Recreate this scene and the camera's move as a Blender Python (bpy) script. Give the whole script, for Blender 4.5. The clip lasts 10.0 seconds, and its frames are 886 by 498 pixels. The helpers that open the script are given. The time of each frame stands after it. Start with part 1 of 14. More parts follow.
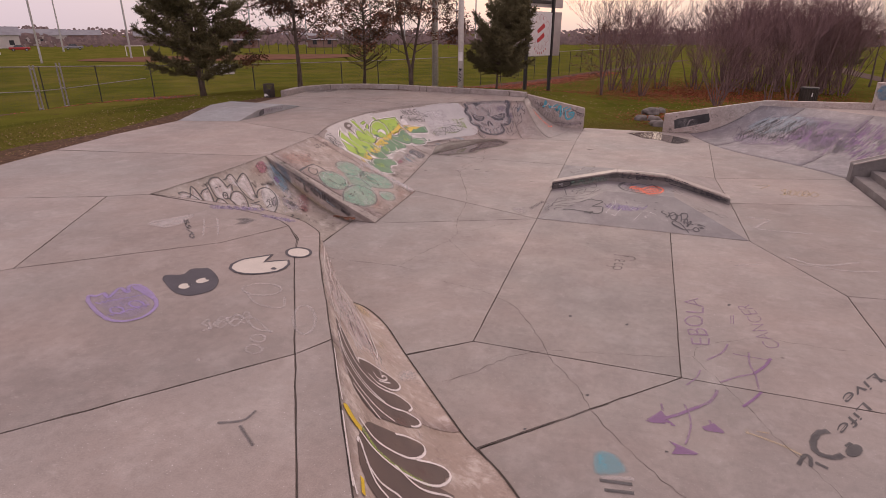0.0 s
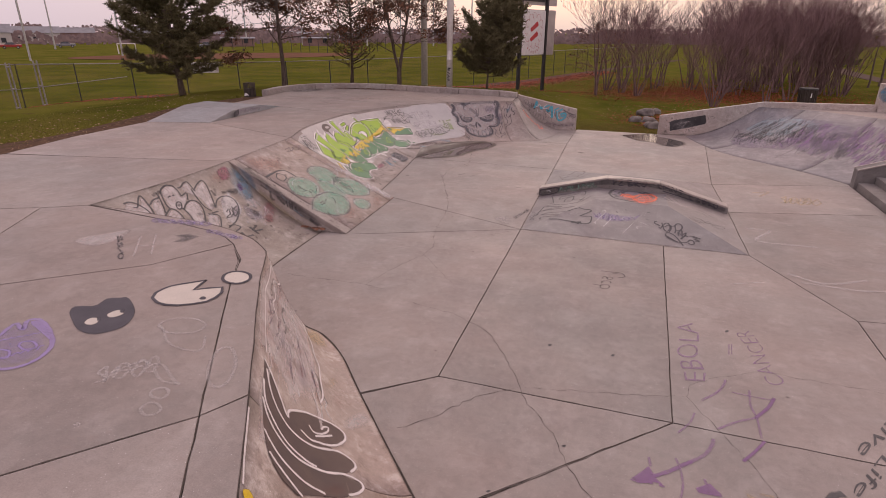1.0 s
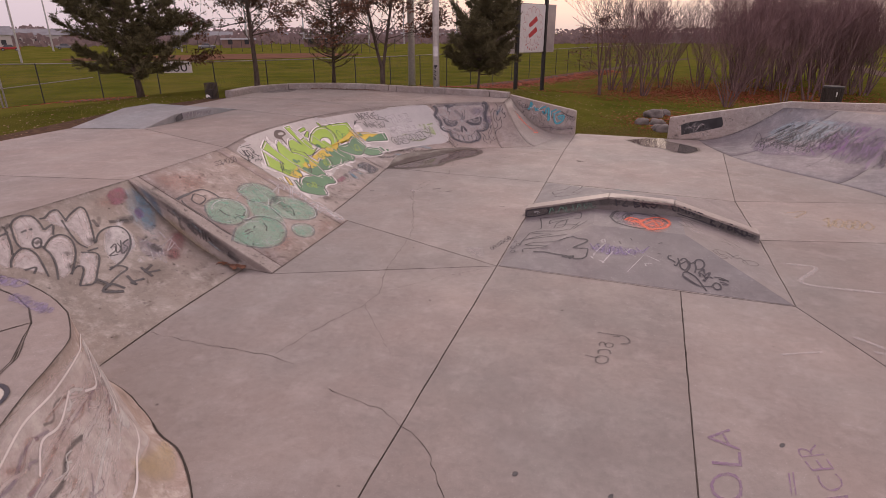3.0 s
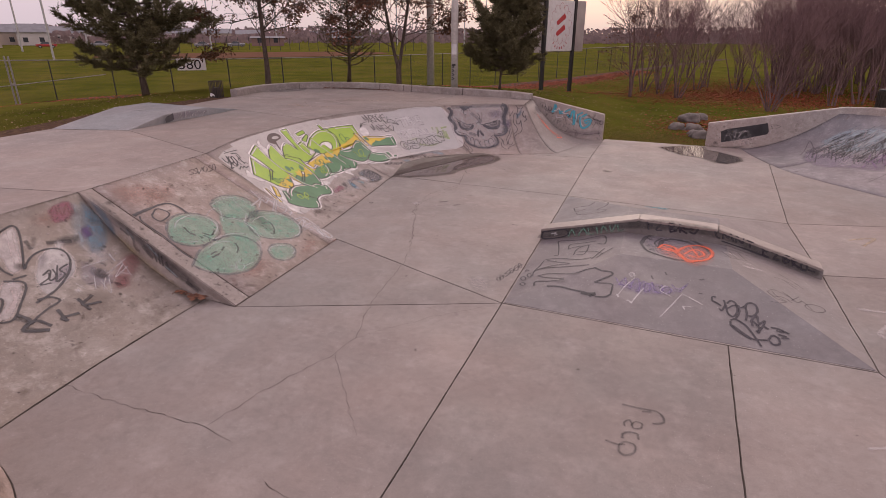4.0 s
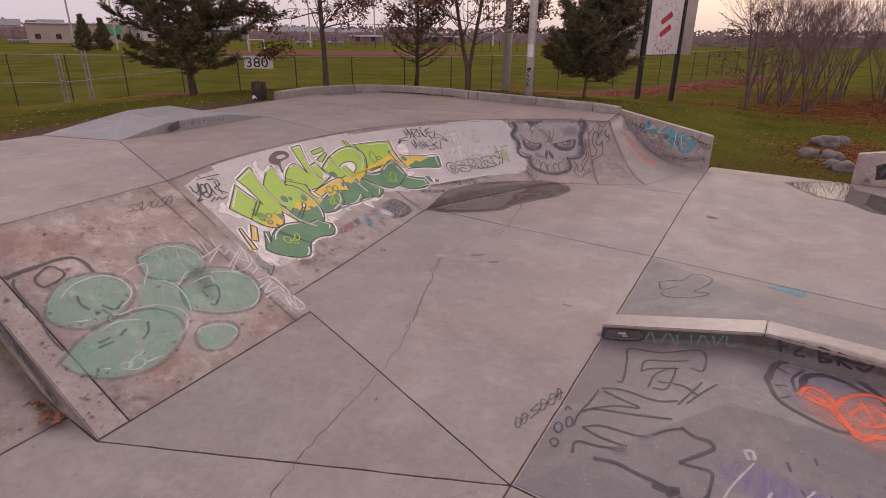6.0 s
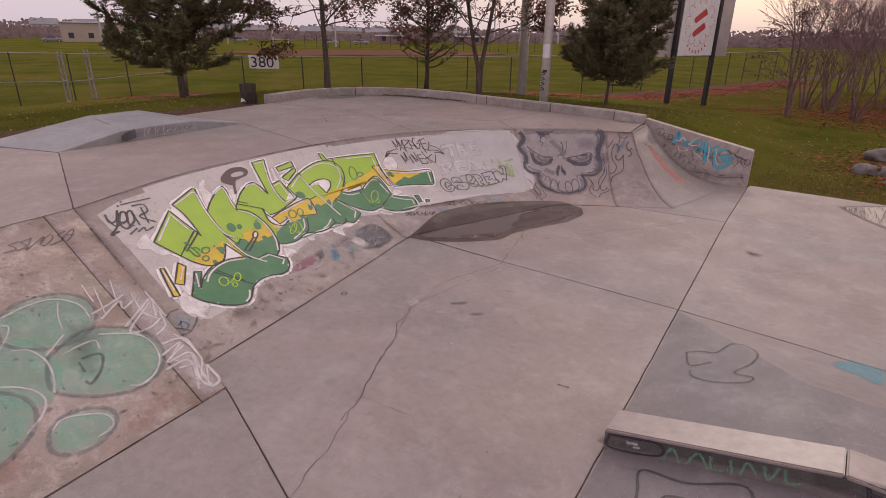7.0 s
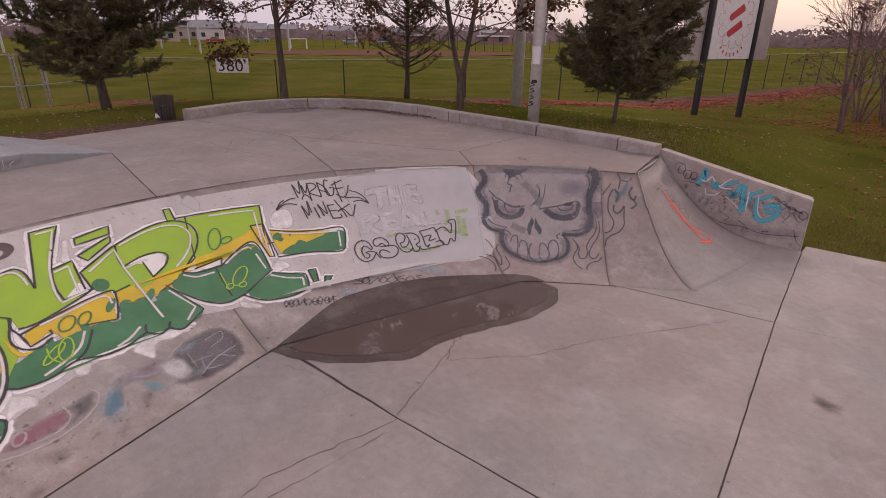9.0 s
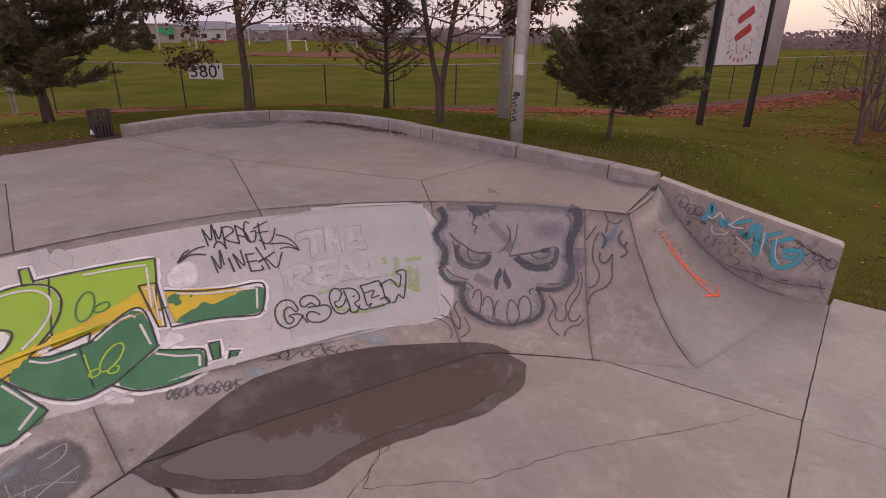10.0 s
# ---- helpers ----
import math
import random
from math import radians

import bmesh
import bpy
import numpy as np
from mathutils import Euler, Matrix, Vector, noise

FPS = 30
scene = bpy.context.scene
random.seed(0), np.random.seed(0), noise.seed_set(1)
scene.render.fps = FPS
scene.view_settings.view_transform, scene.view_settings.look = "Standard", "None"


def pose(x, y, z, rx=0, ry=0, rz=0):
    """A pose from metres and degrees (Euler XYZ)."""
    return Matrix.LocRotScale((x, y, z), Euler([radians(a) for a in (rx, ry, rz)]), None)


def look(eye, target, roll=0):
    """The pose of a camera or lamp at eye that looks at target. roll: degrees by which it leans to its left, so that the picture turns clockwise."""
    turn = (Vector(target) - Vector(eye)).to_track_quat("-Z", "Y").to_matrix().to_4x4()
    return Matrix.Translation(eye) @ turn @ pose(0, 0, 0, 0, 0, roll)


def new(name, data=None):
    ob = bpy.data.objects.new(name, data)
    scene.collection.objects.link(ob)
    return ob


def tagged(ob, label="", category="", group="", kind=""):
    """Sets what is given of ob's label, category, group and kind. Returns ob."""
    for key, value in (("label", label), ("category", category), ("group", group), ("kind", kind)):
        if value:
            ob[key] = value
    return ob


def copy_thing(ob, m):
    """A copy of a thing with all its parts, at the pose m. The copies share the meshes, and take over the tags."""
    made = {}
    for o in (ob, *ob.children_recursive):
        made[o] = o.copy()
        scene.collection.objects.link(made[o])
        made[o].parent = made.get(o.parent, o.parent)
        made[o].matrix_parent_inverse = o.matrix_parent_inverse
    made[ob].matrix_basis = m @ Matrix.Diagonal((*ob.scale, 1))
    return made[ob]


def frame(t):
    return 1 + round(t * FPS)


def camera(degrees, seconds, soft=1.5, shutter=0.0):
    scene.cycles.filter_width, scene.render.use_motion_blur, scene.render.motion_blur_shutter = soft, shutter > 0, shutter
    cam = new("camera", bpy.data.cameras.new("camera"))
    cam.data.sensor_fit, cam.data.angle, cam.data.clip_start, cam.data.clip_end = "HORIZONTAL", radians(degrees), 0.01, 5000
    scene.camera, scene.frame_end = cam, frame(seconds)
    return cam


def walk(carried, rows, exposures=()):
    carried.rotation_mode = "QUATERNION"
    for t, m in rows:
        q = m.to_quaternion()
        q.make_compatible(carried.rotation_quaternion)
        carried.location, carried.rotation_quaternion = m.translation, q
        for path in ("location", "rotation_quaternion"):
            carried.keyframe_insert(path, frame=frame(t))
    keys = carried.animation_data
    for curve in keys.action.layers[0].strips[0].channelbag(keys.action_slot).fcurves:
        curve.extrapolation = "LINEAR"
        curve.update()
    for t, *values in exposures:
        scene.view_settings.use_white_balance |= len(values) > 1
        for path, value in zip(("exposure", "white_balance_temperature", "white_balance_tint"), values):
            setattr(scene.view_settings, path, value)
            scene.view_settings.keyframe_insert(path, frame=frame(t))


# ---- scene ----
cam = camera(76.7, 10.0, 0.85)
PATH = [
    (0, (0.057, 0.156, 3.638), (-0.598, 1.903, 2.919), 0.0),
    (0.5, (0.084, 0.597, 3.608), (-0.562, 2.347, 2.886), 0.3),
    (1, (0.127, 1.105, 3.59), (-0.518, 2.855, 2.868), 0.2),
    (1.5, (0.128, 1.669, 3.554), (-0.515, 3.42, 2.831), 0.1),
    (2, (0.091, 2.284, 3.48), (-0.551, 4.036, 2.76), 0.0),
    (2.5, (0.063, 2.941, 3.405), (-0.585, 4.691, 2.686), -0.1),
    (4, (-0.142, 5.133, 3.234), (-0.889, 6.842, 2.513), 0.1),
    (4.5, (-0.261, 5.874, 3.209), (-1.076, 7.552, 2.49), 0.3),
    (5, (-0.405, 6.647, 3.182), (-1.29, 8.29, 2.463), 0.5),
    (5.5, (-0.528, 7.453, 3.184), (-1.485, 9.055, 2.462), 0.6),
    (7, (-1.114, 10.093, 3.123), (-2.199, 11.609, 2.4), 0.8),
    (7.5, (-1.329, 11.013, 3.136), (-2.439, 12.51, 2.409), 0.8),
    (8, (-1.556, 11.947, 3.129), (-2.685, 13.43, 2.404), 0.8),
    (8.5, (-1.78, 12.899, 3.134), (-2.924, 14.371, 2.409), 0.7),
    (9, (-2.019, 13.851, 3.139), (-3.174, 15.314, 2.413), 0.8),
    (9.5, (-2.253, 14.724, 3.172), (-3.416, 16.181, 2.448), 0.7),
    (10, (-2.508, 15.546, 3.237), (-3.675, 17.0, 2.514), 0.8),
]
walk(cam, [(t, look(eye, target, roll)) for t, eye, target, roll in PATH],
     exposures=[(0, -0.28, 6500, 10), (5, -0.32, 6330, 9), (7.5, -0.32, 6270, 7), (10, -0.33, 6150, 7)])

# ---- light: an even dusk sky with a warm low glow ----
SUN_UP, SUN_TURN = 9.0, -12.0
world = bpy.data.worlds.new("dusk_sky")
scene.world = world
world.use_nodes = True
wn, wl = world.node_tree.nodes, world.node_tree.links
sky = wn.new("ShaderNodeTexSky")
sky.sky_type, sky.sun_disc = "NISHITA", False
sky.sun_elevation, sky.sun_rotation = radians(SUN_UP), radians(SUN_TURN)
sky.air_density, sky.dust_density, sky.ozone_density = 1.0, 4.0, 1.0
veil = wn.new("ShaderNodeMix")
veil.data_type = "RGBA"
veil.inputs[0].default_value = 0.93
wl.new(sky.outputs[0], veil.inputs[6])
# cream towards the low sun, lilac grey away from it
side, glow, warmth = wn.new("ShaderNodeTexCoord"), wn.new("ShaderNodeVectorMath"), wn.new("ShaderNodeMapRange")
glow.operation = "DOT_PRODUCT"
glow.inputs[1].default_value = (0.5, 0.86, 0.0)
wl.new(side.outputs["Generated"], glow.inputs[0])
wl.new(glow.outputs["Value"], warmth.inputs["Value"])
for key, value in (("From Min", 0.1), ("From Max", 1.0), ("To Min", 0.0), ("To Max", 1.0)):
    warmth.inputs[key].default_value = value
tint = wn.new("ShaderNodeMix")
tint.data_type = "RGBA"
tint.inputs[6].default_value, tint.inputs[7].default_value = (9.75, 7.75, 8.4, 1), (11.2, 8.35, 7.35, 1)
wl.new(warmth.outputs[0], tint.inputs[0])
wl.new(tint.outputs[2], veil.inputs[7])
# the sky is dimmest in the haze over the horizon
ways, parts, lift = wn.new("ShaderNodeTexCoord"), wn.new("ShaderNodeSeparateXYZ"), wn.new("ShaderNodeMapRange")
wl.new(ways.outputs["Generated"], parts.inputs[0])
wl.new(parts.outputs[2], lift.inputs["Value"])
for key, value in (("From Min", 0.0), ("From Max", 0.3), ("To Min", 0.95), ("To Max", 1.45)):
    lift.inputs[key].default_value = value
grade = wn.new("ShaderNodeMix")
grade.data_type, grade.blend_type = "RGBA", "MULTIPLY"
grade.inputs[0].default_value = 1.0
wl.new(veil.outputs[2], grade.inputs[6])
wl.new(lift.outputs[0], grade.inputs[7])
wl.new(grade.outputs[2], wn["Background"].inputs[0])
wn["Background"].inputs[1].default_value = 0.1

sun = new("sun", bpy.data.lights.new("sun", "SUN"))
sun.data.energy, sun.data.angle, sun.data.color = 0.9, radians(25), (1.0, 0.83, 0.72)
sun.matrix_world = look((0, 0, 60), (-math.sin(radians(SUN_TURN)) * 40, -math.cos(radians(SUN_TURN)) * 40, 60 - 40 * math.tan(radians(35))))

# ---- shapes of the ramps ----
DECK = 1.2


def spline(points, u):
    """A smooth curve through points; u counts them."""
    n = len(points) - 1
    u = min(max(u, 0.0), n)
    i = min(int(u), n - 1)
    t = u - i
    p1, p2 = points[i], points[i + 1]
    p0 = points[i - 1] if i > 0 else tuple(2 * a - b for a, b in zip(p1, p2))
    p3 = points[i + 2] if i + 2 <= n else tuple(2 * b - a for a, b in zip(p1, p2))
    return tuple(0.5 * (2 * b + (c - a) * t + (2 * a - 5 * b + 4 * c - d) * t * t + (3 * b - a - 3 * c + d) * t ** 3)
                 for a, b, c, d in zip(p0, p1, p2, p3))


class Loft:
    """A ramp between its lip (height zt) and its foot, hollow by the power p. u counts the stations, v runs 0 at the lip to 1 at the foot."""

    def __init__(self, stations, zt=DECK, straight=False):
        self.tops, self.feet = [s[0] for s in stations], [s[1] for s in stations]
        self.powers = [(s[2],) for s in stations]
        self.n, self.zt, self.straight = len(stations) - 1, zt, straight

    def at(self, u, v):
        if self.straight:
            i = min(int(max(u, 0)), self.n - 1)
            f = u - i
            mixed = lambda a: tuple(p + (q - p) * f for p, q in zip(a[i], a[i + 1]))
            a, b, p = mixed(self.tops), mixed(self.feet), mixed(self.powers)[0]
        else:
            a, b, p = spline(self.tops, u), spline(self.feet, u), spline(self.powers, u)[0]
        w = min(max(v, 0.0), 1.0)
        return (a[0] + (b[0] - a[0]) * v, a[1] + (b[1] - a[1]) * v, self.zt * (1 - w) ** p)

    def lip(self, u0, u1, n):
        return [self.at(u0 + (u1 - u0) * k / n, 0)[:2] for k in range(n + 1)]

    def foot(self, u0, u1, n):
        return [self.at(u0 + (u1 - u0) * k / n, 1)[:2] for k in range(n + 1)]


near_shape = Loft([((2.5, -3.1), (3.7, -2.2), 1.8), ((-1.27, 2.26), (-0.15, 3.2), 1.8), ((-2.3, 3.74), (-1.35, 4.4), 1.8),
                   ((-3.03, 4.77), (-2.41, 5.48), 1.8), ((-3.5, 5.45), (-2.98, 6.08), 1.9), ((-3.86, 6.03), (-3.45, 6.43), 2.0),
                   ((-4.1, 6.24), (-3.8, 6.55), 2.0), ((-4.4, 6.42), (-4.2, 6.75), 1.8), ((-5.05, 6.63), (-4.95, 7.0), 1.5),
                   ((-5.9, 6.72), (-5.9, 7.0), 1.3), ((-7.5, 6.75), (-7.5, 6.95), 1.2)])
pocket_shape = Loft([((-7.5, 6.75), (-5.2, 6.75), 1.7), ((-7.5, 8.3), (-5.45, 8.3), 1.7), ((-7.64, 9.9), (-5.59, 9.9), 1.7)])
bank_shape = Loft([((-7.64, 9.9), (-5.08, 9.9), 1.0), ((-8.05, 12.58), (-5.3, 12.5), 1.0)], straight=True)
bowl_shape = Loft([((-8.05, 12.58), (-5.79, 12.58), 1.3), ((-8.6, 14.05), (-6.03, 14.0), 1.3), ((-8.83, 15.5), (-6.33, 15.6), 1.3),
                   ((-8.87, 17.0), (-6.56, 16.85), 1.35), ((-8.66, 18.25), (-6.52, 18.0), 1.4), ((-8.24, 19.35), (-6.2, 18.9), 1.45),
                   ((-7.68, 20.13), (-5.8, 19.5), 1.5), ((-7.0, 20.85), (-5.4, 19.95), 1.55), ((-6.16, 21.48), (-4.9, 20.3), 1.6),
                   ((-5.35, 21.85), (-4.4, 20.6), 1.7), ((-4.82, 22.05), (-3.55, 21.1), 1.8)])
end_shape = Loft([((-4.82, 22.05), (-3.55, 21.1), 1.8), ((-4.86, 22.7), (-3.3, 22.2), 1.9), ((-4.95, 23.3), (-3.2, 23.1), 2.0),
                  ((-5.08, 23.76), (-3.2, 23.76), 2.1)])
right_shape = Loft([((3.6, 24.12), (1.3, 24.12), 1.7), ((4.5, 23.95), (1.7, 22.6), 1.7), ((5.3, 23.55), (2.45, 20.9), 1.7),
                    ((6.3, 22.7), (3.97, 19.2), 1.7), ((7.1, 21.6), (4.6, 18.4), 1.7), ((7.7, 20.2), (5.02, 17.7), 1.7)], zt=1.15)

# ---- materials ----
class Nodes:
    """A node material with the few nodes that recur here."""

    def __init__(self, name):
        self.mat = bpy.data.materials.new(name)
        self.mat.use_nodes = True
        self.tree = self.mat.node_tree
        self.bsdf = self.tree.nodes["Principled BSDF"]
        self.coords = None

    def add(self, kind, **values):
        node = self.tree.nodes.new(kind)
        for key, value in values.items():
            if key in node.inputs:
                node.inputs[key].default_value = value
        return node

    def link(self, a, b):
        self.tree.links.new(a, b)

    def place(self, world=True):
        if self.coords is None:
            self.coords = self.add("ShaderNodeNewGeometry").outputs["Position"] if world else self.add("ShaderNodeTexCoord").outputs["Object"]
        return self.coords

    def noise(self, scale, detail=4.0, rough=0.55, stretch=None):
        node = self.add("ShaderNodeTexNoise", Scale=scale, Detail=detail, Roughness=rough)
        out = self.place()
        if stretch:
            m = self.add("ShaderNodeMapping", Scale=stretch)
            self.link(out, m.inputs[0])
            out = m.outputs[0]
        self.link(out, node.inputs["Vector"])
        return node.outputs[0]

    def ramp(self, value, stops):
        node = self.add("ShaderNodeValToRGB")
        e = node.color_ramp.elements
        while len(e) < len(stops):
            e.new(0.5)
        for k, (p, c) in enumerate(stops):
            e[k].position = p
            e[k].color = (c, c, c, 1) if isinstance(c, (int, float)) else (*c, 1)
        self.link(value, node.inputs[0])
        return node.outputs[0]

    def mix(self, a, b, f, mode="MIX"):
        node = self.add("ShaderNodeMix")
        node.data_type, node.blend_type = "RGBA", mode
        for socket, value in ((node.inputs[0], f), (node.inputs[6], a), (node.inputs[7], b)):
            if isinstance(value, (int, float)):
                socket.default_value = value
            elif isinstance(value, tuple):
                socket.default_value = (*value, 1)
            else:
                self.link(value, socket)
        return node.outputs[2]

    def bump(self, value, strength, distance=0.01):
        node = self.add("ShaderNodeBump", Strength=strength, Distance=distance)
        self.link(value, node.inputs["Height"])
        self.link(node.outputs[0], self.bsdf.inputs["Normal"])

    def done(self, colour, rough=0.8, metal=0.0, gloss=0.5):
        self.bsdf.inputs["Specular IOR Level"].default_value = gloss
        for key, value in (("Base Color", colour), ("Roughness", rough), ("Metallic", metal)):
            socket = self.bsdf.inputs[key]
            if isinstance(value, (int, float)):
                socket.default_value = value
            elif isinstance(value, tuple):
                socket.default_value = (*value, 1)
            else:
                self.link(value, socket)
        return self.mat


def concrete(name, light, dark, stain, rough=0.78, stain_amount=0.5, pits=0.5, mottle=0.0):
    n = Nodes(name)
    light, dark, stain = (tuple(0.84 * c for c in tone) for tone in (light, dark, stain))
    base = n.mix(dark, light, n.ramp(n.noise(0.55, 6, 0.6), [(0.32, 0.0), (0.68, 1.0)]))
    base = n.mix(base, n.mix(light, (1, 1, 1), 0.12), n.ramp(n.noise(2.3, 5, 0.65), [(0.5, 0.0), (0.75, 0.55)]))
    grain = n.noise(90, 4, 0.8)
    base = n.mix(base, n.ramp(grain, [(0.28, 0.45), (0.68, 1.06)]), 0.5, "MULTIPLY")
    warm = n.ramp(n.noise(0.23, 5, 0.6), [(0.38, 0.0), (0.66, 1.0)])
    base = n.mix(base, n.mix((1.06, 0.97, 0.95), (0.97, 1.0, 1.02), warm), 1.0, "MULTIPLY")
    spots = n.ramp(n.noise(5.5, 7, 0.7), [(0.57, 0.0), (0.72, 1.0)])
    base = n.mix(base, stain, n.mix((0, 0, 0), spots, stain_amount))
    if mottle:
        pale = n.ramp(n.noise(3.4, 9, 0.8), [(0.50, 0.0), (0.63, mottle)])
        base = n.mix(base, n.mix(light, (1, 0.95, 0.92), 0.3), pale)
        grime = n.ramp(n.noise(2.1, 9, 0.85, (1, 1, 2.5)), [(0.54, 0.0), (0.66, mottle)])
        base = n.mix(base, tuple(0.6 * c for c in stain), grime)
    blotch = n.ramp(n.noise(11, 5, 0.75), [(0.35, 0.80), (0.62, 1.08)])
    base = n.mix(base, blotch, 0.6, "MULTIPLY")
    scuffs = n.ramp(n.noise(2.2, 8, 0.8, (1, 2.2, 1)), [(0.60, 0.0), (0.70, 0.3)])
    base = n.mix(base, n.mix(light, (1, 1, 1), 0.2), scuffs)
    chips = n.ramp(n.noise(75, 1, 0.5), [(0.73, 0.0), (0.76, 0.8)])
    base = n.mix(base, n.mix(light, (1, 1, 1), 0.35), chips)
    specks = n.ramp(n.noise(24, 2, 0.5), [(0.70, 0.0), (0.74, 1.0)])
    base = n.mix(base, dark, n.mix((0, 0, 0), specks, pits))
    info = n.add("ShaderNodeObjectInfo")
    base = n.mix(base, n.ramp(info.outputs["Random"], [(0.0, 0.88), (1.0, 1.06)]), 1.0, "MULTIPLY")
    n.bump(n.noise(38, 6, 0.7), 0.25, 0.006)
    return n.done(base, n.ramp(n.noise(1.6, 4), [(0.3, rough - 0.14), (0.7, rough + 0.06)]))


def spray(name, colour, cover=0.85, gloss=0.6, fade=None, rim=0.022):
    """Sprayed or brushed paint: thin where worn, so that the concrete shows through; a wide rim makes a mist."""
    n = Nodes(name)
    tone = n.mix(colour, fade or tuple(0.75 * c + 0.06 for c in colour), n.ramp(n.noise(3.2, 5, 0.6), [(0.35, 0.0), (0.7, 1.0)]))
    tone = n.mix(tone, n.ramp(n.noise(95, 4, 0.8), [(0.28, 0.5), (0.68, 1.08)]), 0.5, "MULTIPLY")
    if cover < 0.45 or rim > 0.03:
        worn = n.ramp(n.noise(6, 7, 0.7), [(0.28, 0.5), (0.68, 1.0)])
    else:
        worn = n.ramp(n.noise(16, 6, 0.75), [(max(0.0, 0.78 - cover), 0.0), (max(0.05, 1.0 - cover), 1.0)])
    thin = n.mix((0, 0, 0), worn, min(1.0, cover + 0.08))
    body = n.add("ShaderNodeAttribute")
    body.attribute_name = "body"
    if rim > 0.03:
        ragged = n.mix(n.mix(body.outputs["Color"], n.noise(7, 5, 0.7), 0.4), n.noise(60, 4, 0.7), 0.2)
        thin = n.mix(thin, n.ramp(ragged, [(0.28, 0.0), (0.78, 1.0)]), 1.0, "MULTIPLY")
    else:
        ragged = n.mix(body.outputs["Color"], n.noise(45, 4, 0.7), 0.35)
        thin = n.mix(thin, n.ramp(ragged, [(0.2, 0.0), (0.62, 1.0)]), 1.0, "MULTIPLY")
    n.link(thin, n.bsdf.inputs["Alpha"])
    n.bump(n.noise(38, 6, 0.7), 0.2, 0.006)
    mat = n.done(tone, gloss)
    mat["rim"] = rim
    return mat


def plain(name, light, dark, scale=8.0, rough=0.6, metal=0.0, bump=0.1, stretch=None, gloss=0.5):
    n = Nodes(name)
    f = n.noise(scale, 5, 0.65, stretch)
    n.bump(f, bump, 0.01)
    return n.done(n.mix(dark, light, n.ramp(f, [(0.3, 0.0), (0.7, 1.0)])), rough, metal, gloss)


def leafy(name, light, dark, rough=0.7):
    n = Nodes(name)
    geo = n.add("ShaderNodeNewGeometry")
    f = n.mix(dark, light, geo.outputs["Random Per Island"])
    return n.done(f, rough, 0.0, 0.05)


floor_stone = concrete("concrete_floor", (0.355, 0.322, 0.30), (0.27, 0.245, 0.232), (0.215, 0.188, 0.175), 0.7, 0.5)
deck_stone = concrete("concrete_deck", (0.37, 0.328, 0.30), (0.285, 0.25, 0.232), (0.235, 0.19, 0.172), 0.75, 0.5)
ramp_stone = concrete("concrete_ramp", (0.41, 0.36, 0.33), (0.30, 0.26, 0.24), (0.22, 0.165, 0.14), 0.72, 0.7, 0.5, 0.3)
bank_stone = concrete("concrete_bank", (0.47, 0.395, 0.35), (0.34, 0.28, 0.245), (0.23, 0.16, 0.13), 0.75, 0.9, 0.5, 0.6)
# stained ledge concrete, darkened: shade on the ledge front is put into its colour
ledge_stone = concrete("concrete_ledge_shaded_stained", (0.25, 0.235, 0.225), (0.17, 0.155, 0.15), (0.09, 0.08, 0.075), 0.75, 0.8, 0.9)
pocket_stone = concrete("concrete_pocket", (0.36, 0.322, 0.285), (0.265, 0.235, 0.208), (0.165, 0.135, 0.11), 0.72, 0.8, 0.7, 0.45)
# funbox concrete twice: lighter for lit banks, darker with shade in the colour
box_lit_side = concrete("concrete_funbox_lit_side", (0.34, 0.31, 0.30), (0.27, 0.25, 0.24), (0.2, 0.18, 0.17), 0.65, 0.5)
box_stone = concrete("concrete_funbox", (0.25, 0.24, 0.25), (0.19, 0.18, 0.19), (0.15, 0.14, 0.15), 0.6, 0.5)
curb_stone = concrete("concrete_curb", (0.47, 0.43, 0.40), (0.33, 0.29, 0.27), (0.16, 0.13, 0.12), 0.8, 0.7, 0.9, 0.35)
wall_stone = concrete("concrete_wall", (0.54, 0.485, 0.445), (0.38, 0.335, 0.31), (0.14, 0.115, 0.10), 0.8, 0.7, 0.9, 0.45)
pale_stone = concrete("concrete_pale", (0.375, 0.39, 0.40), (0.29, 0.30, 0.31), (0.23, 0.21, 0.21), 0.75, 0.4)
far_stone = concrete("concrete_far_ramp", (0.28, 0.265, 0.28), (0.2, 0.19, 0.205), (0.14, 0.125, 0.14), 0.7, 0.6, 0.5, 0.25)
joint_dirt = plain("joint_dirt", (0.07, 0.055, 0.045), (0.025, 0.02, 0.018), 20, 0.95)
joint_stone = concrete("joint_underside", (0.30, 0.27, 0.25), (0.2, 0.18, 0.17), (0.1, 0.09, 0.08))
steel_edge = plain("waxed_ledge_edge", (0.33, 0.285, 0.26), (0.23, 0.2, 0.185), 9, 0.4, 0.0, 0.05, None, 0.7)
galvanised = plain("galvanised_steel", (0.50, 0.50, 0.50), (0.33, 0.33, 0.33), 14, 0.5, 0.6)
dark_steel = plain("dark_painted_steel", (0.035, 0.033, 0.035), (0.02, 0.019, 0.02), 9, 0.5, 0.2)
wire_steel = plain("fence_wire", (0.06, 0.06, 0.055), (0.035, 0.035, 0.035), 9, 0.7, 0.0, 0.1, None, 0.1)
post_steel = plain("fence_post_steel", (0.06, 0.06, 0.06), (0.035, 0.035, 0.035), 9, 0.6, 0.4)
bark = plain("bark", (0.17, 0.13, 0.11), (0.07, 0.055, 0.048), 14, 0.95, 0, 0.6, (1, 1, 0.25), 0.1)
pale_bark = plain("pale_bark", (0.25, 0.20, 0.18), (0.13, 0.10, 0.09), 14, 0.95, 0, 0.6, (1, 1, 0.25), 0.1)
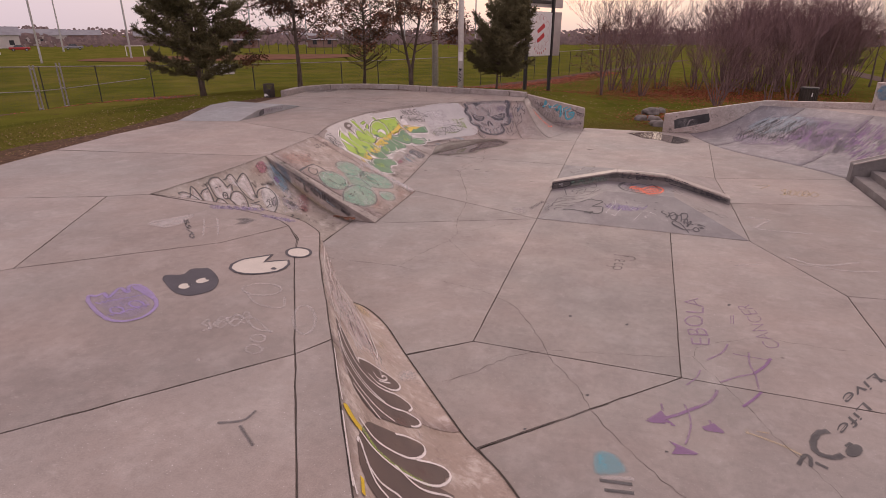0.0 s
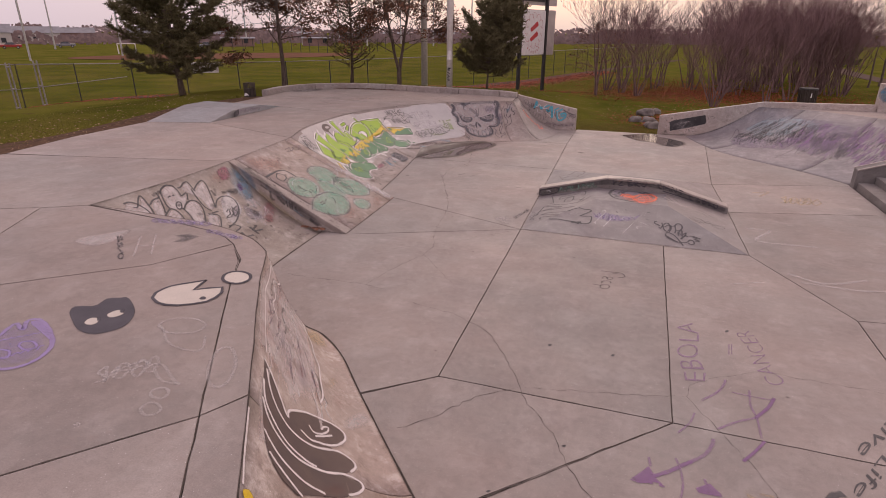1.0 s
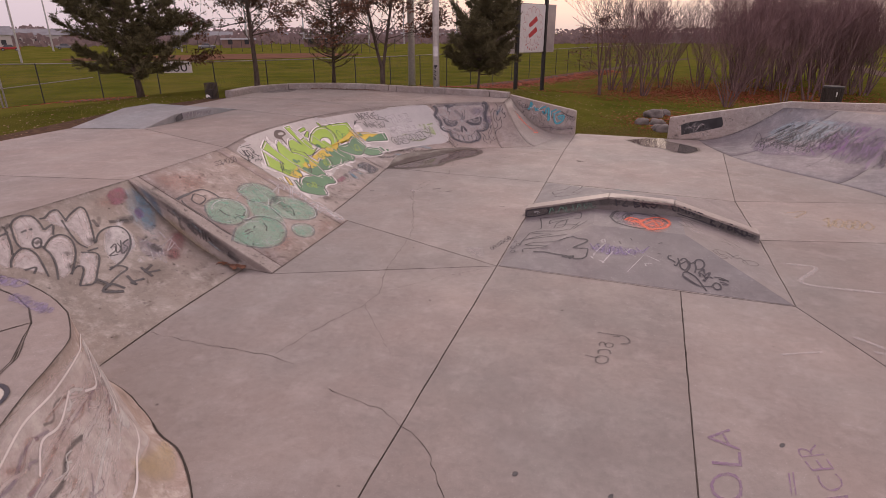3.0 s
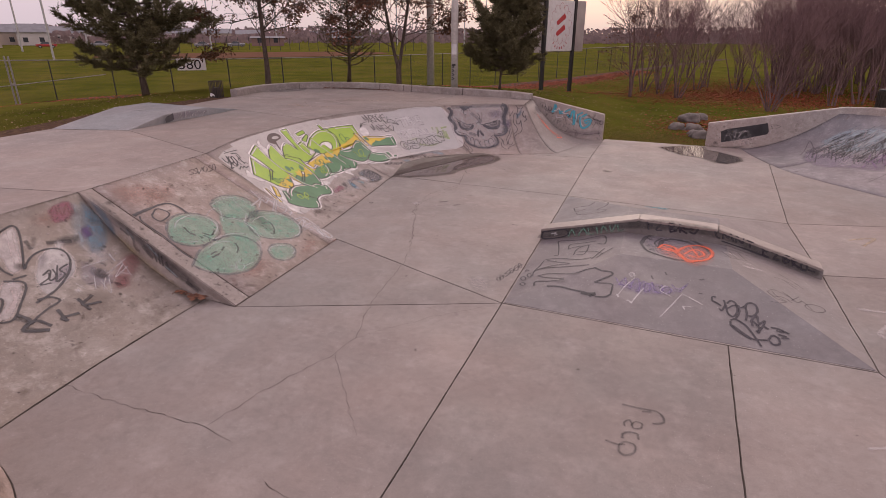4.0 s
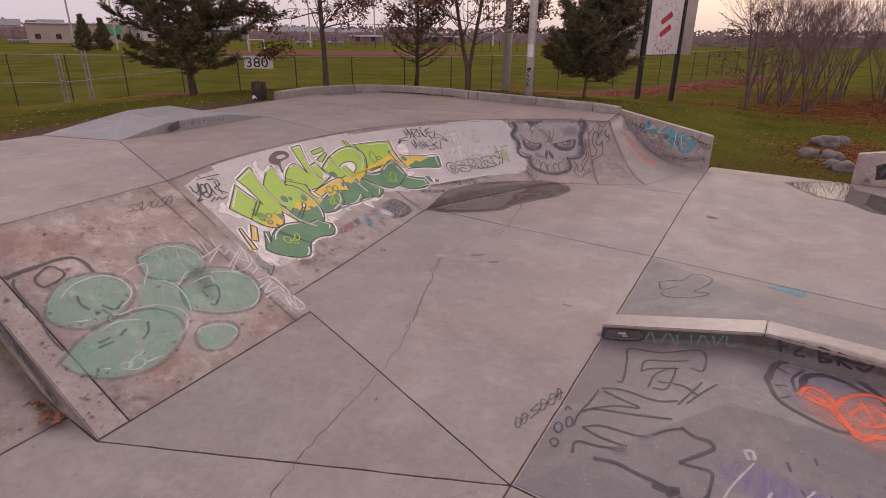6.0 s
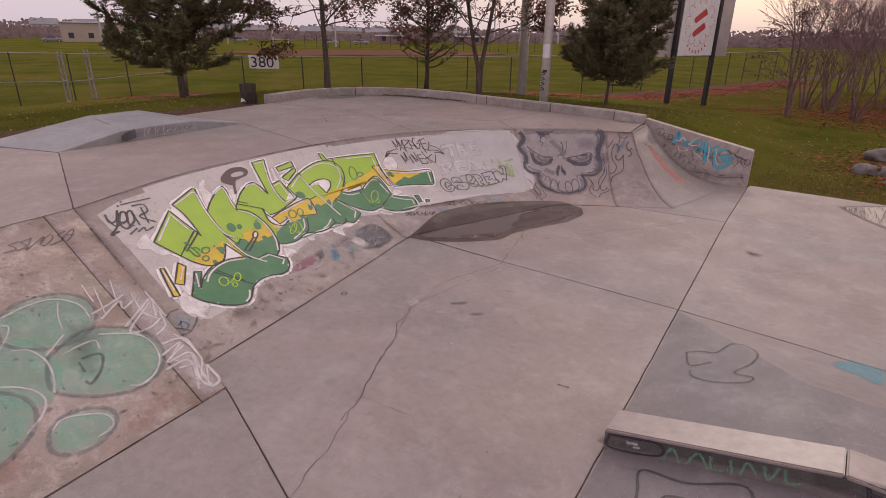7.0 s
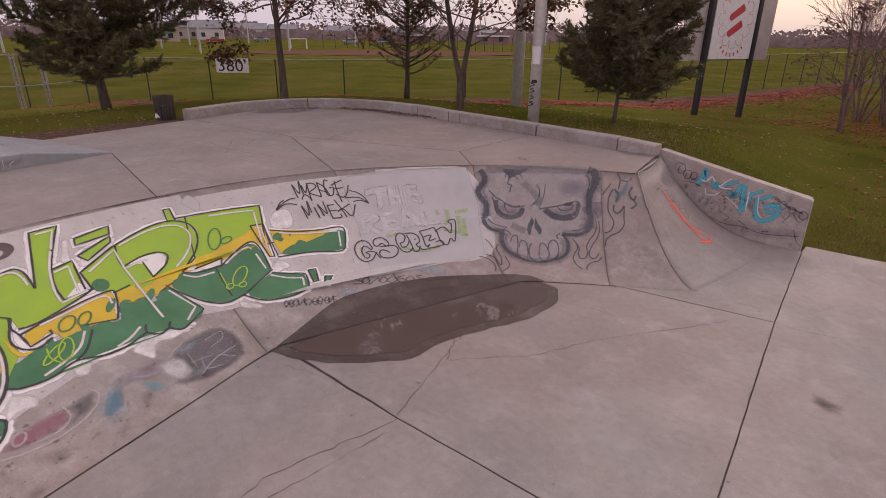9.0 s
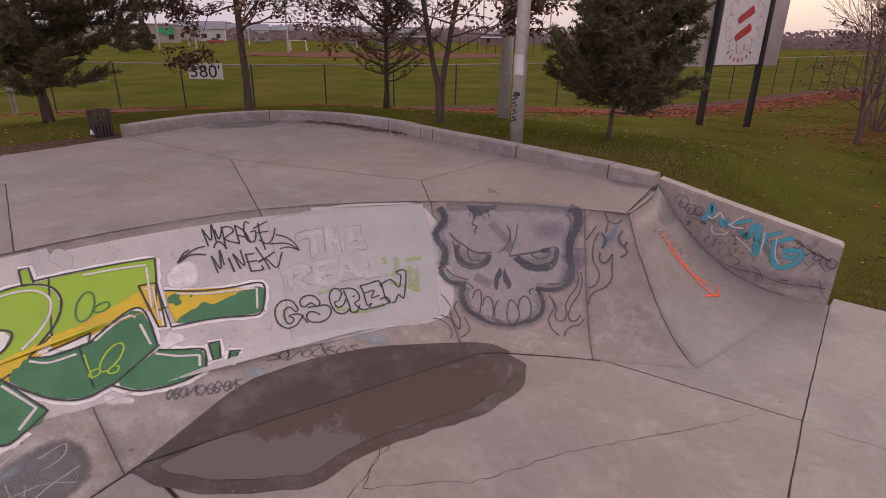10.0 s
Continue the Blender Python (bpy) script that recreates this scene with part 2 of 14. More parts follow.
twig = plain("thicket_twigs", (0.22, 0.145, 0.14), (0.105, 0.07, 0.07), 3, 0.9, 0, 0.1, None, 0.05)
needles = leafy("pine_needles", (0.215, 0.185, 0.105), (0.085, 0.08, 0.048))
thin_needles = leafy("olive_needles", (0.19, 0.16, 0.085), (0.075, 0.066, 0.04))
dry_leaf = leafy("dry_brown_leaves", (0.26, 0.13, 0.085), (0.09, 0.05, 0.038))
rail_steel = plain("fence_rail_steel", (0.30, 0.29, 0.28), (0.2, 0.19, 0.19), 9, 0.6, 0.2)
twig_tip = plain("thicket_twig_tips", (0.26, 0.165, 0.165), (0.125, 0.08, 0.088), 2, 0.9, 0, 0.1, None, 0.05)
red_leaf = leafy("fallen_red_leaves", (0.33, 0.078, 0.04), (0.11, 0.036, 0.023))
tan_leaf = leafy("fallen_tan_leaves", (0.42, 0.30, 0.20), (0.2, 0.11, 0.07))
rock_stone = plain("grey_rock", (0.20, 0.175, 0.165), (0.075, 0.066, 0.062), 4, 0.9, 0, 0.5)
pole_stone = plain("spun_concrete_pole", (0.62, 0.58, 0.55), (0.46, 0.43, 0.41), 10, 0.75, 0, 0.2)
water = Nodes("puddle_water")
water = water.done((0.1, 0.076, 0.069), 0.02, 0.0, 0.36)
bright_water = Nodes("deep_puddle_water").done((0.1, 0.09, 0.085), 0.02, 0.0, 1.0)
wet_stone = concrete("wet_concrete", (0.105, 0.08, 0.071), (0.08, 0.062, 0.055), (0.065, 0.05, 0.045), 0.42, 0.5)
wet_stone.node_tree.nodes["Principled BSDF"].inputs["Specular IOR Level"].default_value = 0.25


def turf():
    n = Nodes("lawn")
    tone = n.mix((0.066, 0.075, 0.013), (0.12, 0.123, 0.022), n.ramp(n.noise(0.35, 5, 0.6), [(0.3, 0.0), (0.7, 1.0)]))
    tone = n.mix(tone, (0.19, 0.145, 0.045), n.ramp(n.noise(0.16, 6, 0.65), [(0.44, 0.0), (0.7, 0.5)]))
    tone = n.mix(tone, n.ramp(n.noise(30, 4, 0.8), [(0.3, 0.55), (0.65, 1.12)]), 0.7, "MULTIPLY")
    tone = n.mix(tone, (0.07, 0.045, 0.03), n.ramp(n.noise(1.3, 6, 0.75), [(0.6, 0.0), (0.7, 0.7)]))
    n.bump(n.noise(28, 5, 0.8), 0.8, 0.05)
    return n.done(tone, 0.95, 0.0, 0.0)


lawn = turf()
soil = plain("bare_soil", (0.13, 0.085, 0.06), (0.06, 0.042, 0.032), 6, 0.98, 0, 0.6, None, 0.0)
gravel = plain("gravel_path", (0.125, 0.095, 0.082), (0.085, 0.064, 0.056), 5, 0.95, 0, 0.3, None, 0.0)
clay = plain("infield_clay", (0.165, 0.088, 0.062), (0.115, 0.068, 0.047), 0.4, 0.95, 0, 0.1, None, 0.0)




# ---- building tools ----
def obj(name, bm, mat, parent=None, smooth=False, label=""):
    me = bpy.data.meshes.new(name)
    bmesh.ops.recalc_face_normals(bm, faces=bm.faces)
    bm.to_mesh(me)
    bm.free()
    for m in (mat if isinstance(mat, (list, tuple)) else [mat]):
        me.materials.append(m)
    if smooth:
        me.polygons.foreach_set("use_smooth", [True] * len(me.polygons))
    ob = new(name, me)
    ob.parent = parent
    if parent:
        ob.matrix_parent_inverse = parent.matrix_world.inverted()
    if label:
        tagged(ob, label)
    return ob


def part(name, bm, mat, parent, label="", smooth=False):
    return obj(name, bm, mat, parent, smooth, label)


def raw(name, verts, faces, mat, parent=None, label="", smooth=False):
    me = bpy.data.meshes.new(name)
    me.from_pydata(verts, [], faces)
    me.materials.append(mat)
    if smooth:
        me.polygons.foreach_set("use_smooth", [True] * len(me.polygons))
    ob = new(name, me)
    ob.parent = parent
    if parent:
        ob.matrix_parent_inverse = parent.matrix_world.inverted()
    return tagged(ob, label) if label else ob


def base(name, x, y, z, label, category, group="", kind="", turn=0.0):
    ob = new(name)
    ob.empty_display_size = 0.2
    ob.matrix_world = pose(x, y, z, 0, 0, turn)
    bpy.context.view_layer.update()
    return tagged(ob, label, category, group, kind)


def box(bm, x0, y0, z0, x1, y1, z1, bevel=0.0, m=None):
    r = bmesh.ops.create_cube(bm, size=1.0)
    vs = r["verts"]
    bmesh.ops.scale(bm, vec=(x1 - x0, y1 - y0, z1 - z0), verts=vs)
    bmesh.ops.translate(bm, vec=((x0 + x1) / 2, (y0 + y1) / 2, (z0 + z1) / 2), verts=vs)
    if bevel:
        es = list({e for v in vs for e in v.link_edges})
        out = bmesh.ops.bevel(bm, geom=es, offset=bevel, segments=2, affect="EDGES", profile=0.6)
        vs = list({v for f in out["faces"] for v in f.verts} | {v for v in vs if v.is_valid})
    if m is not None:
        bmesh.ops.transform(bm, matrix=m, verts=vs)
    return vs


def tube(bm, points, radii, sides=6, cap=True):
    rings = []
    for k, p in enumerate(points):
        p = Vector(p)
        a = Vector(points[max(k - 1, 0)])
        b = Vector(points[min(k + 1, len(points) - 1)])
        d = (b - a).normalized()
        s = d.cross((0, 0, 1) if abs(d.z) < 0.9 else (1, 0, 0)).normalized()
        t = d.cross(s)
        rings.append([bm.verts.new(p + (s * math.cos(6.2832 * i / sides) + t * math.sin(6.2832 * i / sides)) * radii[k]) for i in range(sides)])
    for r0, r1 in zip(rings, rings[1:]):
        for i in range(sides):
            bm.faces.new((r0[i], r0[(i + 1) % sides], r1[(i + 1) % sides], r1[i]))
    if cap and sides > 2:
        bm.faces.new(rings[-1])
        bm.faces.new(rings[0][::-1])


def area(poly):
    return 0.5 * sum(a[0] * b[1] - b[0] * a[1] for a, b in zip(poly, poly[1:] + poly[:1]))


def clean(poly, gap=0.03):
    out = []
    for p in poly:
        if not out or math.dist(p, out[-1]) > gap:
            out.append(tuple(p[:2]))
    if math.dist(out[0], out[-1]) < gap:
        out.pop()
    return out if area(out) > 0 else out[::-1]


def shrink(poly, d):
    """The polygon drawn in by d on all sides."""
    out, n = [], len(poly)
    for k in range(n):
        a, b, c = Vector(poly[k - 1]), Vector(poly[k]), Vector(poly[(k + 1) % n])
        e, f = (b - a).normalized(), (c - b).normalized()
        ne, nf = Vector((-e.y, e.x)), Vector((-f.y, f.x))
        m = ne + nf
        m = m / max(m.dot(m) / 2, 0.35)
        out.append((b.x + m.x * d, b.y + m.y * d))
    return out


def wiggle(poly, step=0.22, amount=0.008):
    """Hand-cut joints are never quite straight."""
    out = []
    for a, b in zip(poly, poly[1:] + poly[:1]):
        n = max(1, int(math.dist(a, b) / step))
        for k in range(n):
            x, y = a[0] + (b[0] - a[0]) * k / n, a[1] + (b[1] - a[1]) * k / n
            out.append((x + amount * noise.noise((x * 7, y * 7, 1)), y + amount * noise.noise((x * 7, y * 7, 7))))
    return out


JOINTS = {}


def slab(parent, poly, z, mat, thick=0.06, gap=0.0045):
    """One cast slab with its top at z, a joint's half width short of its neighbours."""
    loop = clean(poly, 0.09)
    for a, b in zip(loop, loop[1:] + loop[:1]):
        JOINTS.setdefault((z,) + tuple(sorted((a, b))), parent)
    pts = shrink(clean(wiggle(clean(poly, 0.09))), gap)
    low = shrink(pts, -0.004)
    bm = bmesh.new()
    top = [bm.verts.new((x, y, z)) for x, y in shrink(pts, 0.004)]
    mid = [bm.verts.new((x, y, z - 0.004)) for x, y in pts]
    bot = [bm.verts.new((x, y, z - thick)) for x, y in low]
    n = len(pts)
    bm.faces.new(top)
    for r0, r1 in ((mid, top), (bot, mid)):
        for i in range(n):
            bm.faces.new((r0[i], r0[(i + 1) % n], r1[(i + 1) % n], r1[i]))
    return part("slab", bm, mat, parent)


def block(name, poly, z0, z1, mat, label, category="", kind="structure"):
    bm = bmesh.new()
    pts = clean(poly)
    top = [bm.verts.new((x, y, z1)) for x, y in pts]
    bot = [bm.verts.new((x, y, z0)) for x, y in pts]
    bm.faces.new(top)
    bm.faces.new(bot[::-1])
    for i in range(len(pts)):
        j = (i + 1) % len(pts)
        bm.faces.new((bot[i], bot[j], top[j], top[i]))
    return tagged(obj(name, bm, mat), label, category, "", kind)


def normal_at(s, u, v):
    e = 0.02
    v = min(max(v, 0.02), 0.98)
    a, b = Vector(s.at(u + e, v)) - Vector(s.at(u - e, v)), Vector(s.at(u, v + e)) - Vector(s.at(u, v - e))
    n = a.cross(b).normalized()
    return n if n.z > 0 else -n


class Flat:
    """A level surface to paint on: u, v are x, y."""

    def __init__(self, z):
        self.z = z

    def at(self, u, v):
        return (u, v, self.z)


class Plane:
    """A tilted surface: u, v count the two edge vectors from a corner."""

    def __init__(self, o, eu, ev):
        self.o, self.eu, self.ev = Vector(o), Vector(eu), Vector(ev)

    def at(self, u, v):
        return tuple(self.o + self.eu * u + self.ev * v)


def lifted(s, u, v, h):
    if isinstance(s, Flat):
        return Vector((u, v, s.z + h))
    if isinstance(s, Plane):
        n = s.eu.cross(s.ev).normalized()
        return Vector(s.at(u, v)) + n * h
    return Vector(s.at(u, v)) + normal_at(s, u, v) * h


def panel(s, ends, mat, parent, nu=10, nv=14, gap=0.007, sink=0.0, skirt=0.05, name="panel"):
    """A cast panel of a ramp between two joints. ends: u at the lip and the foot of either joint."""
    (a0, a1), (b0, b1) = ends
    bm = bmesh.new()
    rows = []
    for i in range(nu + 1):
        f = i / nu
        row = []
        for j in range(nv + 1):
            v = (j / nv) ** 0.8
            u = (a0 + (a1 - a0) * v) * (1 - f) + (b0 + (b1 - b0) * v) * f
            row.append(Vector(s.at(u, v)) - Vector((0, 0, sink)))
        rows.append(row)
    for row, inner in ((rows[0], rows[1]), (rows[-1], rows[-2])):
        for j in range(nv + 1):
            d = (inner[j] - row[j])
            row[j] += d * min(0.4, gap / max(d.length, 1e-6))
    grid = [[bm.verts.new(p) for p in row] for row in rows]
    for i in range(nu):
        for j in range(nv):
            bm.faces.new((grid[i][j], grid[i + 1][j], grid[i + 1][j + 1], grid[i][j + 1]))
    rim = [g[0] for g in grid] + grid[-1][1:] + [g[-1] for g in grid[-2::-1]] + grid[0][-2:0:-1]
    low = [bm.verts.new(v.co - Vector((0, 0, skirt))) for v in rim]
    for i in range(len(rim)):
        j = (i + 1) % len(rim)
        bm.faces.new((rim[i], rim[j], low[j], low[i]))
    ob = part(name, bm, mat, parent)
    me = ob.data
    quads = nu * nv
    me.polygons.foreach_set("use_smooth", [k < quads for k in range(len(me.polygons))])
    return ob


def ramp(name, s, cuts, mat, label, category="skate ramp", nu=10):
    """A ramp as a solid core and its cast panels. cuts: the joints, each the u at its lip and foot."""
    (x, y, _) = s.at(s.n / 2, 0.5)
    whole = base(name, x, y, 0, label, category, "concrete skate ramps")
    panel(s, (cuts[0], cuts[-1]), joint_stone, whole, max(12, int(s.n * 4)), 14, 0.02, 0.012, 0.9, "core")
    for a, b in zip(cuts, cuts[1:]):
        panel(s, (a, b), mat, whole, max(4, int(nu * (b[0] - a[0]))))
    return whole


def facing(s, u, v):
    if isinstance(s, Flat):
        return Vector((0, 0, 1))
    return s.eu.cross(s.ev).normalized() if isinstance(s, Plane) else normal_at(s, u, v)


def body_layer(bm):
    """How thick the paint lies: 0 at the rim of a mark, 1 inside it."""
    return bm.verts.layers.float.get("body") or bm.verts.layers.float.new("body")


def stroke(bm, s, pts, width, h=0.004, smooth=True):
    """A painted line along pts on the surface s."""
    body = body_layer(bm)
    n = max(2, (len(pts) - 1) * 6) if smooth else len(pts) - 1
    places = [spline(pts, k * (len(pts) - 1) / n) if smooth else pts[k] for k in range(n + 1)]
    line = [lifted(s, u, v, h) for u, v in places]
    soft = 0.004 + 0.14 * width
    ends = []
    for k, p in enumerate(line):
        d = line[min(k + 1, n)] - line[max(k - 1, 0)]
        if d.length < 1e-6:
            continue
        side = d.cross(facing(s, *places[k])).normalized()
        r = width * (0.5 + 0.06 * math.sin(k * 1.7))
        row = []
        for w, full in ((r + soft, 0.0), (max(r - soft, 0.2 * r), 1.0), (-max(r - soft, 0.2 * r), 1.0), (-r - soft, 0.0)):
            q = bm.verts.new(p + side * w)
            q[body] = full
            row.append(q)
        ends.append(row)
    for r0, r1 in zip(ends, ends[1:]):
        for i in range(3):
            bm.faces.new((r0[i], r0[i + 1], r1[i + 1], r1[i]))


def fill(bm, s, pts, h=0.003, rows=16, smooth=True, cell=0.12, rim=0.022):
    """A painted patch inside the outline pts on the surface s; its paint thins out over the width of the rim."""
    body = body_layer(bm)
    if smooth:
        loop = list(pts) + [pts[0]]
        n = (len(loop) - 1) * 5
        poly = [spline(loop, k * (len(loop) - 1) / n) for k in range(n)]
    else:
        poly = list(pts)
    v0, v1 = min(p[1] for p in poly), max(p[1] for p in poly)
    scale = (Vector(s.at(poly[0][0] + 0.01, poly[0][1])) - Vector(s.at(poly[0][0], poly[0][1]))).length * 100
    tall = (Vector(s.at(poly[0][0], poly[0][1] + 0.01)) - Vector(s.at(poly[0][0], poly[0][1]))).length * 100
    rows = rows or max(6, min(40, int((v1 - v0) * tall / 0.05)))
    if rim > 0.03:
        rows, cell = max(rows, min(40, int((v1 - v0) * tall / (rim * 0.4)))), min(cell, rim * 0.5)
    flat = [(a * scale, b * tall) for a, b in poly]

    def cross(v):
        xs = []
        for a, b in zip(poly, poly[1:] + poly[:1]):
            if (a[1] <= v) != (b[1] <= v):
                xs.append(a[0] + (b[0] - a[0]) * (v - a[1]) / (b[1] - a[1]))
        return sorted(xs)

    def depth(u, v):
        x, y, best = u * scale, v * tall, rim
        for (ax, ay), (bx, by) in zip(flat, flat[1:] + flat[:1]):
            dx, dy = bx - ax, by - ay
            t = min(max(((x - ax) * dx + (y - ay) * dy) / max(dx * dx + dy * dy, 1e-12), 0.0), 1.0)
            best = min(best, math.hypot(ax + dx * t - x, ay + dy * t - y))
        return best / rim

    edge = min(min(rim, 0.022) / max(tall, 1e-6), (v1 - v0) * 0.2)
    steps = [v0, v0 + edge] + [v0 + (v1 - v0) * r / rows for r in range(1, rows)] + [v1 - edge, v1]
    steps = sorted(v for v in steps if v in (v0, v1) or v0 + edge <= v <= v1 - edge)
    for va, vb in zip(steps, steps[1:]):
        vm = (va + vb) / 2
        e = (vb - va) * 2e-3
        mid, ua, ub = cross(vm), cross(va + e), cross(vb - e)
        for k in range(0, len(mid) - 1, 2):
            l, h2 = mid[k], mid[k + 1]
            la, ha = (ua[k], ua[k + 1]) if len(ua) == len(mid) else (l, h2)
            lb, hb = (ub[k], ub[k + 1]) if len(ub) == len(mid) else (l, h2)
            n = max(1, int((h2 - l) * scale / cell))
            made = []
            for lo, hi, v in ((la, ha, va), (lb, hb, vb)):
                f = min(min(rim, 0.022) / max((hi - lo) * scale, 1e-6), 0.3)
                row = []
                for c in [0.0] + [f + (1 - 2 * f) * i / n for i in range(n + 1)] + [1.0]:
                    u = lo + (hi - lo) * c
                    q = bm.verts.new(lifted(s, u, v, h))
                    q[body] = 0.0 if c in (0.0, 1.0) or v in (v0, v1) else (depth(u, v) if rim > 0.03 else 1.0)
                    row.append(q)
                made.append(row)
            for i in range(n + 2):
                bm.faces.new((made[0][i], made[0][i + 1], made[1][i + 1], made[1][i]))
    bmesh.ops.remove_doubles(bm, verts=bm.verts, dist=0.001)


def letters(bm, s, words, o, along, up, h=0.005, thick=0.0, loose=1.0):
    """Words in the built-in font, laid on s: o is the lower left corner, along the whole width, up the height of a line, in the surface's u and v."""
    curve = bpy.data.curves.new("words", "FONT")
    curve.body, curve.size, curve.offset = words, 1.0, thick
    curve.resolution_u = 3
    body = body_layer(bm)
    ob = bpy.data.objects.new("words", curve)
    me = bpy.data.meshes.new_from_object(ob)
    xs = [v.co.x for v in me.vertices]
    wide = max(max(xs) - min(xs), 1e-6)
    left = min(xs)
    verts = []
    for v in me.vertices:
        a, b = (v.co.x - left) / wide, v.co.y / 0.72
        k = a * 5.0 + len(words) * 3.7
        a, b = a + loose * 0.018 * noise.noise((k * 1.3, b, 4)), b + loose * (0.11 * noise.noise((k, b * 0.8, 9)) + 0.08 * math.sin(k * 1.9))
        verts.append(bm.verts.new(lifted(s, o[0] + along[0] * a + up[0] * b, o[1] + along[1] * a + up[1] * b, h)))
        verts[-1][body] = 1.0
    for f in me.polygons:
        bm.faces.new([verts[i] for i in f.vertices])
    bpy.data.objects.remove(ob)
    bpy.data.curves.remove(curve)
    bpy.data.meshes.remove(me)


def marks(name, mat, parent, label, *items):
    """Painted marks that look alike, each a part of its own: an item is fill, stroke or letters with what it takes."""
    for how, *args in items:
        bm = bmesh.new()
        if how is fill and len(args) < 7:
            how(bm, *args, rim=mat.get("rim", 0.022))
        else:
            how(bm, *args)
        part(name, bm, mat, parent, label)


def apart(figure, s, gap=0.3):
    """Sorts the strokes and patches of a figure into clusters that lie near one another."""
    boxes = []
    for width, *pts in figure:
        places = [Vector(s.at(*p)) for p in pts]
        boxes.append(([min(q[i] for q in places) for i in range(3)], [max(q[i] for q in places) for i in range(3)]))
    kin = list(range(len(figure)))
    for a in range(len(figure)):
        for b in range(a):
            if all(boxes[a][0][i] - gap < boxes[b][1][i] and boxes[b][0][i] - gap < boxes[a][1][i] for i in range(3)):
                old, young = kin[b], kin[a]
                kin = [old if k == young else k for k in kin]
    return [[f for f, k in zip(figure, kin) if k == root] for root in sorted(set(kin))]


def drawn(name, mat, parent, label, s, h, *figure):
    """Painted figures on the surface s: strokes (width, point, ...) and patches (None, point, ...);
    straight-edged ones take a negative width, or 0 for a patch."""
    for cluster in apart(figure, s, 0.1 if any(f[0] for f in figure) else 0.02):
        bm = bmesh.new()
        for k, (width, *pts) in enumerate(cluster):
            lift = h + 0.00003 * (k % 30)
            if width is None or width == 0:
                fill(bm, s, pts, lift, 0, width is None, rim=mat["rim"])
            elif width > 0:
                stroke(bm, s, pts, width, lift)
            else:
                line = [pts[0]]
                for a, b in zip(pts, pts[1:]):
                    n = max(1, int((Vector(s.at(*a)) - Vector(s.at(*b))).length / 0.08))
                    line += [(a[0] + (b[0] - a[0]) * i / n, a[1] + (b[1] - a[1]) * i / n) for i in range(1, n + 1)]
                stroke(bm, s, line, -width, lift, False)
        part(name, bm, mat, parent, label)


def flecks(mat, parent, label, s, u, v, count, size, seed, grow=1.0):
    """Specks and dabs of dirt thrown over the surface s: u and v give the middle and the spread."""
    rng = random.Random(seed)
    bm = bmesh.new()
    body = body_layer(bm)
    while count > 0:
        a, b = rng.gauss(*u), rng.gauss(*v)
        if isinstance(s, Plane) and (abs(a - u[0]) > 1.6 * u[1] or abs(b - v[0]) > 1.6 * v[1]):
            continue
        if not (s.n if isinstance(s, Loft) else 1e9) >= a >= (0 if isinstance(s, Loft) else -1e9) or (isinstance(s, Loft) and not 0.01 < b < 0.99):
            count -= 0.2
            continue
        count -= 1
        o, e = Vector(s.at(a, b)), 0.004
        du, dv = (Vector(s.at(a + e, b)) - Vector(s.at(a - e, b))).length / (2 * e), (Vector(s.at(a, b + e)) - Vector(s.at(a, b - e))).length / (2 * e)
        r = size * math.exp(rng.gauss(0, 0.7))
        turn, long = rng.uniform(0, 3.14), rng.uniform(0.35, 1.0) * grow
        middle = bm.verts.new(lifted(s, a, b, 0.0062))
        middle[body] = 1.0
        ring = []
        for k in range(7):
            w = k * math.tau / 7
            x, y = r * math.cos(w) * rng.uniform(0.6, 1.3), r * long * math.sin(w) * rng.uniform(0.6, 1.3)
            x, y = x * math.cos(turn) - y * math.sin(turn), x * math.sin(turn) + y * math.cos(turn)
            q = bm.verts.new(lifted(s, a + x / max(du, 1e-3), b + y / max(dv, 1e-3), 0.0062))
            q[body] = 0.0
            ring.append(q)
        for k in range(7):
            bm.faces.new((middle, ring[k], ring[(k + 1) % 7]))
    tagged(part("speckle", bm, mat, parent, label), "", "", "", "stuff")


def scrawl(mat, parent, label, s, u, v, count, width, seed):
    """Overlapping scribbled letters nobody could read, thrown between the bounds u and v of the surface s."""
    rng = random.Random(seed)
    bm = bmesh.new()
    for k in range(count):
        a, b = rng.uniform(*u), rng.uniform(*v)
        wide, tall = (u[1] - u[0]) * rng.uniform(0.03, 0.09), (v[1] - v[0]) * rng.uniform(0.15, 0.4)
        pts = [(a + wide * (i / 3 - 0.5) + wide * rng.uniform(-0.3, 0.3), min(max(b + tall * ((i % 2) - 0.5) + tall * rng.uniform(-0.3, 0.3), 0.02), 0.98)) for i in range(rng.randrange(3, 7))]
        stroke(bm, s, pts, width * rng.uniform(0.6, 1.3), 0.0062 + 0.00002 * k)
    tagged(part("scribble", bm, mat, parent, label), "", "", "", "stuff")


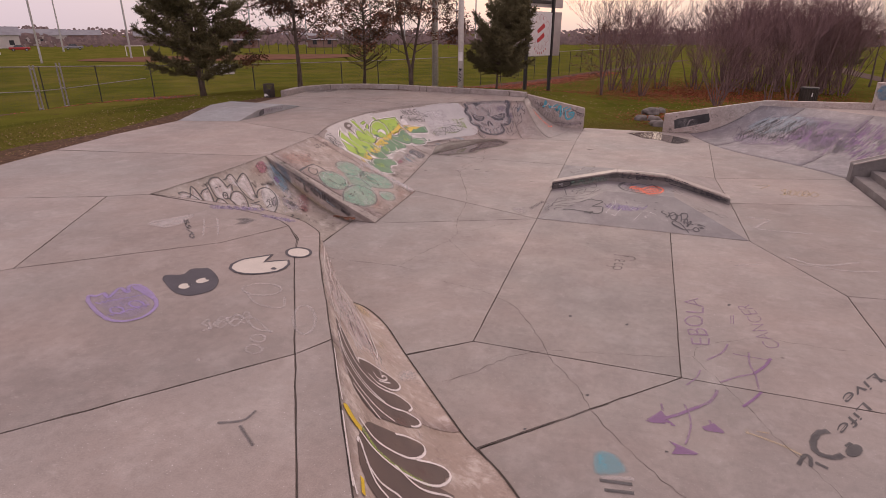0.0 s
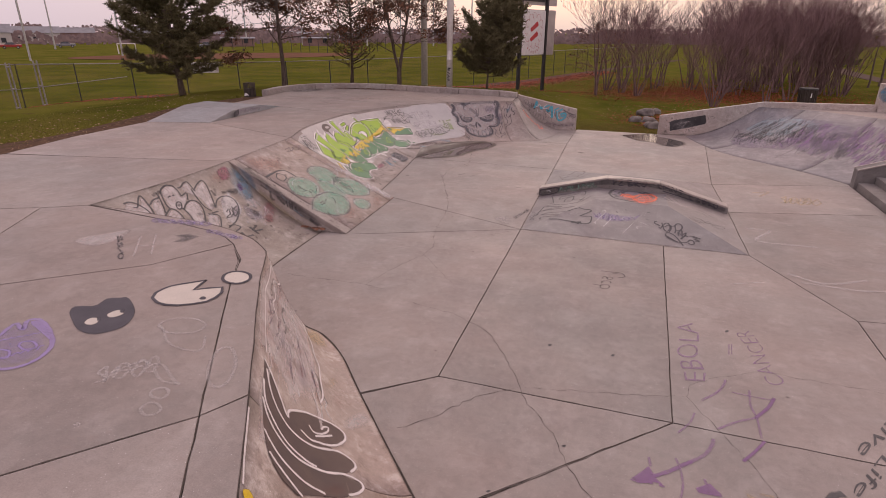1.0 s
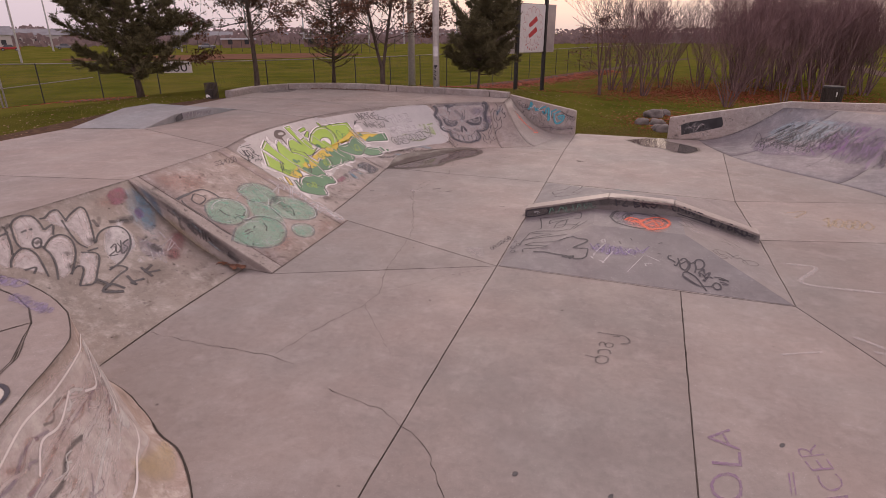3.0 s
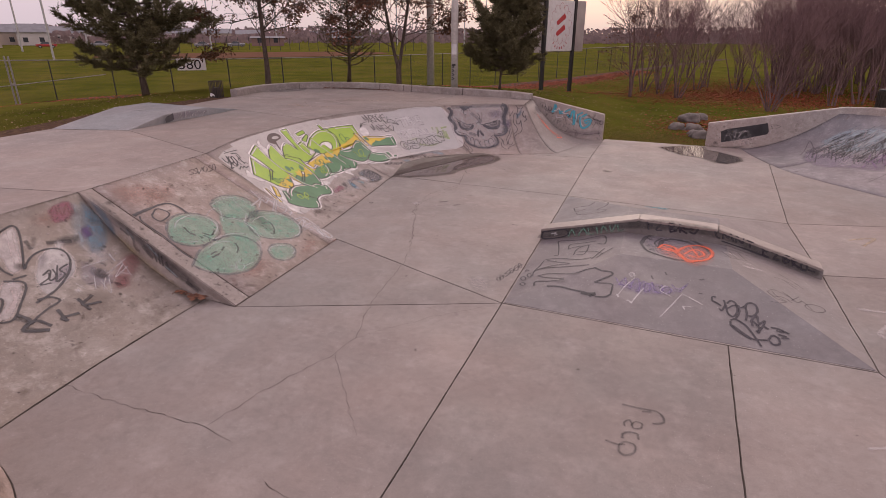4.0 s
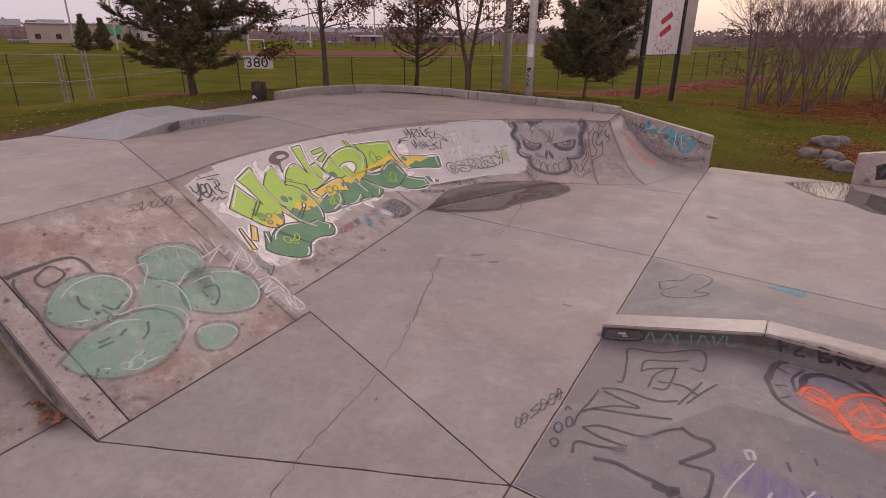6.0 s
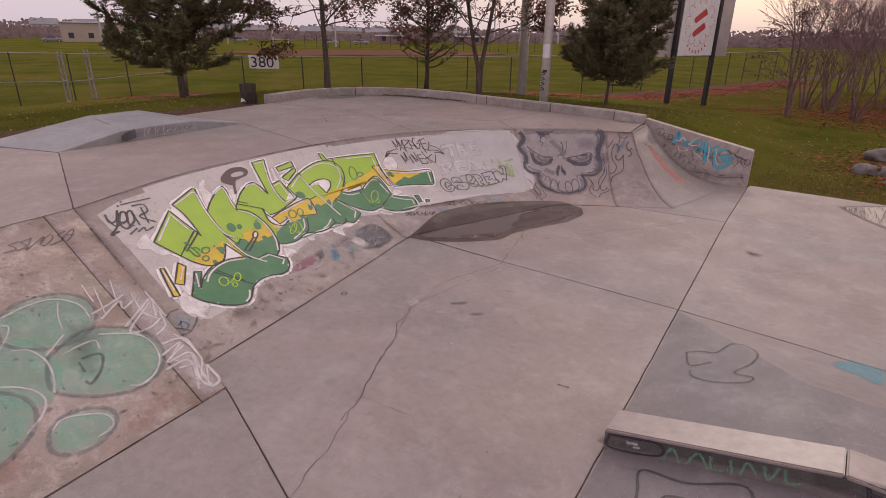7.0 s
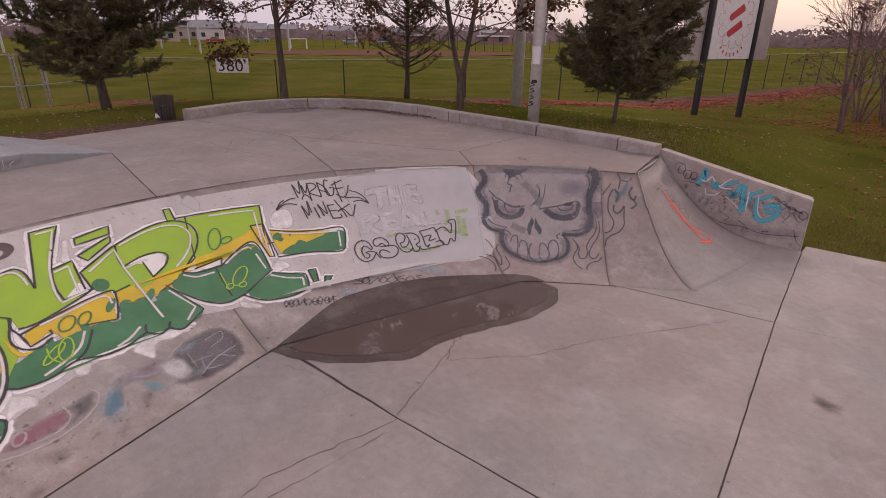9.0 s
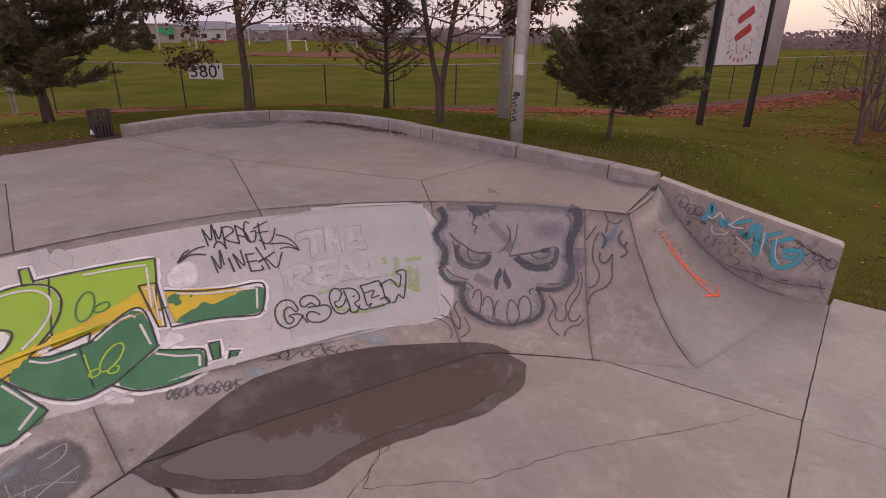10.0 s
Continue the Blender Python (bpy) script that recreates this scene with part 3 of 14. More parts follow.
def crack(bm, pts, width=0.012, z=0.0, h=0.0025, seed=0):
    """A crack that wanders along pts."""
    rng = random.Random(seed)
    line = []
    for a, b in zip(pts, pts[1:]):
        n = max(2, int(math.dist(a, b) / 0.07))
        for k in range(n):
            f = k / n
            x, y = a[0] + (b[0] - a[0]) * f, a[1] + (b[1] - a[1]) * f
            line.append((x + rng.uniform(-1, 1) * 0.018, y + rng.uniform(-1, 1) * 0.018))
    line.append(pts[-1])
    ends = []
    for k, p in enumerate(line):
        a, b = line[max(k - 1, 0)], line[min(k + 1, len(line) - 1)]
        d = Vector((b[0] - a[0], b[1] - a[1], 0)).normalized()
        w = width * rng.uniform(0.06, 0.42)
        ends.append((bm.verts.new((p[0] - d.y * w, p[1] + d.x * w, z + h)), bm.verts.new((p[0] + d.y * w, p[1] - d.x * w, z + h))))
    for (a, b), (c, d) in zip(ends, ends[1:]):
        bm.faces.new((a, b, d, c))

# ---- ground ----
DECK_EDGE = [(-9.0, -7.0), (-10.6, 1.0), (-11.6, 5.8), (-12.02, 7.34), (-12.46, 8.84), (-13.0, 10.8), (-13.3, 13.2), (-13.9, 16.5), (-14.45, 20.35)]
LEDGE_LINE = [(-14.45, 20.35), (-14.75, 22.0), (-14.25, 23.5), (-12.9, 24.35), (-11.1, 24.45), (-10.2, 24.25), (-7.7, 23.88), (-5.9, 23.58), (-5.08, 23.55)]


def ease(a, b, x):
    t = min(max((x - a) / (b - a), 0.0), 1.0)
    return t * t * (3 - 2 * t)


def from_deck(x, y):
    """Metres from the outer edge of the raised deck."""
    best = 1e9
    line = DECK_EDGE + LEDGE_LINE
    for a, b in zip(line, line[1:]):
        ax, ay, bx, by = *a, *b
        t = min(max(((x - ax) * (bx - ax) + (y - ay) * (by - ay)) / max((bx - ax) ** 2 + (by - ay) ** 2, 1e-9), 0), 1)
        best = min(best, math.hypot(x - ax - (bx - ax) * t, y - ay - (by - ay) * t))
    return best


def ground_height(x, y):
    if -7 < y < 24 and x > -9 + 0.0 * y and not (y < 24 and x < edge_x(y)):
        return 0.8 if x < -9.2 else -0.4
    d = from_deck(x, y)
    if y < 24 and edge_x(y) <= x <= -9:
        return 1.1
    mound = 1.13 - 0.8 * ease(2.5, 11.0, d) - 0.6 * ease(10.5, 20, d) - 0.25 * ease(12, 17, d) * ease(-24, -29, x)
    if x > -6.5 and y > 20:
        level = -0.03 - 0.25 * ease(30, 45, y)
        mound += (level - mound) * ease(-6.0, -2.4, x)
        if y < 24.6 and x > -2.8:
            return -0.03
    return mound + 0.05 * noise.noise((x * 0.25, y * 0.25, 3)) * ease(1, 4, d)


def edge_x(y):
    for a, b in zip(DECK_EDGE, DECK_EDGE[1:]):
        if a[1] <= y <= b[1]:
            return a[0] + (b[0] - a[0]) * (y - a[1]) / (b[1] - a[1])
    return -14.5 if 20 < y < 24 else -9.0


def axis(lo, hi, fine, far, near_lo, near_hi):
    out = []
    v = near_lo
    while v <= near_hi + 1e-6:
        out.append(v)
        v += fine
    step, v = fine, near_lo
    while v > lo:
        step *= 1.3
        v -= step
        out.insert(0, v)
    step, v = fine, out[-1]
    while v < hi:
        step *= 1.3
        v += step
        out.append(v)
    return out


gx, gy = axis(-2500, 2500, 0.5, 0, -34, 18), axis(-1500, 3000, 0.5, 0, -8, 50)
gverts = [(x, y, ground_height(x, y)) for y in gy for x in gx]
gfaces = [(j * len(gx) + i, j * len(gx) + i + 1, (j + 1) * len(gx) + i + 1, (j + 1) * len(gx) + i) for j in range(len(gy) - 1) for i in range(len(gx) - 1)]
ground = tagged(raw("ground", gverts, gfaces, lawn, smooth=True), "worn autumn lawn with bare and yellowed patches", "lawn", "", "structure")


def lay(name, left, right, mat, label, category, h=0.015, kind="structure", n=None):
    """A strip on the ground between two lines."""
    n = n or (len(left) - 1) * 6
    verts, faces = [], []
    for k in range(n + 1):
        a, b = spline(left, k * (len(left) - 1) / n), spline(right, k * (len(right) - 1) / n)
        for f in range(5):
            x, y = a[0] + (b[0] - a[0]) * f / 4, a[1] + (b[1] - a[1]) * f / 4
            verts.append((x, y, ground_height(x, y) + h))
    for k in range(n):
        for f in range(4):
            faces.append((k * 5 + f, k * 5 + f + 1, k * 5 + f + 6, k * 5 + f + 5))
    return tagged(raw(name, verts, faces, mat, smooth=True), label, category, "", kind)


FENCE = [(-75, -8), (-60, 2.5), (-46, 12), (-37, 18.4), (-31.8, 22.0), (-30.7, 22.7), (-27.2, 25.1), (-24.4, 26.95), (-22.6, 28.3), (-20.7, 30.6), (-18.6, 33.6), (-16.8, 37.2), (-14.6, 43), (-12.4, 49), (-10.6, 54.5), (-9.2, 60.5), (-7.2, 67.5), (-4, 80), (2, 100)]
lay("path", [(p[0] + 0.5, p[1] - 0.35) for p in FENCE], [(p[0] + 1.7, p[1] - 1.2) for p in FENCE], gravel, "narrow gravel path running along the ball field fence", "path")
lay("soil", [(p[0] - 1.15 - 0.35 * math.sin(k * 2.1), p[1] + 0.1) for k, p in enumerate(DECK_EDGE)], [(p[0] + 0.2, p[1]) for p in DECK_EDGE], soil,
    "strip of bare soil along the concrete deck", "soil", 0.02)
lay("trail", [(17.2, 50), (17.5, 60), (18.2, 80), (21, 120)], [(19.2, 50), (19.3, 60), (20.2, 80), (23, 120)], gravel, "pale footpath crossing the lawn beyond the thicket", "path", 0.03)
infield_verts, infield_faces = [], []
for ring in range(9):
    for a in [k * math.tau / 48 for k in range(48)]:
        x, y = -73 + ring / 8 * (16.2 * math.cos(a) - 9.9 * math.sin(a)), 88 + ring / 8 * (19 * math.cos(a) + 8.4 * math.sin(a))
        infield_verts.append((x, y, ground_height(x, y) + 0.06))
for ring in range(8):
    infield_faces += [(ring * 48 + k, ring * 48 + 48 + k, ring * 48 + 48 + (k + 1) % 48, ring * 48 + (k + 1) % 48) for k in range(48)]
tagged(raw("infield", infield_verts, infield_faces, clay, smooth=False), "reddish clay infield of the ball diamond", "infield", "", "structure")

# ---- flat floor of the park ----
block("floor_bed", [(-8.6, -9), (14, -9), (14, 24.05), (-8.6, 24.05)], -0.3, -0.03, joint_dirt, "dark bed under the concrete floor slabs")
floor = base("floor", 0, 10, 0, "broad grey concrete skate park floor in irregular cast slabs", "floor", "", "structure")
F1, F2, F3, F4, F5 = (-1.76, 6.09), (0.69, 6.15), (-2.03, 11.34), (0.59, 11.36), (1.99, 11.385)
F6, F7, F9, JB, JC, JE = (-2.42, 5.49), (-1.13, 4.24), (3.04, 9.27), (-3.79, 11.97), (-2.33, 16.74), (-4.79, 16.76)
TA, TB, Q1, Q3, Q4, GATE = (-5.08, 9.88), (-5.3, 12.5), (-2.57, 20.85), (-6.55, 16.82), (-4.42, 20.62), (-2.68, 23.78)
R1, R2, R3 = (1.73, 16.5), (1.89, 14.03), (5.0, 17.55)
near_foot = near_shape.foot
slabs = [
    [F1, F3, TA, (-5.6, 9.9), (-5.45, 8.3), (-5.25, 7.0)] + near_foot(8, 3.03, 18) + [F6],
    [F3, JB, TB, TA],
    [F3, JC, JE, Q3] + bowl_shape.foot(3, 0, 14) + [TB, JB],
    [JC, Q1, Q4] + bowl_shape.foot(9, 3, 24) + [Q3, JE],
    [Q1, GATE, (-4.6, 23.74), (-4.35, 22.3), Q4],
    [JC, Q1, GATE, (-2.66, 24.05), (0.36, 24.05), (1.35, 24.05)] + right_shape.foot(0, 1.35, 8) + [R1],
    [JC, R1, R2, F5, F4, F3],
    [R1] + right_shape.foot(1.35, 5, 14) + [R3],
    [R1, R3, (5.05, 14.95), R2],
    [R2, (5.05, 14.95), (5.05, 13.0), (13.9, 13.0), (13.9, 10.5), (3.54, 9.35), F9, F5],
    [F1, F2, F4, F3],
    [F2, (3.13, 6.2), F9, F5, F4],
    [F1, F6] + near_foot(3.0, 1.75, 8) + [F7, F2],
    [F7] + near_foot(1.7, 0, 8) + [(3.7, -8.9), (13.9, -8.9), (13.9, 2.5), (9, 2.5), (3.2, 3.0), (3.13, 6.2), F2],
    [F9, (3.54, 9.35), (13.9, 10.5), (13.9, 2.5), (9, 2.5), (3.2, 3.0), (3.13, 6.2)],
]
for outline in slabs:
    slab(floor, outline, 0.0, floor_stone)

# ---- raised deck ----
rim = [near_shape.at(u / 4, 0)[:2] for u in range(0, 41)]
inner = [(p[0] - 0.29, p[1] - 0.2) for p in rim]
deck_outline = DECK_EDGE + LEDGE_LINE[1:] + [(-4.95, 23.3)] + end_shape.lip(2, 0, 6) + bowl_shape.lip(10, 0, 50) + [(-7.64, 9.9)] + pocket_shape.lip(2, 0, 8) + rim[::-1] + [(2.5, -7)]
block("deck_bed", shrink(clean(deck_outline), 0.02), -0.3, DECK - 0.03, joint_stone, "concrete body under the raised deck slabs")
deck = base("deck", -10, 12, DECK, "raised grey concrete deck in large irregular slabs", "deck", "", "structure")
N1, N2, N3, IJ = (-8.03, 6.38), (-6.42, 3.84), (-4.43, 6.16), (-2.46, 3.43)
strip = [(-4.0 + 5.6, -2.2), (-0.3, 0.32), (-1.57, 2.15), IJ, (-3.7, 5.23), (-4.0, 5.72), N3, (-4.7, 6.33), (-5.04, 6.45), (-5.87, 6.58), (-7.5, 6.71)]
K1, K2, K3, K4, K5 = (-11.52, 13.8), (-11.9, 17.6), (-11.11, 20.54), (-7.78, 21.58), (-7.76, 23.89)
CORNER, E1 = (-7.64, 9.9), (-4.88, 22.15)
lip = bowl_shape.lip
deck_slabs = [
    near_shape.lip(0, 2.0, 10) + [IJ] + strip[2::-1],
    near_shape.lip(2.0, 10, 30) + strip[:2:-1],
    [(1.6, -2.2), (2.4, -7), (-7, -7), (-5.3, -0.1), (-3.69, 1.93), IJ, (-1.57, 2.15), (-0.3, 0.32)],
    [IJ, (-3.69, 1.93), (-5.3, -0.1), (-8.2, 1.75), N2, (-4.84, 5.31), N3, (-4.0, 5.76), (-3.7, 5.23)],
    [N1, N2, (-4.84, 5.31), N3, (-4.7, 6.33), (-5.04, 6.45), (-5.87, 6.58), (-7.5, 6.72)],
    [N1, N2, (-8.2, 1.75), (-5.3, -0.1), (-7, -7), (-9.0, -7.0), (-10.6, 1.0), (-11.4, 4.85)],
    [N1, (-7.5, 6.72)] + pocket_shape.lip(0, 2, 8) + [(-10.46, 9.24), (-12.45, 8.78), (-12.02, 7.34), (-11.6, 5.8), (-11.4, 4.85)],
    [CORNER, (-8.05, 12.58), K1, (-13.3, 13.2), (-13.0, 10.8), (-12.46, 8.84), (-10.46, 9.24)],
    [(-8.05, 12.58)] + lip(0, 2.9, 14) + [K2, (-13.98, 17.0), (-13.9, 16.5), (-13.3, 13.2), K1],
    lip(2.9, 4.85, 10) + [K3, (-14.45, 20.35), (-13.98, 17.0), K2],
    lip(4.85, 7.0, 10) + [K4, K3],
    [K3, K4, K5] + LEDGE_LINE[5::-1],
    lip(7.0, 10, 14) + [E1, (-5.08, 23.6), (-5.9, 23.6), K5, K4],
    end_shape.lip(0, 2.4, 8) + [(-5.05, 23.55), E1],
]
for outline in deck_slabs:
    slab(deck, outline, DECK, deck_stone)

# ---- ramps ----
near_ramp = ramp("quarter_pipe", near_shape, [(0, 0), (2, 2), (10, 10)], bank_stone, "curved concrete quarter pipe round the deck nose, with painted feathers", nu=6)
pocket_ramp = ramp("pocket_bank", pocket_shape, [(0, 0), (2, 2)], pocket_stone, "hollow concrete bank covered with bubble letter graffiti", nu=8)
bowl_ramp = ramp("curved_bank", bowl_shape, [(0, 0), (2.98, 2.85), (4.85, 4.7), (7.02, 6.6), (9.04, 8.9), (10, 10)], ramp_stone,
                 "long curved concrete bank with green graffiti and a painted skull")
end_ramp = ramp("end_bank", end_shape, [(0, 0), (3, 3)], floor_stone, "short hollow concrete bank ending at a low wall", nu=6)
right_ramp = ramp("far_quarter_pipe", right_shape, [(0, 0), (1.6, 1.6), (3.4, 3.2), (5, 5)], far_stone, "wide grey concrete quarter pipe with faded purple graffiti", nu=6)

bank = base("bank_ramp", -6.5, 11.2, 0, "straight concrete bank with a raised side curb and teal graffiti", "skate ramp", "concrete skate ramps")
solid = bmesh.new()
pts = [bank_shape.at(u, v) for u, v in ((0, 0), (0, 1), (1, 1), (1, 0))]
top = [solid.verts.new((p[0], p[1], p[2] - 0.06)) for p in pts]
low = [solid.verts.new((p[0], p[1], -0.2)) for p in pts]
solid.faces.new(top), solid.faces.new(low[::-1])
for i in range(4):
    solid.faces.new((low[i], low[(i + 1) % 4], top[(i + 1) % 4], top[i]))
part("core", solid, wall_stone, bank)
panel(bank_shape, ((0.085, 0.105), (0.88, 0.9)), bank_stone, bank, 6, 10)
panel(bank_shape, ((0.88, 0.9), (1.0, 1.0)), bank_stone, bank, 2, 10, 0.005)
curb = bmesh.new()
for v0, v1 in ((0.0, 1.0),):
    o = [Vector(bank_shape.at(u, v)) for u, v in ((0.0, 0.0), (0.085, 0.0), (0.105, 1.0), (0.0, 1.0))]
    up = Vector((0, 0, 0.004))
    a = [curb.verts.new(p + up + Vector((0, -0.004 if k in (0, 3) else -0.006, 0))) for k, p in enumerate(o)]
    b = [curb.verts.new(p - Vector((0, 0.004 if k in (0, 3) else 0.006, 0.12))) for k, p in enumerate(o)]
    curb.faces.new(a), curb.faces.new(b[::-1])
    for i in range(4):
        curb.faces.new((b[i], b[(i + 1) % 4], a[(i + 1) % 4], a[i]))
bmesh.ops.bevel(curb, geom=list(curb.edges), offset=0.012, segments=2, affect="EDGES")
part("side_curb", curb, ramp_stone, bank, "worn concrete curb along the side")

# end walls beside the gap to the lawn
def end_wall(name, x0, x1, y0, y1, za, zb, kink, label, zc=None, x2=None):
    whole = base(name, (x0 + x1) / 2, (y0 + y1) / 2, 0, label, "low wall")
    profile = [(x0, za)] + ([(kink, zb), (x2, zc)] if x2 else [(x1, zb)])
    bm = bmesh.new()
    front, back = [], []
    line = profile + [(profile[-1][0], -0.3), (x0, -0.3)]
    for x, z in line:
        front.append(bm.verts.new((x, y0, z)))
        back.append(bm.verts.new((x, y1, z)))
    bm.faces.new(front), bm.faces.new(back[::-1])
    for i in range(len(line)):
        j = (i + 1) % len(line)
        bm.faces.new((front[i], front[j], back[j], back[i]))
    bmesh.ops.recalc_face_normals(bm, faces=bm.faces)
    bmesh.ops.bevel(bm, geom=list(bm.edges), offset=0.02, segments=2, affect="EDGES")
    part("wall_body", bm, wall_stone, whole)
    return whole


wall_a = end_wall("end_wall", -5.1, -2.71, 23.76, 24.0, 1.28, 0.81, None, "sloping concrete end wall with blue and black tags")
wall_b = end_wall("right_end_wall", 0.34, 7.1, 24.12, 24.36, 0.68, 1.32, 3.75, "sloping concrete end wall running on as a low ledge", 1.36, 7.1)
pillar = base("block_wall", 8.0, 24.25, 0, "tall concrete block with blue graffiti beside the far ramp", "concrete block")
bm = bmesh.new()
box(bm, 7.1, 24.05, -0.2, 9.4, 24.45, 2.05, 0.02)
part("wall_body", bm, wall_stone, pillar)
block("far_deck", right_shape.lip(0, 5, 12) + [(7.6, 17.62), (7.6, 13.0), (14, 13.0), (14, 24.1), (3.7, 24.12)], -0.3, 1.14, deck_stone, "raised concrete deck behind the far quarter pipe", "deck")

# low back ledge round the deck, cast in lengths
ledge = base("back_ledge", -10, 24, DECK, "low pale concrete ledge curving along the back of the deck", "ledge", "")
cuts = [0.0, 2.0, 3.9, 5.05, 5.22, 6.05, 7.1, 8.0]
for a, b in zip(cuts, cuts[1:]):
    bm = bmesh.new()
    n = max(2, int((b - a) * 8))
    rings = []
    for k in range(n + 1):
        u = a + 0.008 + (b - a - 0.016) * k / n
        p, q = Vector(spline(LEDGE_LINE, u)), Vector(spline(LEDGE_LINE, u + 0.02 if u < 7.97 else u)) - Vector(spline(LEDGE_LINE, u - 0.02))
        o = Vector((-q.y, q.x)).normalized()
        h = 0.22 if u < 7 else 0.22 - 0.05 * (u - 7)
        sect = [(0.0, -0.15), (0.0, h - 0.025), (0.02, h), (0.24, h), (0.26, h - 0.025), (0.26, -0.7)]
        rings.append([bm.verts.new((p.x + o.x * s, p.y + o.y * s, DECK + z)) for s, z in sect])
    for r0, r1 in zip(rings, rings[1:]):
        for i in range(5):
            bm.faces.new((r0[i], r0[i + 1], r1[i + 1], r1[i]))
    bm.faces.new(rings[0]), bm.faces.new(rings[-1][::-1])
    part("ledge_block", bm, curb_stone, ledge)

# low table on the deck
pad = base("manual_pad", -12.6, 15.4, DECK, "low concrete table with sloped ends and purple tags", "skate table", "")
bm = bmesh.new()
side_r = [(-11.54, 13.8, 0.0), (-11.66, 14.95, 0.2), (-11.8, 16.35, 0.2), (-11.95, 17.65, 0.0)]
side_l = [(-13.3, 13.25, 0.0), (-13.85, 15.3, 0.22), (-13.95, 16.4, 0.22), (-14.0, 17.3, 0.0)]
tr, tl = [bm.verts.new((x, y, DECK + z + 0.005)) for x, y, z in side_r], [bm.verts.new((x, y, DECK + z + 0.005)) for x, y, z in side_l]
br, bl = [bm.verts.new((x, y, DECK - 0.1)) for x, y, z in side_r], [bm.verts.new((x, y, DECK - 0.1)) for x, y, z in side_l]
for i in range(3):
    bm.faces.new((tr[i], tr[i + 1], tl[i + 1], tl[i]))
    bm.faces.new((br[i], br[i + 1], tr[i + 1], tr[i]))
    bm.faces.new((bl[i], bl[i + 1], tl[i + 1], tl[i]))
bmesh.ops.bevel(bm, geom=[e for e in bm.edges if len(e.link_faces) == 2], offset=0.012, segments=1, affect="EDGES")
part("table_body", bm, pale_stone, pad)

# funbox with its kinked ledge
funbox = base("funbox", -0.2, 14, 0, "low grey concrete funbox with banked sides", "skate ramp", "concrete skate ramps")
BOX_TOP = 0.33
low = [(-2.01, 11.37), (1.97, 11.41), (1.71, 16.47), (-2.31, 16.7)]
high = [(-0.8, 12.86), (0.634, 12.88), (0.515, 15.183), (-0.934, 15.266)]
for k in range(4):
    j = (k + 1) % 4
    bm = bmesh.new()
    f = bm.faces.new([bm.verts.new((*low[k], 0.004)), bm.verts.new((*low[j], 0.004)), bm.verts.new((*high[j], BOX_TOP)), bm.verts.new((*high[k], BOX_TOP))])
    r = bmesh.ops.extrude_face_region(bm, geom=[f])
    bmesh.ops.translate(bm, vec=(0, 0, -0.15), verts=[v for v in r["geom"] if isinstance(v, bmesh.types.BMVert)])
    # front and left banks take the darker tone as painted shade, right and back the lighter
    part("side_bank", bm, (box_stone, box_lit_side, box_lit_side, box_stone)[k], funbox)
bm = bmesh.new()
f = bm.faces.new([bm.verts.new((*p, BOX_TOP)) for p in high])
r = bmesh.ops.extrude_face_region(bm, geom=[f])
bmesh.ops.translate(bm, vec=(0, 0, -0.2), verts=[v for v in r["geom"] if isinstance(v, bmesh.types.BMVert)])
part("table_top", bm, box_stone, funbox)
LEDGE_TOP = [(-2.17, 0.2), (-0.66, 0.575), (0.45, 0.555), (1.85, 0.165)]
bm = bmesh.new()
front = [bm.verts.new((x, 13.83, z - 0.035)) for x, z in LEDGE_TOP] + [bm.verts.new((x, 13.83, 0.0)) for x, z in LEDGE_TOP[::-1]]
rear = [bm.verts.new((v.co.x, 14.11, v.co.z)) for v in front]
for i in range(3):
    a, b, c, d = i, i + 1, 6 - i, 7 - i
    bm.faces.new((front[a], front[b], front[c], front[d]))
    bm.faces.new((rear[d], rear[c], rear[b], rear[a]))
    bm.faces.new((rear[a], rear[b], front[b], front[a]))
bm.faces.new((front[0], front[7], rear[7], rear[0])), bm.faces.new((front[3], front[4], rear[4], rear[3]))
# dark body under a paler cap; the front's shade is in the stone colour
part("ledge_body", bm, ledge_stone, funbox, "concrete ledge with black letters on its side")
for (xa, za), (xb, zb) in zip(LEDGE_TOP, LEDGE_TOP[1:]):
    bm = bmesh.new()
    vs = [bm.verts.new((x, y, z + dz)) for x, z, in ((xa + 0.004, za), (xb - 0.004, zb)) for y, dz in ((13.815, 0), (13.815, -0.036), (14.125, -0.036), (14.125, 0))]
    for q in ((0, 1, 5, 4), (1, 2, 6, 5), (2, 3, 7, 6), (3, 0, 4, 7), (0, 3, 2, 1), (4, 5, 6, 7)):
        bm.faces.new([vs[i] for i in q])
    bmesh.ops.bevel(bm, geom=list(bm.edges), offset=0.01, segments=2, affect="EDGES")
    part("edge_cap", bm, steel_edge, funbox, "pale worn cap along the ledge")

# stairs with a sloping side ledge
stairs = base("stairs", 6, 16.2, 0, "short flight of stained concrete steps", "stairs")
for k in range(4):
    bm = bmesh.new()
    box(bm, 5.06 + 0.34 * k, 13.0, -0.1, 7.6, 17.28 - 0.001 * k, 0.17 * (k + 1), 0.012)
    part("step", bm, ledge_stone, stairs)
hubba = base("side_ledge", 6, 17.45, 0, "sloping concrete ledge with a bright steel edge beside the steps", "ledge")
bm = bmesh.new()
line = [(5.0, 0.46), (7.6, 1.35), (7.6, -0.2), (5.0, -0.2)]
fr, bk = [bm.verts.new((x, 17.3, z)) for x, z in line], [bm.verts.new((x, 17.62, z)) for x, z in line]
bm.faces.new(fr), bm.faces.new(bk[::-1])
for i in range(4):
    bm.faces.new((fr[i], fr[(i + 1) % 4], bk[(i + 1) % 4], bk[i]))
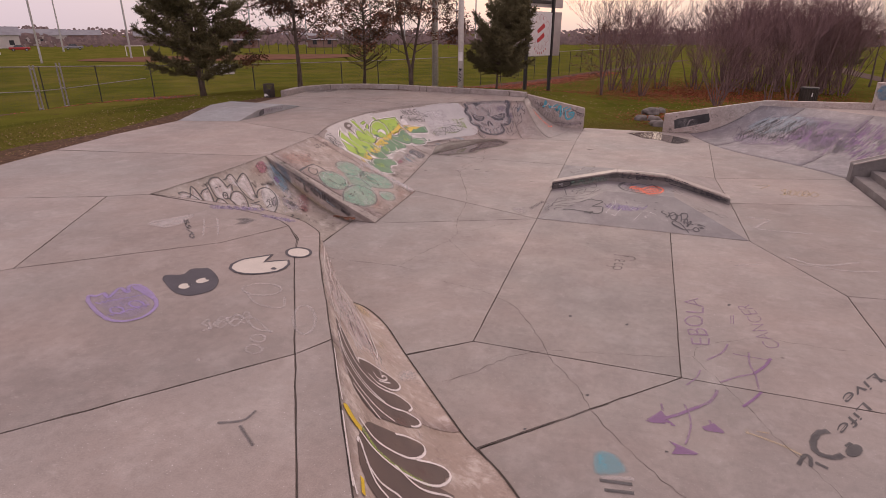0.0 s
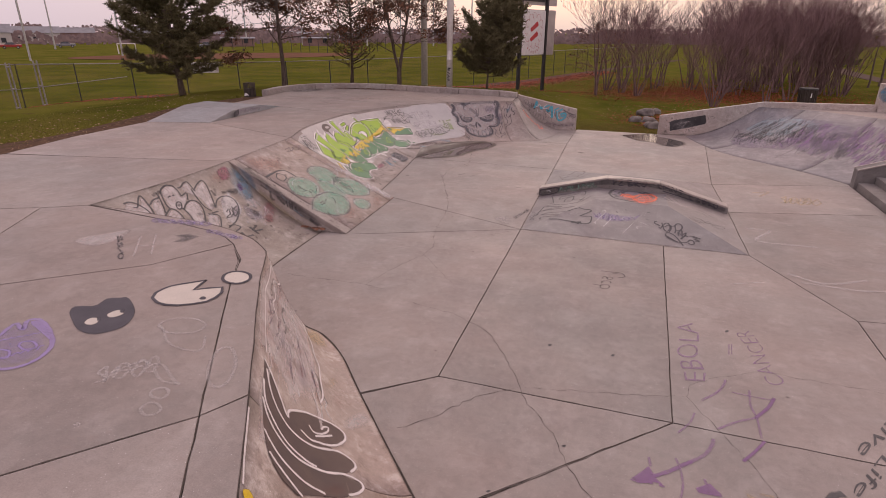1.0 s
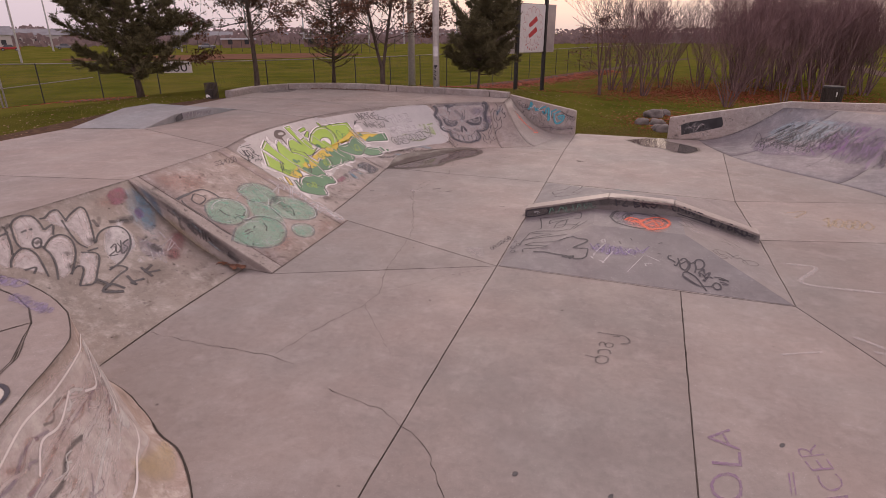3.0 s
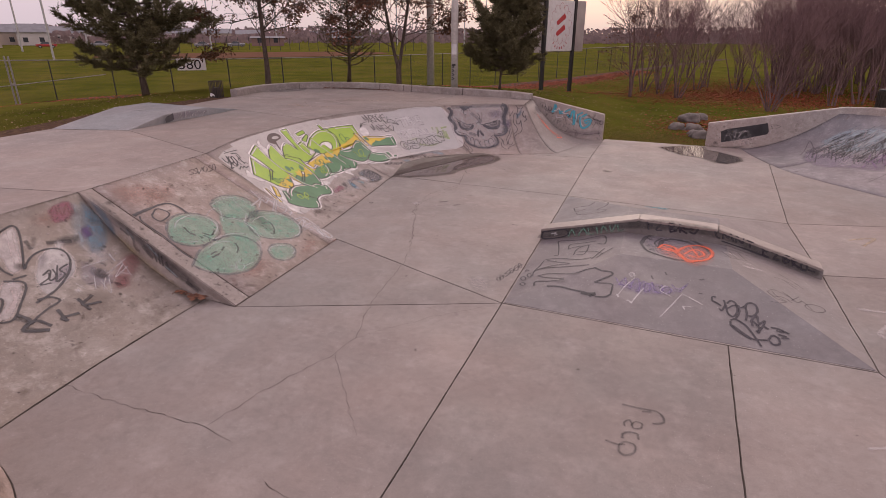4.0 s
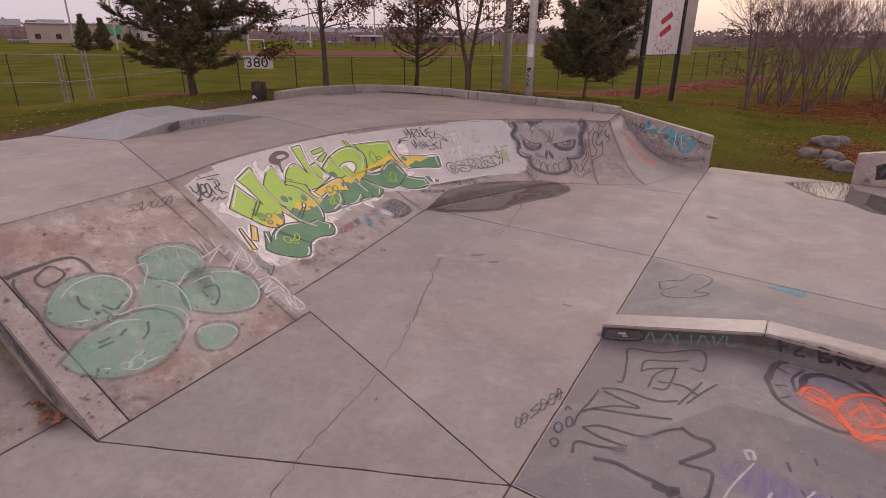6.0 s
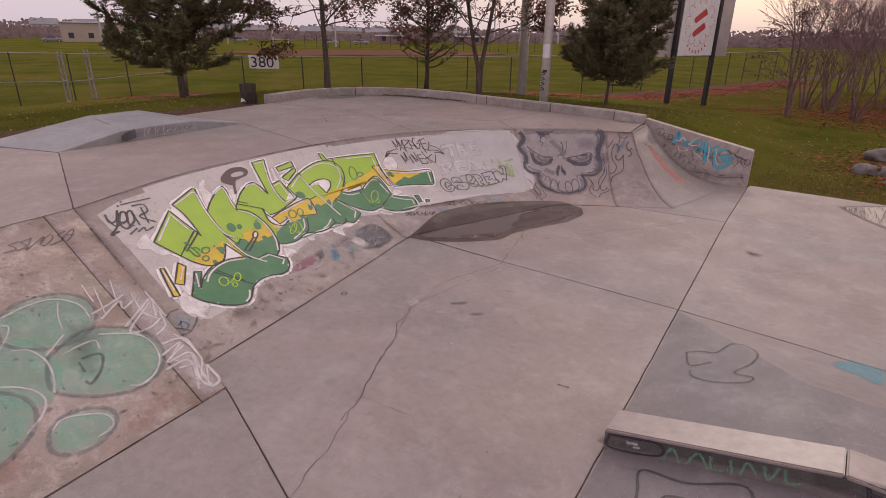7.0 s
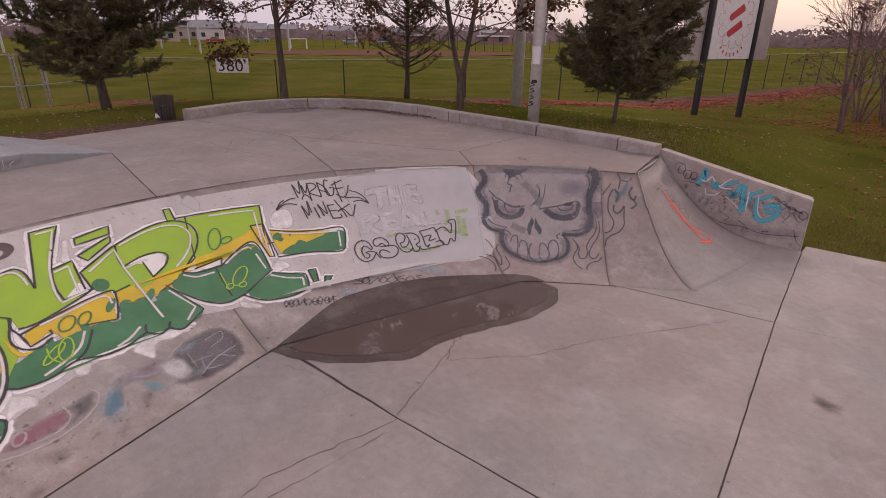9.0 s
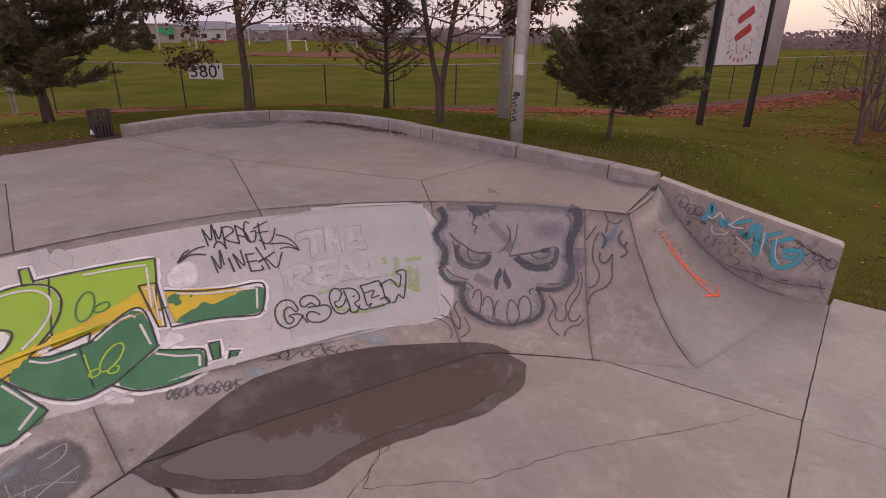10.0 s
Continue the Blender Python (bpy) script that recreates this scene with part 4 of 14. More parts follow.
bmesh.ops.bevel(bm, geom=list(bm.edges), offset=0.012, segments=2, affect="EDGES")
part("ledge_body", bm, ledge_stone, hubba)
bm = bmesh.new()
for y in (17.3, 17.62):
    tube(bm, [(5.0, y, 0.465), (7.6, y, 1.355)], [0.022, 0.022], 6)
part("edge_cap", bm, steel_edge, hubba, "bright steel edge")

# ---- cracks, dirt and water on the floor ----
bm = bmesh.new()
crack(bm, [(-2.76, 7.67), (-2.1, 7.55), (-1.86, 7.43), (-1.5, 7.23), (-1.17, 6.76), (-0.87, 6.23), (-0.72, 5.94), (-0.4, 5.57), (-0.22, 5.21), (0.02, 4.92), (0.32, 4.58), (0.69, 4.27)], 0.0099, seed=0)
crack(bm, [(-1.81, 5.12), (-1.55, 5.42), (-1.26, 5.87), (-0.86, 6.21)], 0.0081, seed=1)
crack(bm, [(-0.84, 6.21), (-0.11, 6.39), (0.63, 6.58), (0.84, 6.68), (0.87, 6.88), (1.13, 7.14), (1.64, 7.47), (2.23, 7.46), (3, 7.47)], 0.0056, seed=2)
crack(bm, [(0.84, 6.66), (1.13, 6.14), (1.32, 5.82), (1.51, 5.41), (1.71, 5.1), (1.92, 4.73)], 0.0068, seed=3)
crack(bm, [(-5.54, 7.91), (-4.87, 7.9), (-4.3, 7.94), (-3.67, 7.99), (-3.33, 7.93)], 0.0087, seed=4)
crack(bm, [(-3.67, 7.99), (-3.54, 8.68), (-3.3, 9.45), (-3.28, 9.84), (-3.57, 10.68), (-3.79, 11.98), (-3.97, 12.57), (-4.97, 14.85), (-4.75, 16.53)], 0.0081, seed=5)
crack(bm, [(-3.3, 9.45), (-2.71, 8.78), (-2.38, 8.41)], 0.005, seed=6)
crack(bm, [(-3.28, 9.84), (-2.72, 10.61), (-2.03, 11.33)], 0.0037, seed=7)
crack(bm, [(-4.1, 12.79), (-4.2, 13.16), (-4.52, 13.79), (-4.63, 14.15), (-4.84, 14.41), (-5.08, 15.6), (-4.8, 16.72), (-5.21, 18.23)], 0.0087, seed=8)
crack(bm, [(-4.2, 13.16), (-3.88, 13.19), (-3.67, 13.21)], 0.0056, seed=9)
crack(bm, [(-6.33, 16.61), (-5.82, 16.75), (-4.81, 16.8)], 0.005, seed=10)
crack(bm, [(-5.03, 17.75), (-5.13, 17.93), (-5.25, 18.22)], 0.0081, seed=11)
crack(bm, [(-5.03, 17.75), (-4.39, 18.39), (-4.03, 19.1), (-3.3, 20.08), (-2.94, 20.64)], 0.0062, seed=12)
crack(bm, [(-2.56, 20.8), (-1.96, 20.88)], 0.005, seed=13)
part("crack", bm, joint_dirt, floor, "wandering hairline cracks in the slabs")

# dirt in the joints along the feet of the ramps
for s, u0, u1 in ((near_shape, 0, 6.5), (pocket_shape, 0.1, 2), (bank_shape, 0, 1), (bowl_shape, 0, 9), (right_shape, 3.0, 5)):
    line = [Vector((*p, 0.006)) for p in s.foot(u0, u1, int(60 * (u1 - u0) / s.n) + 20)]
    bm = bmesh.new()
    ends = []
    for k, p in enumerate(line):
        d = (line[min(k + 1, len(line) - 1)] - line[max(k - 1, 0)]).normalized()
        w = (0.0105 if s is near_shape else 0.007) * (0.75 + 0.6 * noise.noise((p.x * 6, p.y * 6, 2)))
        ends.append((bm.verts.new(p + Vector((-d.y, d.x, 0)) * w), bm.verts.new(p - Vector((-d.y, d.x, 0)) * w)))
    for (a, b), (c, d) in zip(ends, ends[1:]):
        bm.faces.new((a, b, d, c))
    part("joint_line", bm, joint_dirt, floor)

# dirt and crumbled edges along the joints between the slabs
for k, ((z, a, b), parent) in enumerate(JOINTS.items()):
    n = max(1, int(math.dist(a, b) / 0.12))
    d = (Vector(b) - Vector(a)).normalized()
    bm = bmesh.new()
    ends = []
    for i in range(n + 1):
        x, y = a[0] + (b[0] - a[0]) * i / n, a[1] + (b[1] - a[1]) * i / n
        x, y = x + 0.008 * noise.noise((x * 7, y * 7, 1)), y + 0.008 * noise.noise((x * 7, y * 7, 7))
        w = [0.0035 + 0.004 * noise.noise((x * 3, y * 3, 11 + side)) + 0.005 * noise.noise((x * 19, y * 19, side)) for side in (0, 5)]
        ends.append([bm.verts.new((x - d.y * v, y + d.x * v, z + 0.0022 + 0.0004 * (k % 4))) for v in (max(w[0], 0.0012), -max(w[1], 0.0012))])
    for (p, q), (r, t) in zip(ends, ends[1:]):
        bm.faces.new((p, q, t, r))
    part("joint_line", bm, joint_dirt, parent)

# standing water and the wet concrete round it
PUDDLE = [(-6.56, 16.75), (-6.2, 16.82), (-5.85, 17.05), (-5.4, 17.5), (-5.28, 18.15), (-4.95, 18.9), (-4.84, 19.5), (-5.0, 20.0), (-5.35, 19.98), (-5.75, 19.5), (-6.15, 18.85), (-6.45, 18.0), (-6.53, 17.2)]
SPILL = [(-0.97, 23.3), (-0.3, 23.85), (0.3, 24.0), (0.42, 23.45), (0.85, 23.1), (1.25, 22.55), (1.2, 21.95), (0.9, 21.55), (0.55, 21.65), (0.2, 22.1), (-0.25, 22.25), (-0.65, 22.75)]


def pool(name, outline, label, spread=0.1, film=water):
    whole = base(name, outline[0][0], outline[0][1], 0, label, "puddle", "", "structure")
    loop = outline + [outline[0]]
    n = len(outline) * 8
    ring = [spline(loop, k * len(outline) / n) for k in range(n)]
    ring = [(x + 0.05 * noise.noise((x * 4, y * 4, 5)), y + 0.05 * noise.noise((x * 4, y * 4, 8))) for x, y in ring]
    ring = ring if area(ring) > 0 else ring[::-1]
    bm = bmesh.new()
    bm.faces.new([bm.verts.new((x, y, 0.0035)) for x, y in shrink(ring, -spread * 0.4)])
    part("wet_rim", bm, wet_stone, whole, "dark wet concrete rim")
    bm = bmesh.new()
    bm.faces.new([bm.verts.new((x, y, 0.006)) for x, y in shrink(ring, spread)])
    part("water_film", bm, film, whole, "still water mirroring trees and sky")
    return whole


puddle = pool("puddle", PUDDLE, "shallow rain puddle at the foot of the curved bank")
pool("puddle", SPILL, "small bright rain puddle beside the end wall", 0.05, bright_water)

# ---- paint on the concrete ----
on_floor, on_deck, box_top = Flat(0.0), Flat(DECK), Flat(BOX_TOP)
box_front, box_left = Plane((-2.01, 11.37, 0.004), (3.98, 0.04, 0), (0, 1.49, 0.326)), Plane((-2.31, 16.7, 0.004), (0.3, -5.33, 0), (1.294, 0, 0.326))
box_right, box_back = Plane((1.97, 11.41, 0.004), (-0.26, 5.06, 0), (-1.26, 0.05, 0.326)), Plane((1.71, 16.47, 0.004), (-4.02, 0.23, 0), (0, -1.355, 0.326))
ledge_face, wall_face = Plane((-2.17, 13.83, 0), (1, 0, 0), (0, 0, 1)), Plane((-5.14, 23.76, 0), (1, 0, 0), (0, 0, 1))
right_face, pad_side = Plane((0.36, 24.12, 0), (1, 0, 0), (0, 0, 1)), Plane((-11.48, 13.9, DECK), (-0.42, 3.65, 0), (0, 0, 1))
cheek, block_face = Plane((-7.64, 9.88, 0), (1, 0, 0), (0, 0, 1)), Plane((7.1, 24.05, 0), (1, 0, 0), (0, 0, 1))

grime_wax = spray("waxed_grime", (0.075, 0.07, 0.07), 0.6, 0.6, rim=0.035)
dirt = spray("black_dirt", (0.035, 0.028, 0.024), 0.7, 0.8, rim=0.04)
dirt_brown = spray("brown_dirt", (0.13, 0.085, 0.06), 0.34, 0.85, rim=0.04)
wash = spray("grey_whitewash", (0.72, 0.685, 0.67), 0.58, 0.7)
halo = spray("white_halo_paint", (0.88, 0.855, 0.845), 0.82, 0.6)
halo_thin = spray("soft_white_paint", (0.88, 0.85, 0.84), 0.97, 0.65, rim=0.032)
skull_ink = spray("blue_grey_paint", (0.06, 0.06, 0.078), 0.66, 0.7)
rose = spray("dull_rose_paint", (0.33, 0.13, 0.18), 0.78, 0.7, rim=0.05)
lime = spray("lime_green_paint", (0.31, 0.49, 0.02), 0.98, 0.45, (0.26, 0.43, 0.03))
leaf_paint = spray("dark_green_paint", (0.035, 0.145, 0.055), 0.97, 0.45, (0.06, 0.20, 0.085))
yolk = spray("yellow_paint", (0.66, 0.47, 0.012), 0.97, 0.45, (0.5, 0.36, 0.02), rim=0.022)
ink = spray("black_paint", (0.018, 0.017, 0.02), 0.9, 0.55, (0.05, 0.048, 0.052))
soot = spray("faded_black_paint", (0.05, 0.048, 0.055), 0.72, 0.65)
smoke = spray("thin_grey_paint", (0.085, 0.08, 0.09), 0.78, 0.7, rim=0.06)
ghost = spray("faded_white_paint", (0.62, 0.58, 0.57), 0.5, 0.75, rim=0.06)
chalk = spray("white_line_paint", (0.75, 0.70, 0.70), 0.82, 0.65)
teal = spray("teal_paint", (0.22, 0.52, 0.38), 0.5, 0.6, (0.25, 0.48, 0.37), rim=0.05)
teal_dark = spray("dull_blue_line", (0.13, 0.17, 0.19), 0.45, 0.65)
blush_white = spray("scrubbed_white_paint", (0.70, 0.66, 0.65), 0.68, 0.7, (0.54, 0.44, 0.43), rim=0.06)
rust_mist = spray("thin_red_paint", (0.36, 0.15, 0.11), 0.3, 0.7, rim=0.16)
slate_thin = spray("thin_slate_paint", (0.22, 0.21, 0.23), 0.5, 0.65, rim=0.06)
pale_white = spray("worn_white_paint", (0.74, 0.72, 0.72), 0.68, 0.7, rim=0.05)
cyan_mist = spray("thin_cyan_paint", (0.10, 0.42, 0.52), 0.55, 0.7, rim=0.05)
chalk_faint = spray("chalk_lines", (0.52, 0.49, 0.48), 0.34, 0.8)
blue_soft = spray("soft_blue_paint", (0.17, 0.28, 0.37), 0.62, 0.6, rim=0.06)
blue = spray("blue_paint", (0.06, 0.22, 0.34), 0.72, 0.6, rim=0.06)
cyan = spray("cyan_paint", (0.08, 0.46, 0.58), 0.8, 0.55)
purple = spray("faded_purple_paint", (0.27, 0.16, 0.29), 0.5, 0.7)
violet_soft = spray("soft_violet_paint", (0.16, 0.09, 0.26), 0.55, 0.65, rim=0.05)
lilac_soft = spray("soft_lilac_paint", (0.27, 0.21, 0.42), 0.55, 0.7, rim=0.05)
lilac = spray("lilac_paint", (0.33, 0.25, 0.50), 0.6, 0.65)
orange_mist = spray("thin_orange_paint", (0.85, 0.22, 0.12), 0.3, 0.7, rim=0.14)
orange_soft = spray("soft_orange_paint", (0.95, 0.16, 0.06), 0.8, 0.6, rim=0.05)
orange = spray("fluorescent_orange_paint", (0.95, 0.125, 0.045), 0.92, 0.5)
rust = spray("dull_red_paint", (0.30, 0.10, 0.11), 0.5, 0.7, rim=0.08)
brown = spray("brown_paint", (0.085, 0.062, 0.06), 0.9, 0.6, (0.12, 0.085, 0.075))
bubble = spray("bubble_letter_paint", (0.68, 0.63, 0.63), 0.72, 0.65, rim=0.05)
haze_blue = spray("thin_pale_blue_paint", (0.36, 0.43, 0.48), 0.6, 0.7, rim=0.09)
lime_mist = spray("thin_lime_paint", (0.40, 0.58, 0.12), 0.5, 0.65, rim=0.06)
skull_grey = spray("skull_grey_paint", (0.47, 0.44, 0.45), 0.5, 0.7, rim=0.05)
purple_haze = spray("thin_purple_paint", (0.22, 0.17, 0.26), 0.5, 0.7, rim=0.12)
purple_strong = spray("purple_paint", (0.22, 0.10, 0.26), 0.6, 0.65)
ink_deck = spray("dull_black_paint", (0.026, 0.022, 0.034), 0.95, 0.6, (0.05, 0.045, 0.06))
fresh_white = spray("cream_white_paint", (0.58, 0.53, 0.47), 0.85, 0.65)
lilac_mist = spray("thin_lilac_paint", (0.30, 0.25, 0.42), 0.45, 0.7, rim=0.1)
yolk_mist = spray("thin_yellow_paint", (0.55, 0.44, 0.24), 0.4, 0.75, rim=0.1)
soot_thin = spray("thin_dark_paint", (0.06, 0.055, 0.06), 0.62, 0.7, rim=0.06)
slate_lilac = spray("violet_grey_paint", (0.30, 0.27, 0.31), 0.66, 0.65, rim=0.07)
grey_wash = spray("grey_roller_paint", (0.51, 0.495, 0.495), 0.8, 0.7)
mist_white = spray("thin_white_mist", (0.62, 0.60, 0.61), 0.45, 0.75, rim=0.1)
mist_purple = spray("thin_purple_mist", (0.20, 0.15, 0.24), 0.42, 0.75, rim=0.14)
skull_mist = spray("skull_shadow_mist", (0.2, 0.19, 0.21), 0.42, 0.75, rim=0.1)

# ---- plants ----
def spray_needles(bm, p, d, size, count, rng, width=0.016):
    for _ in range(count):
        a = (d * rng.uniform(0.1, 1.0) + Vector((rng.uniform(-1, 1), rng.uniform(-1, 1), rng.uniform(-0.8, 1)))).normalized()
        s = a.cross((rng.uniform(-1, 1), rng.uniform(-1, 1), rng.uniform(-1, 1))).normalized() * width
        o = p - d * rng.uniform(0, size * 0.8)
        bm.faces.new((bm.verts.new(o - s), bm.verts.new(o + s), bm.verts.new(o + a * size * rng.uniform(0.7, 1.2))))


def brush(bm, a, b, size, count, rng, width):
    """A shoot clad all round in needles."""
    d = (b - a).normalized()
    for _ in range(count):
        o = a + (b - a) * rng.random()
        e = (d * rng.uniform(0.3, 1.0) + Vector((rng.uniform(-1, 1), rng.uniform(-1, 1), rng.uniform(-0.7, 1)))).normalized()
        s = e.cross((rng.uniform(-1, 1), rng.uniform(-1, 1), rng.uniform(-1, 1))).normalized() * width
        bm.faces.new((bm.verts.new(o - s), bm.verts.new(o + s), bm.verts.new(o + e * size * rng.uniform(0.6, 1.1))))


def pine(name, x, y, height, reach, first, whorls, label, mat, seed, lean=(0, 0), density=1.0, needle=0.15, droop=0.0, count=16, wide=0.016, full=0.8):
    rng = random.Random(seed)
    z = ground_height(x, y) - 0.05
    tree = base(name, x, y, z, label, "tree")
    wood, green = bmesh.new(), bmesh.new()
    spine = [(x + lean[0] * f + 0.06 * math.sin(f * 7 + seed), y + lean[1] * f + 0.05 * math.cos(f * 9), z + height * f) for f in [k / 10 for k in range(11)]]
    tube(wood, spine, [max(0.012, height * 0.0138 * (1 - f * 0.95)) * (1.25 if k == 0 else 1) for k, f in enumerate([k / 10 for k in range(11)])], 8)
    boughs = int(whorls * 5.6)
    for w in range(boughs):
        f = first / height + (1 - first / height) * ((w + rng.uniform(0, 1)) / boughs) ** 0.92
        c = Vector(spline(spine, min(f, 0.985) * 10))
        g = (f - first / height) / (1 - first / height)
        r0 = reach * ((1 - g) ** full) * (0.62 + 0.38 * min(1, g * 4 + 0.3))
        a = w * 2.4 + rng.uniform(-0.6, 0.6)
        r = max(0.2, r0 * rng.choice((rng.uniform(0.45, 0.8), rng.uniform(0.75, 1.12), rng.uniform(0.8, 1.15))))
        rise = rng.uniform(-0.22, 0.3) + 0.4 * g - droop
        out = Vector((math.cos(a), math.sin(a), 0))
        bend = Vector((-out.y, out.x, 0)) * rng.uniform(-0.25, 0.25) * r
        pts = [c + out * (r * t) + bend * (t * t) + Vector((0, 0, r * (rise * t - 0.2 * t * (1 - t) + 0.2 * t ** 3))) for t in (0, 0.35, 0.7, 1.0)]
        tube(wood, pts, [0.012 + 0.012 * r, 0.01 + 0.008 * r, 0.008, 0.004], 4, False)
        m = max(4, int(r * 7.5 * density))
        for q in range(m):
            t = 0.18 + 0.82 * ((q + rng.random()) / m) ** 0.8
            p = Vector(spline([tuple(v) for v in pts], t * 3))
            side = Vector((-out.y, out.x, 0)) * rng.choice((-1, 1))
            d = (out * rng.uniform(0.2, 1) + side * rng.uniform(0.0, 1.1) + Vector((0, 0, rng.uniform(-0.15, 1.2)))).normalized()
            l = rng.uniform(0.14, 0.45) * (0.55 + 0.3 * r) * (1.2 - 0.5 * t)
            tip = p + d * l
            tube(wood, [p, tip], [0.006, 0.003], 3, False)
            brush(green, p + d * l * 0.15, tip + d * 0.05, needle, count, rng, wide)
            if rng.random() < 0.5:
                e = (d + Vector((rng.uniform(-1, 1), rng.uniform(-1, 1), rng.uniform(0, 1)))).normalized()
                brush(green, tip - d * l * 0.4, tip - d * l * 0.4 + e * l * 0.7, needle, count // 2, rng, wide)
    spray_needles(green, Vector(spine[-1]), Vector((0, 0, 1)), needle * 1.3, 20, rng, wide)
    part("trunk", wood, bark, tree, "rough brown trunk and branches", True)
    part("crown", green, mat, tree)
    return tree


def grow(wood, leaf, p, d, length, radius, depth, rng, spread, leaves, up=0.12, sides=6, kids=(2, 3, 3, 4), tips=None):
    pts, radii = [p], [radius]
    n = 3 if depth else 2
    for k in range(n):
        d = (d + Vector((rng.uniform(-1, 1), rng.uniform(-1, 1), rng.uniform(-0.6, 1))) * 0.16 + Vector((0, 0, up * 0.3 if depth > 1 or leaf is None else -0.16))).normalized()
        p = p + d * (length / n)
        pts.append(p)
        radii.append(radius * (1 - 0.42 * (k + 1) / n))
    tube(tips if tips is not None and depth <= 2 else wood, pts, [max(v, 0.0042 if leaf is None else 0.0075) for v in radii], sides if radius > 0.02 else 3, False)
    if leaf is not None and depth <= 1:
        for _ in range(leaves):
            o = pts[rng.randrange(1, len(pts))] + Vector((rng.uniform(-1, 1), rng.uniform(-1, 1), rng.uniform(-1, 0.4))) * 0.12
            a = Vector((rng.uniform(-1, 1), rng.uniform(-1, 1), rng.uniform(-1, 0.2))).normalized() * rng.uniform(0.05, 0.1)
            b = a.cross((rng.uniform(-1, 1), rng.uniform(-1, 1), 1)).normalized() * 0.042
            leaf.faces.new([leaf.verts.new(q) for q in (o, o + a * 0.6 + b, o + a * 1.4, o + a * 0.6 - b)])
    if depth == 0:
        return
    for k in range(rng.choice(kids)):
        f = rng.uniform(0.35, 1.0) if k else 1.0
        o = Vector(spline([tuple(v) for v in pts], f * n))
        e = (d + Vector((rng.uniform(-1, 1), rng.uniform(-1, 1), rng.uniform(-0.35, 0.6))) * spread).normalized()
        grow(wood, leaf, o, e, length * rng.uniform(0.55, 0.8), radii[-1] * rng.uniform(0.55, 0.85), depth - 1, rng, spread, leaves, up, sides, kids, tips)


def broadleaf(name, x, y, stems, height, radius, label, seed, depth=4, leaves=3, mat=bark, spread=0.75, first=0.36, mul=1.0, rise=0.25):
    rng = random.Random(seed)
    z = ground_height(x, y) - 0.05
    tree = base(name, x, y, z, label, "tree")
    wood, leaf = bmesh.new(), bmesh.new()
    for s in range(stems):
        a = rng.uniform(0, 6.28)
        a = s * 6.2832 / stems + 0.4
        d = Vector((0, 0, 1))
        lean = Vector((math.cos(a), math.sin(a), 0)) * 0.2 * (stems > 1)
        p = Vector((x, y, z)) + lean * 0.1
        trunk = [p + d * (height * f) + lean * max(0, height * f - 0.9) + Vector((0.05 * math.sin(f * 9 + s), 0.05 * math.cos(f * 8 + s), 0)) for f in (0, 0.12, first, 0.6, 0.8, 1.0)]
        tube(wood, trunk, [radius * 1.35, radius, radius * 0.86, radius * 0.6, radius * 0.36, radius * 0.1], 9, False)
        for k in range(int(13 * mul)):
            f = first + (0.97 - first) * k / (13 * mul) + rng.uniform(0, 0.03)
            o = Vector(spline([tuple(v) for v in trunk], 5 * (0.4 + 0.6 * (f - first) / (1 - first))))
            b = rng.uniform(0, 6.28) + k * 2.4
            e = Vector((math.cos(b), math.sin(b), rng.uniform(rise, 0.75))).normalized()
            grow(wood, leaf, o, e, height * 0.22 * (1.2 - f) * rng.uniform(0.7, 1.25) + 0.22, radius * 0.32 * (1.15 - f), depth - 1, rng, spread, leaves, 0.05)
    part("trunk", wood, mat, tree, "grey brown trunk with bare branches", True)
    if len(leaf.faces):
        part("crown", leaf, dry_leaf, tree, "few shrivelled brown leaves")
    else:
        leaf.free()
    return tree


pine("pine_tree", -18.7, 20.25, 8.4, 2.6, 0.75, 27, "tall dark green pine with open drooping branches", needles, 4, (-0.45, 0.1), 2.9, 0.14, 0.0, 42, 0.012, 0.42)
pine("small_pine_tree", -7.35, 27.1, 3.8, 1.7, 0.62, 18, "dense dark green pine leaning over the lawn", needles, 9, (0.55, 0.2), 5.2, 0.11, -0.08, 44, 0.008, 0.36)
pine("young_pine_tree", -15.0, 28.2, 6.4, 1.9, 0.8, 20, "thin olive pine with sparse needles", thin_needles, 12, (0.2, 0), 1.5, 0.09, -0.3, 17, 0.008, 0.6)
broadleaf("broadleaf_tree", -16.55, 24.4, 1, 7.6, 0.1, "nearly bare tree with a few brown leaves", 3, 5, 9, bark, 0.95, 0.22, 3.8, -0.1)
broadleaf("twin_stem_tree", -11.55, 26.55, 2, 7.2, 0.078, "nearly bare tree with two stems and brown leaves", 8, 5, 6, bark, 0.95, 0.2, 2.6, 0.05)
broadleaf("bare_tree", -3.6, 39.4, 3, 4.6, 0.07, "small bare tree with several stems", 21, 3, 1, twig, 0.8, 0.25)


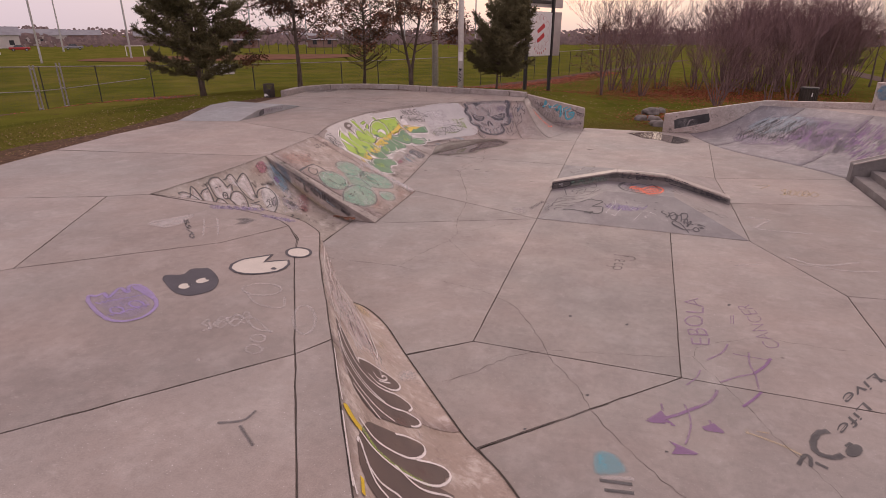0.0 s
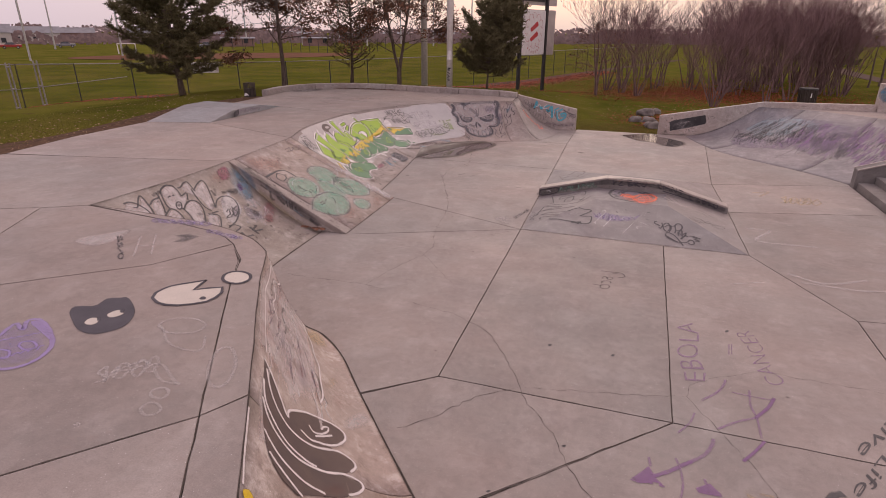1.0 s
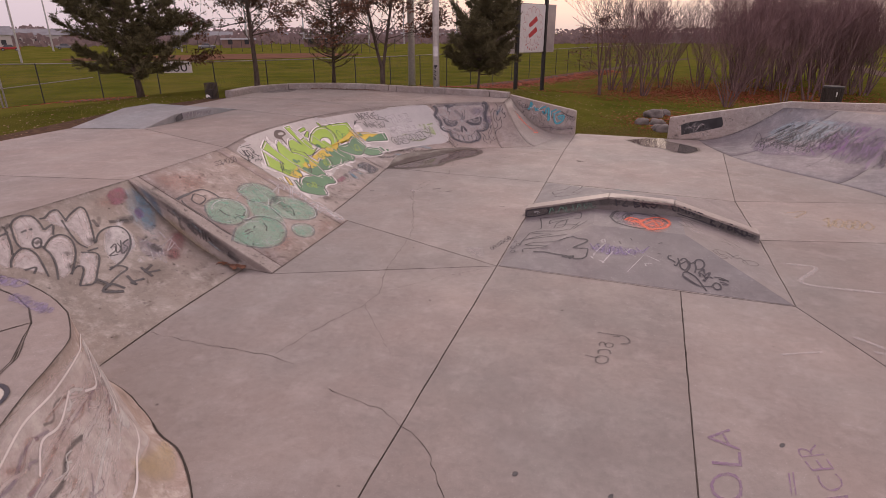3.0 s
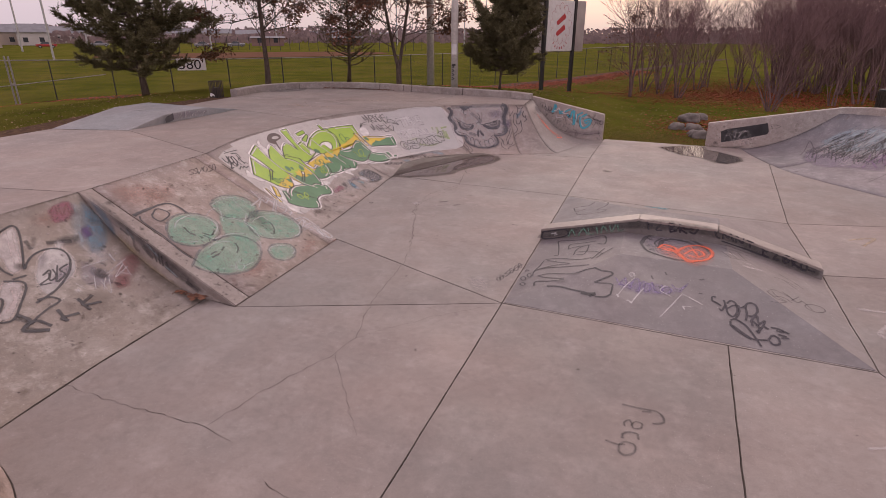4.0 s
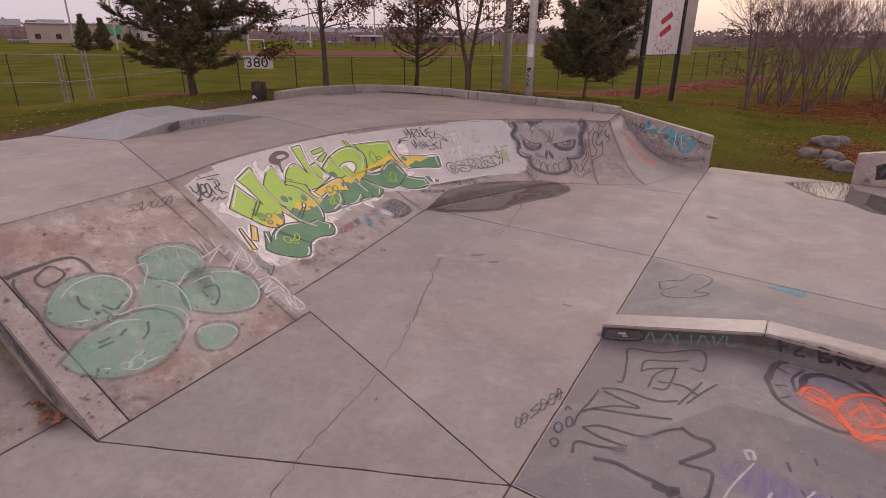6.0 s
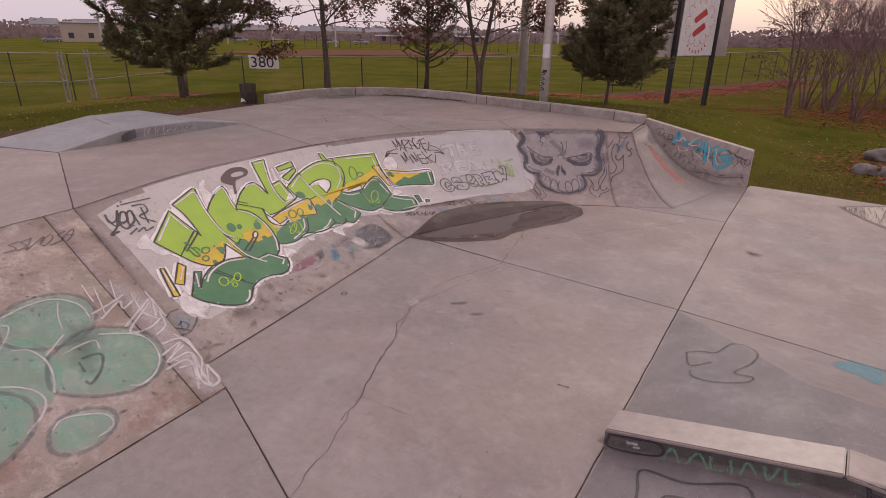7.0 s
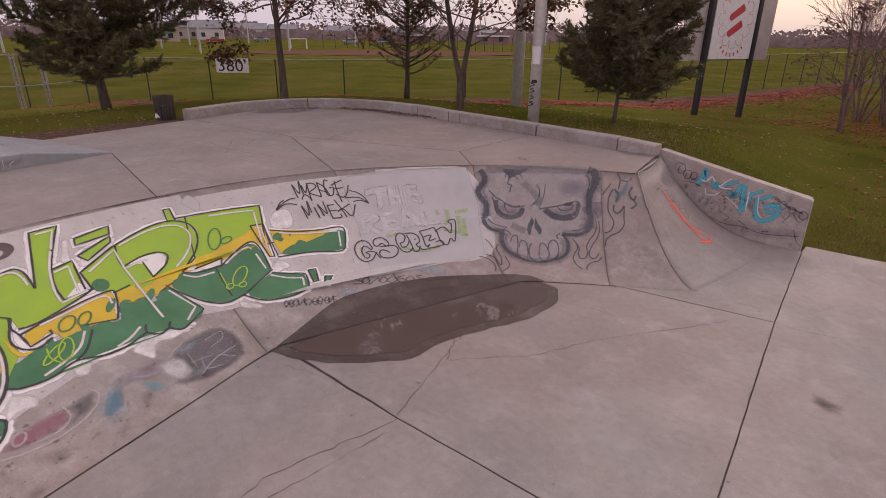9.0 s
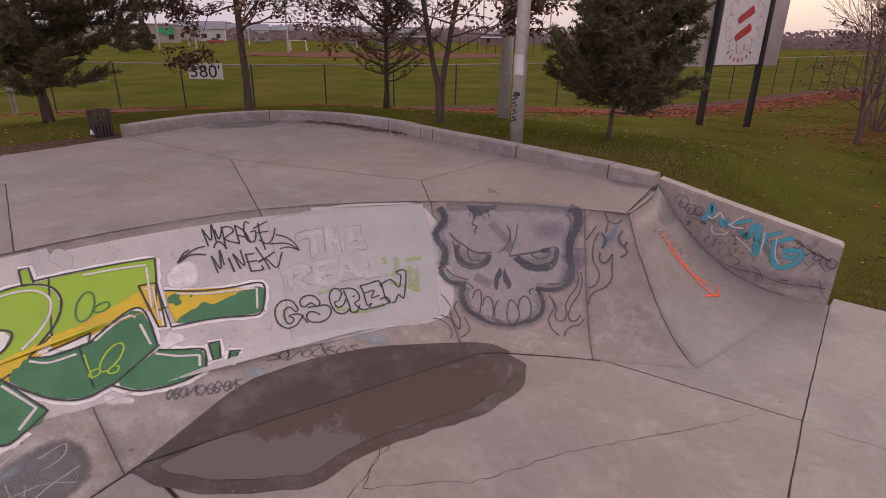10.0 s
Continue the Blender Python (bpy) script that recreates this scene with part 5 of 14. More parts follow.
# thicket of bare shrubs
def shrub(name, seed, height, stems, lean):
    rng = random.Random(seed)
    plant = base(name, 0, 0, 0, "bare leafless shrub with many thin purple brown stems", "shrub", "thicket behind the park")
    wood, tips = bmesh.new(), bmesh.new()
    for k in range(stems):
        a, r = 6.2832 * k / stems + rng.uniform(-0.5, 0.5), rng.uniform(0.03, 0.22)
        out = rng.uniform(0.05, lean)
        d = Vector((math.cos(a) * out, math.sin(a) * out, 1)).normalized()
        p = Vector((math.cos(a) * r, math.sin(a) * r, -0.1))
        grow(wood, None, p, d, height * rng.uniform(0.36, 0.5), rng.uniform(0.025, 0.05), 5, rng, 0.62, 0, 0.1, 4, (2, 3, 3), tips)
    part("stem", wood, twig, plant)
    part("twig_crown", tips, twig_tip, plant, "fine pinkish brown twigs")
    return plant


shrubs = [shrub("shrub", 31 + k, h, n, lean) for k, (h, n, lean) in enumerate(((4.5, 10, 0.75), (4.8, 5, 0.4), (5.1, 6, 0.32), (4.5, 4, 0.45)))]
rng = random.Random(77)
spots = [(3.05, 35.2), (-2.2, 42.8), (-1.1, 40.4), (6.2, 39.8), (-3.3, 44.5), (5.2, 44.2), (7.7, 41.3), (9.0, 44.3), (2.6, 47.0), (4.0, 41.8), (10.2, 46.5)]
while len(spots) < 74:
    y = rng.uniform(45.5, 64)
    x = rng.uniform(-2.6, 12.0 + 0.12 * (y - 45))
    if x > 0.09 * y - 1.2 or rng.random() < 0.3:
        spots.append((x, y))
for k, (x, y) in enumerate(spots):
    m = pose(x, y, ground_height(x, y), 0, 0, rng.uniform(0, 360)) @ Matrix.Scale(rng.uniform(0.85, 1.15), 4)
    if k < 4:
        shrubs[k].matrix_basis = m
    else:
        copy_thing(shrubs[1 + k % 3], m)


# fallen leaves
def scatter(name, count, place, mat, label, size=(0.04, 0.08), seed=1):
    rng = random.Random(seed)
    verts, faces = [], []
    for _ in range(count):
        x, y, z = place(rng)
        a, s, t = rng.uniform(0, 6.28), rng.uniform(*size), rng.uniform(-0.35, 0.35)
        c, d = math.cos(a) * s, math.sin(a) * s
        k = len(verts)
        verts += [(x + c, y + d, z + 0.01 + t * s), (x - d * 0.6, y + c * 0.6, z + 0.02), (x - c, y - d, z + 0.015), (x + d * 0.6, y - c * 0.6, z + 0.03)]
        faces.append((k, k + 1, k + 2, k + 3))
    return tagged(raw(name, verts, faces, mat), label, "leaves", "", "stuff")


def along_path(rng):
    k = rng.uniform(8.6, 16.0) if rng.random() < 0.4 else rng.uniform(11.2, 16.0)
    p = spline(FENCE, k)
    o = 1.2 + abs(rng.gauss(0, 1)) * 1.15 if rng.random() < 0.85 else rng.uniform(0.2, 1.4)
    x, y = p[0] + 0.4 + o, p[1] - 0.3 - o * 0.7
    return x, y, ground_height(x, y)


def left_path(rng):
    p = spline(FENCE, rng.uniform(2.5, 8.6))
    o = rng.uniform(0, 2.6)
    x, y = p[0] + o, p[1] - o * 0.75
    return x, y, ground_height(x, y)


def under_thicket(rng):
    x, y = rng.gauss(3.0, 4.6), 42.5 + abs(rng.gauss(0, 6.5)) * rng.choice((-0.55, 1, 1))
    return x, y, ground_height(x, y)


def on_lawn(rng):
    x, y = rng.uniform(-16, 6), rng.uniform(24.6, 34)
    return x, y, ground_height(x, y)


def by_deck(rng):
    a = rng.randrange(2, len(DECK_EDGE) - 1)
    f = rng.random()
    x = DECK_EDGE[a][0] * (1 - f) + DECK_EDGE[a + 1][0] * f - abs(rng.gauss(0, 2.2)) - 0.1
    y = DECK_EDGE[a][1] * (1 - f) + DECK_EDGE[a + 1][1] * f
    return x, y, ground_height(x, y)


def by_rocks(rng):
    x, y = rng.gauss(0.5, 1.1), rng.gauss(28.2, 1.6)
    return x, max(y, 24.5), ground_height(x, max(y, 24.5))


def on_ledge(rng):
    p = spline(LEDGE_LINE, rng.uniform(2.6, 4.4))
    return p[0] + rng.uniform(-0.1, 0.3), p[1] - abs(rng.gauss(0, 0.16)) - 0.03, DECK + 0.003


def in_pocket(rng):
    return -5.75 + rng.uniform(-0.5, 0.25), 9.84 - abs(rng.gauss(0, 0.05)), 0.06


scatter("leaf_litter", 15000, along_path, red_leaf, "drift of fallen red leaves along the path", (0.05, 0.1), 1)
scatter("leaf_litter", 2500, left_path, red_leaf, "fallen red leaves beside the fence", (0.05, 0.09), 2)
scatter("leaf_litter", 26000, under_thicket, red_leaf, "fallen brown and red leaves under the thicket", (0.03, 0.07), 3)
scatter("leaf_litter", 1300, on_lawn, tan_leaf, "pale fallen leaves strewn over the lawn", (0.02, 0.045), 4)
scatter("leaf_litter", 900, by_deck, tan_leaf, "pale fallen leaves beside the deck", (0.02, 0.045), 5)
scatter("leaf_litter", 1700, by_rocks, red_leaf, "fallen leaves gathered round the rocks", (0.04, 0.08), 6)
scatter("leaf_litter", 260, on_ledge, dry_leaf, "dry leaves gathered along the ledge", (0.02, 0.04), 7)
scatter("leaf_litter", 70, in_pocket, dry_leaf, "few dry leaves caught beside the bank", (0.02, 0.045), 8)


def blades(name, count, place, mat, label, seed, tall=(0.02, 0.06)):
    rng = random.Random(seed)
    verts, faces = [], []
    for _ in range(count):
        x, y, z = place(rng)
        a, h = rng.uniform(0, 6.28), rng.uniform(*tall)
        c, d = math.cos(a) * 0.005, math.sin(a) * 0.005
        k = len(verts)
        verts += [(x - c, y - d, z - 0.01), (x + c, y + d, z - 0.01), (x + rng.uniform(-0.03, 0.03), y + rng.uniform(-0.03, 0.03), z + h)]
        faces.append((k, k + 1, k + 2))
    return tagged(raw(name, verts, faces, mat), label, "grass", "", "stuff")


def near_grass(rng):
    x, y = rng.uniform(-8, 3), 24.35 + abs(rng.gauss(0, 3.2))
    return x, y, ground_height(x, y)


def wall_grass(rng):
    x = rng.uniform(-9, 3)
    y = 24.1 + abs(rng.gauss(0, 1.3)) - 0.05 * min(x + 3, 0)
    return x, y, ground_height(x, y)


def deck_grass(rng):
    x, y, z = by_deck(rng)
    return x - 0.6, y, z


grass_green = leafy("grass_blades", (0.15, 0.14, 0.03), (0.08, 0.08, 0.02))
grass_dry = leafy("dry_grass_blades", (0.30, 0.245, 0.085), (0.15, 0.125, 0.04))
blades("grass", 12000, near_grass, grass_green, "short lawn grass beside the end wall", 11)
blades("grass", 40000, wall_grass, grass_dry, "yellowed lawn grass beside the end wall", 12)
blades("grass", 14000, deck_grass, grass_green, "short lawn grass beside the deck", 13)
blades("grass", 1500, deck_grass, grass_dry, "yellowed lawn grass beside the deck", 14)

# ---- fence, poles, sign and bins ----
def gz(x, y):
    return ground_height(x, y)


def fence_points(step):
    out, u, last = [], 0.0, None
    while u < len(FENCE) - 1:
        p = spline(FENCE, u)
        if last is None or math.dist(p, last) >= step:
            out.append(p)
            last = p
        u += 0.004
    return out


fence = base("chain_link_fence", -23, 28, 0, "chain link outfield fence with dark posts and pale rail", "fence")
posts = fence_points(2.75)
HIGH, RAIL = 2.3, 1.95
for x, y in posts:
    bm = bmesh.new()
    z = gz(x, y)
    tube(bm, [(x, y, z - 0.3), (x, y, RAIL + 0.03)], [0.03, 0.03], 6)
    part("post", bm, post_steel, fence)
for (xa, ya), (xb, yb) in zip(posts, posts[1:]):
    za = zb = RAIL - HIGH
    bm = bmesh.new()
    tube(bm, [(xa, ya, RAIL), (xb, yb, RAIL)], [0.026, 0.026], 6)
    part("rail", bm, rail_steel, fence)
    bm = bmesh.new()
    length = math.dist((xa, ya), (xb, yb))
    n = int(length / 0.1)
    w = 0.0022
    for k in range(-int(HIGH / 0.1), n):
        for way in (1, -1):
            s0, s1 = k * 0.1, k * 0.1 + HIGH
            lo, hi = max(s0, 0), min(s1, length)
            if hi - lo < 0.05:
                continue
            ends = []
            for s in (lo, hi):
                f = s / length
                h = (s - s0) if way == 1 else HIGH - (s - s0)
                p = Vector((xa + (xb - xa) * f, ya + (yb - ya) * f, za + (zb - za) * f + h))
                ends.append((bm.verts.new(p + Vector((0, 0, w * 1.4))), bm.verts.new(p - Vector((0, 0, w * 1.4)))))
            bm.faces.new((ends[0][0], ends[0][1], ends[1][1], ends[1][0]))
    part("wire_mesh", bm, wire_steel, fence)
gate = base("fence_gate", -31.2, 22.3, 0, "pale galvanised gate posts with a middle rail", "gate")
for x, y in ((-31.8, 22.0), (-30.7, 22.7)):
    z = gz(x, y)
    bm = bmesh.new()
    for dx, dy in ((-0.07, -0.05), (0.07, 0.05)):
        tube(bm, [(x + dx, y + dy, z - 0.2), (x + dx, y + dy, z + 2.4)], [0.04, 0.04], 8)
    for h in (0.12, 1.1, 2.2):
        tube(bm, [(x - 0.1, y - 0.07, z + h), (x + 0.1, y + 0.07, z + h)], [0.045, 0.045], 6)
    part("post", bm, rail_steel, gate)
bm = bmesh.new()
tube(bm, [(x, y, gz(x, y) + 1.05) for x, y in ((-37, 18.4), (-31.8, 22.0), (-30.7, 22.7), (-27.2, 25.1))], [0.022] * 4, 6)
part("middle_rail", bm, rail_steel, gate)

# distance board on the fence
board = base("distance_sign", -23.7, 27.3, 1.2, "white outfield board with black distance figures", "sign")
o, e = Vector((-24.3, 26.93, 1.43)), Vector((1.12, 0.72, 0))
e = e.normalized() * 1.38
board_face = Plane(o + Vector((0.03, -0.05, 0)), e, (0, 0, 0.58))
bm = bmesh.new()
nrm = board_face.eu.cross(board_face.ev).normalized()
vs = [bm.verts.new(Vector(board_face.at(u, v)) - nrm * d) for d in (0.0, 0.02) for u, v in ((0, 0), (1, 0), (1, 1), (0, 1))]
for q in ((0, 1, 2, 3), (7, 6, 5, 4), (0, 4, 5, 1), (1, 5, 6, 2), (2, 6, 7, 3), (3, 7, 4, 0)):
    bm.faces.new([vs[i] for i in q])
sign_white = plain("sign_white", (0.72, 0.70, 0.70), (0.60, 0.58, 0.58), 5, 0.5)
sign_black = plain("sign_black", (0.02, 0.02, 0.02), (0.012, 0.012, 0.012), 5, 0.5)
board_panel = part("panel", bm, sign_white, board)
bm = bmesh.new()
letters(bm, board_face, "380'", (0.07, 0.1), (0.86, 0), (0, 0.82), 0.005, 0.0, 0.0)
part("figure", bm, sign_black, board_panel, "black distance figures")


def light_pole(name, x, y, radius, height, label, notice=False):
    z = gz(x, y)
    pole = base(name, x, y, z, label, "pole")
    bm = bmesh.new()
    tube(bm, [(x, y, z - 0.2), (x, y, z + 3), (x, y, z + height)], [radius, radius * 0.93, radius * 0.7], 20)
    shaft = part("shaft", bm, pole_stone, pole, "", True)
    if notice:
        for k, (a0, a1, z0, z1, m) in enumerate(((-2.1, -0.6, 2.35, 2.72, sign_white), (-1.8, -0.9, 1.95, 2.02, dark_steel))):
            bm = bmesh.new()
            ring = [[bm.verts.new((x + (radius + 0.006) * math.cos(a0 + (a1 - a0) * i / 8), y + (radius + 0.006) * math.sin(a0 + (a1 - a0) * i / 8), z + h)) for i in range(9)] for h in (z0 - 1.0, z1 - 1.0)]
            for i in range(8):
                bm.faces.new((ring[0][i], ring[0][i + 1], ring[1][i + 1], ring[1][i]))
            part("notice", bm, m, shaft, "torn white paper notice" if k == 0 else "")
        bm = bmesh.new()
        face = Plane((x - 0.1, y - radius - 0.01, z + 0.1), (0.2, 0, 0), (0, 0, 1))
        for q in range(4):
            stroke(bm, face, [(0.2, 0.35 + 0.14 * q), (0.8, 0.4 + 0.14 * q), (0.3, 0.43 + 0.14 * q), (0.7, 0.46 + 0.14 * q)], 0.02, 0.012)
        part("tag", bm, soot, shaft, "black scribbled tag")
    return pole


light_pole("light_pole", -8.56, 25.43, 0.135, 11, "pale concrete light pole with torn notices and a tag", True)
light_pole("light_pole", -11.2, 29.0, 0.17, 11, "weathered concrete light pole behind the deck ledge")

# park sign on two posts
SL, SR = Vector((-8.3, 37.7, 0)), Vector((-7.2, 40.2, 0))
park_sign = base("park_sign", -7.75, 38.9, 0, "tall white park sign with red emblem on black posts", "sign")
along = (SR - SL).normalized()
out = Vector((along.y, -along.x, 0))
for p in (SL, SR):
    z = gz(p.x, p.y)
    bm = bmesh.new()
    m = Matrix.Translation((p.x, p.y, 0)) @ Matrix.Rotation(math.atan2(along.y, along.x), 4, "Z")
    box(bm, -0.09, -0.09, z - 0.3, 0.09, 0.09, 6.0, 0.01, m)
    part("post", bm, dark_steel, park_sign)


def board_box(s0, s1, z0, z1, d0, d1, mat, name, label=""):
    bm = bmesh.new()
    m = Matrix.Translation(SL) @ Matrix.Rotation(math.atan2(along.y, along.x), 4, "Z")
    box(bm, s0, d0, z0, s1, d1, z1, 0.012, m)
    return part(name, bm, mat, park_sign, label)


grey_panel = plain("weathered_grey_panel", (0.50, 0.45, 0.43), (0.36, 0.32, 0.31), 1.2, 0.5, 0.2)
length = (SR - SL).length
board_box(-1.2, length + 1.2, 2.2, 4.95, 0.1, 0.16, grey_panel, "back_panel", "weathered grey side panel")
front_panel = board_box(0.22, length - 0.1, 2.25, 4.9, -0.02, 0.06, sign_white, "panel")
board_box(-1.2, length + 1.25, 5.2, 5.85, 0.1, 0.2, grey_panel, "header")
board_box(0.3, length - 0.2, 5.42, 5.62, 0.02, 0.09, dark_steel, "header_bar", "dark bar of unreadable lettering")
sign_face = Plane(SL + along * 0.22 - out * -0.025 + Vector((0, 0, 2.25)), along * (length - 0.32), (0, 0, 2.65))
emblem = spray("red_sign_paint", (0.50, 0.03, 0.035), 0.98, 0.5)
bm = bmesh.new()
for cy in (0.44, 0.66):
    fill(bm, sign_face, [(0.33, cy - 0.06), (0.62, cy + 0.10), (0.68, cy + 0.04), (0.68, cy + 0.0), (0.39, cy - 0.14), (0.33, cy - 0.11)], 0.008, 10, False)
for k in range(12):
    a = 6.2832 * k / 12
    c = (0.5 + 0.33 * math.cos(a), 0.55 + 0.33 * math.sin(a))
    stroke(bm, sign_face, [(c[0] + 0.085 * math.cos(a + b), c[1] + 0.08 * math.sin(a + b)) for b in (-2.2, -1.1, 0, 1.1, 2.2)], 0.009, 0.008)
for k in range(7):
    a = -2.35 + 1.55 * k / 6
    c = (0.5 + 0.36 * math.cos(a), 0.42 + 0.36 * math.sin(a))
    stroke(bm, sign_face, [(c[0] - 0.025 * math.cos(a), c[1] - 0.025 * math.sin(a)), (c[0] + 0.025 * math.cos(a), c[1] + 0.025 * math.sin(a))], 0.055, 0.009)
part("emblem", bm, emblem, front_panel, "red emblem of bars in a scalloped ring")

# bins
bin_brown = plain("dark_brown_bin", (0.06, 0.045, 0.038), (0.035, 0.027, 0.023), 10, 0.7)
litter_bin = base("litter_bin", -15.13, 20.12, 1.13, "dark brown slatted litter bin with torn stickers", "bin")
bm = bmesh.new()
box(bm, -15.24, 20.02, 1.14, -15.02, 20.22, 1.48, 0.03)
part("liner", bm, dark_steel, litter_bin, "dark liner behind the slats")
for h in (1.15, 1.42, 1.68):
    bm = bmesh.new()
    tube(bm, [(-15.29, 19.96, h), (-14.97, 19.96, h), (-14.97, 20.28, h), (-15.29, 20.28, h), (-15.29, 19.96, h)], [0.012] * 5, 4)
    part("rim", bm, bin_brown, litter_bin)
for k in range(20):
    c, side = -15.285 + 0.0625 * (k % 5 + 0.5), k // 5
    bm = bmesh.new()
    if side < 2:
        box(bm, c - 0.018, 19.95 + 0.33 * side, 1.13, c + 0.018, 19.96 + 0.33 * side, 1.7, 0.002)
    else:
        d = c + 35.25
        box(bm, -15.30 + 0.33 * (side - 2), d - 0.018, 1.13, -15.29 + 0.33 * (side - 2), d + 0.018, 1.7, 0.002)
    part("slat", bm, bin_brown, litter_bin)
bm = bmesh.new()
sticker = Plane((-15.27, 19.945, 1.17), (0.26, 0, 0), (0, 0, 0.16))
fill(bm, sticker, [(0, 0.2), (0.3, 0.1), (0.5, 0.4), (0.9, 0.2), (0.7, 0.6), (0.3, 0.9), (0.1, 0.7)], 0.004, 8)
part("sticker", bm, sign_white, litter_bin, "torn white sticker")
waste_bin = base("waste_bin", 7.1, 34.0, 0, "broad dark brown round waste bin on the lawn", "bin")
bm = bmesh.new()
z = gz(7.1, 34.0)
tube(bm, [(7.1, 34.0, z - 0.1), (7.1, 34.0, z + 1.12)], [0.34, 0.38], 24)
part("body", bm, bin_brown, waste_bin)
for k in range(22):
    a = 6.2832 * k / 22
    bm = bmesh.new()
    x, y = 7.1 + 0.38 * math.cos(a), 34 + 0.38 * math.sin(a)
    tube(bm, [(x, y, z), (x + 0.02 * math.cos(a), y + 0.02 * math.sin(a), z + 1.08)], [0.022, 0.022], 4)
    part("slat", bm, bin_brown, waste_bin)
bm = bmesh.new()
tube(bm, [(7.1, 34, z + 1.12), (7.1, 34, z + 1.18)], [0.42, 0.41], 24)
part("lid", bm, dark_steel, waste_bin)
bm = bmesh.new()
box(bm, 7.15, 33.575, z + 0.75, 7.2, 33.595, z + 0.95)
part("sticker", bm, sign_white, waste_bin)


def boulder(x, y, size, seed):
    bm = bmesh.new()
    bmesh.ops.create_icosphere(bm, subdivisions=3, radius=size)
    for v in bm.verts:
        k = 1 + 0.35 * noise.noise(v.co * 1.6 / size + Vector((seed, 0, 0))) + 0.1 * noise.noise(v.co * 5 / size)
        v.co = Vector((v.co.x * k * 1.2, v.co.y * k, max(v.co.z * k * 0.72, -size * 0.3)))
    bmesh.ops.translate(bm, vec=(x, y, gz(x, y) + size * 0.2), verts=bm.verts)
    return tagged(obj("boulder", bm, rock_stone, None, True), "rounded grey boulder lying on the lawn", "rock", "boulders by the park")


for k, (x, y, s) in enumerate(((-0.2, 29.6, 0.36), (0.15, 30.3, 0.26), (-0.6, 27.4, 0.25), (-0.05, 27.3, 0.27), (0.2, 25.6, 0.28), (-0.02, 26.3, 0.17))):
    boulder(x, y, s, k * 3.1)

# ---- the ball field and the town far off ----
def thin_pole(x, y, height, radius=0.09, arm=0.0, label="tall thin grey field light pole"):
    bm = bmesh.new()
    z = -0.5
    tube(bm, [(x, y, z), (x, y, z + height)], [radius, radius * 0.6], 6)
    pole = base("field_light", x, y, z, label, "pole", "field lights")
    part("shaft", bm, galvanised, pole)
    if arm:
        bm = bmesh.new()
        for k in range(3):
            box(bm, x - arm + k * arm - 0.3, y - 0.2, z + height - 0.3, x - arm + k * arm + 0.3, y + 0.2, z + height + 0.3, 0.05)
        part("lamp_head", bm, galvanised, pole)


EYE0 = Vector((0.06, 0.16, 0))
for a, d, h, arm in ((-0.817, 105, 26, 0), (-0.842, 150, 20, 1.2), (-0.747, 118, 26, 0), (-0.855, 128, 15, 0.8), (-0.69, 150, 12, 0), (-0.80, 170, 12, 0.7), (-0.36, 190, 17, 0.9), (-0.30, 160, 20, 0), (-0.55, 210, 20, 1.0),
                     (-0.46, 190, 18, 0), (-0.50, 240, 24, 1.0), (-0.62, 200, 20, 0), (-0.93, 110, 24, 0), (-0.88, 125, 24, 0), (-0.95, 150, 16, 0.8), (-0.41, 230, 22, 0), (-0.25, 220, 20, 1.0), (-0.33, 260, 22, 0)):
    thin_pole(EYE0.x + a * d, EYE0.y + math.sqrt(1 - a * a) * d, h, 0.07 + d * 0.0009, arm)

roof_grey = plain("grey_roof", (0.22, 0.22, 0.24), (0.15, 0.15, 0.17), 0.5, 0.8)
wall_white = plain("white_siding", (0.52, 0.49, 0.48), (0.42, 0.40, 0.39), 0.4, 0.8)
wall_tan = plain("tan_wall", (0.40, 0.33, 0.28), (0.32, 0.27, 0.23), 0.4, 0.8)
wall_brick = plain("dull_brick_wall", (0.24, 0.15, 0.13), (0.17, 0.11, 0.10), 0.5, 0.9)
glass_dark = plain("dark_window", (0.05, 0.055, 0.065), (0.03, 0.033, 0.04), 1, 0.15)


def house(a, d, wide, deep, high, wall, label, roof=2.4, turn=None):
    x, y = EYE0.x + a * d, EYE0.y + math.sqrt(1 - a * a) * d
    turn = math.degrees(math.atan2(-a, math.sqrt(1 - a * a))) if turn is None else turn
    m = pose(x, y, -0.5, 0, 0, turn)
    home = base("house", x, y, -0.5, label, "building", "far buildings")
    bm = bmesh.new()
    box(bm, -wide / 2, 0, 0, wide / 2, deep, high, 0, m)
    facade = part("wall", bm, wall, home)
    bm = bmesh.new()
    e = 0.4
    pts = [(-wide / 2 - e, -e, high), (wide / 2 + e, -e, high), (wide / 2 + e, deep + e, high), (-wide / 2 - e, deep + e, high), (-wide / 2 - e, deep / 2, high + roof), (wide / 2 + e, deep / 2, high + roof)]
    vs = [bm.verts.new(m @ Vector(p)) for p in pts]
    for q in ((0, 1, 5, 4), (2, 3, 4, 5), (0, 4, 3), (1, 2, 5), (0, 3, 2, 1)):
        bm.faces.new([vs[i] for i in q])
    part("roof", bm, roof_grey, home)
    for fl in range(max(1, int(high / 2.8))):
        for k in range(max(2, int(wide / 4))):
            cx = -wide / 2 + (k + 0.5) * wide / max(2, int(wide / 4))
            bm = bmesh.new()
            box(bm, cx - 0.6, -0.06, 0.9 + 2.8 * fl, cx + 0.6, 0.02, 2.2 + 2.8 * fl, 0, m)
            part("window", bm, glass_dark, facade, "dark window")
    return home


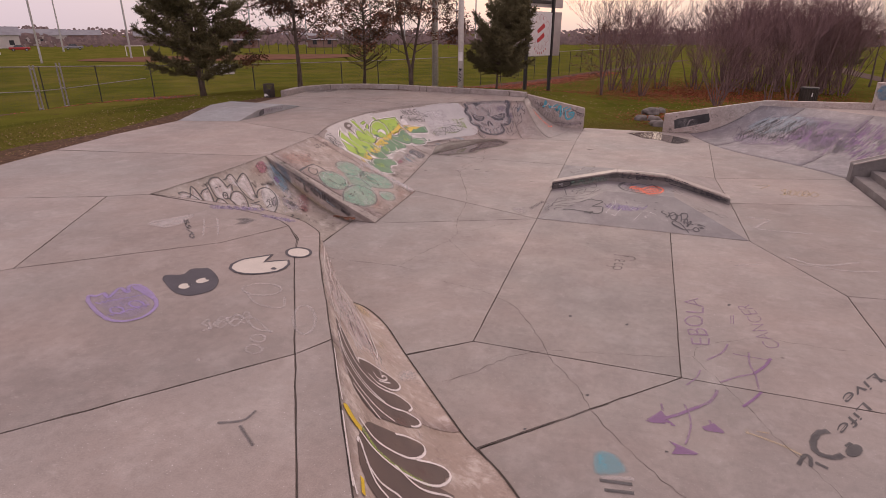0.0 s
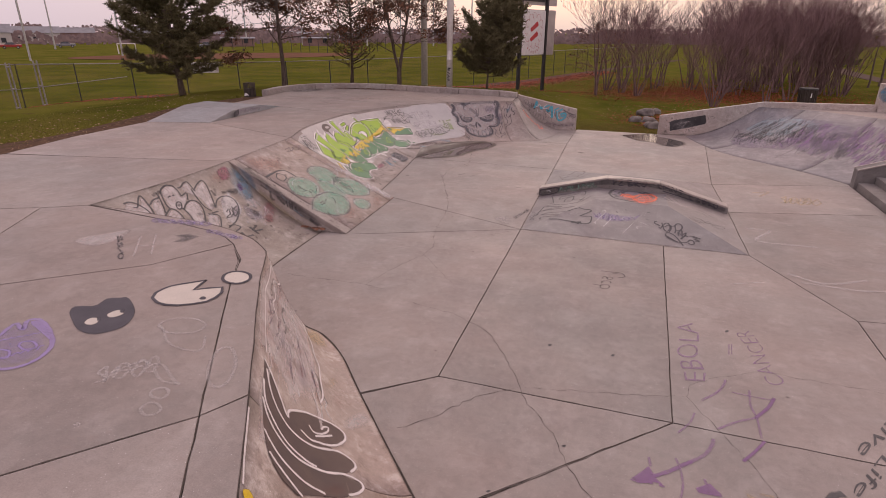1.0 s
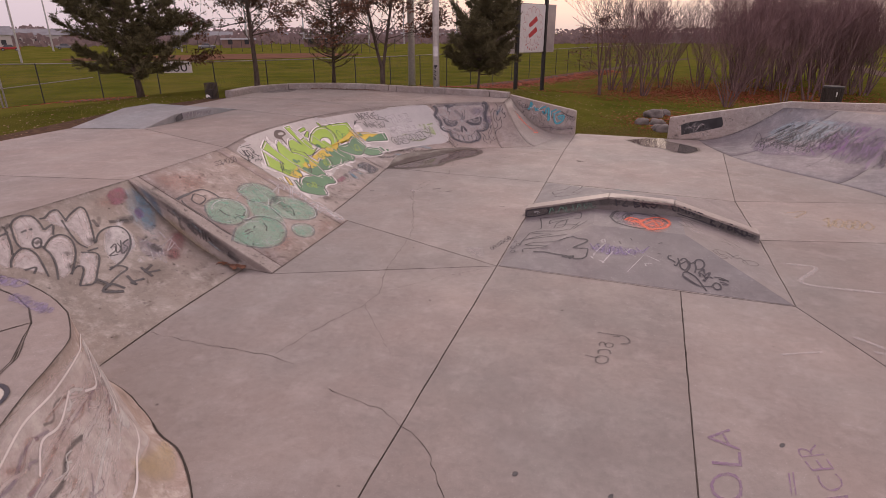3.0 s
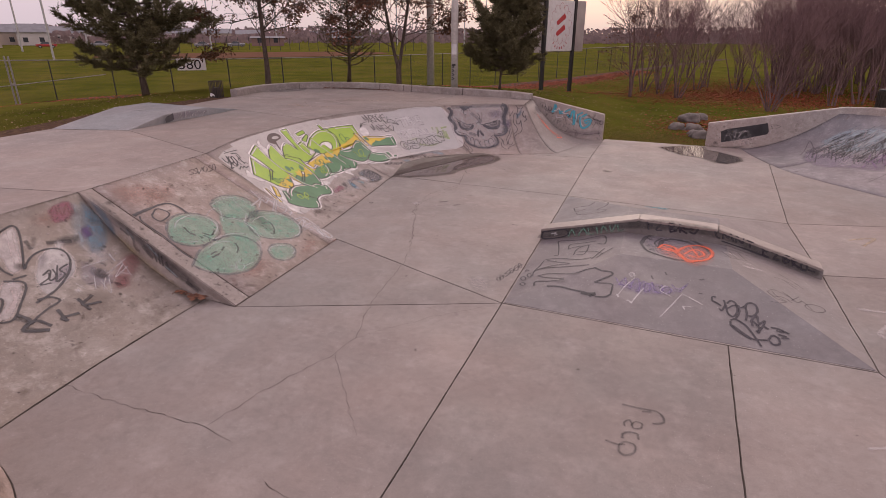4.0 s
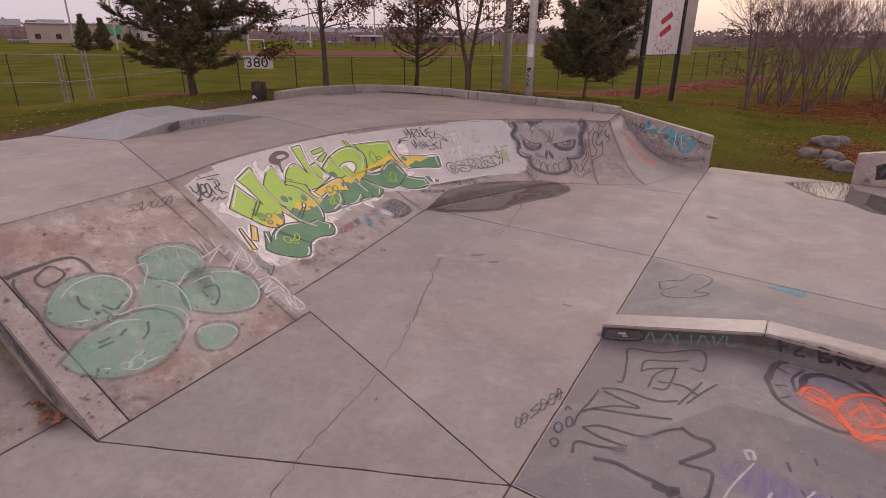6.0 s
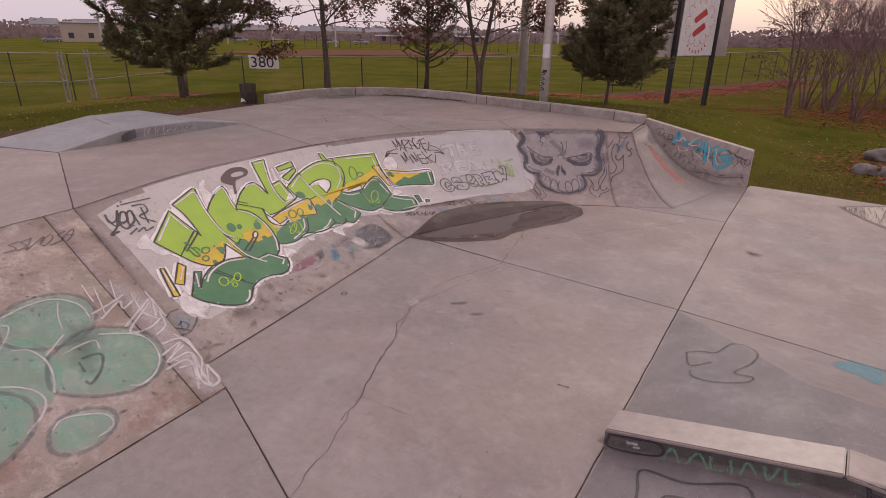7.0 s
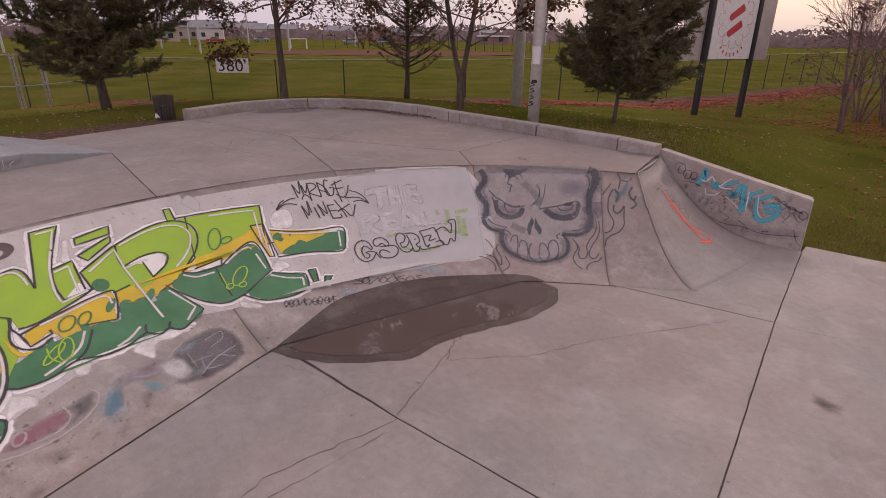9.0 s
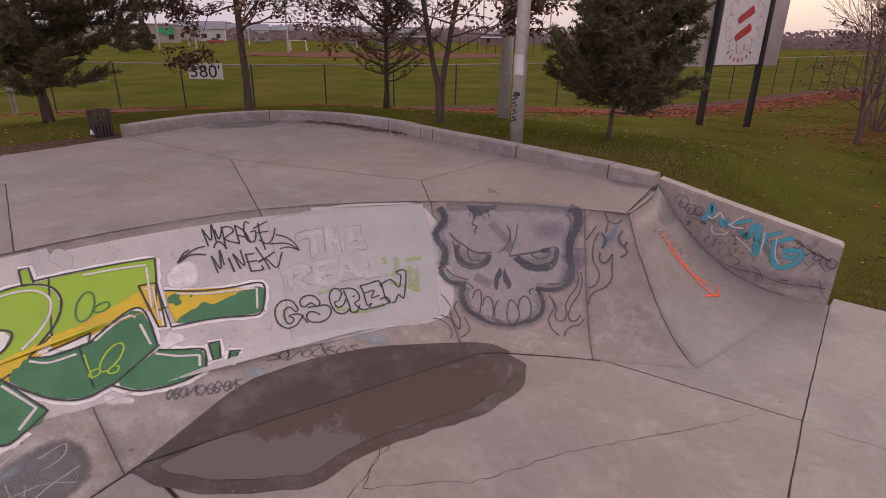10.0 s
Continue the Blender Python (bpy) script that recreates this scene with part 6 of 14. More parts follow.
for a, d, wide, deep, high, wall, roof, label in (
        (-0.813, 255, 15, 9, 3.4, wall_white, 2.2, "white sided row house with a grey roof across the field"),
        (-0.782, 275, 11, 9, 3.4, wall_brick, 2.0, "dull brick house across the field"),
        (-0.725, 275, 13, 9, 3.2, wall_white, 2.0, "white sided row house with a grey roof across the field"),
        (-0.690, 290, 12, 9, 3.2, wall_tan, 2.0, "tan row house with a grey roof across the field"),
        (-0.655, 300, 12, 9, 3.0, wall_white, 1.8, "white sided row house with a grey roof across the field"),
        (-0.56, 300, 16, 12, 3.0, wall_brick, 1.2, "low dull brick building across the field"),
        (-0.47, 330, 14, 12, 3.0, wall_tan, 1.0, "low tan building across the field"),
        (-0.42, 340, 16, 12, 3.0, wall_brick, 1.2, "low dull brick building across the field"),
        (-0.34, 320, 12, 12, 3.0, wall_white, 1.0, "low white building across the field"),
        (-0.838, 215, 8, 9, 3.6, wall_white, 2.4, "white gabled house with a grey roof across the field"),
        (-0.856, 225, 8, 9, 3.6, wall_tan, 2.4, "tan gabled house with a grey roof across the field"),
        (-0.905, 300, 9, 9, 4.4, wall_white, 2.4, "white gabled house with a grey roof across the field"),
        (-0.925, 300, 9, 9, 4.4, wall_white, 2.4, "white gabled house with a grey roof across the field"),
        (-0.885, 185, 22, 12, 4.6, wall_tan, 0.3, "long flat tan store building across the field"),
        (-0.53, 190, 9, 4, 2.2, wall_brick, 0.4, "low dugout shed beside the ball diamond"),
        (-0.63, 185, 9, 4, 2.2, wall_brick, 0.4, "low dugout shed beside the ball diamond")):
    house(a, d, wide, deep, high, wall, label, roof)

# green mark on the store
x, y = EYE0.x - 0.885 * 184.5, EYE0.y + 0.4656 * 184.5
store_face = Plane((x + 0.4656 * 4, y + 0.885 * 4, 1.4), (0.4656 * 9, 0.885 * 9, 0), (0, 0, 2.4))
bm = bmesh.new()
fill(bm, store_face, [(0.1, 0.3), (0.3, 0.9), (0.42, 0.6), (0.56, 0.95), (0.66, 0.4), (0.5, 0.05), (0.3, 0.2)], 0.05, 8)
tagged(obj("store_mark", bm, spray("green_store_paint", (0.04, 0.35, 0.13), 0.98)), "green blank mark on the store wall", "sign")

car_red = plain("red_car_paint", (0.35, 0.03, 0.03), (0.28, 0.025, 0.025), 2, 0.3)
car_grey = plain("grey_car_paint", (0.22, 0.22, 0.24), (0.17, 0.17, 0.19), 2, 0.3)
tyre_black = plain("tyre_rubber", (0.03, 0.03, 0.03), (0.02, 0.02, 0.02), 6, 0.9)


def car(a, d, paint, label):
    x, y = EYE0.x + a * d, EYE0.y + math.sqrt(1 - a * a) * d
    m = pose(x, y, -0.5, 0, 0, math.degrees(math.atan2(-a, math.sqrt(1 - a * a))))
    whole = base("car", x, y, -0.5, label, "car", "parked cars")
    bm = bmesh.new()
    box(bm, -2.2, -0.85, 0.35, 2.2, 0.85, 0.95, 0.15, m)
    body = part("body", bm, paint, whole)
    bm = bmesh.new()
    vs = [bm.verts.new(m @ Vector(p)) for p in ((-1.3, -0.75, 0.93), (1.0, -0.75, 0.93), (1.0, 0.75, 0.93), (-1.3, 0.75, 0.93), (-0.8, -0.6, 1.45), (0.45, -0.6, 1.45), (0.45, 0.6, 1.45), (-0.8, 0.6, 1.45))]
    for q in ((0, 1, 5, 4), (1, 2, 6, 5), (2, 3, 7, 6), (3, 0, 4, 7), (4, 5, 6, 7)):
        bm.faces.new([vs[i] for i in q])
    part("cabin", bm, glass_dark, body, "dark windows")
    for wx in (-1.35, 1.35):
        for wy in (-0.85, 0.85):
            bm = bmesh.new()
            tube(bm, [m @ Vector((wx, wy - 0.1, 0.33)), m @ Vector((wx, wy + 0.1, 0.33))], [0.33, 0.33], 12)
            wheel = part("wheel", bm, tyre_black, whole)
            bm = bmesh.new()
            tube(bm, [m @ Vector((wx, wy - 0.11, 0.33)), m @ Vector((wx, wy + 0.11, 0.33))], [0.18, 0.18], 10)
            part("rim", bm, galvanised, wheel, "pale wheel rim")


for a, d, paint, label in ((-0.792, 188, car_grey, "grey car parked beyond the field"), (-0.829, 180, car_red, "red car parked beyond the field"), (-0.915, 180, car_grey, "grey car parked beside the store"),
                           (-0.70, 170, car_grey, "grey car parked beyond the field"), (-0.665, 172, car_grey, "grey car parked beyond the field"), (-0.95, 142, car_grey, "grey car parked beside the store")):
    car(a, d, paint, label)

goal = base("soccer_goal", -112, 96, -0.5, "white soccer goal frame on the far field", "goal")
gx0, gy0 = EYE0.x - 0.75 * 130, EYE0.y + 0.66 * 130
for pts in ([(gx0, gy0, -0.5), (gx0, gy0, 1.35)], [(gx0 + 2.1, gy0 + 2.2, -0.5), (gx0 + 2.1, gy0 + 2.2, 1.35)], [(gx0, gy0, 1.35), (gx0 + 2.1, gy0 + 2.2, 1.35)], [(gx0, gy0, 1.35), (gx0 - 1.0, gy0 + 1.0, -0.5)], [(gx0 + 2.1, gy0 + 2.2, 1.35), (gx0 + 1.1, gy0 + 3.2, -0.5)]):
    bm = bmesh.new()
    tube(bm, pts, [0.08, 0.08], 6)
    part("bar", bm, sign_white, goal)

backstop = base("backstop_fence", -90, 100, -0.5, "dark wire backstop fence behind the ball diamond", "fence")
for k in range(26):
    a = -0.72 + 0.012 * k
    d = 135 + 8 * math.sin(k * 0.25)
    x, y = EYE0.x + a * d, EYE0.y + math.sqrt(1 - a * a) * d
    bm = bmesh.new()
    tube(bm, [(x, y, -0.5), (x, y, 2.2)], [0.06, 0.06], 5)
    part("post", bm, post_steel, backstop)

# far woods: clumps of small leaves and twigs in a ring; the haze of distance is painted in as a pale colour
hazy_wood = leafy("far_woods", (0.30, 0.225, 0.225), (0.19, 0.145, 0.15))
rng = random.Random(5)
verts, faces = [], []
for k in range(46000):
    ang = rng.uniform(-1.0, 2.75)
    d = rng.choice((rng.uniform(225, 300), rng.uniform(300, 430)))
    x, y = math.cos(ang + 1.0) * d, math.sin(ang + 1.0) * d
    lump = (2.8 if d < 300 else 6.0) + 2.0 * noise.noise((ang * 14, 0, 0)) + 0.8 * noise.noise((ang * 45, 2, 0))
    h = rng.uniform(0, max(1.5, lump)) - 0.5
    s = rng.uniform(0.3, 0.8)
    i = len(verts)
    c, e = -math.sin(ang + 1.0) * s, math.cos(ang + 1.0) * s
    verts += [(x - c, y - e, h - s * 0.6), (x + c, y + e, h - s * 0.5), (x + c * 0.5, y + e * 0.5, h + s), (x - c * 0.6, y - e * 0.6, h + s * 0.8)]
    faces.append((i, i + 1, i + 2, i + 3))
tagged(raw("far_woods", verts, faces, hazy_wood), "low band of bare woods along the horizon", "woods", "", "stuff")


def far_conifer(a, d, h):
    x, y = EYE0.x + a * d, EYE0.y + math.sqrt(1 - a * a) * d
    pine("spruce_tree", x, y, h, h * 0.36, 0.3, 20, "dark conical spruce beyond the lawn", needles, int(d), (0, 0), 1.6, 0.3, 0.12, 14, 0.05, 1.0)


for a, d, h in ((0.205, 90, 5.2), (0.24, 92, 5.6), (-0.872, 118, 5.6), (-0.862, 124, 5.2)):
    far_conifer(a, d, h)
broadleaf("bare_tree", 16.5, 56, 1, 4.2, 0.09, "small bare tree beside the pale footpath", 41, 3, 1, bark, 0.8, 0.4)
broadleaf("bare_tree", 15.2, 54, 1, 4.0, 0.07, "small bare tree beside the pale footpath", 42, 3, 1, bark, 0.8, 0.4)
broadleaf("bare_tree", 17.0, 51, 1, 4.6, 0.1, "small bare tree beside the pale footpath", 43, 3, 1, bark, 0.8, 0.4)

# curved bank: wash, green piece, tags and skull
marks('whitewash', wash, bowl_ramp, 'patchy grey whitewash',
      (fill, bowl_shape, [(0.12, 0.054), (0.89, 0.021), (1.95, 0.023), (3.02, 0.028), (5.03, 0.039), (6.92, 0.032), (6.71, 0.691), (4.67, 0.739), (3.06, 0.711), (2.33, 0.628), (1.56, 0.686), (0.93, 0.774), (0.28, 0.79), (0.19, 0.594), (0.17, 0.314)], 0.00307, 30))
marks('whitewash', grey_wash, bowl_ramp, 'fresh grey roller paint',
      (fill, bowl_shape, [(4.88, 0.046), (5.83, 0.013), (6.91, 0.012), (6.89, 0.275), (6.56, 0.703), (5.26, 0.775), (4.45, 0.784), (4.72, 0.407)], 0.00414, 20, False),
      (fill, bowl_shape, [(3.05, 0.061), (3.15, 0.024), (3.22, 0.077), (3.15, 0.132)], 0.00421, 6))
drawn('halo', halo, bowl_ramp, 'white halo round the green letters', bowl_shape, 0.0046,
      (-0.085, (0.391, 0.311), (0.723, 0.183), (0.816, 0.379)),
      (0.085, (0.391, 0.311), (0.454, 0.378), (0.514, 0.439), (0.565, 0.492), (0.627, 0.532), (0.699, 0.559), (0.768, 0.565), (0.832, 0.551)),
      (-0.085, (0.791, 0.159), (1.11, 0.104), (1.126, 0.119)),
      (0.085, (0.791, 0.159), (0.823, 0.222), (0.827, 0.299), (0.813, 0.382)),
      (0.085, (1.124, 0.111), (1.086, 0.18), (1.055, 0.264), (1.034, 0.357), (1.04, 0.432), (1.067, 0.461)),
      (-0.085, (1.022, 0.419), (1.037, 0.464), (1.059, 0.511), (1.124, 0.485)),
      (0.085, (1.055, 0.264), (1.164, 0.216), (1.301, 0.17), (1.413, 0.146)),
      (0.085, (1.413, 0.146), (1.413, 0.177), (1.37, 0.247), (1.336, 0.321)),
      (0.085, (1.347, 0.304), (1.472, 0.245), (1.606, 0.2), (1.74, 0.176), (1.797, 0.204), (1.8, 0.283)),
      (-0.085, (1.8, 0.283), (1.962, 0.041), (2.141, 0.038), (2.019, 0.148)),
      (0.085, (2.019, 0.148), (1.947, 0.224), (1.902, 0.304), (1.898, 0.37)),
      (-0.085, (1.942, 0.227), (2.087, 0.214), (2.046, 0.356)),
      (0.085, (1.898, 0.37), (1.986, 0.371), (2.084, 0.364), (1.981, 0.384), (1.787, 0.411), (1.674, 0.421), (1.601, 0.416)),
      (0.085, (1.589, 0.363), (1.573, 0.404), (1.592, 0.439)),
      (0.085, (1.599, 0.365), (1.539, 0.441), (1.558, 0.488), (1.633, 0.513), (1.724, 0.495)),
      (-0.085, (1.592, 0.439), (1.606, 0.497), (1.734, 0.48), (1.734, 0.463)),
      (0.085, (1.592, 0.439), (1.773, 0.42), (2.013, 0.4), (2.179, 0.398), (2.184, 0.428), (2.148, 0.477), (2.099, 0.527)),
      (0.085, (1.348, 0.312), (1.443, 0.355), (1.478, 0.425), (1.473, 0.505), (1.417, 0.595), (1.347, 0.645), (1.267, 0.67)),
      (-0.085, (2.186, 0.117), (2.439, 0.097), (2.409, 0.139), (2.166, 0.151), (2.186, 0.117)),
      (-0.085, (2.136, 0.2), (2.404, 0.148), (2.384, 0.178), (2.176, 0.235), (2.136, 0.2)),
      (-0.085, (2.084, 0.364), (2.084, 0.277), (2.357, 0.206)),
      (0.085, (2.357, 0.206), (2.599, 0.164), (2.78, 0.146), (2.916, 0.154), (3.009, 0.191), (3.017, 0.257), (2.925, 0.336), (2.753, 0.41)),
      (0.085, (2.358, 0.31), (2.508, 0.289), (2.634, 0.291), (2.69, 0.319), (2.629, 0.364), (2.49, 0.403)),
      (-0.085, (2.877, 0.081), (2.932, 0.082), (2.921, 0.15)),
      (0.085, (2.926, 0.141), (3.203, 0.147), (3.469, 0.154), (3.762, 0.164)),
      (0.085, (3.762, 0.164), (3.686, 0.269), (3.575, 0.394)),
      (0.085, (2.818, 0.431), (2.966, 0.425), (3.091, 0.417)),
      (0.085, (3.044, 0.458), (3.233, 0.406), (3.415, 0.37), (3.484, 0.389), (3.481, 0.466), (3.451, 0.559)),
      (-0.085, (3.539, 0.276), (3.681, 0.28), (3.575, 0.49), (3.525, 0.483), (3.539, 0.276)),
      (0.085, (3.702, 0.325), (3.947, 0.366), (4.231, 0.385), (4.49, 0.387), (4.521, 0.425), (4.396, 0.536)),
      (0.085, (4.396, 0.536), (4.295, 0.552), (3.97, 0.519), (3.61, 0.5)),
      (0.085, (2.707, 0.428), (2.827, 0.454), (3.044, 0.458)),
      (0.085, (2.543, 0.478), (2.623, 0.545), (2.733, 0.615), (2.876, 0.656), (3.07, 0.649)),
      (0.085, (3.437, 0.58), (3.595, 0.615), (3.732, 0.642), (3.732, 0.679), (3.677, 0.741)),
      (0.085, (3.677, 0.741), (3.458, 0.753), (3.198, 0.721), (3.047, 0.65)),
      (-0.085, (3.801, 0.627), (3.89, 0.632), (3.827, 0.713), (3.766, 0.71), (3.801, 0.627)),
      (-0.085, (3.926, 0.695), (4.008, 0.706), (3.886, 0.755), (3.86, 0.745), (3.926, 0.695)),
      (0.085, (2.527, 0.671), (2.418, 0.686), (2.352, 0.654), (2.381, 0.63)),
      (0.085, (2.352, 0.654), (2.264, 0.662), (2.197, 0.63), (2.225, 0.597)),
      (0.085, (2.197, 0.63), (2.036, 0.65), (1.905, 0.647), (1.75, 0.618), (1.607, 0.636), (1.47, 0.625), (1.393, 0.596)),
      (0.085, (1.75, 0.618), (1.833, 0.593), (1.928, 0.527)),
      (-0.085, (0.953, 0.479), (1.01, 0.587), (1.057, 0.617)),
      (0.085, (0.953, 0.479), (0.888, 0.523), (0.813, 0.562)),
      (0.085, (0.338, 0.648), (0.382, 0.697), (0.491, 0.764), (0.603, 0.81), (0.692, 0.822), (0.768, 0.802), (0.852, 0.762), (0.957, 0.746), (1.066, 0.753), (1.173, 0.775), (1.248, 0.772), (1.315, 0.741), (1.346, 0.703)),
      (-0.085, (1.346, 0.703), (1.224, 0.628), (1.12, 0.631)),
      (0.085, (1.067, 0.609), (0.947, 0.577), (0.788, 0.558), (0.666, 0.562), (0.544, 0.59), (0.45, 0.632)),
      (-0.085, (0.45, 0.632), (0.567, 0.558), (0.506, 0.541), (0.441, 0.586), (0.338, 0.648)),
      (-0.085, (0.275, 0.449), (0.308, 0.454), (0.259, 0.62), (0.203, 0.605)),
      (-0.085, (0.275, 0.449), (0.24, 0.526), (0.209, 0.607)),
      (-0.085, (0.443, 0.461), (0.48, 0.496), (0.353, 0.58), (0.294, 0.552), (0.443, 0.461)),
      (-0.085, (0.786, 0.343), (0.583, 0.411), (0.59, 0.427), (0.808, 0.36)),
      (0.085, (1.296, 0.51), (1.268, 0.517), (1.25, 0.513), (1.252, 0.501), (1.273, 0.488), (1.302, 0.48), (1.32, 0.484), (1.318, 0.496), (1.296, 0.51)),
      (-0.085, (1.243, 0.509), (1.065, 0.557), (1.1, 0.572), (1.271, 0.518)),
      (0.085, (2.392, 0.203), (2.356, 0.267), (2.353, 0.328)))
drawn('white_dab', halo_thin, bowl_ramp, 'soft white dabs round the letters', bowl_shape, 0.0054,
      (None, (1.212, 0.076), (1.303, 0.062), (1.295, 0.092), (1.244, 0.128), (1.264, 0.162), (1.243, 0.188), (1.081, 0.252), (1.131, 0.142), (1.158, 0.11)),
      (None, (0.285, 0.272), (0.322, 0.252), (0.403, 0.251), (0.396, 0.315), (0.473, 0.403), (0.421, 0.409), (0.337, 0.382), (0.311, 0.343), (0.232, 0.315), (0.243, 0.281)),
      (None, (0.211, 0.271), (0.201, 0.276), (0.186, 0.276), (0.175, 0.271), (0.171, 0.263), (0.177, 0.257), (0.19, 0.254), (0.204, 0.257), (0.212, 0.264), (0.211, 0.271)),
      (None, (0.23, 0.615), (0.331, 0.6), (0.347, 0.648), (0.421, 0.736), (0.334, 0.762), (0.332, 0.791), (0.268, 0.783), (0.237, 0.744), (0.195, 0.72), (0.19, 0.668)),
      (None, (0.35, 0.799), (0.34, 0.803), (0.326, 0.802), (0.315, 0.795), (0.312, 0.787), (0.319, 0.781), (0.332, 0.78), (0.345, 0.784), (0.353, 0.792), (0.35, 0.799)),
      (None, (3.758, 0.254), (3.891, 0.212), (4.029, 0.207), (4.058, 0.264), (3.957, 0.339), (3.753, 0.325)),
      (None, (2.103, 0.108), (2.158, 0.108), (2.113, 0.178), (2.082, 0.218), (2.016, 0.206)),
      (None, (3.585, 0.502), (3.675, 0.549), (3.661, 0.583), (3.544, 0.59), (3.406, 0.622), (3.38, 0.577)),
      (None, (2.972, 0.658), (3.135, 0.726), (3.109, 0.757), (2.954, 0.712)),
      (None, (1.401, 0.623), (1.504, 0.675), (1.482, 0.71), (1.404, 0.699), (1.323, 0.727), (1.351, 0.675)),
      (None, (2.178, 0.64), (2.538, 0.689), (2.33, 0.711), (2.21, 0.699), (2.128, 0.753), (2.068, 0.719), (2.038, 0.671)),
      (None, (1.703, 0.635), (1.822, 0.645), (1.77, 0.689), (1.704, 0.676)),
      (None, (0.414, 0.73), (0.506, 0.791), (0.646, 0.835), (0.773, 0.822), (0.864, 0.792), (0.889, 0.757), (0.637, 0.802)),
      (None, (0.479, 0.428), (0.649, 0.546), (0.552, 0.567), (0.43, 0.654), (0.311, 0.64), (0.32, 0.549), (0.421, 0.473)),
      (None, (2.19, 0.168), (2.458, 0.157), (2.251, 0.248), (2.099, 0.253)),
      (None, (1.266, 0.17), (1.523, 0.175), (1.462, 0.243), (1.356, 0.279), (1.411, 0.193)))
drawn('light_letter_fill', lime, bowl_ramp, 'lime green letter fill', bowl_shape, 0.0066,
      (0, (0.391, 0.311), (0.723, 0.183), (0.786, 0.343), (0.815, 0.372), (0.827, 0.299), (0.823, 0.222), (0.791, 0.159), (0.952, 0.133), (1.119, 0.106), (1.114, 0.138), (1.055, 0.264), (1.034, 0.357), (1.048, 0.434), (1.124, 0.485), (1.059, 0.511), (0.97, 0.466), (0.845, 0.545), (0.768, 0.565), (0.699, 0.559), (0.627, 0.532), (0.565, 0.492), (0.514, 0.439), (0.454, 0.378)),
      (0, (1.055, 0.264), (1.175, 0.211), (1.301, 0.17), (1.417, 0.143), (1.417, 0.17), (1.366, 0.25), (1.387, 0.282), (1.599, 0.365), (1.539, 0.441), (1.554, 0.5), (1.409, 0.601), (1.324, 0.654), (1.256, 0.662), (1.217, 0.633), (1.127, 0.626), (1.02, 0.583), (0.997, 0.496), (1.124, 0.485), (1.048, 0.434), (1.034, 0.357)),
      (0, (1.375, 0.287), (1.498, 0.235), (1.638, 0.19), (1.74, 0.176), (1.802, 0.201), (1.8, 0.274), (1.962, 0.041), (2.141, 0.038), (2.029, 0.141), (1.953, 0.229), (2.087, 0.214), (2.051, 0.353), (2.079, 0.368), (1.832, 0.403), (1.678, 0.418), (1.601, 0.416), (1.594, 0.368)),
      (0, (2.186, 0.117), (2.439, 0.097), (2.409, 0.139), (2.166, 0.151)),
      (0, (2.136, 0.2), (2.404, 0.148), (2.384, 0.178), (2.176, 0.235)),
      (0, (2.877, 0.081), (2.932, 0.082), (2.936, 0.152), (2.848, 0.155)),
      (0, (2.084, 0.277), (2.256, 0.235), (2.363, 0.202), (2.599, 0.164), (2.78, 0.146), (2.916, 0.154), (3.009, 0.191), (3.017, 0.257), (2.932, 0.337), (2.793, 0.391), (2.687, 0.429), (2.466, 0.457), (2.206, 0.442), (2.179, 0.398), (2.079, 0.368)),
      (0, (2.927, 0.146), (3.203, 0.147), (3.469, 0.154), (3.762, 0.164), (3.686, 0.269), (3.575, 0.394), (3.415, 0.37), (3.233, 0.406), (3.077, 0.426), (2.818, 0.431), (2.707, 0.428), (2.932, 0.337), (3.017, 0.257), (3.009, 0.191)))
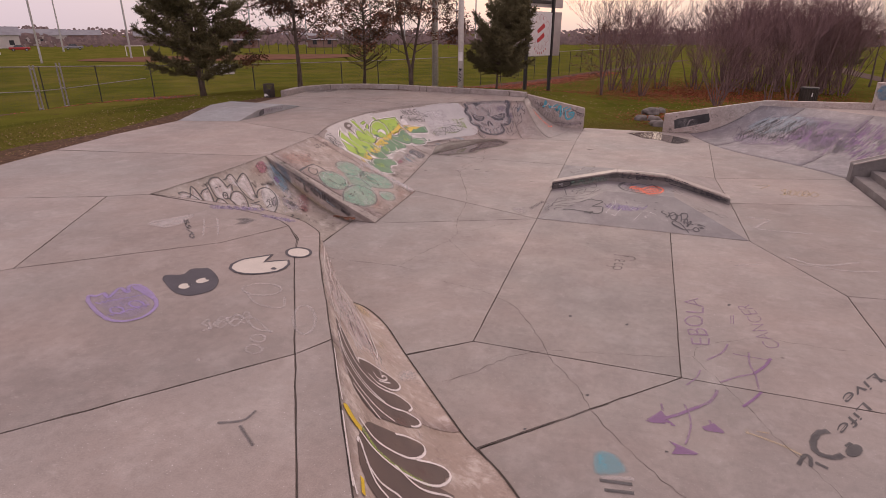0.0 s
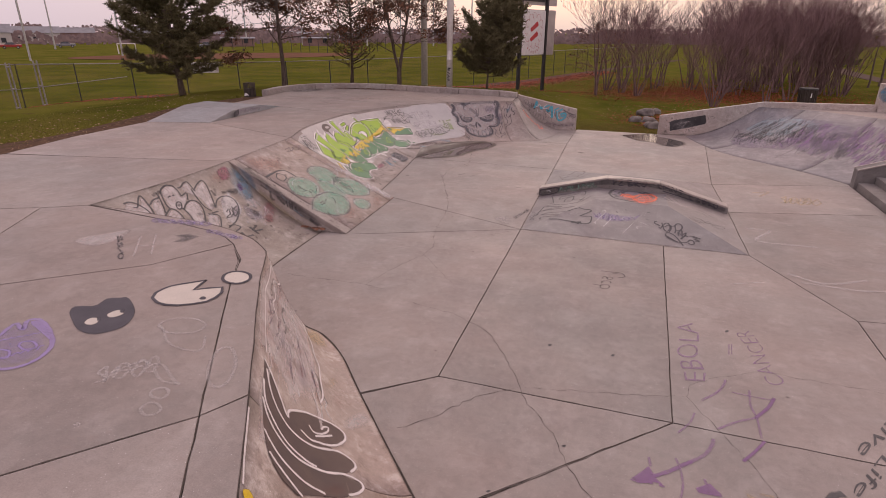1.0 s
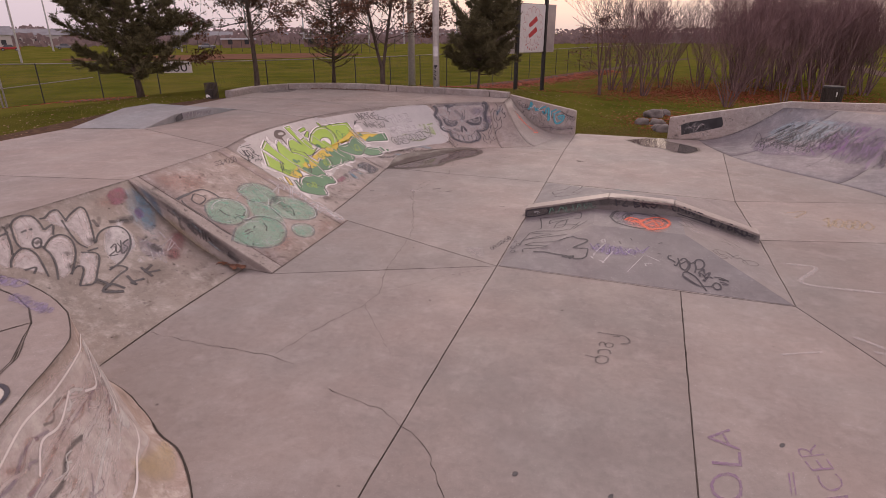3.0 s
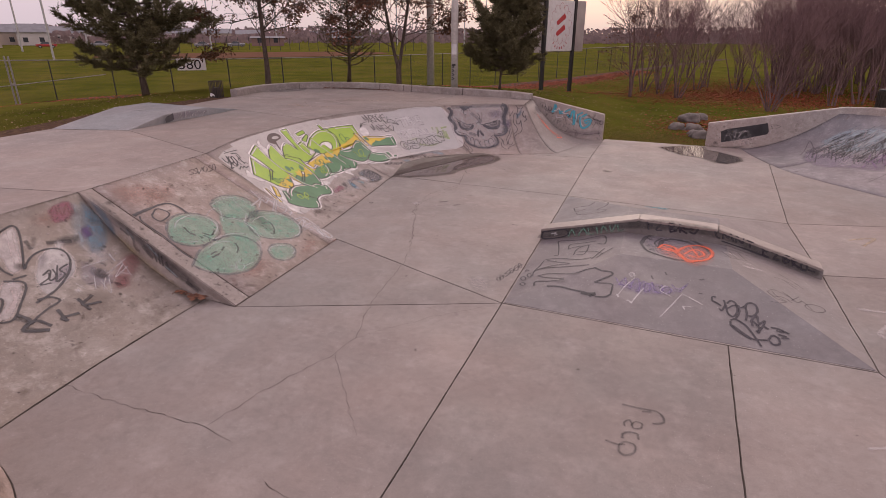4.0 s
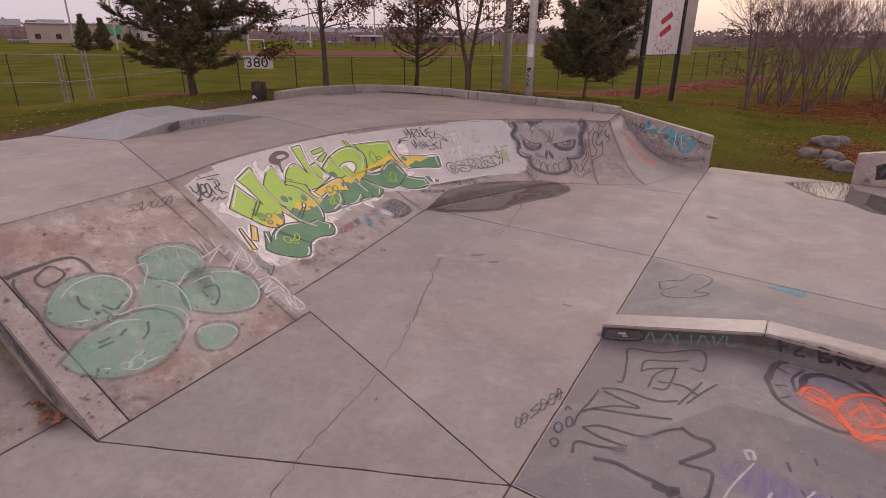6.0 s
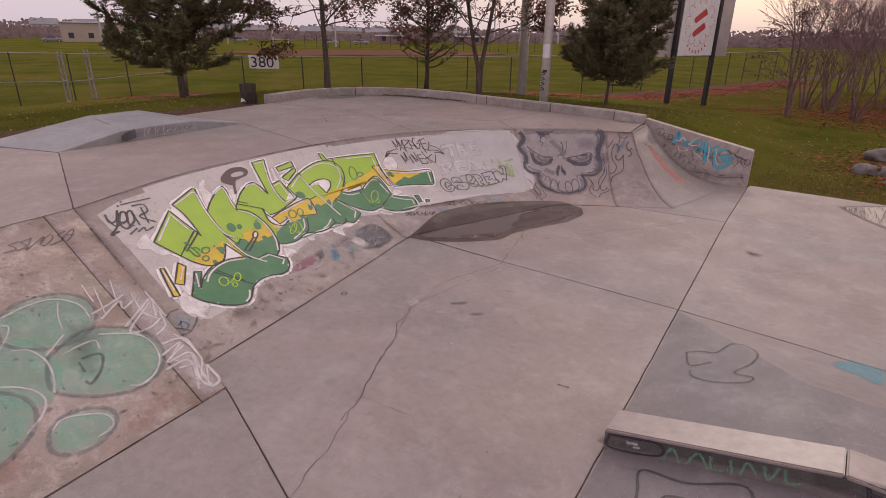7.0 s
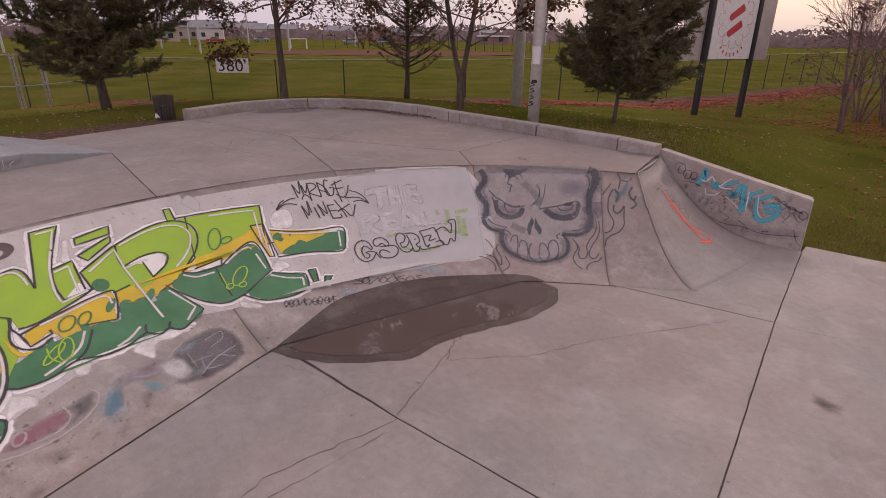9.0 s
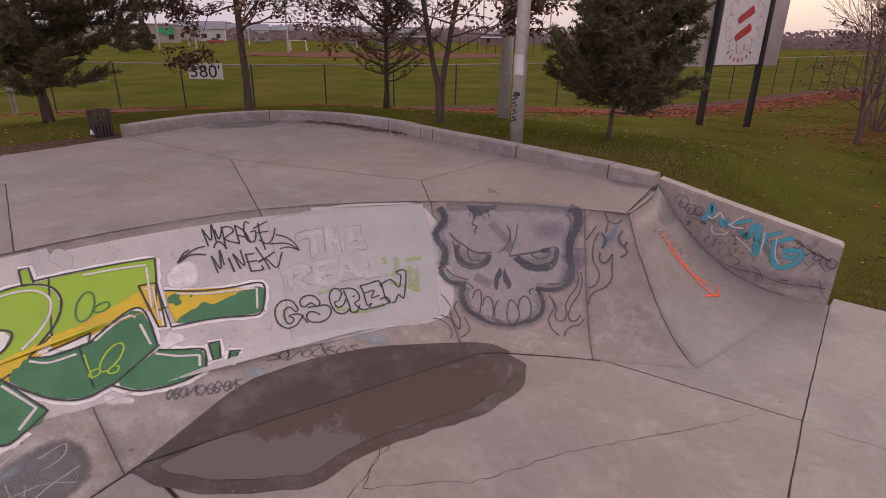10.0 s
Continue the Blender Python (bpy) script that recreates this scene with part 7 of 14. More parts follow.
drawn('yellow_letter_fill', yolk, bowl_ramp, 'yellow band through the letters', bowl_shape, 0.0077,
      (None, (0.568, 0.489), (0.636, 0.481), (0.681, 0.485), (0.756, 0.465), (0.807, 0.474), (0.867, 0.45), (0.9, 0.466), (0.972, 0.459), (0.896, 0.508), (0.845, 0.545), (0.768, 0.565), (0.699, 0.559), (0.627, 0.532)),
      (None, (1.201, 0.451), (1.235, 0.468), (1.288, 0.445), (1.331, 0.473), (1.404, 0.47), (1.487, 0.444), (1.472, 0.497), (1.449, 0.556), (1.397, 0.609), (1.341, 0.571), (1.241, 0.54), (1.095, 0.525)),
      (0, (1.002, 0.432), (1.009, 0.456), (1.055, 0.565), (1.013, 0.584), (0.977, 0.511)),
      (None, (1.512, 0.418), (1.531, 0.456), (1.554, 0.504), (1.628, 0.516), (1.567, 0.524), (1.515, 0.501)),
      (0, (1.592, 0.439), (1.812, 0.416), (2.013, 0.4), (2.179, 0.398), (2.172, 0.435), (2.088, 0.529), (1.919, 0.501), (1.77, 0.517), (1.734, 0.48), (1.611, 0.494)),
      (None, (2.178, 0.417), (2.319, 0.398), (2.361, 0.431), (2.554, 0.405), (2.658, 0.404), (2.819, 0.381), (3.177, 0.35), (3.419, 0.317), (3.528, 0.296), (3.659, 0.321), (3.568, 0.399), (3.415, 0.37), (3.226, 0.41), (3.084, 0.422), (2.818, 0.431), (2.708, 0.443), (2.609, 0.475), (2.479, 0.49), (2.329, 0.488), (2.199, 0.479), (2.155, 0.45)),
      (0, (3.539, 0.276), (3.681, 0.28), (3.575, 0.49), (3.525, 0.483)),
      (0, (3.702, 0.325), (4.277, 0.389), (4.482, 0.393), (3.997, 0.469), (3.651, 0.488), (3.656, 0.42)),
      (0, (0.275, 0.449), (0.308, 0.454), (0.259, 0.62), (0.209, 0.607), (0.24, 0.526)),
      (0, (0.443, 0.461), (0.48, 0.496), (0.353, 0.58), (0.294, 0.552)),
      (None, (0.679, 0.563), (0.788, 0.558), (0.921, 0.576), (1.014, 0.596), (0.949, 0.596), (0.815, 0.577)))
drawn('dark_letter_fill', leaf_paint, bowl_ramp, 'dark green letter fill', bowl_shape, 0.0088,
      (None, (0.998, 0.503), (1.083, 0.492), (1.151, 0.49), (1.169, 0.51), (1.187, 0.531), (1.247, 0.518), (1.25, 0.55), (1.319, 0.532), (1.374, 0.517), (1.368, 0.547), (1.428, 0.537), (1.445, 0.563), (1.389, 0.619), (1.324, 0.654), (1.259, 0.668), (1.217, 0.633), (1.139, 0.638), (1.038, 0.611), (1.014, 0.567)),
      (None, (1.155, 0.431), (1.121, 0.434), (1.097, 0.423), (1.092, 0.403), (1.109, 0.383), (1.141, 0.373), (1.173, 0.377), (1.189, 0.394), (1.182, 0.415), (1.155, 0.431)),
      (None, (1.242, 0.424), (1.222, 0.434), (1.2, 0.435), (1.186, 0.429), (1.186, 0.417), (1.201, 0.405), (1.223, 0.399), (1.243, 0.402), (1.25, 0.412), (1.242, 0.424)),
      (None, (1.378, 0.478), (1.347, 0.475), (1.337, 0.458), (1.353, 0.438), (1.386, 0.425), (1.418, 0.427), (1.429, 0.444), (1.412, 0.466), (1.378, 0.478)),
      (None, (1.431, 0.425), (1.417, 0.428), (1.405, 0.425), (1.405, 0.418), (1.418, 0.414), (1.431, 0.418), (1.431, 0.425)),
      (None, (0.839, 0.473), (0.887, 0.477), (0.919, 0.494), (0.867, 0.527), (0.843, 0.513), (0.846, 0.493)),
      (None, (0.854, 0.467), (0.843, 0.471), (0.833, 0.468), (0.835, 0.461), (0.847, 0.457), (0.856, 0.46), (0.854, 0.467)),
      (None, (0.759, 0.552), (0.744, 0.558), (0.726, 0.558), (0.713, 0.552), (0.711, 0.542), (0.721, 0.534), (0.739, 0.53), (0.755, 0.534), (0.763, 0.542), (0.759, 0.552)),
      (None, (2.178, 0.385), (2.132, 0.391), (2.094, 0.378), (2.086, 0.353), (2.113, 0.332), (2.158, 0.326), (2.197, 0.339), (2.205, 0.364), (2.178, 0.385)),
      (None, (2.168, 0.354), (2.137, 0.364), (2.115, 0.359), (2.123, 0.345), (2.153, 0.335), (2.176, 0.339), (2.168, 0.354)),
      (None, (1.904, 0.502), (2.013, 0.511), (2.105, 0.524), (2.165, 0.466), (2.235, 0.458), (2.269, 0.485), (2.342, 0.471), (2.377, 0.508), (2.46, 0.486), (2.543, 0.478), (2.603, 0.556), (2.668, 0.639), (2.527, 0.671), (2.418, 0.686), (2.352, 0.654), (2.264, 0.662), (2.197, 0.63), (2.036, 0.65), (1.905, 0.647), (1.75, 0.618), (1.607, 0.636), (1.47, 0.625), (1.405, 0.604), (1.515, 0.522), (1.597, 0.516), (1.701, 0.502), (1.766, 0.511)),
      (None, (2.142, 0.466), (2.096, 0.485), (2.064, 0.485), (2.07, 0.466), (2.11, 0.442), (2.153, 0.431), (2.168, 0.442), (2.142, 0.466)),
      (None, (2.415, 0.487), (2.364, 0.507), (2.329, 0.507), (2.335, 0.487), (2.378, 0.462), (2.426, 0.45), (2.443, 0.461), (2.415, 0.487)),
      (0, (2.701, 0.432), (2.82, 0.458), (3.044, 0.458), (3.233, 0.406), (3.408, 0.374), (3.477, 0.394), (3.481, 0.466), (3.46, 0.56), (3.247, 0.607), (3.047, 0.65), (2.876, 0.656), (2.733, 0.615), (2.623, 0.545), (2.55, 0.474)),
      (0, (3.437, 0.58), (3.595, 0.615), (3.732, 0.642), (3.732, 0.679), (3.677, 0.741), (3.458, 0.753), (3.198, 0.721), (3.063, 0.653), (3.239, 0.611)),
      (0, (3.801, 0.627), (3.89, 0.632), (3.827, 0.713), (3.766, 0.71)),
      (0, (3.926, 0.695), (4.008, 0.706), (3.886, 0.755), (3.86, 0.745)),
      (None, (3.707, 0.466), (3.826, 0.456), (3.943, 0.422), (4.011, 0.447), (4.188, 0.428), (4.32, 0.41), (4.507, 0.412), (4.494, 0.465), (4.404, 0.531), (4.285, 0.545), (3.924, 0.514), (3.652, 0.499)),
      (None, (3.792, 0.379), (3.743, 0.396), (3.691, 0.395), (3.676, 0.379), (3.708, 0.358), (3.764, 0.349), (3.801, 0.358), (3.792, 0.379)),
      (None, (3.789, 0.401), (3.751, 0.412), (3.716, 0.408), (3.718, 0.394), (3.755, 0.383), (3.791, 0.387), (3.789, 0.401)),
      (None, (3.894, 0.383), (3.874, 0.389), (3.863, 0.385), (3.876, 0.377), (3.895, 0.375), (3.894, 0.383)),
      (0, (0.338, 0.648), (0.439, 0.592), (0.45, 0.632), (0.544, 0.59), (0.663, 0.564), (0.785, 0.56), (0.943, 0.58), (1.06, 0.615), (1.117, 0.634), (1.221, 0.63), (1.346, 0.703), (1.315, 0.741), (1.248, 0.772), (1.173, 0.775), (1.066, 0.753), (0.957, 0.746), (0.852, 0.762), (0.768, 0.802), (0.692, 0.822), (0.603, 0.81), (0.491, 0.764), (0.382, 0.697)),
      (0, (0.506, 0.541), (0.567, 0.558), (0.45, 0.632), (0.411, 0.617)))
drawn('letter_hollow', halo, bowl_ramp, 'pale hollows in the letters', bowl_shape, 0.0099,
      (0, (0.724, 0.187), (0.793, 0.166), (0.817, 0.227), (0.821, 0.304), (0.817, 0.352), (0.774, 0.309)),
      (0, (0.95, 0.482), (1.009, 0.583), (0.928, 0.571), (0.82, 0.561), (0.888, 0.523)),
      (0, (2.37, 0.308), (2.508, 0.289), (2.634, 0.291), (2.69, 0.319), (2.629, 0.364), (2.496, 0.399), (2.492, 0.315)),
      (0, (1.594, 0.372), (1.583, 0.436), (1.606, 0.497), (1.72, 0.485), (1.637, 0.51), (1.562, 0.498), (1.544, 0.455)),
      (0, (2.734, 0.427), (2.862, 0.387), (2.846, 0.436)),
      (0, (2.839, 0.435), (2.96, 0.429), (3.076, 0.42), (3.043, 0.453), (2.919, 0.454)),
      (0, (3.579, 0.411), (3.654, 0.409), (3.599, 0.481), (3.55, 0.486)),
      (None, (1.294, 0.507), (1.27, 0.514), (1.255, 0.511), (1.257, 0.501), (1.276, 0.49), (1.3, 0.483), (1.315, 0.486), (1.313, 0.496), (1.294, 0.507)),
      (0, (1.903, 0.366), (2.04, 0.314), (2.073, 0.362)))
drawn('letter_outline', ink, bowl_ramp, 'black outline of the letters', bowl_shape, 0.0109,
      (-0.016, (0.391, 0.311), (0.723, 0.183), (0.816, 0.379)),
      (0.016, (0.391, 0.311), (0.454, 0.378), (0.514, 0.439), (0.565, 0.492), (0.627, 0.532), (0.699, 0.559), (0.768, 0.565), (0.832, 0.551)),
      (-0.016, (0.791, 0.159), (1.11, 0.104), (1.126, 0.119)),
      (0.016, (0.791, 0.159), (0.823, 0.222), (0.827, 0.299), (0.813, 0.382)),
      (0.016, (1.124, 0.111), (1.086, 0.18), (1.055, 0.264), (1.034, 0.357), (1.04, 0.432), (1.067, 0.461)),
      (-0.016, (1.022, 0.419), (1.037, 0.464), (1.059, 0.511), (1.124, 0.485)),
      (0.016, (1.055, 0.264), (1.164, 0.216), (1.301, 0.17), (1.413, 0.146)),
      (0.016, (1.413, 0.146), (1.413, 0.177), (1.37, 0.247), (1.336, 0.321)),
      (0.016, (1.347, 0.304), (1.472, 0.245), (1.606, 0.2), (1.74, 0.176), (1.797, 0.204), (1.8, 0.283)),
      (-0.016, (1.8, 0.283), (1.962, 0.041), (2.141, 0.038), (2.019, 0.148)),
      (0.016, (2.019, 0.148), (1.947, 0.224), (1.902, 0.304), (1.898, 0.37)),
      (-0.016, (1.942, 0.227), (2.087, 0.214), (2.046, 0.356)),
      (0.016, (1.898, 0.37), (1.986, 0.371), (2.084, 0.364), (1.981, 0.384), (1.787, 0.411), (1.674, 0.421), (1.601, 0.416)),
      (0.016, (1.589, 0.363), (1.573, 0.404), (1.592, 0.439)),
      (-0.010400000000000001, (1.42, 0.266), (1.504, 0.301)),
      (-0.010400000000000001, (1.387, 0.278), (1.599, 0.365)),
      (0.016, (1.599, 0.365), (1.539, 0.441), (1.558, 0.488), (1.633, 0.513), (1.724, 0.495)),
      (-0.016, (1.592, 0.439), (1.606, 0.497), (1.734, 0.48), (1.734, 0.463)),
      (0.016, (1.592, 0.439), (1.773, 0.42), (2.013, 0.4), (2.179, 0.398), (2.184, 0.428), (2.148, 0.477), (2.099, 0.527)),
      (-0.010400000000000001, (1.909, 0.499), (2.099, 0.527)),
      (-0.010400000000000001, (2.178, 0.412), (2.313, 0.402)),
      (0.016, (1.348, 0.312), (1.443, 0.355), (1.478, 0.425), (1.473, 0.505), (1.417, 0.595), (1.347, 0.645), (1.267, 0.67)),
      (-0.016, (2.186, 0.117), (2.439, 0.097), (2.409, 0.139), (2.166, 0.151), (2.186, 0.117)),
      (-0.016, (2.136, 0.2), (2.404, 0.148), (2.384, 0.178), (2.176, 0.235), (2.136, 0.2)),
      (-0.016, (2.084, 0.364), (2.084, 0.277), (2.357, 0.206)),
      (0.016, (2.357, 0.206), (2.599, 0.164), (2.78, 0.146), (2.916, 0.154), (3.009, 0.191), (3.017, 0.257), (2.925, 0.336), (2.753, 0.41)),
      (-0.010400000000000001, (3.012, 0.146), (2.875, 0.379)),
      (0.016, (2.358, 0.31), (2.508, 0.289), (2.634, 0.291), (2.69, 0.319), (2.629, 0.364), (2.49, 0.403)),
      (-0.010400000000000001, (2.49, 0.403), (2.492, 0.315)),
      (-0.016, (2.877, 0.081), (2.932, 0.082), (2.921, 0.15)),
      (-0.010400000000000001, (2.877, 0.081), (2.854, 0.151)),
      (0.016, (2.926, 0.141), (3.203, 0.147), (3.469, 0.154), (3.762, 0.164)),
      (0.016, (3.762, 0.164), (3.686, 0.269), (3.575, 0.394)),
      (-0.010400000000000001, (2.867, 0.378), (2.707, 0.428)),
      (0.016, (2.818, 0.431), (2.966, 0.425), (3.091, 0.417)),
      (-0.010400000000000001, (3.091, 0.417), (3.044, 0.458)),
      (0.016, (3.044, 0.458), (3.233, 0.406), (3.415, 0.37), (3.484, 0.389), (3.481, 0.466), (3.451, 0.559)),
      (-0.016, (3.539, 0.276), (3.681, 0.28), (3.575, 0.49), (3.525, 0.483), (3.539, 0.276)),
      (-0.010400000000000001, (3.562, 0.409), (3.661, 0.404)),
      (-0.010400000000000001, (3.672, 0.279), (3.61, 0.5)),
      (0.016, (3.702, 0.325), (3.947, 0.366), (4.231, 0.385), (4.49, 0.387), (4.521, 0.425), (4.396, 0.536)),
      (0.016, (4.396, 0.536), (4.295, 0.552), (3.97, 0.519), (3.61, 0.5)),
      (0.016, (2.707, 0.428), (2.827, 0.454), (3.044, 0.458)),
      (-0.010400000000000001, (2.53, 0.46), (2.668, 0.639)),
      (-0.010400000000000001, (2.589, 0.461), (2.479, 0.48)),
      (0.016, (2.543, 0.478), (2.623, 0.545), (2.733, 0.615), (2.876, 0.656), (3.07, 0.649)),
      (-0.010400000000000001, (3.07, 0.649), (3.468, 0.561)),
      (-0.010400000000000001, (2.985, 0.459), (2.95, 0.632)),
      (0.016, (3.437, 0.58), (3.595, 0.615), (3.732, 0.642), (3.732, 0.679), (3.677, 0.741)),
      (0.016, (3.677, 0.741), (3.458, 0.753), (3.198, 0.721), (3.047, 0.65)),
      (-0.016, (3.801, 0.627), (3.89, 0.632), (3.827, 0.713), (3.766, 0.71), (3.801, 0.627)),
      (-0.016, (3.926, 0.695), (4.008, 0.706), (3.886, 0.755), (3.86, 0.745), (3.926, 0.695)),
      (-0.010400000000000001, (2.668, 0.639), (2.527, 0.671)),
      (0.016, (2.527, 0.671), (2.418, 0.686), (2.352, 0.654), (2.381, 0.63)),
      (0.016, (2.352, 0.654), (2.264, 0.662), (2.197, 0.63), (2.225, 0.597)),
      (0.016, (2.197, 0.63), (2.036, 0.65), (1.905, 0.647), (1.75, 0.618), (1.607, 0.636), (1.47, 0.625), (1.393, 0.596)),
      (0.016, (1.75, 0.618), (1.833, 0.593), (1.928, 0.527)),
      (-0.016, (0.953, 0.479), (1.01, 0.587), (1.057, 0.617)),
      (0.016, (0.953, 0.479), (0.888, 0.523), (0.813, 0.562)),
      (0.016, (0.338, 0.648), (0.382, 0.697), (0.491, 0.764), (0.603, 0.81), (0.692, 0.822), (0.768, 0.802), (0.852, 0.762), (0.957, 0.746), (1.066, 0.753), (1.173, 0.775), (1.248, 0.772), (1.315, 0.741), (1.346, 0.703)),
      (-0.016, (1.346, 0.703), (1.224, 0.628), (1.12, 0.631)),
      (0.016, (1.067, 0.609), (0.947, 0.577), (0.788, 0.558), (0.666, 0.562), (0.544, 0.59), (0.45, 0.632)),
      (-0.016, (0.45, 0.632), (0.567, 0.558), (0.506, 0.541), (0.441, 0.586), (0.338, 0.648)),
      (-0.016, (0.275, 0.449), (0.308, 0.454), (0.259, 0.62), (0.203, 0.605)),
      (-0.016, (0.275, 0.449), (0.24, 0.526), (0.209, 0.607)),
      (-0.016, (0.443, 0.461), (0.48, 0.496), (0.353, 0.58), (0.294, 0.552), (0.443, 0.461)),
      (-0.010400000000000001, (0.656, 0.562), (0.83, 0.71)),
      (-0.010400000000000001, (0.651, 0.587), (0.868, 0.749)),
      (-0.016, (0.786, 0.343), (0.583, 0.411), (0.59, 0.427), (0.808, 0.36)),
      (-0.010400000000000001, (0.583, 0.411), (0.513, 0.435)),
      (0.016, (1.296, 0.51), (1.268, 0.517), (1.25, 0.513), (1.252, 0.501), (1.273, 0.488), (1.302, 0.48), (1.32, 0.484), (1.318, 0.496), (1.296, 0.51)),
      (-0.016, (1.243, 0.509), (1.065, 0.557), (1.1, 0.572), (1.271, 0.518)),
      (0.016, (2.392, 0.203), (2.356, 0.267), (2.353, 0.328)))
drawn('letter_highlight', chalk, bowl_ramp, 'white highlights', bowl_shape, 0.0123,
      (-0.02, (0.437, 0.315), (0.705, 0.209), (0.752, 0.32)),
      (0.02, (0.813, 0.167), (0.952, 0.147), (1.07, 0.129), (1.089, 0.141)),
      (0.02, (1.091, 0.148), (1.058, 0.221), (1.036, 0.289), (1.024, 0.365), (1.04, 0.432), (1.087, 0.463)),
      (0.02, (1.272, 0.179), (1.348, 0.16), (1.397, 0.158), (1.389, 0.196), (1.35, 0.266), (1.338, 0.302)),
      (0.02, (1.634, 0.198), (1.701, 0.186), (1.751, 0.195), (1.773, 0.225), (1.775, 0.26)),
      (-0.02, (1.99, 0.055), (2.099, 0.054), (2.018, 0.139)),
      (0.02, (2.008, 0.146), (1.937, 0.222), (1.887, 0.31), (1.877, 0.37)),
      (-0.02, (1.877, 0.378), (2.057, 0.363)),
      (-0.02, (1.948, 0.242), (2.044, 0.233), (2.003, 0.352)),
      (0.02, (1.345, 0.323), (1.426, 0.367), (1.461, 0.429), (1.456, 0.501), (1.413, 0.578), (1.339, 0.639)),
      (0.02, (1.702, 0.433), (1.871, 0.422), (2.056, 0.409), (2.133, 0.417), (2.132, 0.454)),
      (-0.02, (2.133, 0.287), (2.37, 0.218), (2.353, 0.319), (2.359, 0.599)),
      (0.02, (2.416, 0.207), (2.619, 0.176), (2.79, 0.167), (2.908, 0.183), (2.961, 0.23), (2.917, 0.294), (2.815, 0.349), (2.697, 0.391)),
      (0.02, (2.365, 0.321), (2.473, 0.312), (2.535, 0.313)),
      (0.02, (3.216, 0.169), (3.437, 0.176), (3.669, 0.188)),
      (-0.02, (3.664, 0.198), (3.549, 0.386)),
      (0.02, (3.088, 0.454), (3.25, 0.413), (3.373, 0.397), (3.407, 0.412)),
      (-0.02, (3.413, 0.446), (3.41, 0.547)),
      (-0.014, (3.568, 0.295), (3.635, 0.297), (3.553, 0.453)),
      (0.02, (3.778, 0.355), (4.015, 0.389), (4.254, 0.404), (4.432, 0.412)),
      (-0.02, (4.451, 0.414), (4.355, 0.521)),
      (0.02, (3.405, 0.592), (3.546, 0.638), (3.689, 0.666)),
      (-0.02, (3.689, 0.666), (3.645, 0.716)),
      (-0.02, (2.524, 0.489), (2.621, 0.612), (2.495, 0.658)),
      (0.02, (2.701, 0.442), (2.793, 0.474), (2.951, 0.48)),
      (0.02, (2.184, 0.597), (2.083, 0.624), (1.984, 0.636)),
      (0.02, (1.887, 0.521), (1.805, 0.576), (1.687, 0.604), (1.582, 0.619)),
      (-0.02, (1.169, 0.64), (1.229, 0.641), (1.309, 0.705), (1.256, 0.727)),
      (0.02, (1.013, 0.453), (1.023, 0.518), (1.046, 0.584), (1.102, 0.636), (1.152, 0.673)),
      (0.02, (0.538, 0.621), (0.618, 0.589), (0.728, 0.573), (0.846, 0.573), (0.963, 0.594)),
      (0.02, (0.792, 0.768), (0.739, 0.801), (0.682, 0.814)),
      (-0.016, (0.509, 0.555), (0.443, 0.626)),
      (-0.014, (0.282, 0.467), (0.248, 0.585)),
      (-0.014, (0.454, 0.494), (0.355, 0.549)))
drawn('swirl', lime, bowl_ramp, 'thin lime swirls', bowl_shape, 0.0126,
      (0.016, (0.698, 0.672), (0.673, 0.683), (0.644, 0.683), (0.624, 0.672), (0.622, 0.655), (0.639, 0.641), (0.668, 0.635), (0.695, 0.641), (0.707, 0.655), (0.698, 0.672)),
      (0.016, (0.813, 0.688), (0.785, 0.695), (0.764, 0.691), (0.758, 0.68), (0.772, 0.665), (0.798, 0.654), (0.824, 0.652), (0.839, 0.66), (0.834, 0.675), (0.813, 0.688)),
      (0.012, (0.743, 0.71), (0.729, 0.716), (0.714, 0.716), (0.704, 0.71), (0.704, 0.701), (0.714, 0.693), (0.729, 0.69), (0.743, 0.692), (0.748, 0.7), (0.743, 0.71)),
      (0.013, (0.693, 0.684), (0.745, 0.675), (0.803, 0.654), (0.844, 0.654)),
      (0.014, (1.689, 0.571), (1.64, 0.583), (1.61, 0.584), (1.613, 0.572), (1.648, 0.554), (1.698, 0.537), (1.742, 0.53), (1.757, 0.536), (1.736, 0.552), (1.689, 0.571)),
      (0.014, (1.788, 0.559), (1.757, 0.585), (1.721, 0.598), (1.697, 0.593), (1.695, 0.572), (1.716, 0.545), (1.751, 0.524), (1.784, 0.519), (1.799, 0.533), (1.788, 0.559)),
      (0.013, (1.664, 0.527), (1.654, 0.567), (1.687, 0.604)),
      (0.014, (3.178, 0.558), (3.106, 0.582), (3.048, 0.588), (3.032, 0.573), (3.063, 0.544), (3.127, 0.514), (3.196, 0.497), (3.237, 0.502), (3.23, 0.526), (3.178, 0.558)),
      (0.012, (3.024, 0.585), (3.003, 0.591), (2.978, 0.592), (2.96, 0.587), (2.959, 0.578), (2.974, 0.57), (2.998, 0.566), (3.021, 0.568), (3.031, 0.575), (3.024, 0.585)),
      (0.012, (3.138, 0.599), (3.117, 0.606), (3.091, 0.607), (3.073, 0.602), (3.071, 0.593), (3.086, 0.584), (3.112, 0.58), (3.135, 0.582), (3.145, 0.59), (3.138, 0.599)),
      (0.012, (2.989, 0.492), (2.978, 0.543), (2.965, 0.596)))
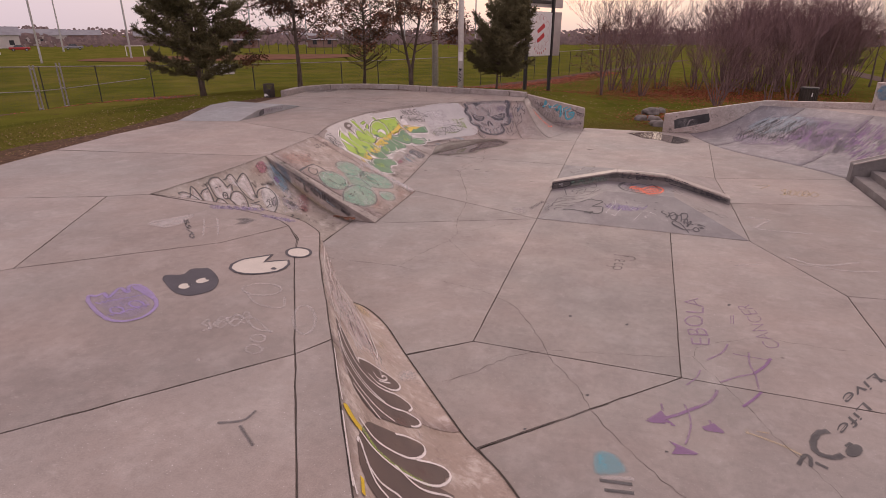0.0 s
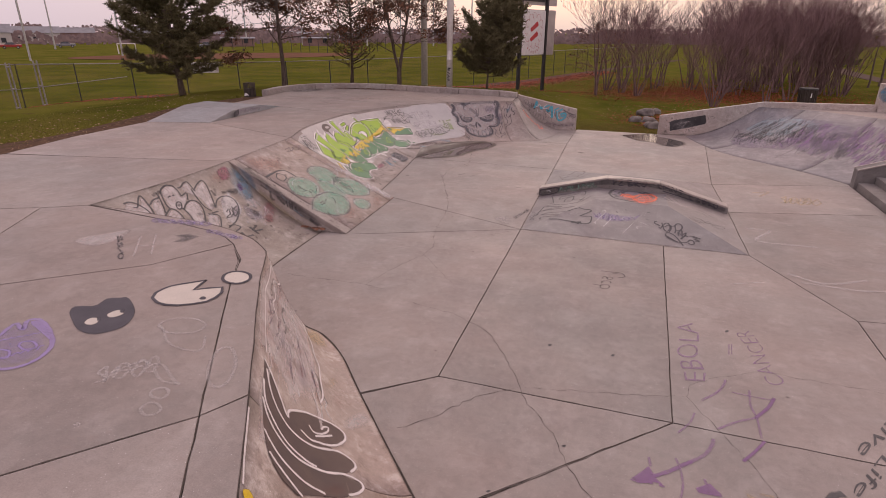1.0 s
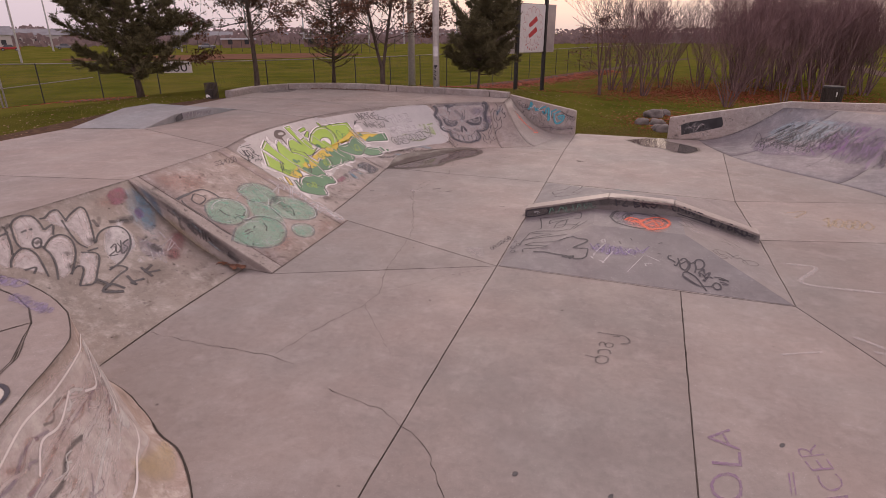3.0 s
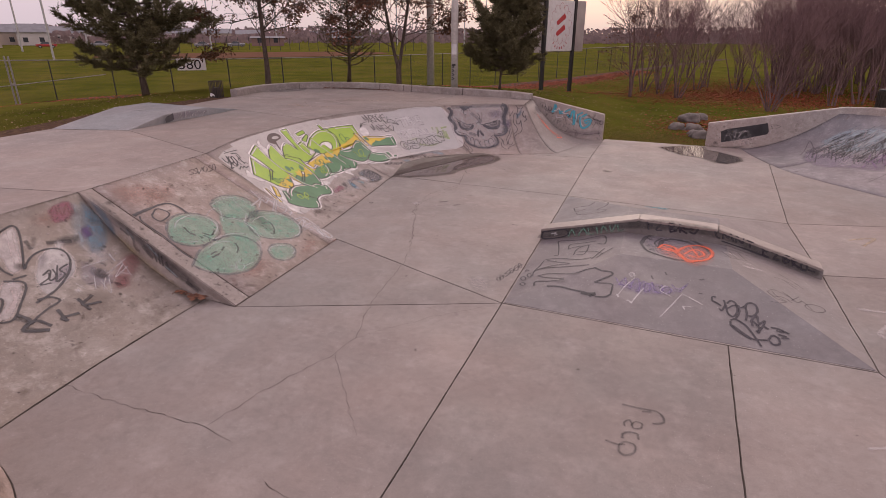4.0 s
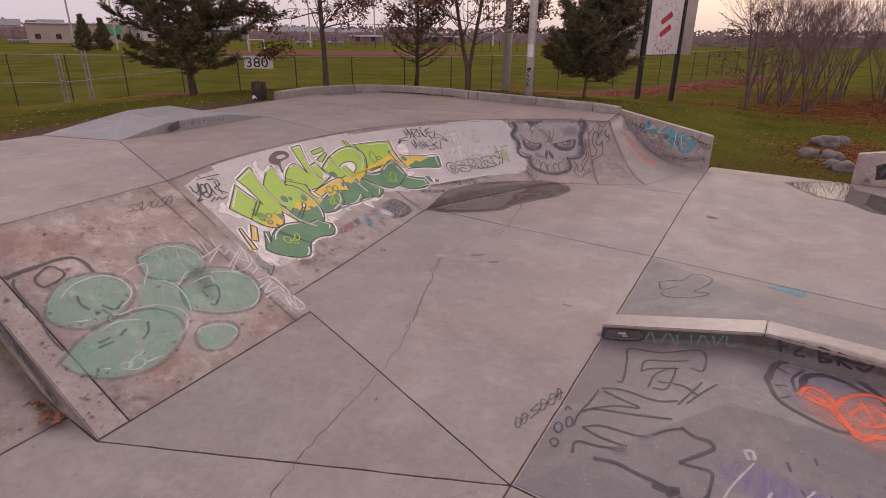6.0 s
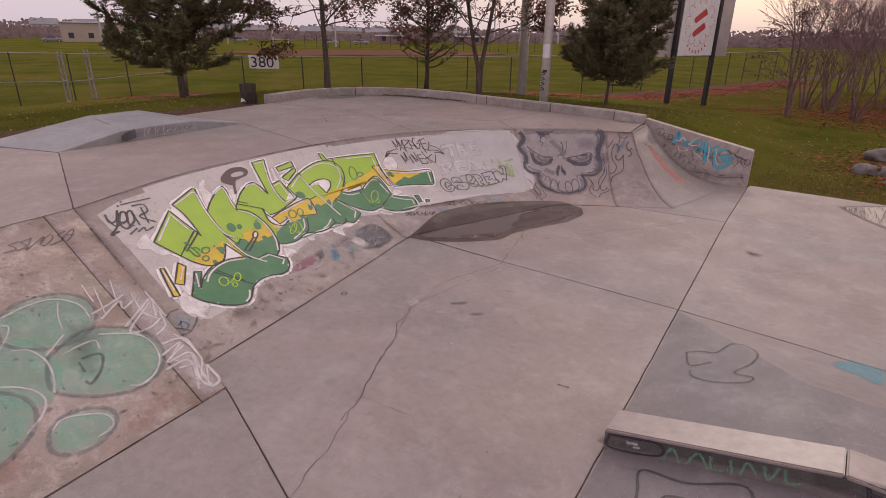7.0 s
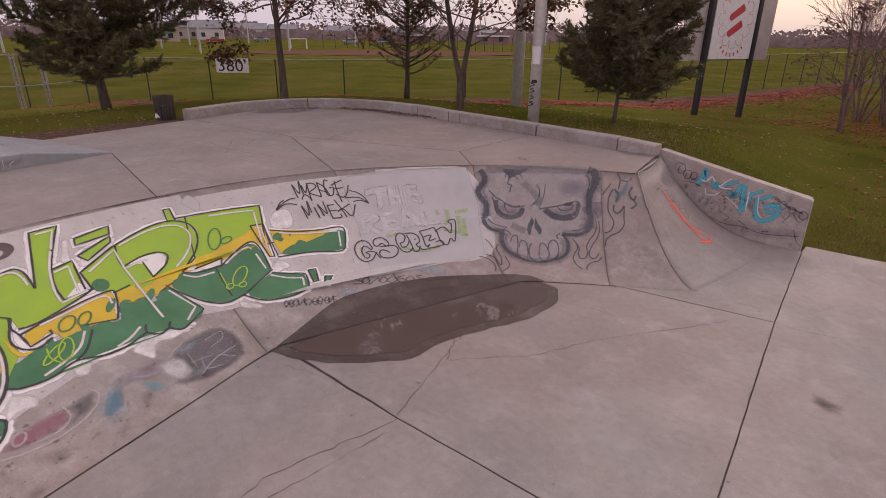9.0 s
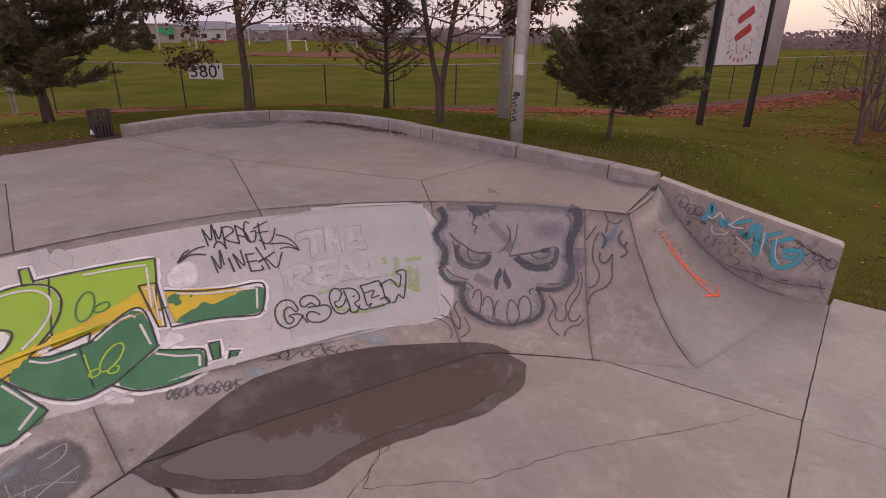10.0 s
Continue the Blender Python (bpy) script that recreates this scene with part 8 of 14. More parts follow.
drawn('swirl', leaf_paint, bowl_ramp, 'dark green swirls', bowl_shape, 0.0127,
      (0.014, (0.787, 0.466), (0.772, 0.476), (0.745, 0.481), (0.718, 0.479), (0.704, 0.47), (0.709, 0.459), (0.731, 0.45), (0.76, 0.449), (0.782, 0.455), (0.787, 0.466)),
      (0.014, (0.719, 0.508), (0.706, 0.516), (0.685, 0.519), (0.666, 0.515), (0.657, 0.507), (0.663, 0.498), (0.68, 0.492), (0.702, 0.492), (0.717, 0.498), (0.719, 0.508)),
      (0.014, (0.616, 0.382), (0.648, 0.385), (0.647, 0.411), (0.663, 0.449), (0.659, 0.479), (0.625, 0.465), (0.617, 0.429), (0.603, 0.398)),
      (0.014, (0.643, 0.423), (0.693, 0.432), (0.698, 0.454)),
      (0.012, (3.203, 0.301), (3.154, 0.339), (3.097, 0.36), (3.059, 0.354), (3.059, 0.325), (3.094, 0.286), (3.149, 0.255), (3.199, 0.246), (3.221, 0.264), (3.203, 0.301)),
      (0.012, (3.291, 0.324), (3.262, 0.337), (3.217, 0.344), (3.181, 0.34), (3.176, 0.328), (3.204, 0.315), (3.249, 0.308), (3.285, 0.312), (3.291, 0.324)),
      (0.012, (1.87, 0.475), (1.834, 0.49), (1.798, 0.492), (1.777, 0.483), (1.781, 0.465), (1.807, 0.448), (1.846, 0.438), (1.877, 0.442), (1.887, 0.456), (1.87, 0.475)),
      (0.012, (1.962, 0.48), (1.93, 0.493), (1.9, 0.496), (1.884, 0.488), (1.89, 0.473), (1.915, 0.457), (1.948, 0.449), (1.973, 0.451), (1.979, 0.463), (1.962, 0.48)))
drawn('old_patch', rose, bowl_ramp, 'faded rose patch below the letters', bowl_shape, 0.007,
      (None, (1.244, 0.791), (1.337, 0.758), (1.452, 0.751), (1.568, 0.755), (1.585, 0.784), (1.544, 0.814), (1.446, 0.819), (1.32, 0.81)))
drawn('old_patch', smoke, bowl_ramp, 'old dark ball shape', bowl_shape, 0.0071,
      (None, (1.559, 0.761), (1.657, 0.747), (1.722, 0.747), (1.736, 0.771), (1.682, 0.808), (1.595, 0.825), (1.514, 0.829), (1.584, 0.793)))
drawn('old_patch', smoke, bowl_ramp, 'old dark ball shape', bowl_shape, 0.0071,
      (None, (2.351, 0.738), (2.546, 0.729), (2.683, 0.753), (2.758, 0.819), (2.733, 0.9), (2.635, 0.95), (2.463, 0.957), (2.274, 0.944), (2.132, 0.908), (2.093, 0.876), (2.249, 0.873), (2.217, 0.775)))
drawn('old_patch', slate_thin, bowl_ramp, 'old dark ball shape', bowl_shape, 0.0072,
      (None, (2.387, 0.748), (2.563, 0.751), (2.683, 0.793), (2.701, 0.884), (2.588, 0.94), (2.351, 0.935), (2.251, 0.898), (2.32, 0.851), (2.289, 0.785)))
drawn('old_patch', slate_lilac, bowl_ramp, 'violet smear below the letters', bowl_shape, 0.0069,
      (None, (1.807, 0.754), (1.982, 0.743), (2.102, 0.745), (2.183, 0.791), (2.043, 0.825), (1.904, 0.798), (1.803, 0.801)))
drawn('old_patch', haze_blue, bowl_ramp, 'faded blue smears below the letters', bowl_shape, 0.0073,
      (None, (1.761, 0.757), (1.884, 0.751), (1.84, 0.825), (1.817, 0.894), (1.711, 0.906), (1.664, 0.854), (1.69, 0.807)),
      (None, (2.243, 0.745), (2.467, 0.748), (2.43, 0.793), (2.279, 0.799)),
      (None, (2.249, 0.873), (2.391, 0.874), (2.373, 0.917), (2.206, 0.918)))
drawn('old_patch', blue, bowl_ramp, 'faded blue smears below the letters', bowl_shape, 0.0074,
      (None, (1.778, 0.787), (1.846, 0.797), (1.808, 0.859), (1.711, 0.874), (1.701, 0.84)))
drawn('old_patch', pale_white, bowl_ramp, 'lilac white smear', bowl_shape, 0.0076,
      (None, (2.078, 0.774), (2.267, 0.795), (2.264, 0.867), (2.168, 0.892), (2.103, 0.846)))
drawn('old_patch', cyan_mist, bowl_ramp, 'small cyan dab', bowl_shape, 0.0078,
      (None, (1.939, 0.8), (2.045, 0.837), (2.063, 0.882), (1.98, 0.873), (1.945, 0.833)))
drawn('old_patch', rust, bowl_ramp, 'small dull red dab', bowl_shape, 0.0078,
      (None, (2.134, 0.778), (2.093, 0.788), (2.029, 0.788), (1.98, 0.778), (1.973, 0.763), (2.01, 0.753), (2.074, 0.753), (2.126, 0.763), (2.134, 0.778)))
drawn('old_line', ghost, bowl_ramp, 'faded white lines', bowl_shape, 0.0086,
      (0.016, (1.718, 0.741), (1.741, 0.768), (1.699, 0.805), (1.594, 0.834), (1.458, 0.842), (1.308, 0.826), (1.169, 0.789)),
      (0.014, (1.569, 0.742), (1.575, 0.794), (1.508, 0.822), (1.408, 0.82)),
      (0.016, (1.105, 0.779), (1.072, 0.792), (1.019, 0.793), (0.966, 0.782), (0.932, 0.763), (0.93, 0.744), (0.962, 0.731), (1.015, 0.73), (1.07, 0.74), (1.104, 0.759), (1.105, 0.779)),
      (0.02, (1.373, 0.789), (1.353, 0.797), (1.332, 0.797), (1.32, 0.789), (1.323, 0.777), (1.339, 0.766), (1.36, 0.761), (1.378, 0.765), (1.383, 0.776), (1.373, 0.789)),
      (0.014, (2.187, 0.776), (2.31, 0.748), (2.426, 0.72)),
      (0.012, (2.501, 0.779), (2.657, 0.775), (2.62, 0.812), (2.49, 0.822)),
      (0.01, (2.297, 0.843), (2.47, 0.863), (2.612, 0.921)),
      (0.01, (2.295, 0.914), (2.456, 0.883), (2.667, 0.874)),
      (0.01, (2.398, 0.835), (2.355, 0.898), (2.478, 0.928)),
      (0.01, (2.324, 0.796), (2.309, 0.882)),
      (0.012, (1.923, 0.754), (1.986, 0.795), (2.119, 0.813)))
drawn('old_patch', haze_blue, bowl_ramp, 'pale face in a ring low on the bank', bowl_shape, 0.0072,
      (None, (0.042, 0.686), (0.094, 0.672), (0.168, 0.678), (0.237, 0.744), (0.233, 0.768), (0.157, 0.799), (0.093, 0.807), (0.041, 0.789), (0.025, 0.745)))
drawn('old_line', smoke, bowl_ramp, 'dark ring round the pale face', bowl_shape, 0.0084,
      (0.018, (0.042, 0.686), (0.043, 0.747), (0.046, 0.792), (0.102, 0.805), (0.186, 0.786), (0.25, 0.756)),
      (0.014, (0.042, 0.686), (0.101, 0.669), (0.172, 0.673)),
      (0.014, (0.08, 0.748), (0.128, 0.739), (0.147, 0.769), (0.106, 0.782), (0.064, 0.757)),
      (0.012, (0.123, 0.727), (0.087, 0.773)),
      (0.012, (0.043, 0.747), (0.129, 0.799)))
marks('paint_splat', brown, bowl_ramp, 'dripping dark brown splat',
      (fill, bowl_shape, [(1.44, 0.122), (1.49, 0.083), (1.67, 0.043), (1.81, 0.055), (1.84, 0.091), (1.75, 0.127), (1.62, 0.131), (1.53, 0.189), (1.5, 0.219), (1.46, 0.217), (1.52, 0.162), (1.49, 0.146)], 0.00635, 14))
marks('splat_hollow', wash, bowl_ramp, 'pale gap in the splat',
      (fill, bowl_shape, [(1.77, 0.099), (1.75, 0.109), (1.69, 0.115), (1.64, 0.113), (1.6, 0.105), (1.6, 0.093), (1.63, 0.083), (1.68, 0.077), (1.73, 0.078), (1.77, 0.087)], 0.00842, 16))
marks('old_patch', haze_blue, bowl_ramp, 'faded blue patches below the letters',
      (fill, bowl_shape, [(5.01, 0.749), (5.36, 0.748), (5.6, 0.803), (5.46, 0.878), (5.18, 0.834)], 0.00692, 8, True, 0.05, 0.08),
      (fill, bowl_shape, [(3.91, 0.784), (4.19, 0.817), (4.12, 0.895), (3.91, 0.871)], 0.00699, 6, True, 0.05, 0.08))
drawn('tag', soot, bowl_ramp, 'dark smudged letters near the lip', bowl_shape, 0.008,
      (0.022, (0.187, 0.082), (0.178, 0.128), (0.236, 0.132), (0.303, 0.082)),
      (0.022, (0.298, 0.087), (0.213, 0.162), (0.123, 0.191)),
      (0.022, (0.129, 0.192), (0.204, 0.19)),
      (0.024, (0.266, 0.159), (0.327, 0.148), (0.349, 0.107), (0.307, 0.105), (0.249, 0.154), (0.266, 0.19), (0.324, 0.187)),
      (0.022, (0.299, 0.187), (0.377, 0.165), (0.409, 0.113), (0.362, 0.116), (0.313, 0.172), (0.35, 0.192)),
      (0.02, (0.406, 0.122), (0.391, 0.2)),
      (0.02, (0.438, 0.088), (0.545, 0.102), (0.54, 0.144), (0.443, 0.157), (0.541, 0.216)),
      (0.018, (0.509, 0.11), (0.472, 0.21)),
      (0.014, (0.357, 0.062), (0.653, 0.082)),
      (0.018, (0.262, 0.225), (0.355, 0.209)),
      (0.018, (0.336, 0.229), (0.412, 0.219), (0.406, 0.239), (0.493, 0.235)),
      (0.03, (0.328, 0.06), (0.333, 0.068)),
      (0.03, (0.378, 0.045), (0.38, 0.052)),
      (0.016, (0.178, 0.11), (0.206, 0.16), (0.282, 0.151)))
drawn('tag', ink, bowl_ramp, 'black marker tags', bowl_shape, 0.008,
      (0.014, (4.251, 0.062), (4.232, 0.156)),
      (0.014, (4.251, 0.068), (4.282, 0.127), (4.346, 0.046), (4.32, 0.137)),
      (0.014, (4.352, 0.075), (4.354, 0.128), (4.432, 0.066)),
      (0.014, (4.267, 0.169), (4.315, 0.143), (4.353, 0.147), (4.379, 0.184)),
      (0.014, (4.427, 0.066), (4.367, 0.186)),
      (0.014, (4.413, 0.071), (4.491, 0.071), (4.511, 0.098), (4.402, 0.132), (4.51, 0.168)),
      (0.014, (4.549, 0.067), (4.51, 0.168)),
      (0.014, (4.551, 0.07), (4.608, 0.106), (4.618, 0.17)),
      (0.014, (4.521, 0.118), (4.618, 0.145)),
      (0.014, (4.691, 0.068), (4.654, 0.059), (4.605, 0.109), (4.602, 0.163), (4.665, 0.162), (4.713, 0.114), (4.66, 0.116)),
      (0.014, (4.775, 0.071), (4.743, 0.132), (4.721, 0.22)),
      (0.014, (4.705, 0.098), (4.87, 0.07)),
      (0.014, (4.721, 0.124), (4.84, 0.123)),
      (0.014, (4.705, 0.161), (4.762, 0.188), (4.84, 0.168), (4.926, 0.109)),
      (0.014, (4.204, 0.153), (4.137, 0.155), (4.05, 0.17), (3.955, 0.195), (3.914, 0.208)),
      (0.014, (4.177, 0.197), (4.111, 0.186), (4.038, 0.184), (3.959, 0.202), (3.912, 0.211)),
      (0.014, (3.912, 0.211), (4, 0.17), (4.062, 0.156)),
      (0.014, (4.214, 0.207), (4.195, 0.299)),
      (0.014, (4.216, 0.21), (4.238, 0.279), (4.307, 0.183), (4.282, 0.265)),
      (0.014, (4.352, 0.203), (4.354, 0.206)),
      (0.018, (4.348, 0.231), (4.337, 0.309)),
      (0.018, (4.405, 0.215), (4.403, 0.3)),
      (0.014, (4.405, 0.215), (4.453, 0.286), (4.487, 0.2)),
      (0.014, (4.514, 0.225), (4.484, 0.325)),
      (0.014, (4.508, 0.231), (4.598, 0.23)),
      (0.014, (4.484, 0.27), (4.594, 0.271)),
      (0.014, (4.486, 0.322), (4.597, 0.323), (4.609, 0.298)),
      (0.014, (4.638, 0.198), (4.662, 0.283), (4.665, 0.329)),
      (0.014, (4.797, 0.239), (4.596, 0.281), (4.676, 0.268), (4.742, 0.323), (4.871, 0.245)),
      (0.012, (4.897, 0.146), (4.987, 0.165), (5.049, 0.201), (5.069, 0.248)),
      (0.012, (4.787, 0.193), (4.924, 0.196), (5.006, 0.211), (5.069, 0.248)),
      (0.012, (4.866, 0.225), (4.975, 0.222), (5.069, 0.248)))
drawn('lettering', pale_white, bowl_ramp, 'faded white block letters', bowl_shape, 0.0072,
      (0.1, (5.148, 0.17), (5.46, 0.155)),
      (0.1, (5.314, 0.167), (5.221, 0.275)),
      (0.09, (5.539, 0.144), (5.43, 0.273)),
      (0.09, (5.691, 0.144), (5.589, 0.267)),
      (0.08, (5.482, 0.211), (5.649, 0.206)),
      (0.09, (5.83, 0.15), (5.74, 0.258)),
      (0.08, (5.811, 0.146), (5.977, 0.14)),
      (0.08, (5.781, 0.205), (5.953, 0.202)),
      (0.08, (5.737, 0.261), (5.948, 0.252)),
      (0.09, (4.824, 0.363), (4.797, 0.457)),
      (0.08, (4.83, 0.356), (5.01, 0.336), (5.038, 0.368), (4.865, 0.409), (4.95, 0.463)),
      (0.09, (5.152, 0.345), (5.097, 0.453)),
      (0.08, (5.153, 0.338), (5.416, 0.326)),
      (0.08, (5.127, 0.394), (5.346, 0.387)),
      (0.08, (5.097, 0.453), (5.329, 0.441)),
      (0.08, (5.572, 0.31), (5.38, 0.443)),
      (0.08, (5.58, 0.311), (5.677, 0.439)),
      (0.07, (5.467, 0.389), (5.661, 0.384)),
      (0.08, (5.845, 0.334), (5.806, 0.432), (6.075, 0.415)))
drawn('lettering', slate_thin, bowl_ramp, 'thin grey letter outlines', bowl_shape, 0.0082,
      (0.009, (5.118, 0.152), (5.323, 0.138), (5.516, 0.13)),
      (0.009, (5.118, 0.152), (5.087, 0.196), (5.246, 0.19), (5.153, 0.298), (5.255, 0.283)),
      (0.009, (5.49, 0.133), (5.365, 0.277)),
      (0.009, (5.6, 0.129), (5.631, 0.136), (5.591, 0.188)),
      (0.012, (5.682, 0.131), (5.586, 0.277)),
      (0.009, (5.49, 0.225), (5.534, 0.219), (5.513, 0.245)),
      (0.009, (5.761, 0.136), (5.979, 0.13), (5.946, 0.179)),
      (0.009, (5.966, 0.212), (5.939, 0.268), (5.763, 0.258)),
      (0.012, (5.797, 0.219), (5.865, 0.213), (5.856, 0.237)),
      (0.009, (5.093, 0.342), (5.092, 0.368), (4.933, 0.411), (5.019, 0.454)),
      (0.009, (5.351, 0.449), (5.684, 0.433), (5.735, 0.444), (6.08, 0.425)),
      (0.016, (5.554, 0.354), (5.566, 0.385)),
      (0.014, (5.872, 0.338), (5.867, 0.386)),
      (0.014, (4.855, 0.382), (4.911, 0.383)),
      (0.012, (5.218, 0.402), (5.317, 0.4)))
drawn('lime_patch', lime_mist, bowl_ramp, 'thin lime mist', bowl_shape, 0.0086,
      (0.05, (6.12, 0.32), (6.094, 0.36)),
      (0.06, (6.284, 0.323), (6.235, 0.387), (6.124, 0.437)),
      (0.05, (6.407, 0.345), (6.661, 0.324)),
      (0.06, (6.437, 0.373), (6.324, 0.504)),
      (0.06, (6.506, 0.395), (6.385, 0.534)),
      (0.05, (6.046, 0.47), (6.44, 0.532)),
      (0.04, (4.591, 0.553), (4.54, 0.615)),
      (0.04, (5.019, 0.499), (5.23, 0.488)),
      (0.05, (5.121, 0.593), (5.434, 0.636), (5.8, 0.606)))
drawn('lettering', ink, bowl_ramp, 'black outlined letters', bowl_shape, 0.0092,
      (0.013, (4.687, 0.581), (4.72, 0.567), (4.712, 0.522), (4.656, 0.506), (4.578, 0.515), (4.503, 0.549), (4.465, 0.598), (4.472, 0.636), (4.522, 0.66), (4.61, 0.654), (4.689, 0.626), (4.742, 0.604)),
      (0.012, (4.687, 0.581), (4.653, 0.55), (4.602, 0.554), (4.554, 0.589), (4.543, 0.629), (4.581, 0.637), (4.628, 0.615), (4.601, 0.595), (4.707, 0.597), (4.736, 0.655)),
      (0.013, (4.769, 0.555), (4.787, 0.526), (4.853, 0.505), (4.943, 0.506), (4.984, 0.53), (4.98, 0.557), (4.926, 0.57), (4.887, 0.546), (4.805, 0.562), (4.769, 0.555)),
      (0.013, (4.831, 0.568), (4.926, 0.57), (5.045, 0.573), (5.063, 0.606), (4.992, 0.643), (4.89, 0.661), (4.782, 0.653), (4.756, 0.626), (4.806, 0.597), (4.867, 0.599), (4.915, 0.621)),
      (0.013, (5.309, 0.516), (5.283, 0.487), (5.205, 0.49), (5.133, 0.527), (5.101, 0.574), (5.11, 0.62), (5.179, 0.636), (5.262, 0.623), (5.316, 0.605)),
      (0.012, (5.309, 0.516), (5.227, 0.554), (5.156, 0.564), (5.162, 0.596), (5.251, 0.583), (5.32, 0.552)),
      (0.013, (5.315, 0.492), (5.455, 0.491), (5.522, 0.515), (5.498, 0.56), (5.404, 0.584), (5.451, 0.622), (5.543, 0.626)),
      (0.013, (5.351, 0.501), (5.322, 0.587), (5.297, 0.632), (5.374, 0.633), (5.463, 0.594)),
      (0.014, (5.424, 0.543), (5.462, 0.537)),
      (0.013, (5.601, 0.482), (5.602, 0.521), (5.558, 0.601), (5.638, 0.59), (5.575, 0.62), (5.878, 0.597), (5.889, 0.561), (5.776, 0.572)),
      (0.013, (5.601, 0.482), (5.762, 0.469), (5.896, 0.459), (5.888, 0.494)),
      (0.012, (5.61, 0.528), (5.764, 0.515), (5.67, 0.558), (5.81, 0.545)),
      (0.013, (5.916, 0.477), (5.872, 0.575), (5.963, 0.596), (6.079, 0.549), (6.14, 0.568), (6.338, 0.413), (6.221, 0.407), (6.211, 0.425), (6.24, 0.436), (6.139, 0.504), (6.077, 0.456), (5.916, 0.477)))
drawn('skull_fill', skull_grey, bowl_ramp, 'pale grey painted skull', bowl_shape, 0.0056,
      (None, (7.193, 0.03), (7.961, 0.014), (8.756, 0.001), (8.82, 0.095), (8.722, 0.224), (8.696, 0.391), (8.507, 0.465), (8.164, 0.49), (8.224, 0.596), (8.025, 0.705), (7.638, 0.751), (7.194, 0.704), (7.052, 0.61), (7.131, 0.495), (6.93, 0.468), (6.976, 0.342), (6.981, 0.207), (7.131, 0.114)))
drawn('skull_shade', skull_mist, bowl_ramp, 'soft grey airbrush shading, with painted shade under the lip', bowl_shape, 0.0063,
      (None, (7.16, 0.233), (7.226, 0.246), (7.335, 0.285), (7.628, 0.29), (7.602, 0.327), (7.495, 0.371), (7.266, 0.395), (7.134, 0.362)),
      (None, (7.871, 0.307), (8.138, 0.281), (8.527, 0.224), (8.59, 0.244), (8.542, 0.305), (8.448, 0.364), (8.222, 0.392), (7.995, 0.371)),
      (0.16, (7.105, 0.037), (7.113, 0.108), (6.985, 0.18), (6.995, 0.274), (6.924, 0.377)),
      (0.2, (8.85, 0.004), (8.911, 0.076), (8.788, 0.189), (8.764, 0.32), (8.706, 0.425)),
      # faint band under the ramp's lip: its shade, painted on
      (0.12, (7.193, 0.03), (7.673, 0.025), (8.26, 0.015), (8.815, 0.008)),
      (0.12, (6.86, 0.404), (6.96, 0.482), (7.15, 0.502)),
      (0.12, (8.181, 0.492), (8.503, 0.476), (8.706, 0.425)),
      (0.14, (7.12, 0.51), (7.034, 0.572), (7.042, 0.659), (7.203, 0.724), (7.499, 0.759), (7.776, 0.742), (8.025, 0.705), (8.195, 0.617), (8.212, 0.523)),
      (0.1, (7.691, 0.118), (7.881, 0.227), (7.806, 0.279)),
      (0.1, (7.312, 0.443), (7.517, 0.493)))
drawn('skull_tint', mist_purple, bowl_ramp, 'thin purple mist on the brow', bowl_shape, 0.0068,
      (None, (8.236, 0.103), (8.52, 0.061), (8.761, 0.091), (8.722, 0.176), (8.489, 0.21), (8.251, 0.188)),
      (0.12, (8.69, 0.258), (8.898, 0.313), (8.943, 0.214)))
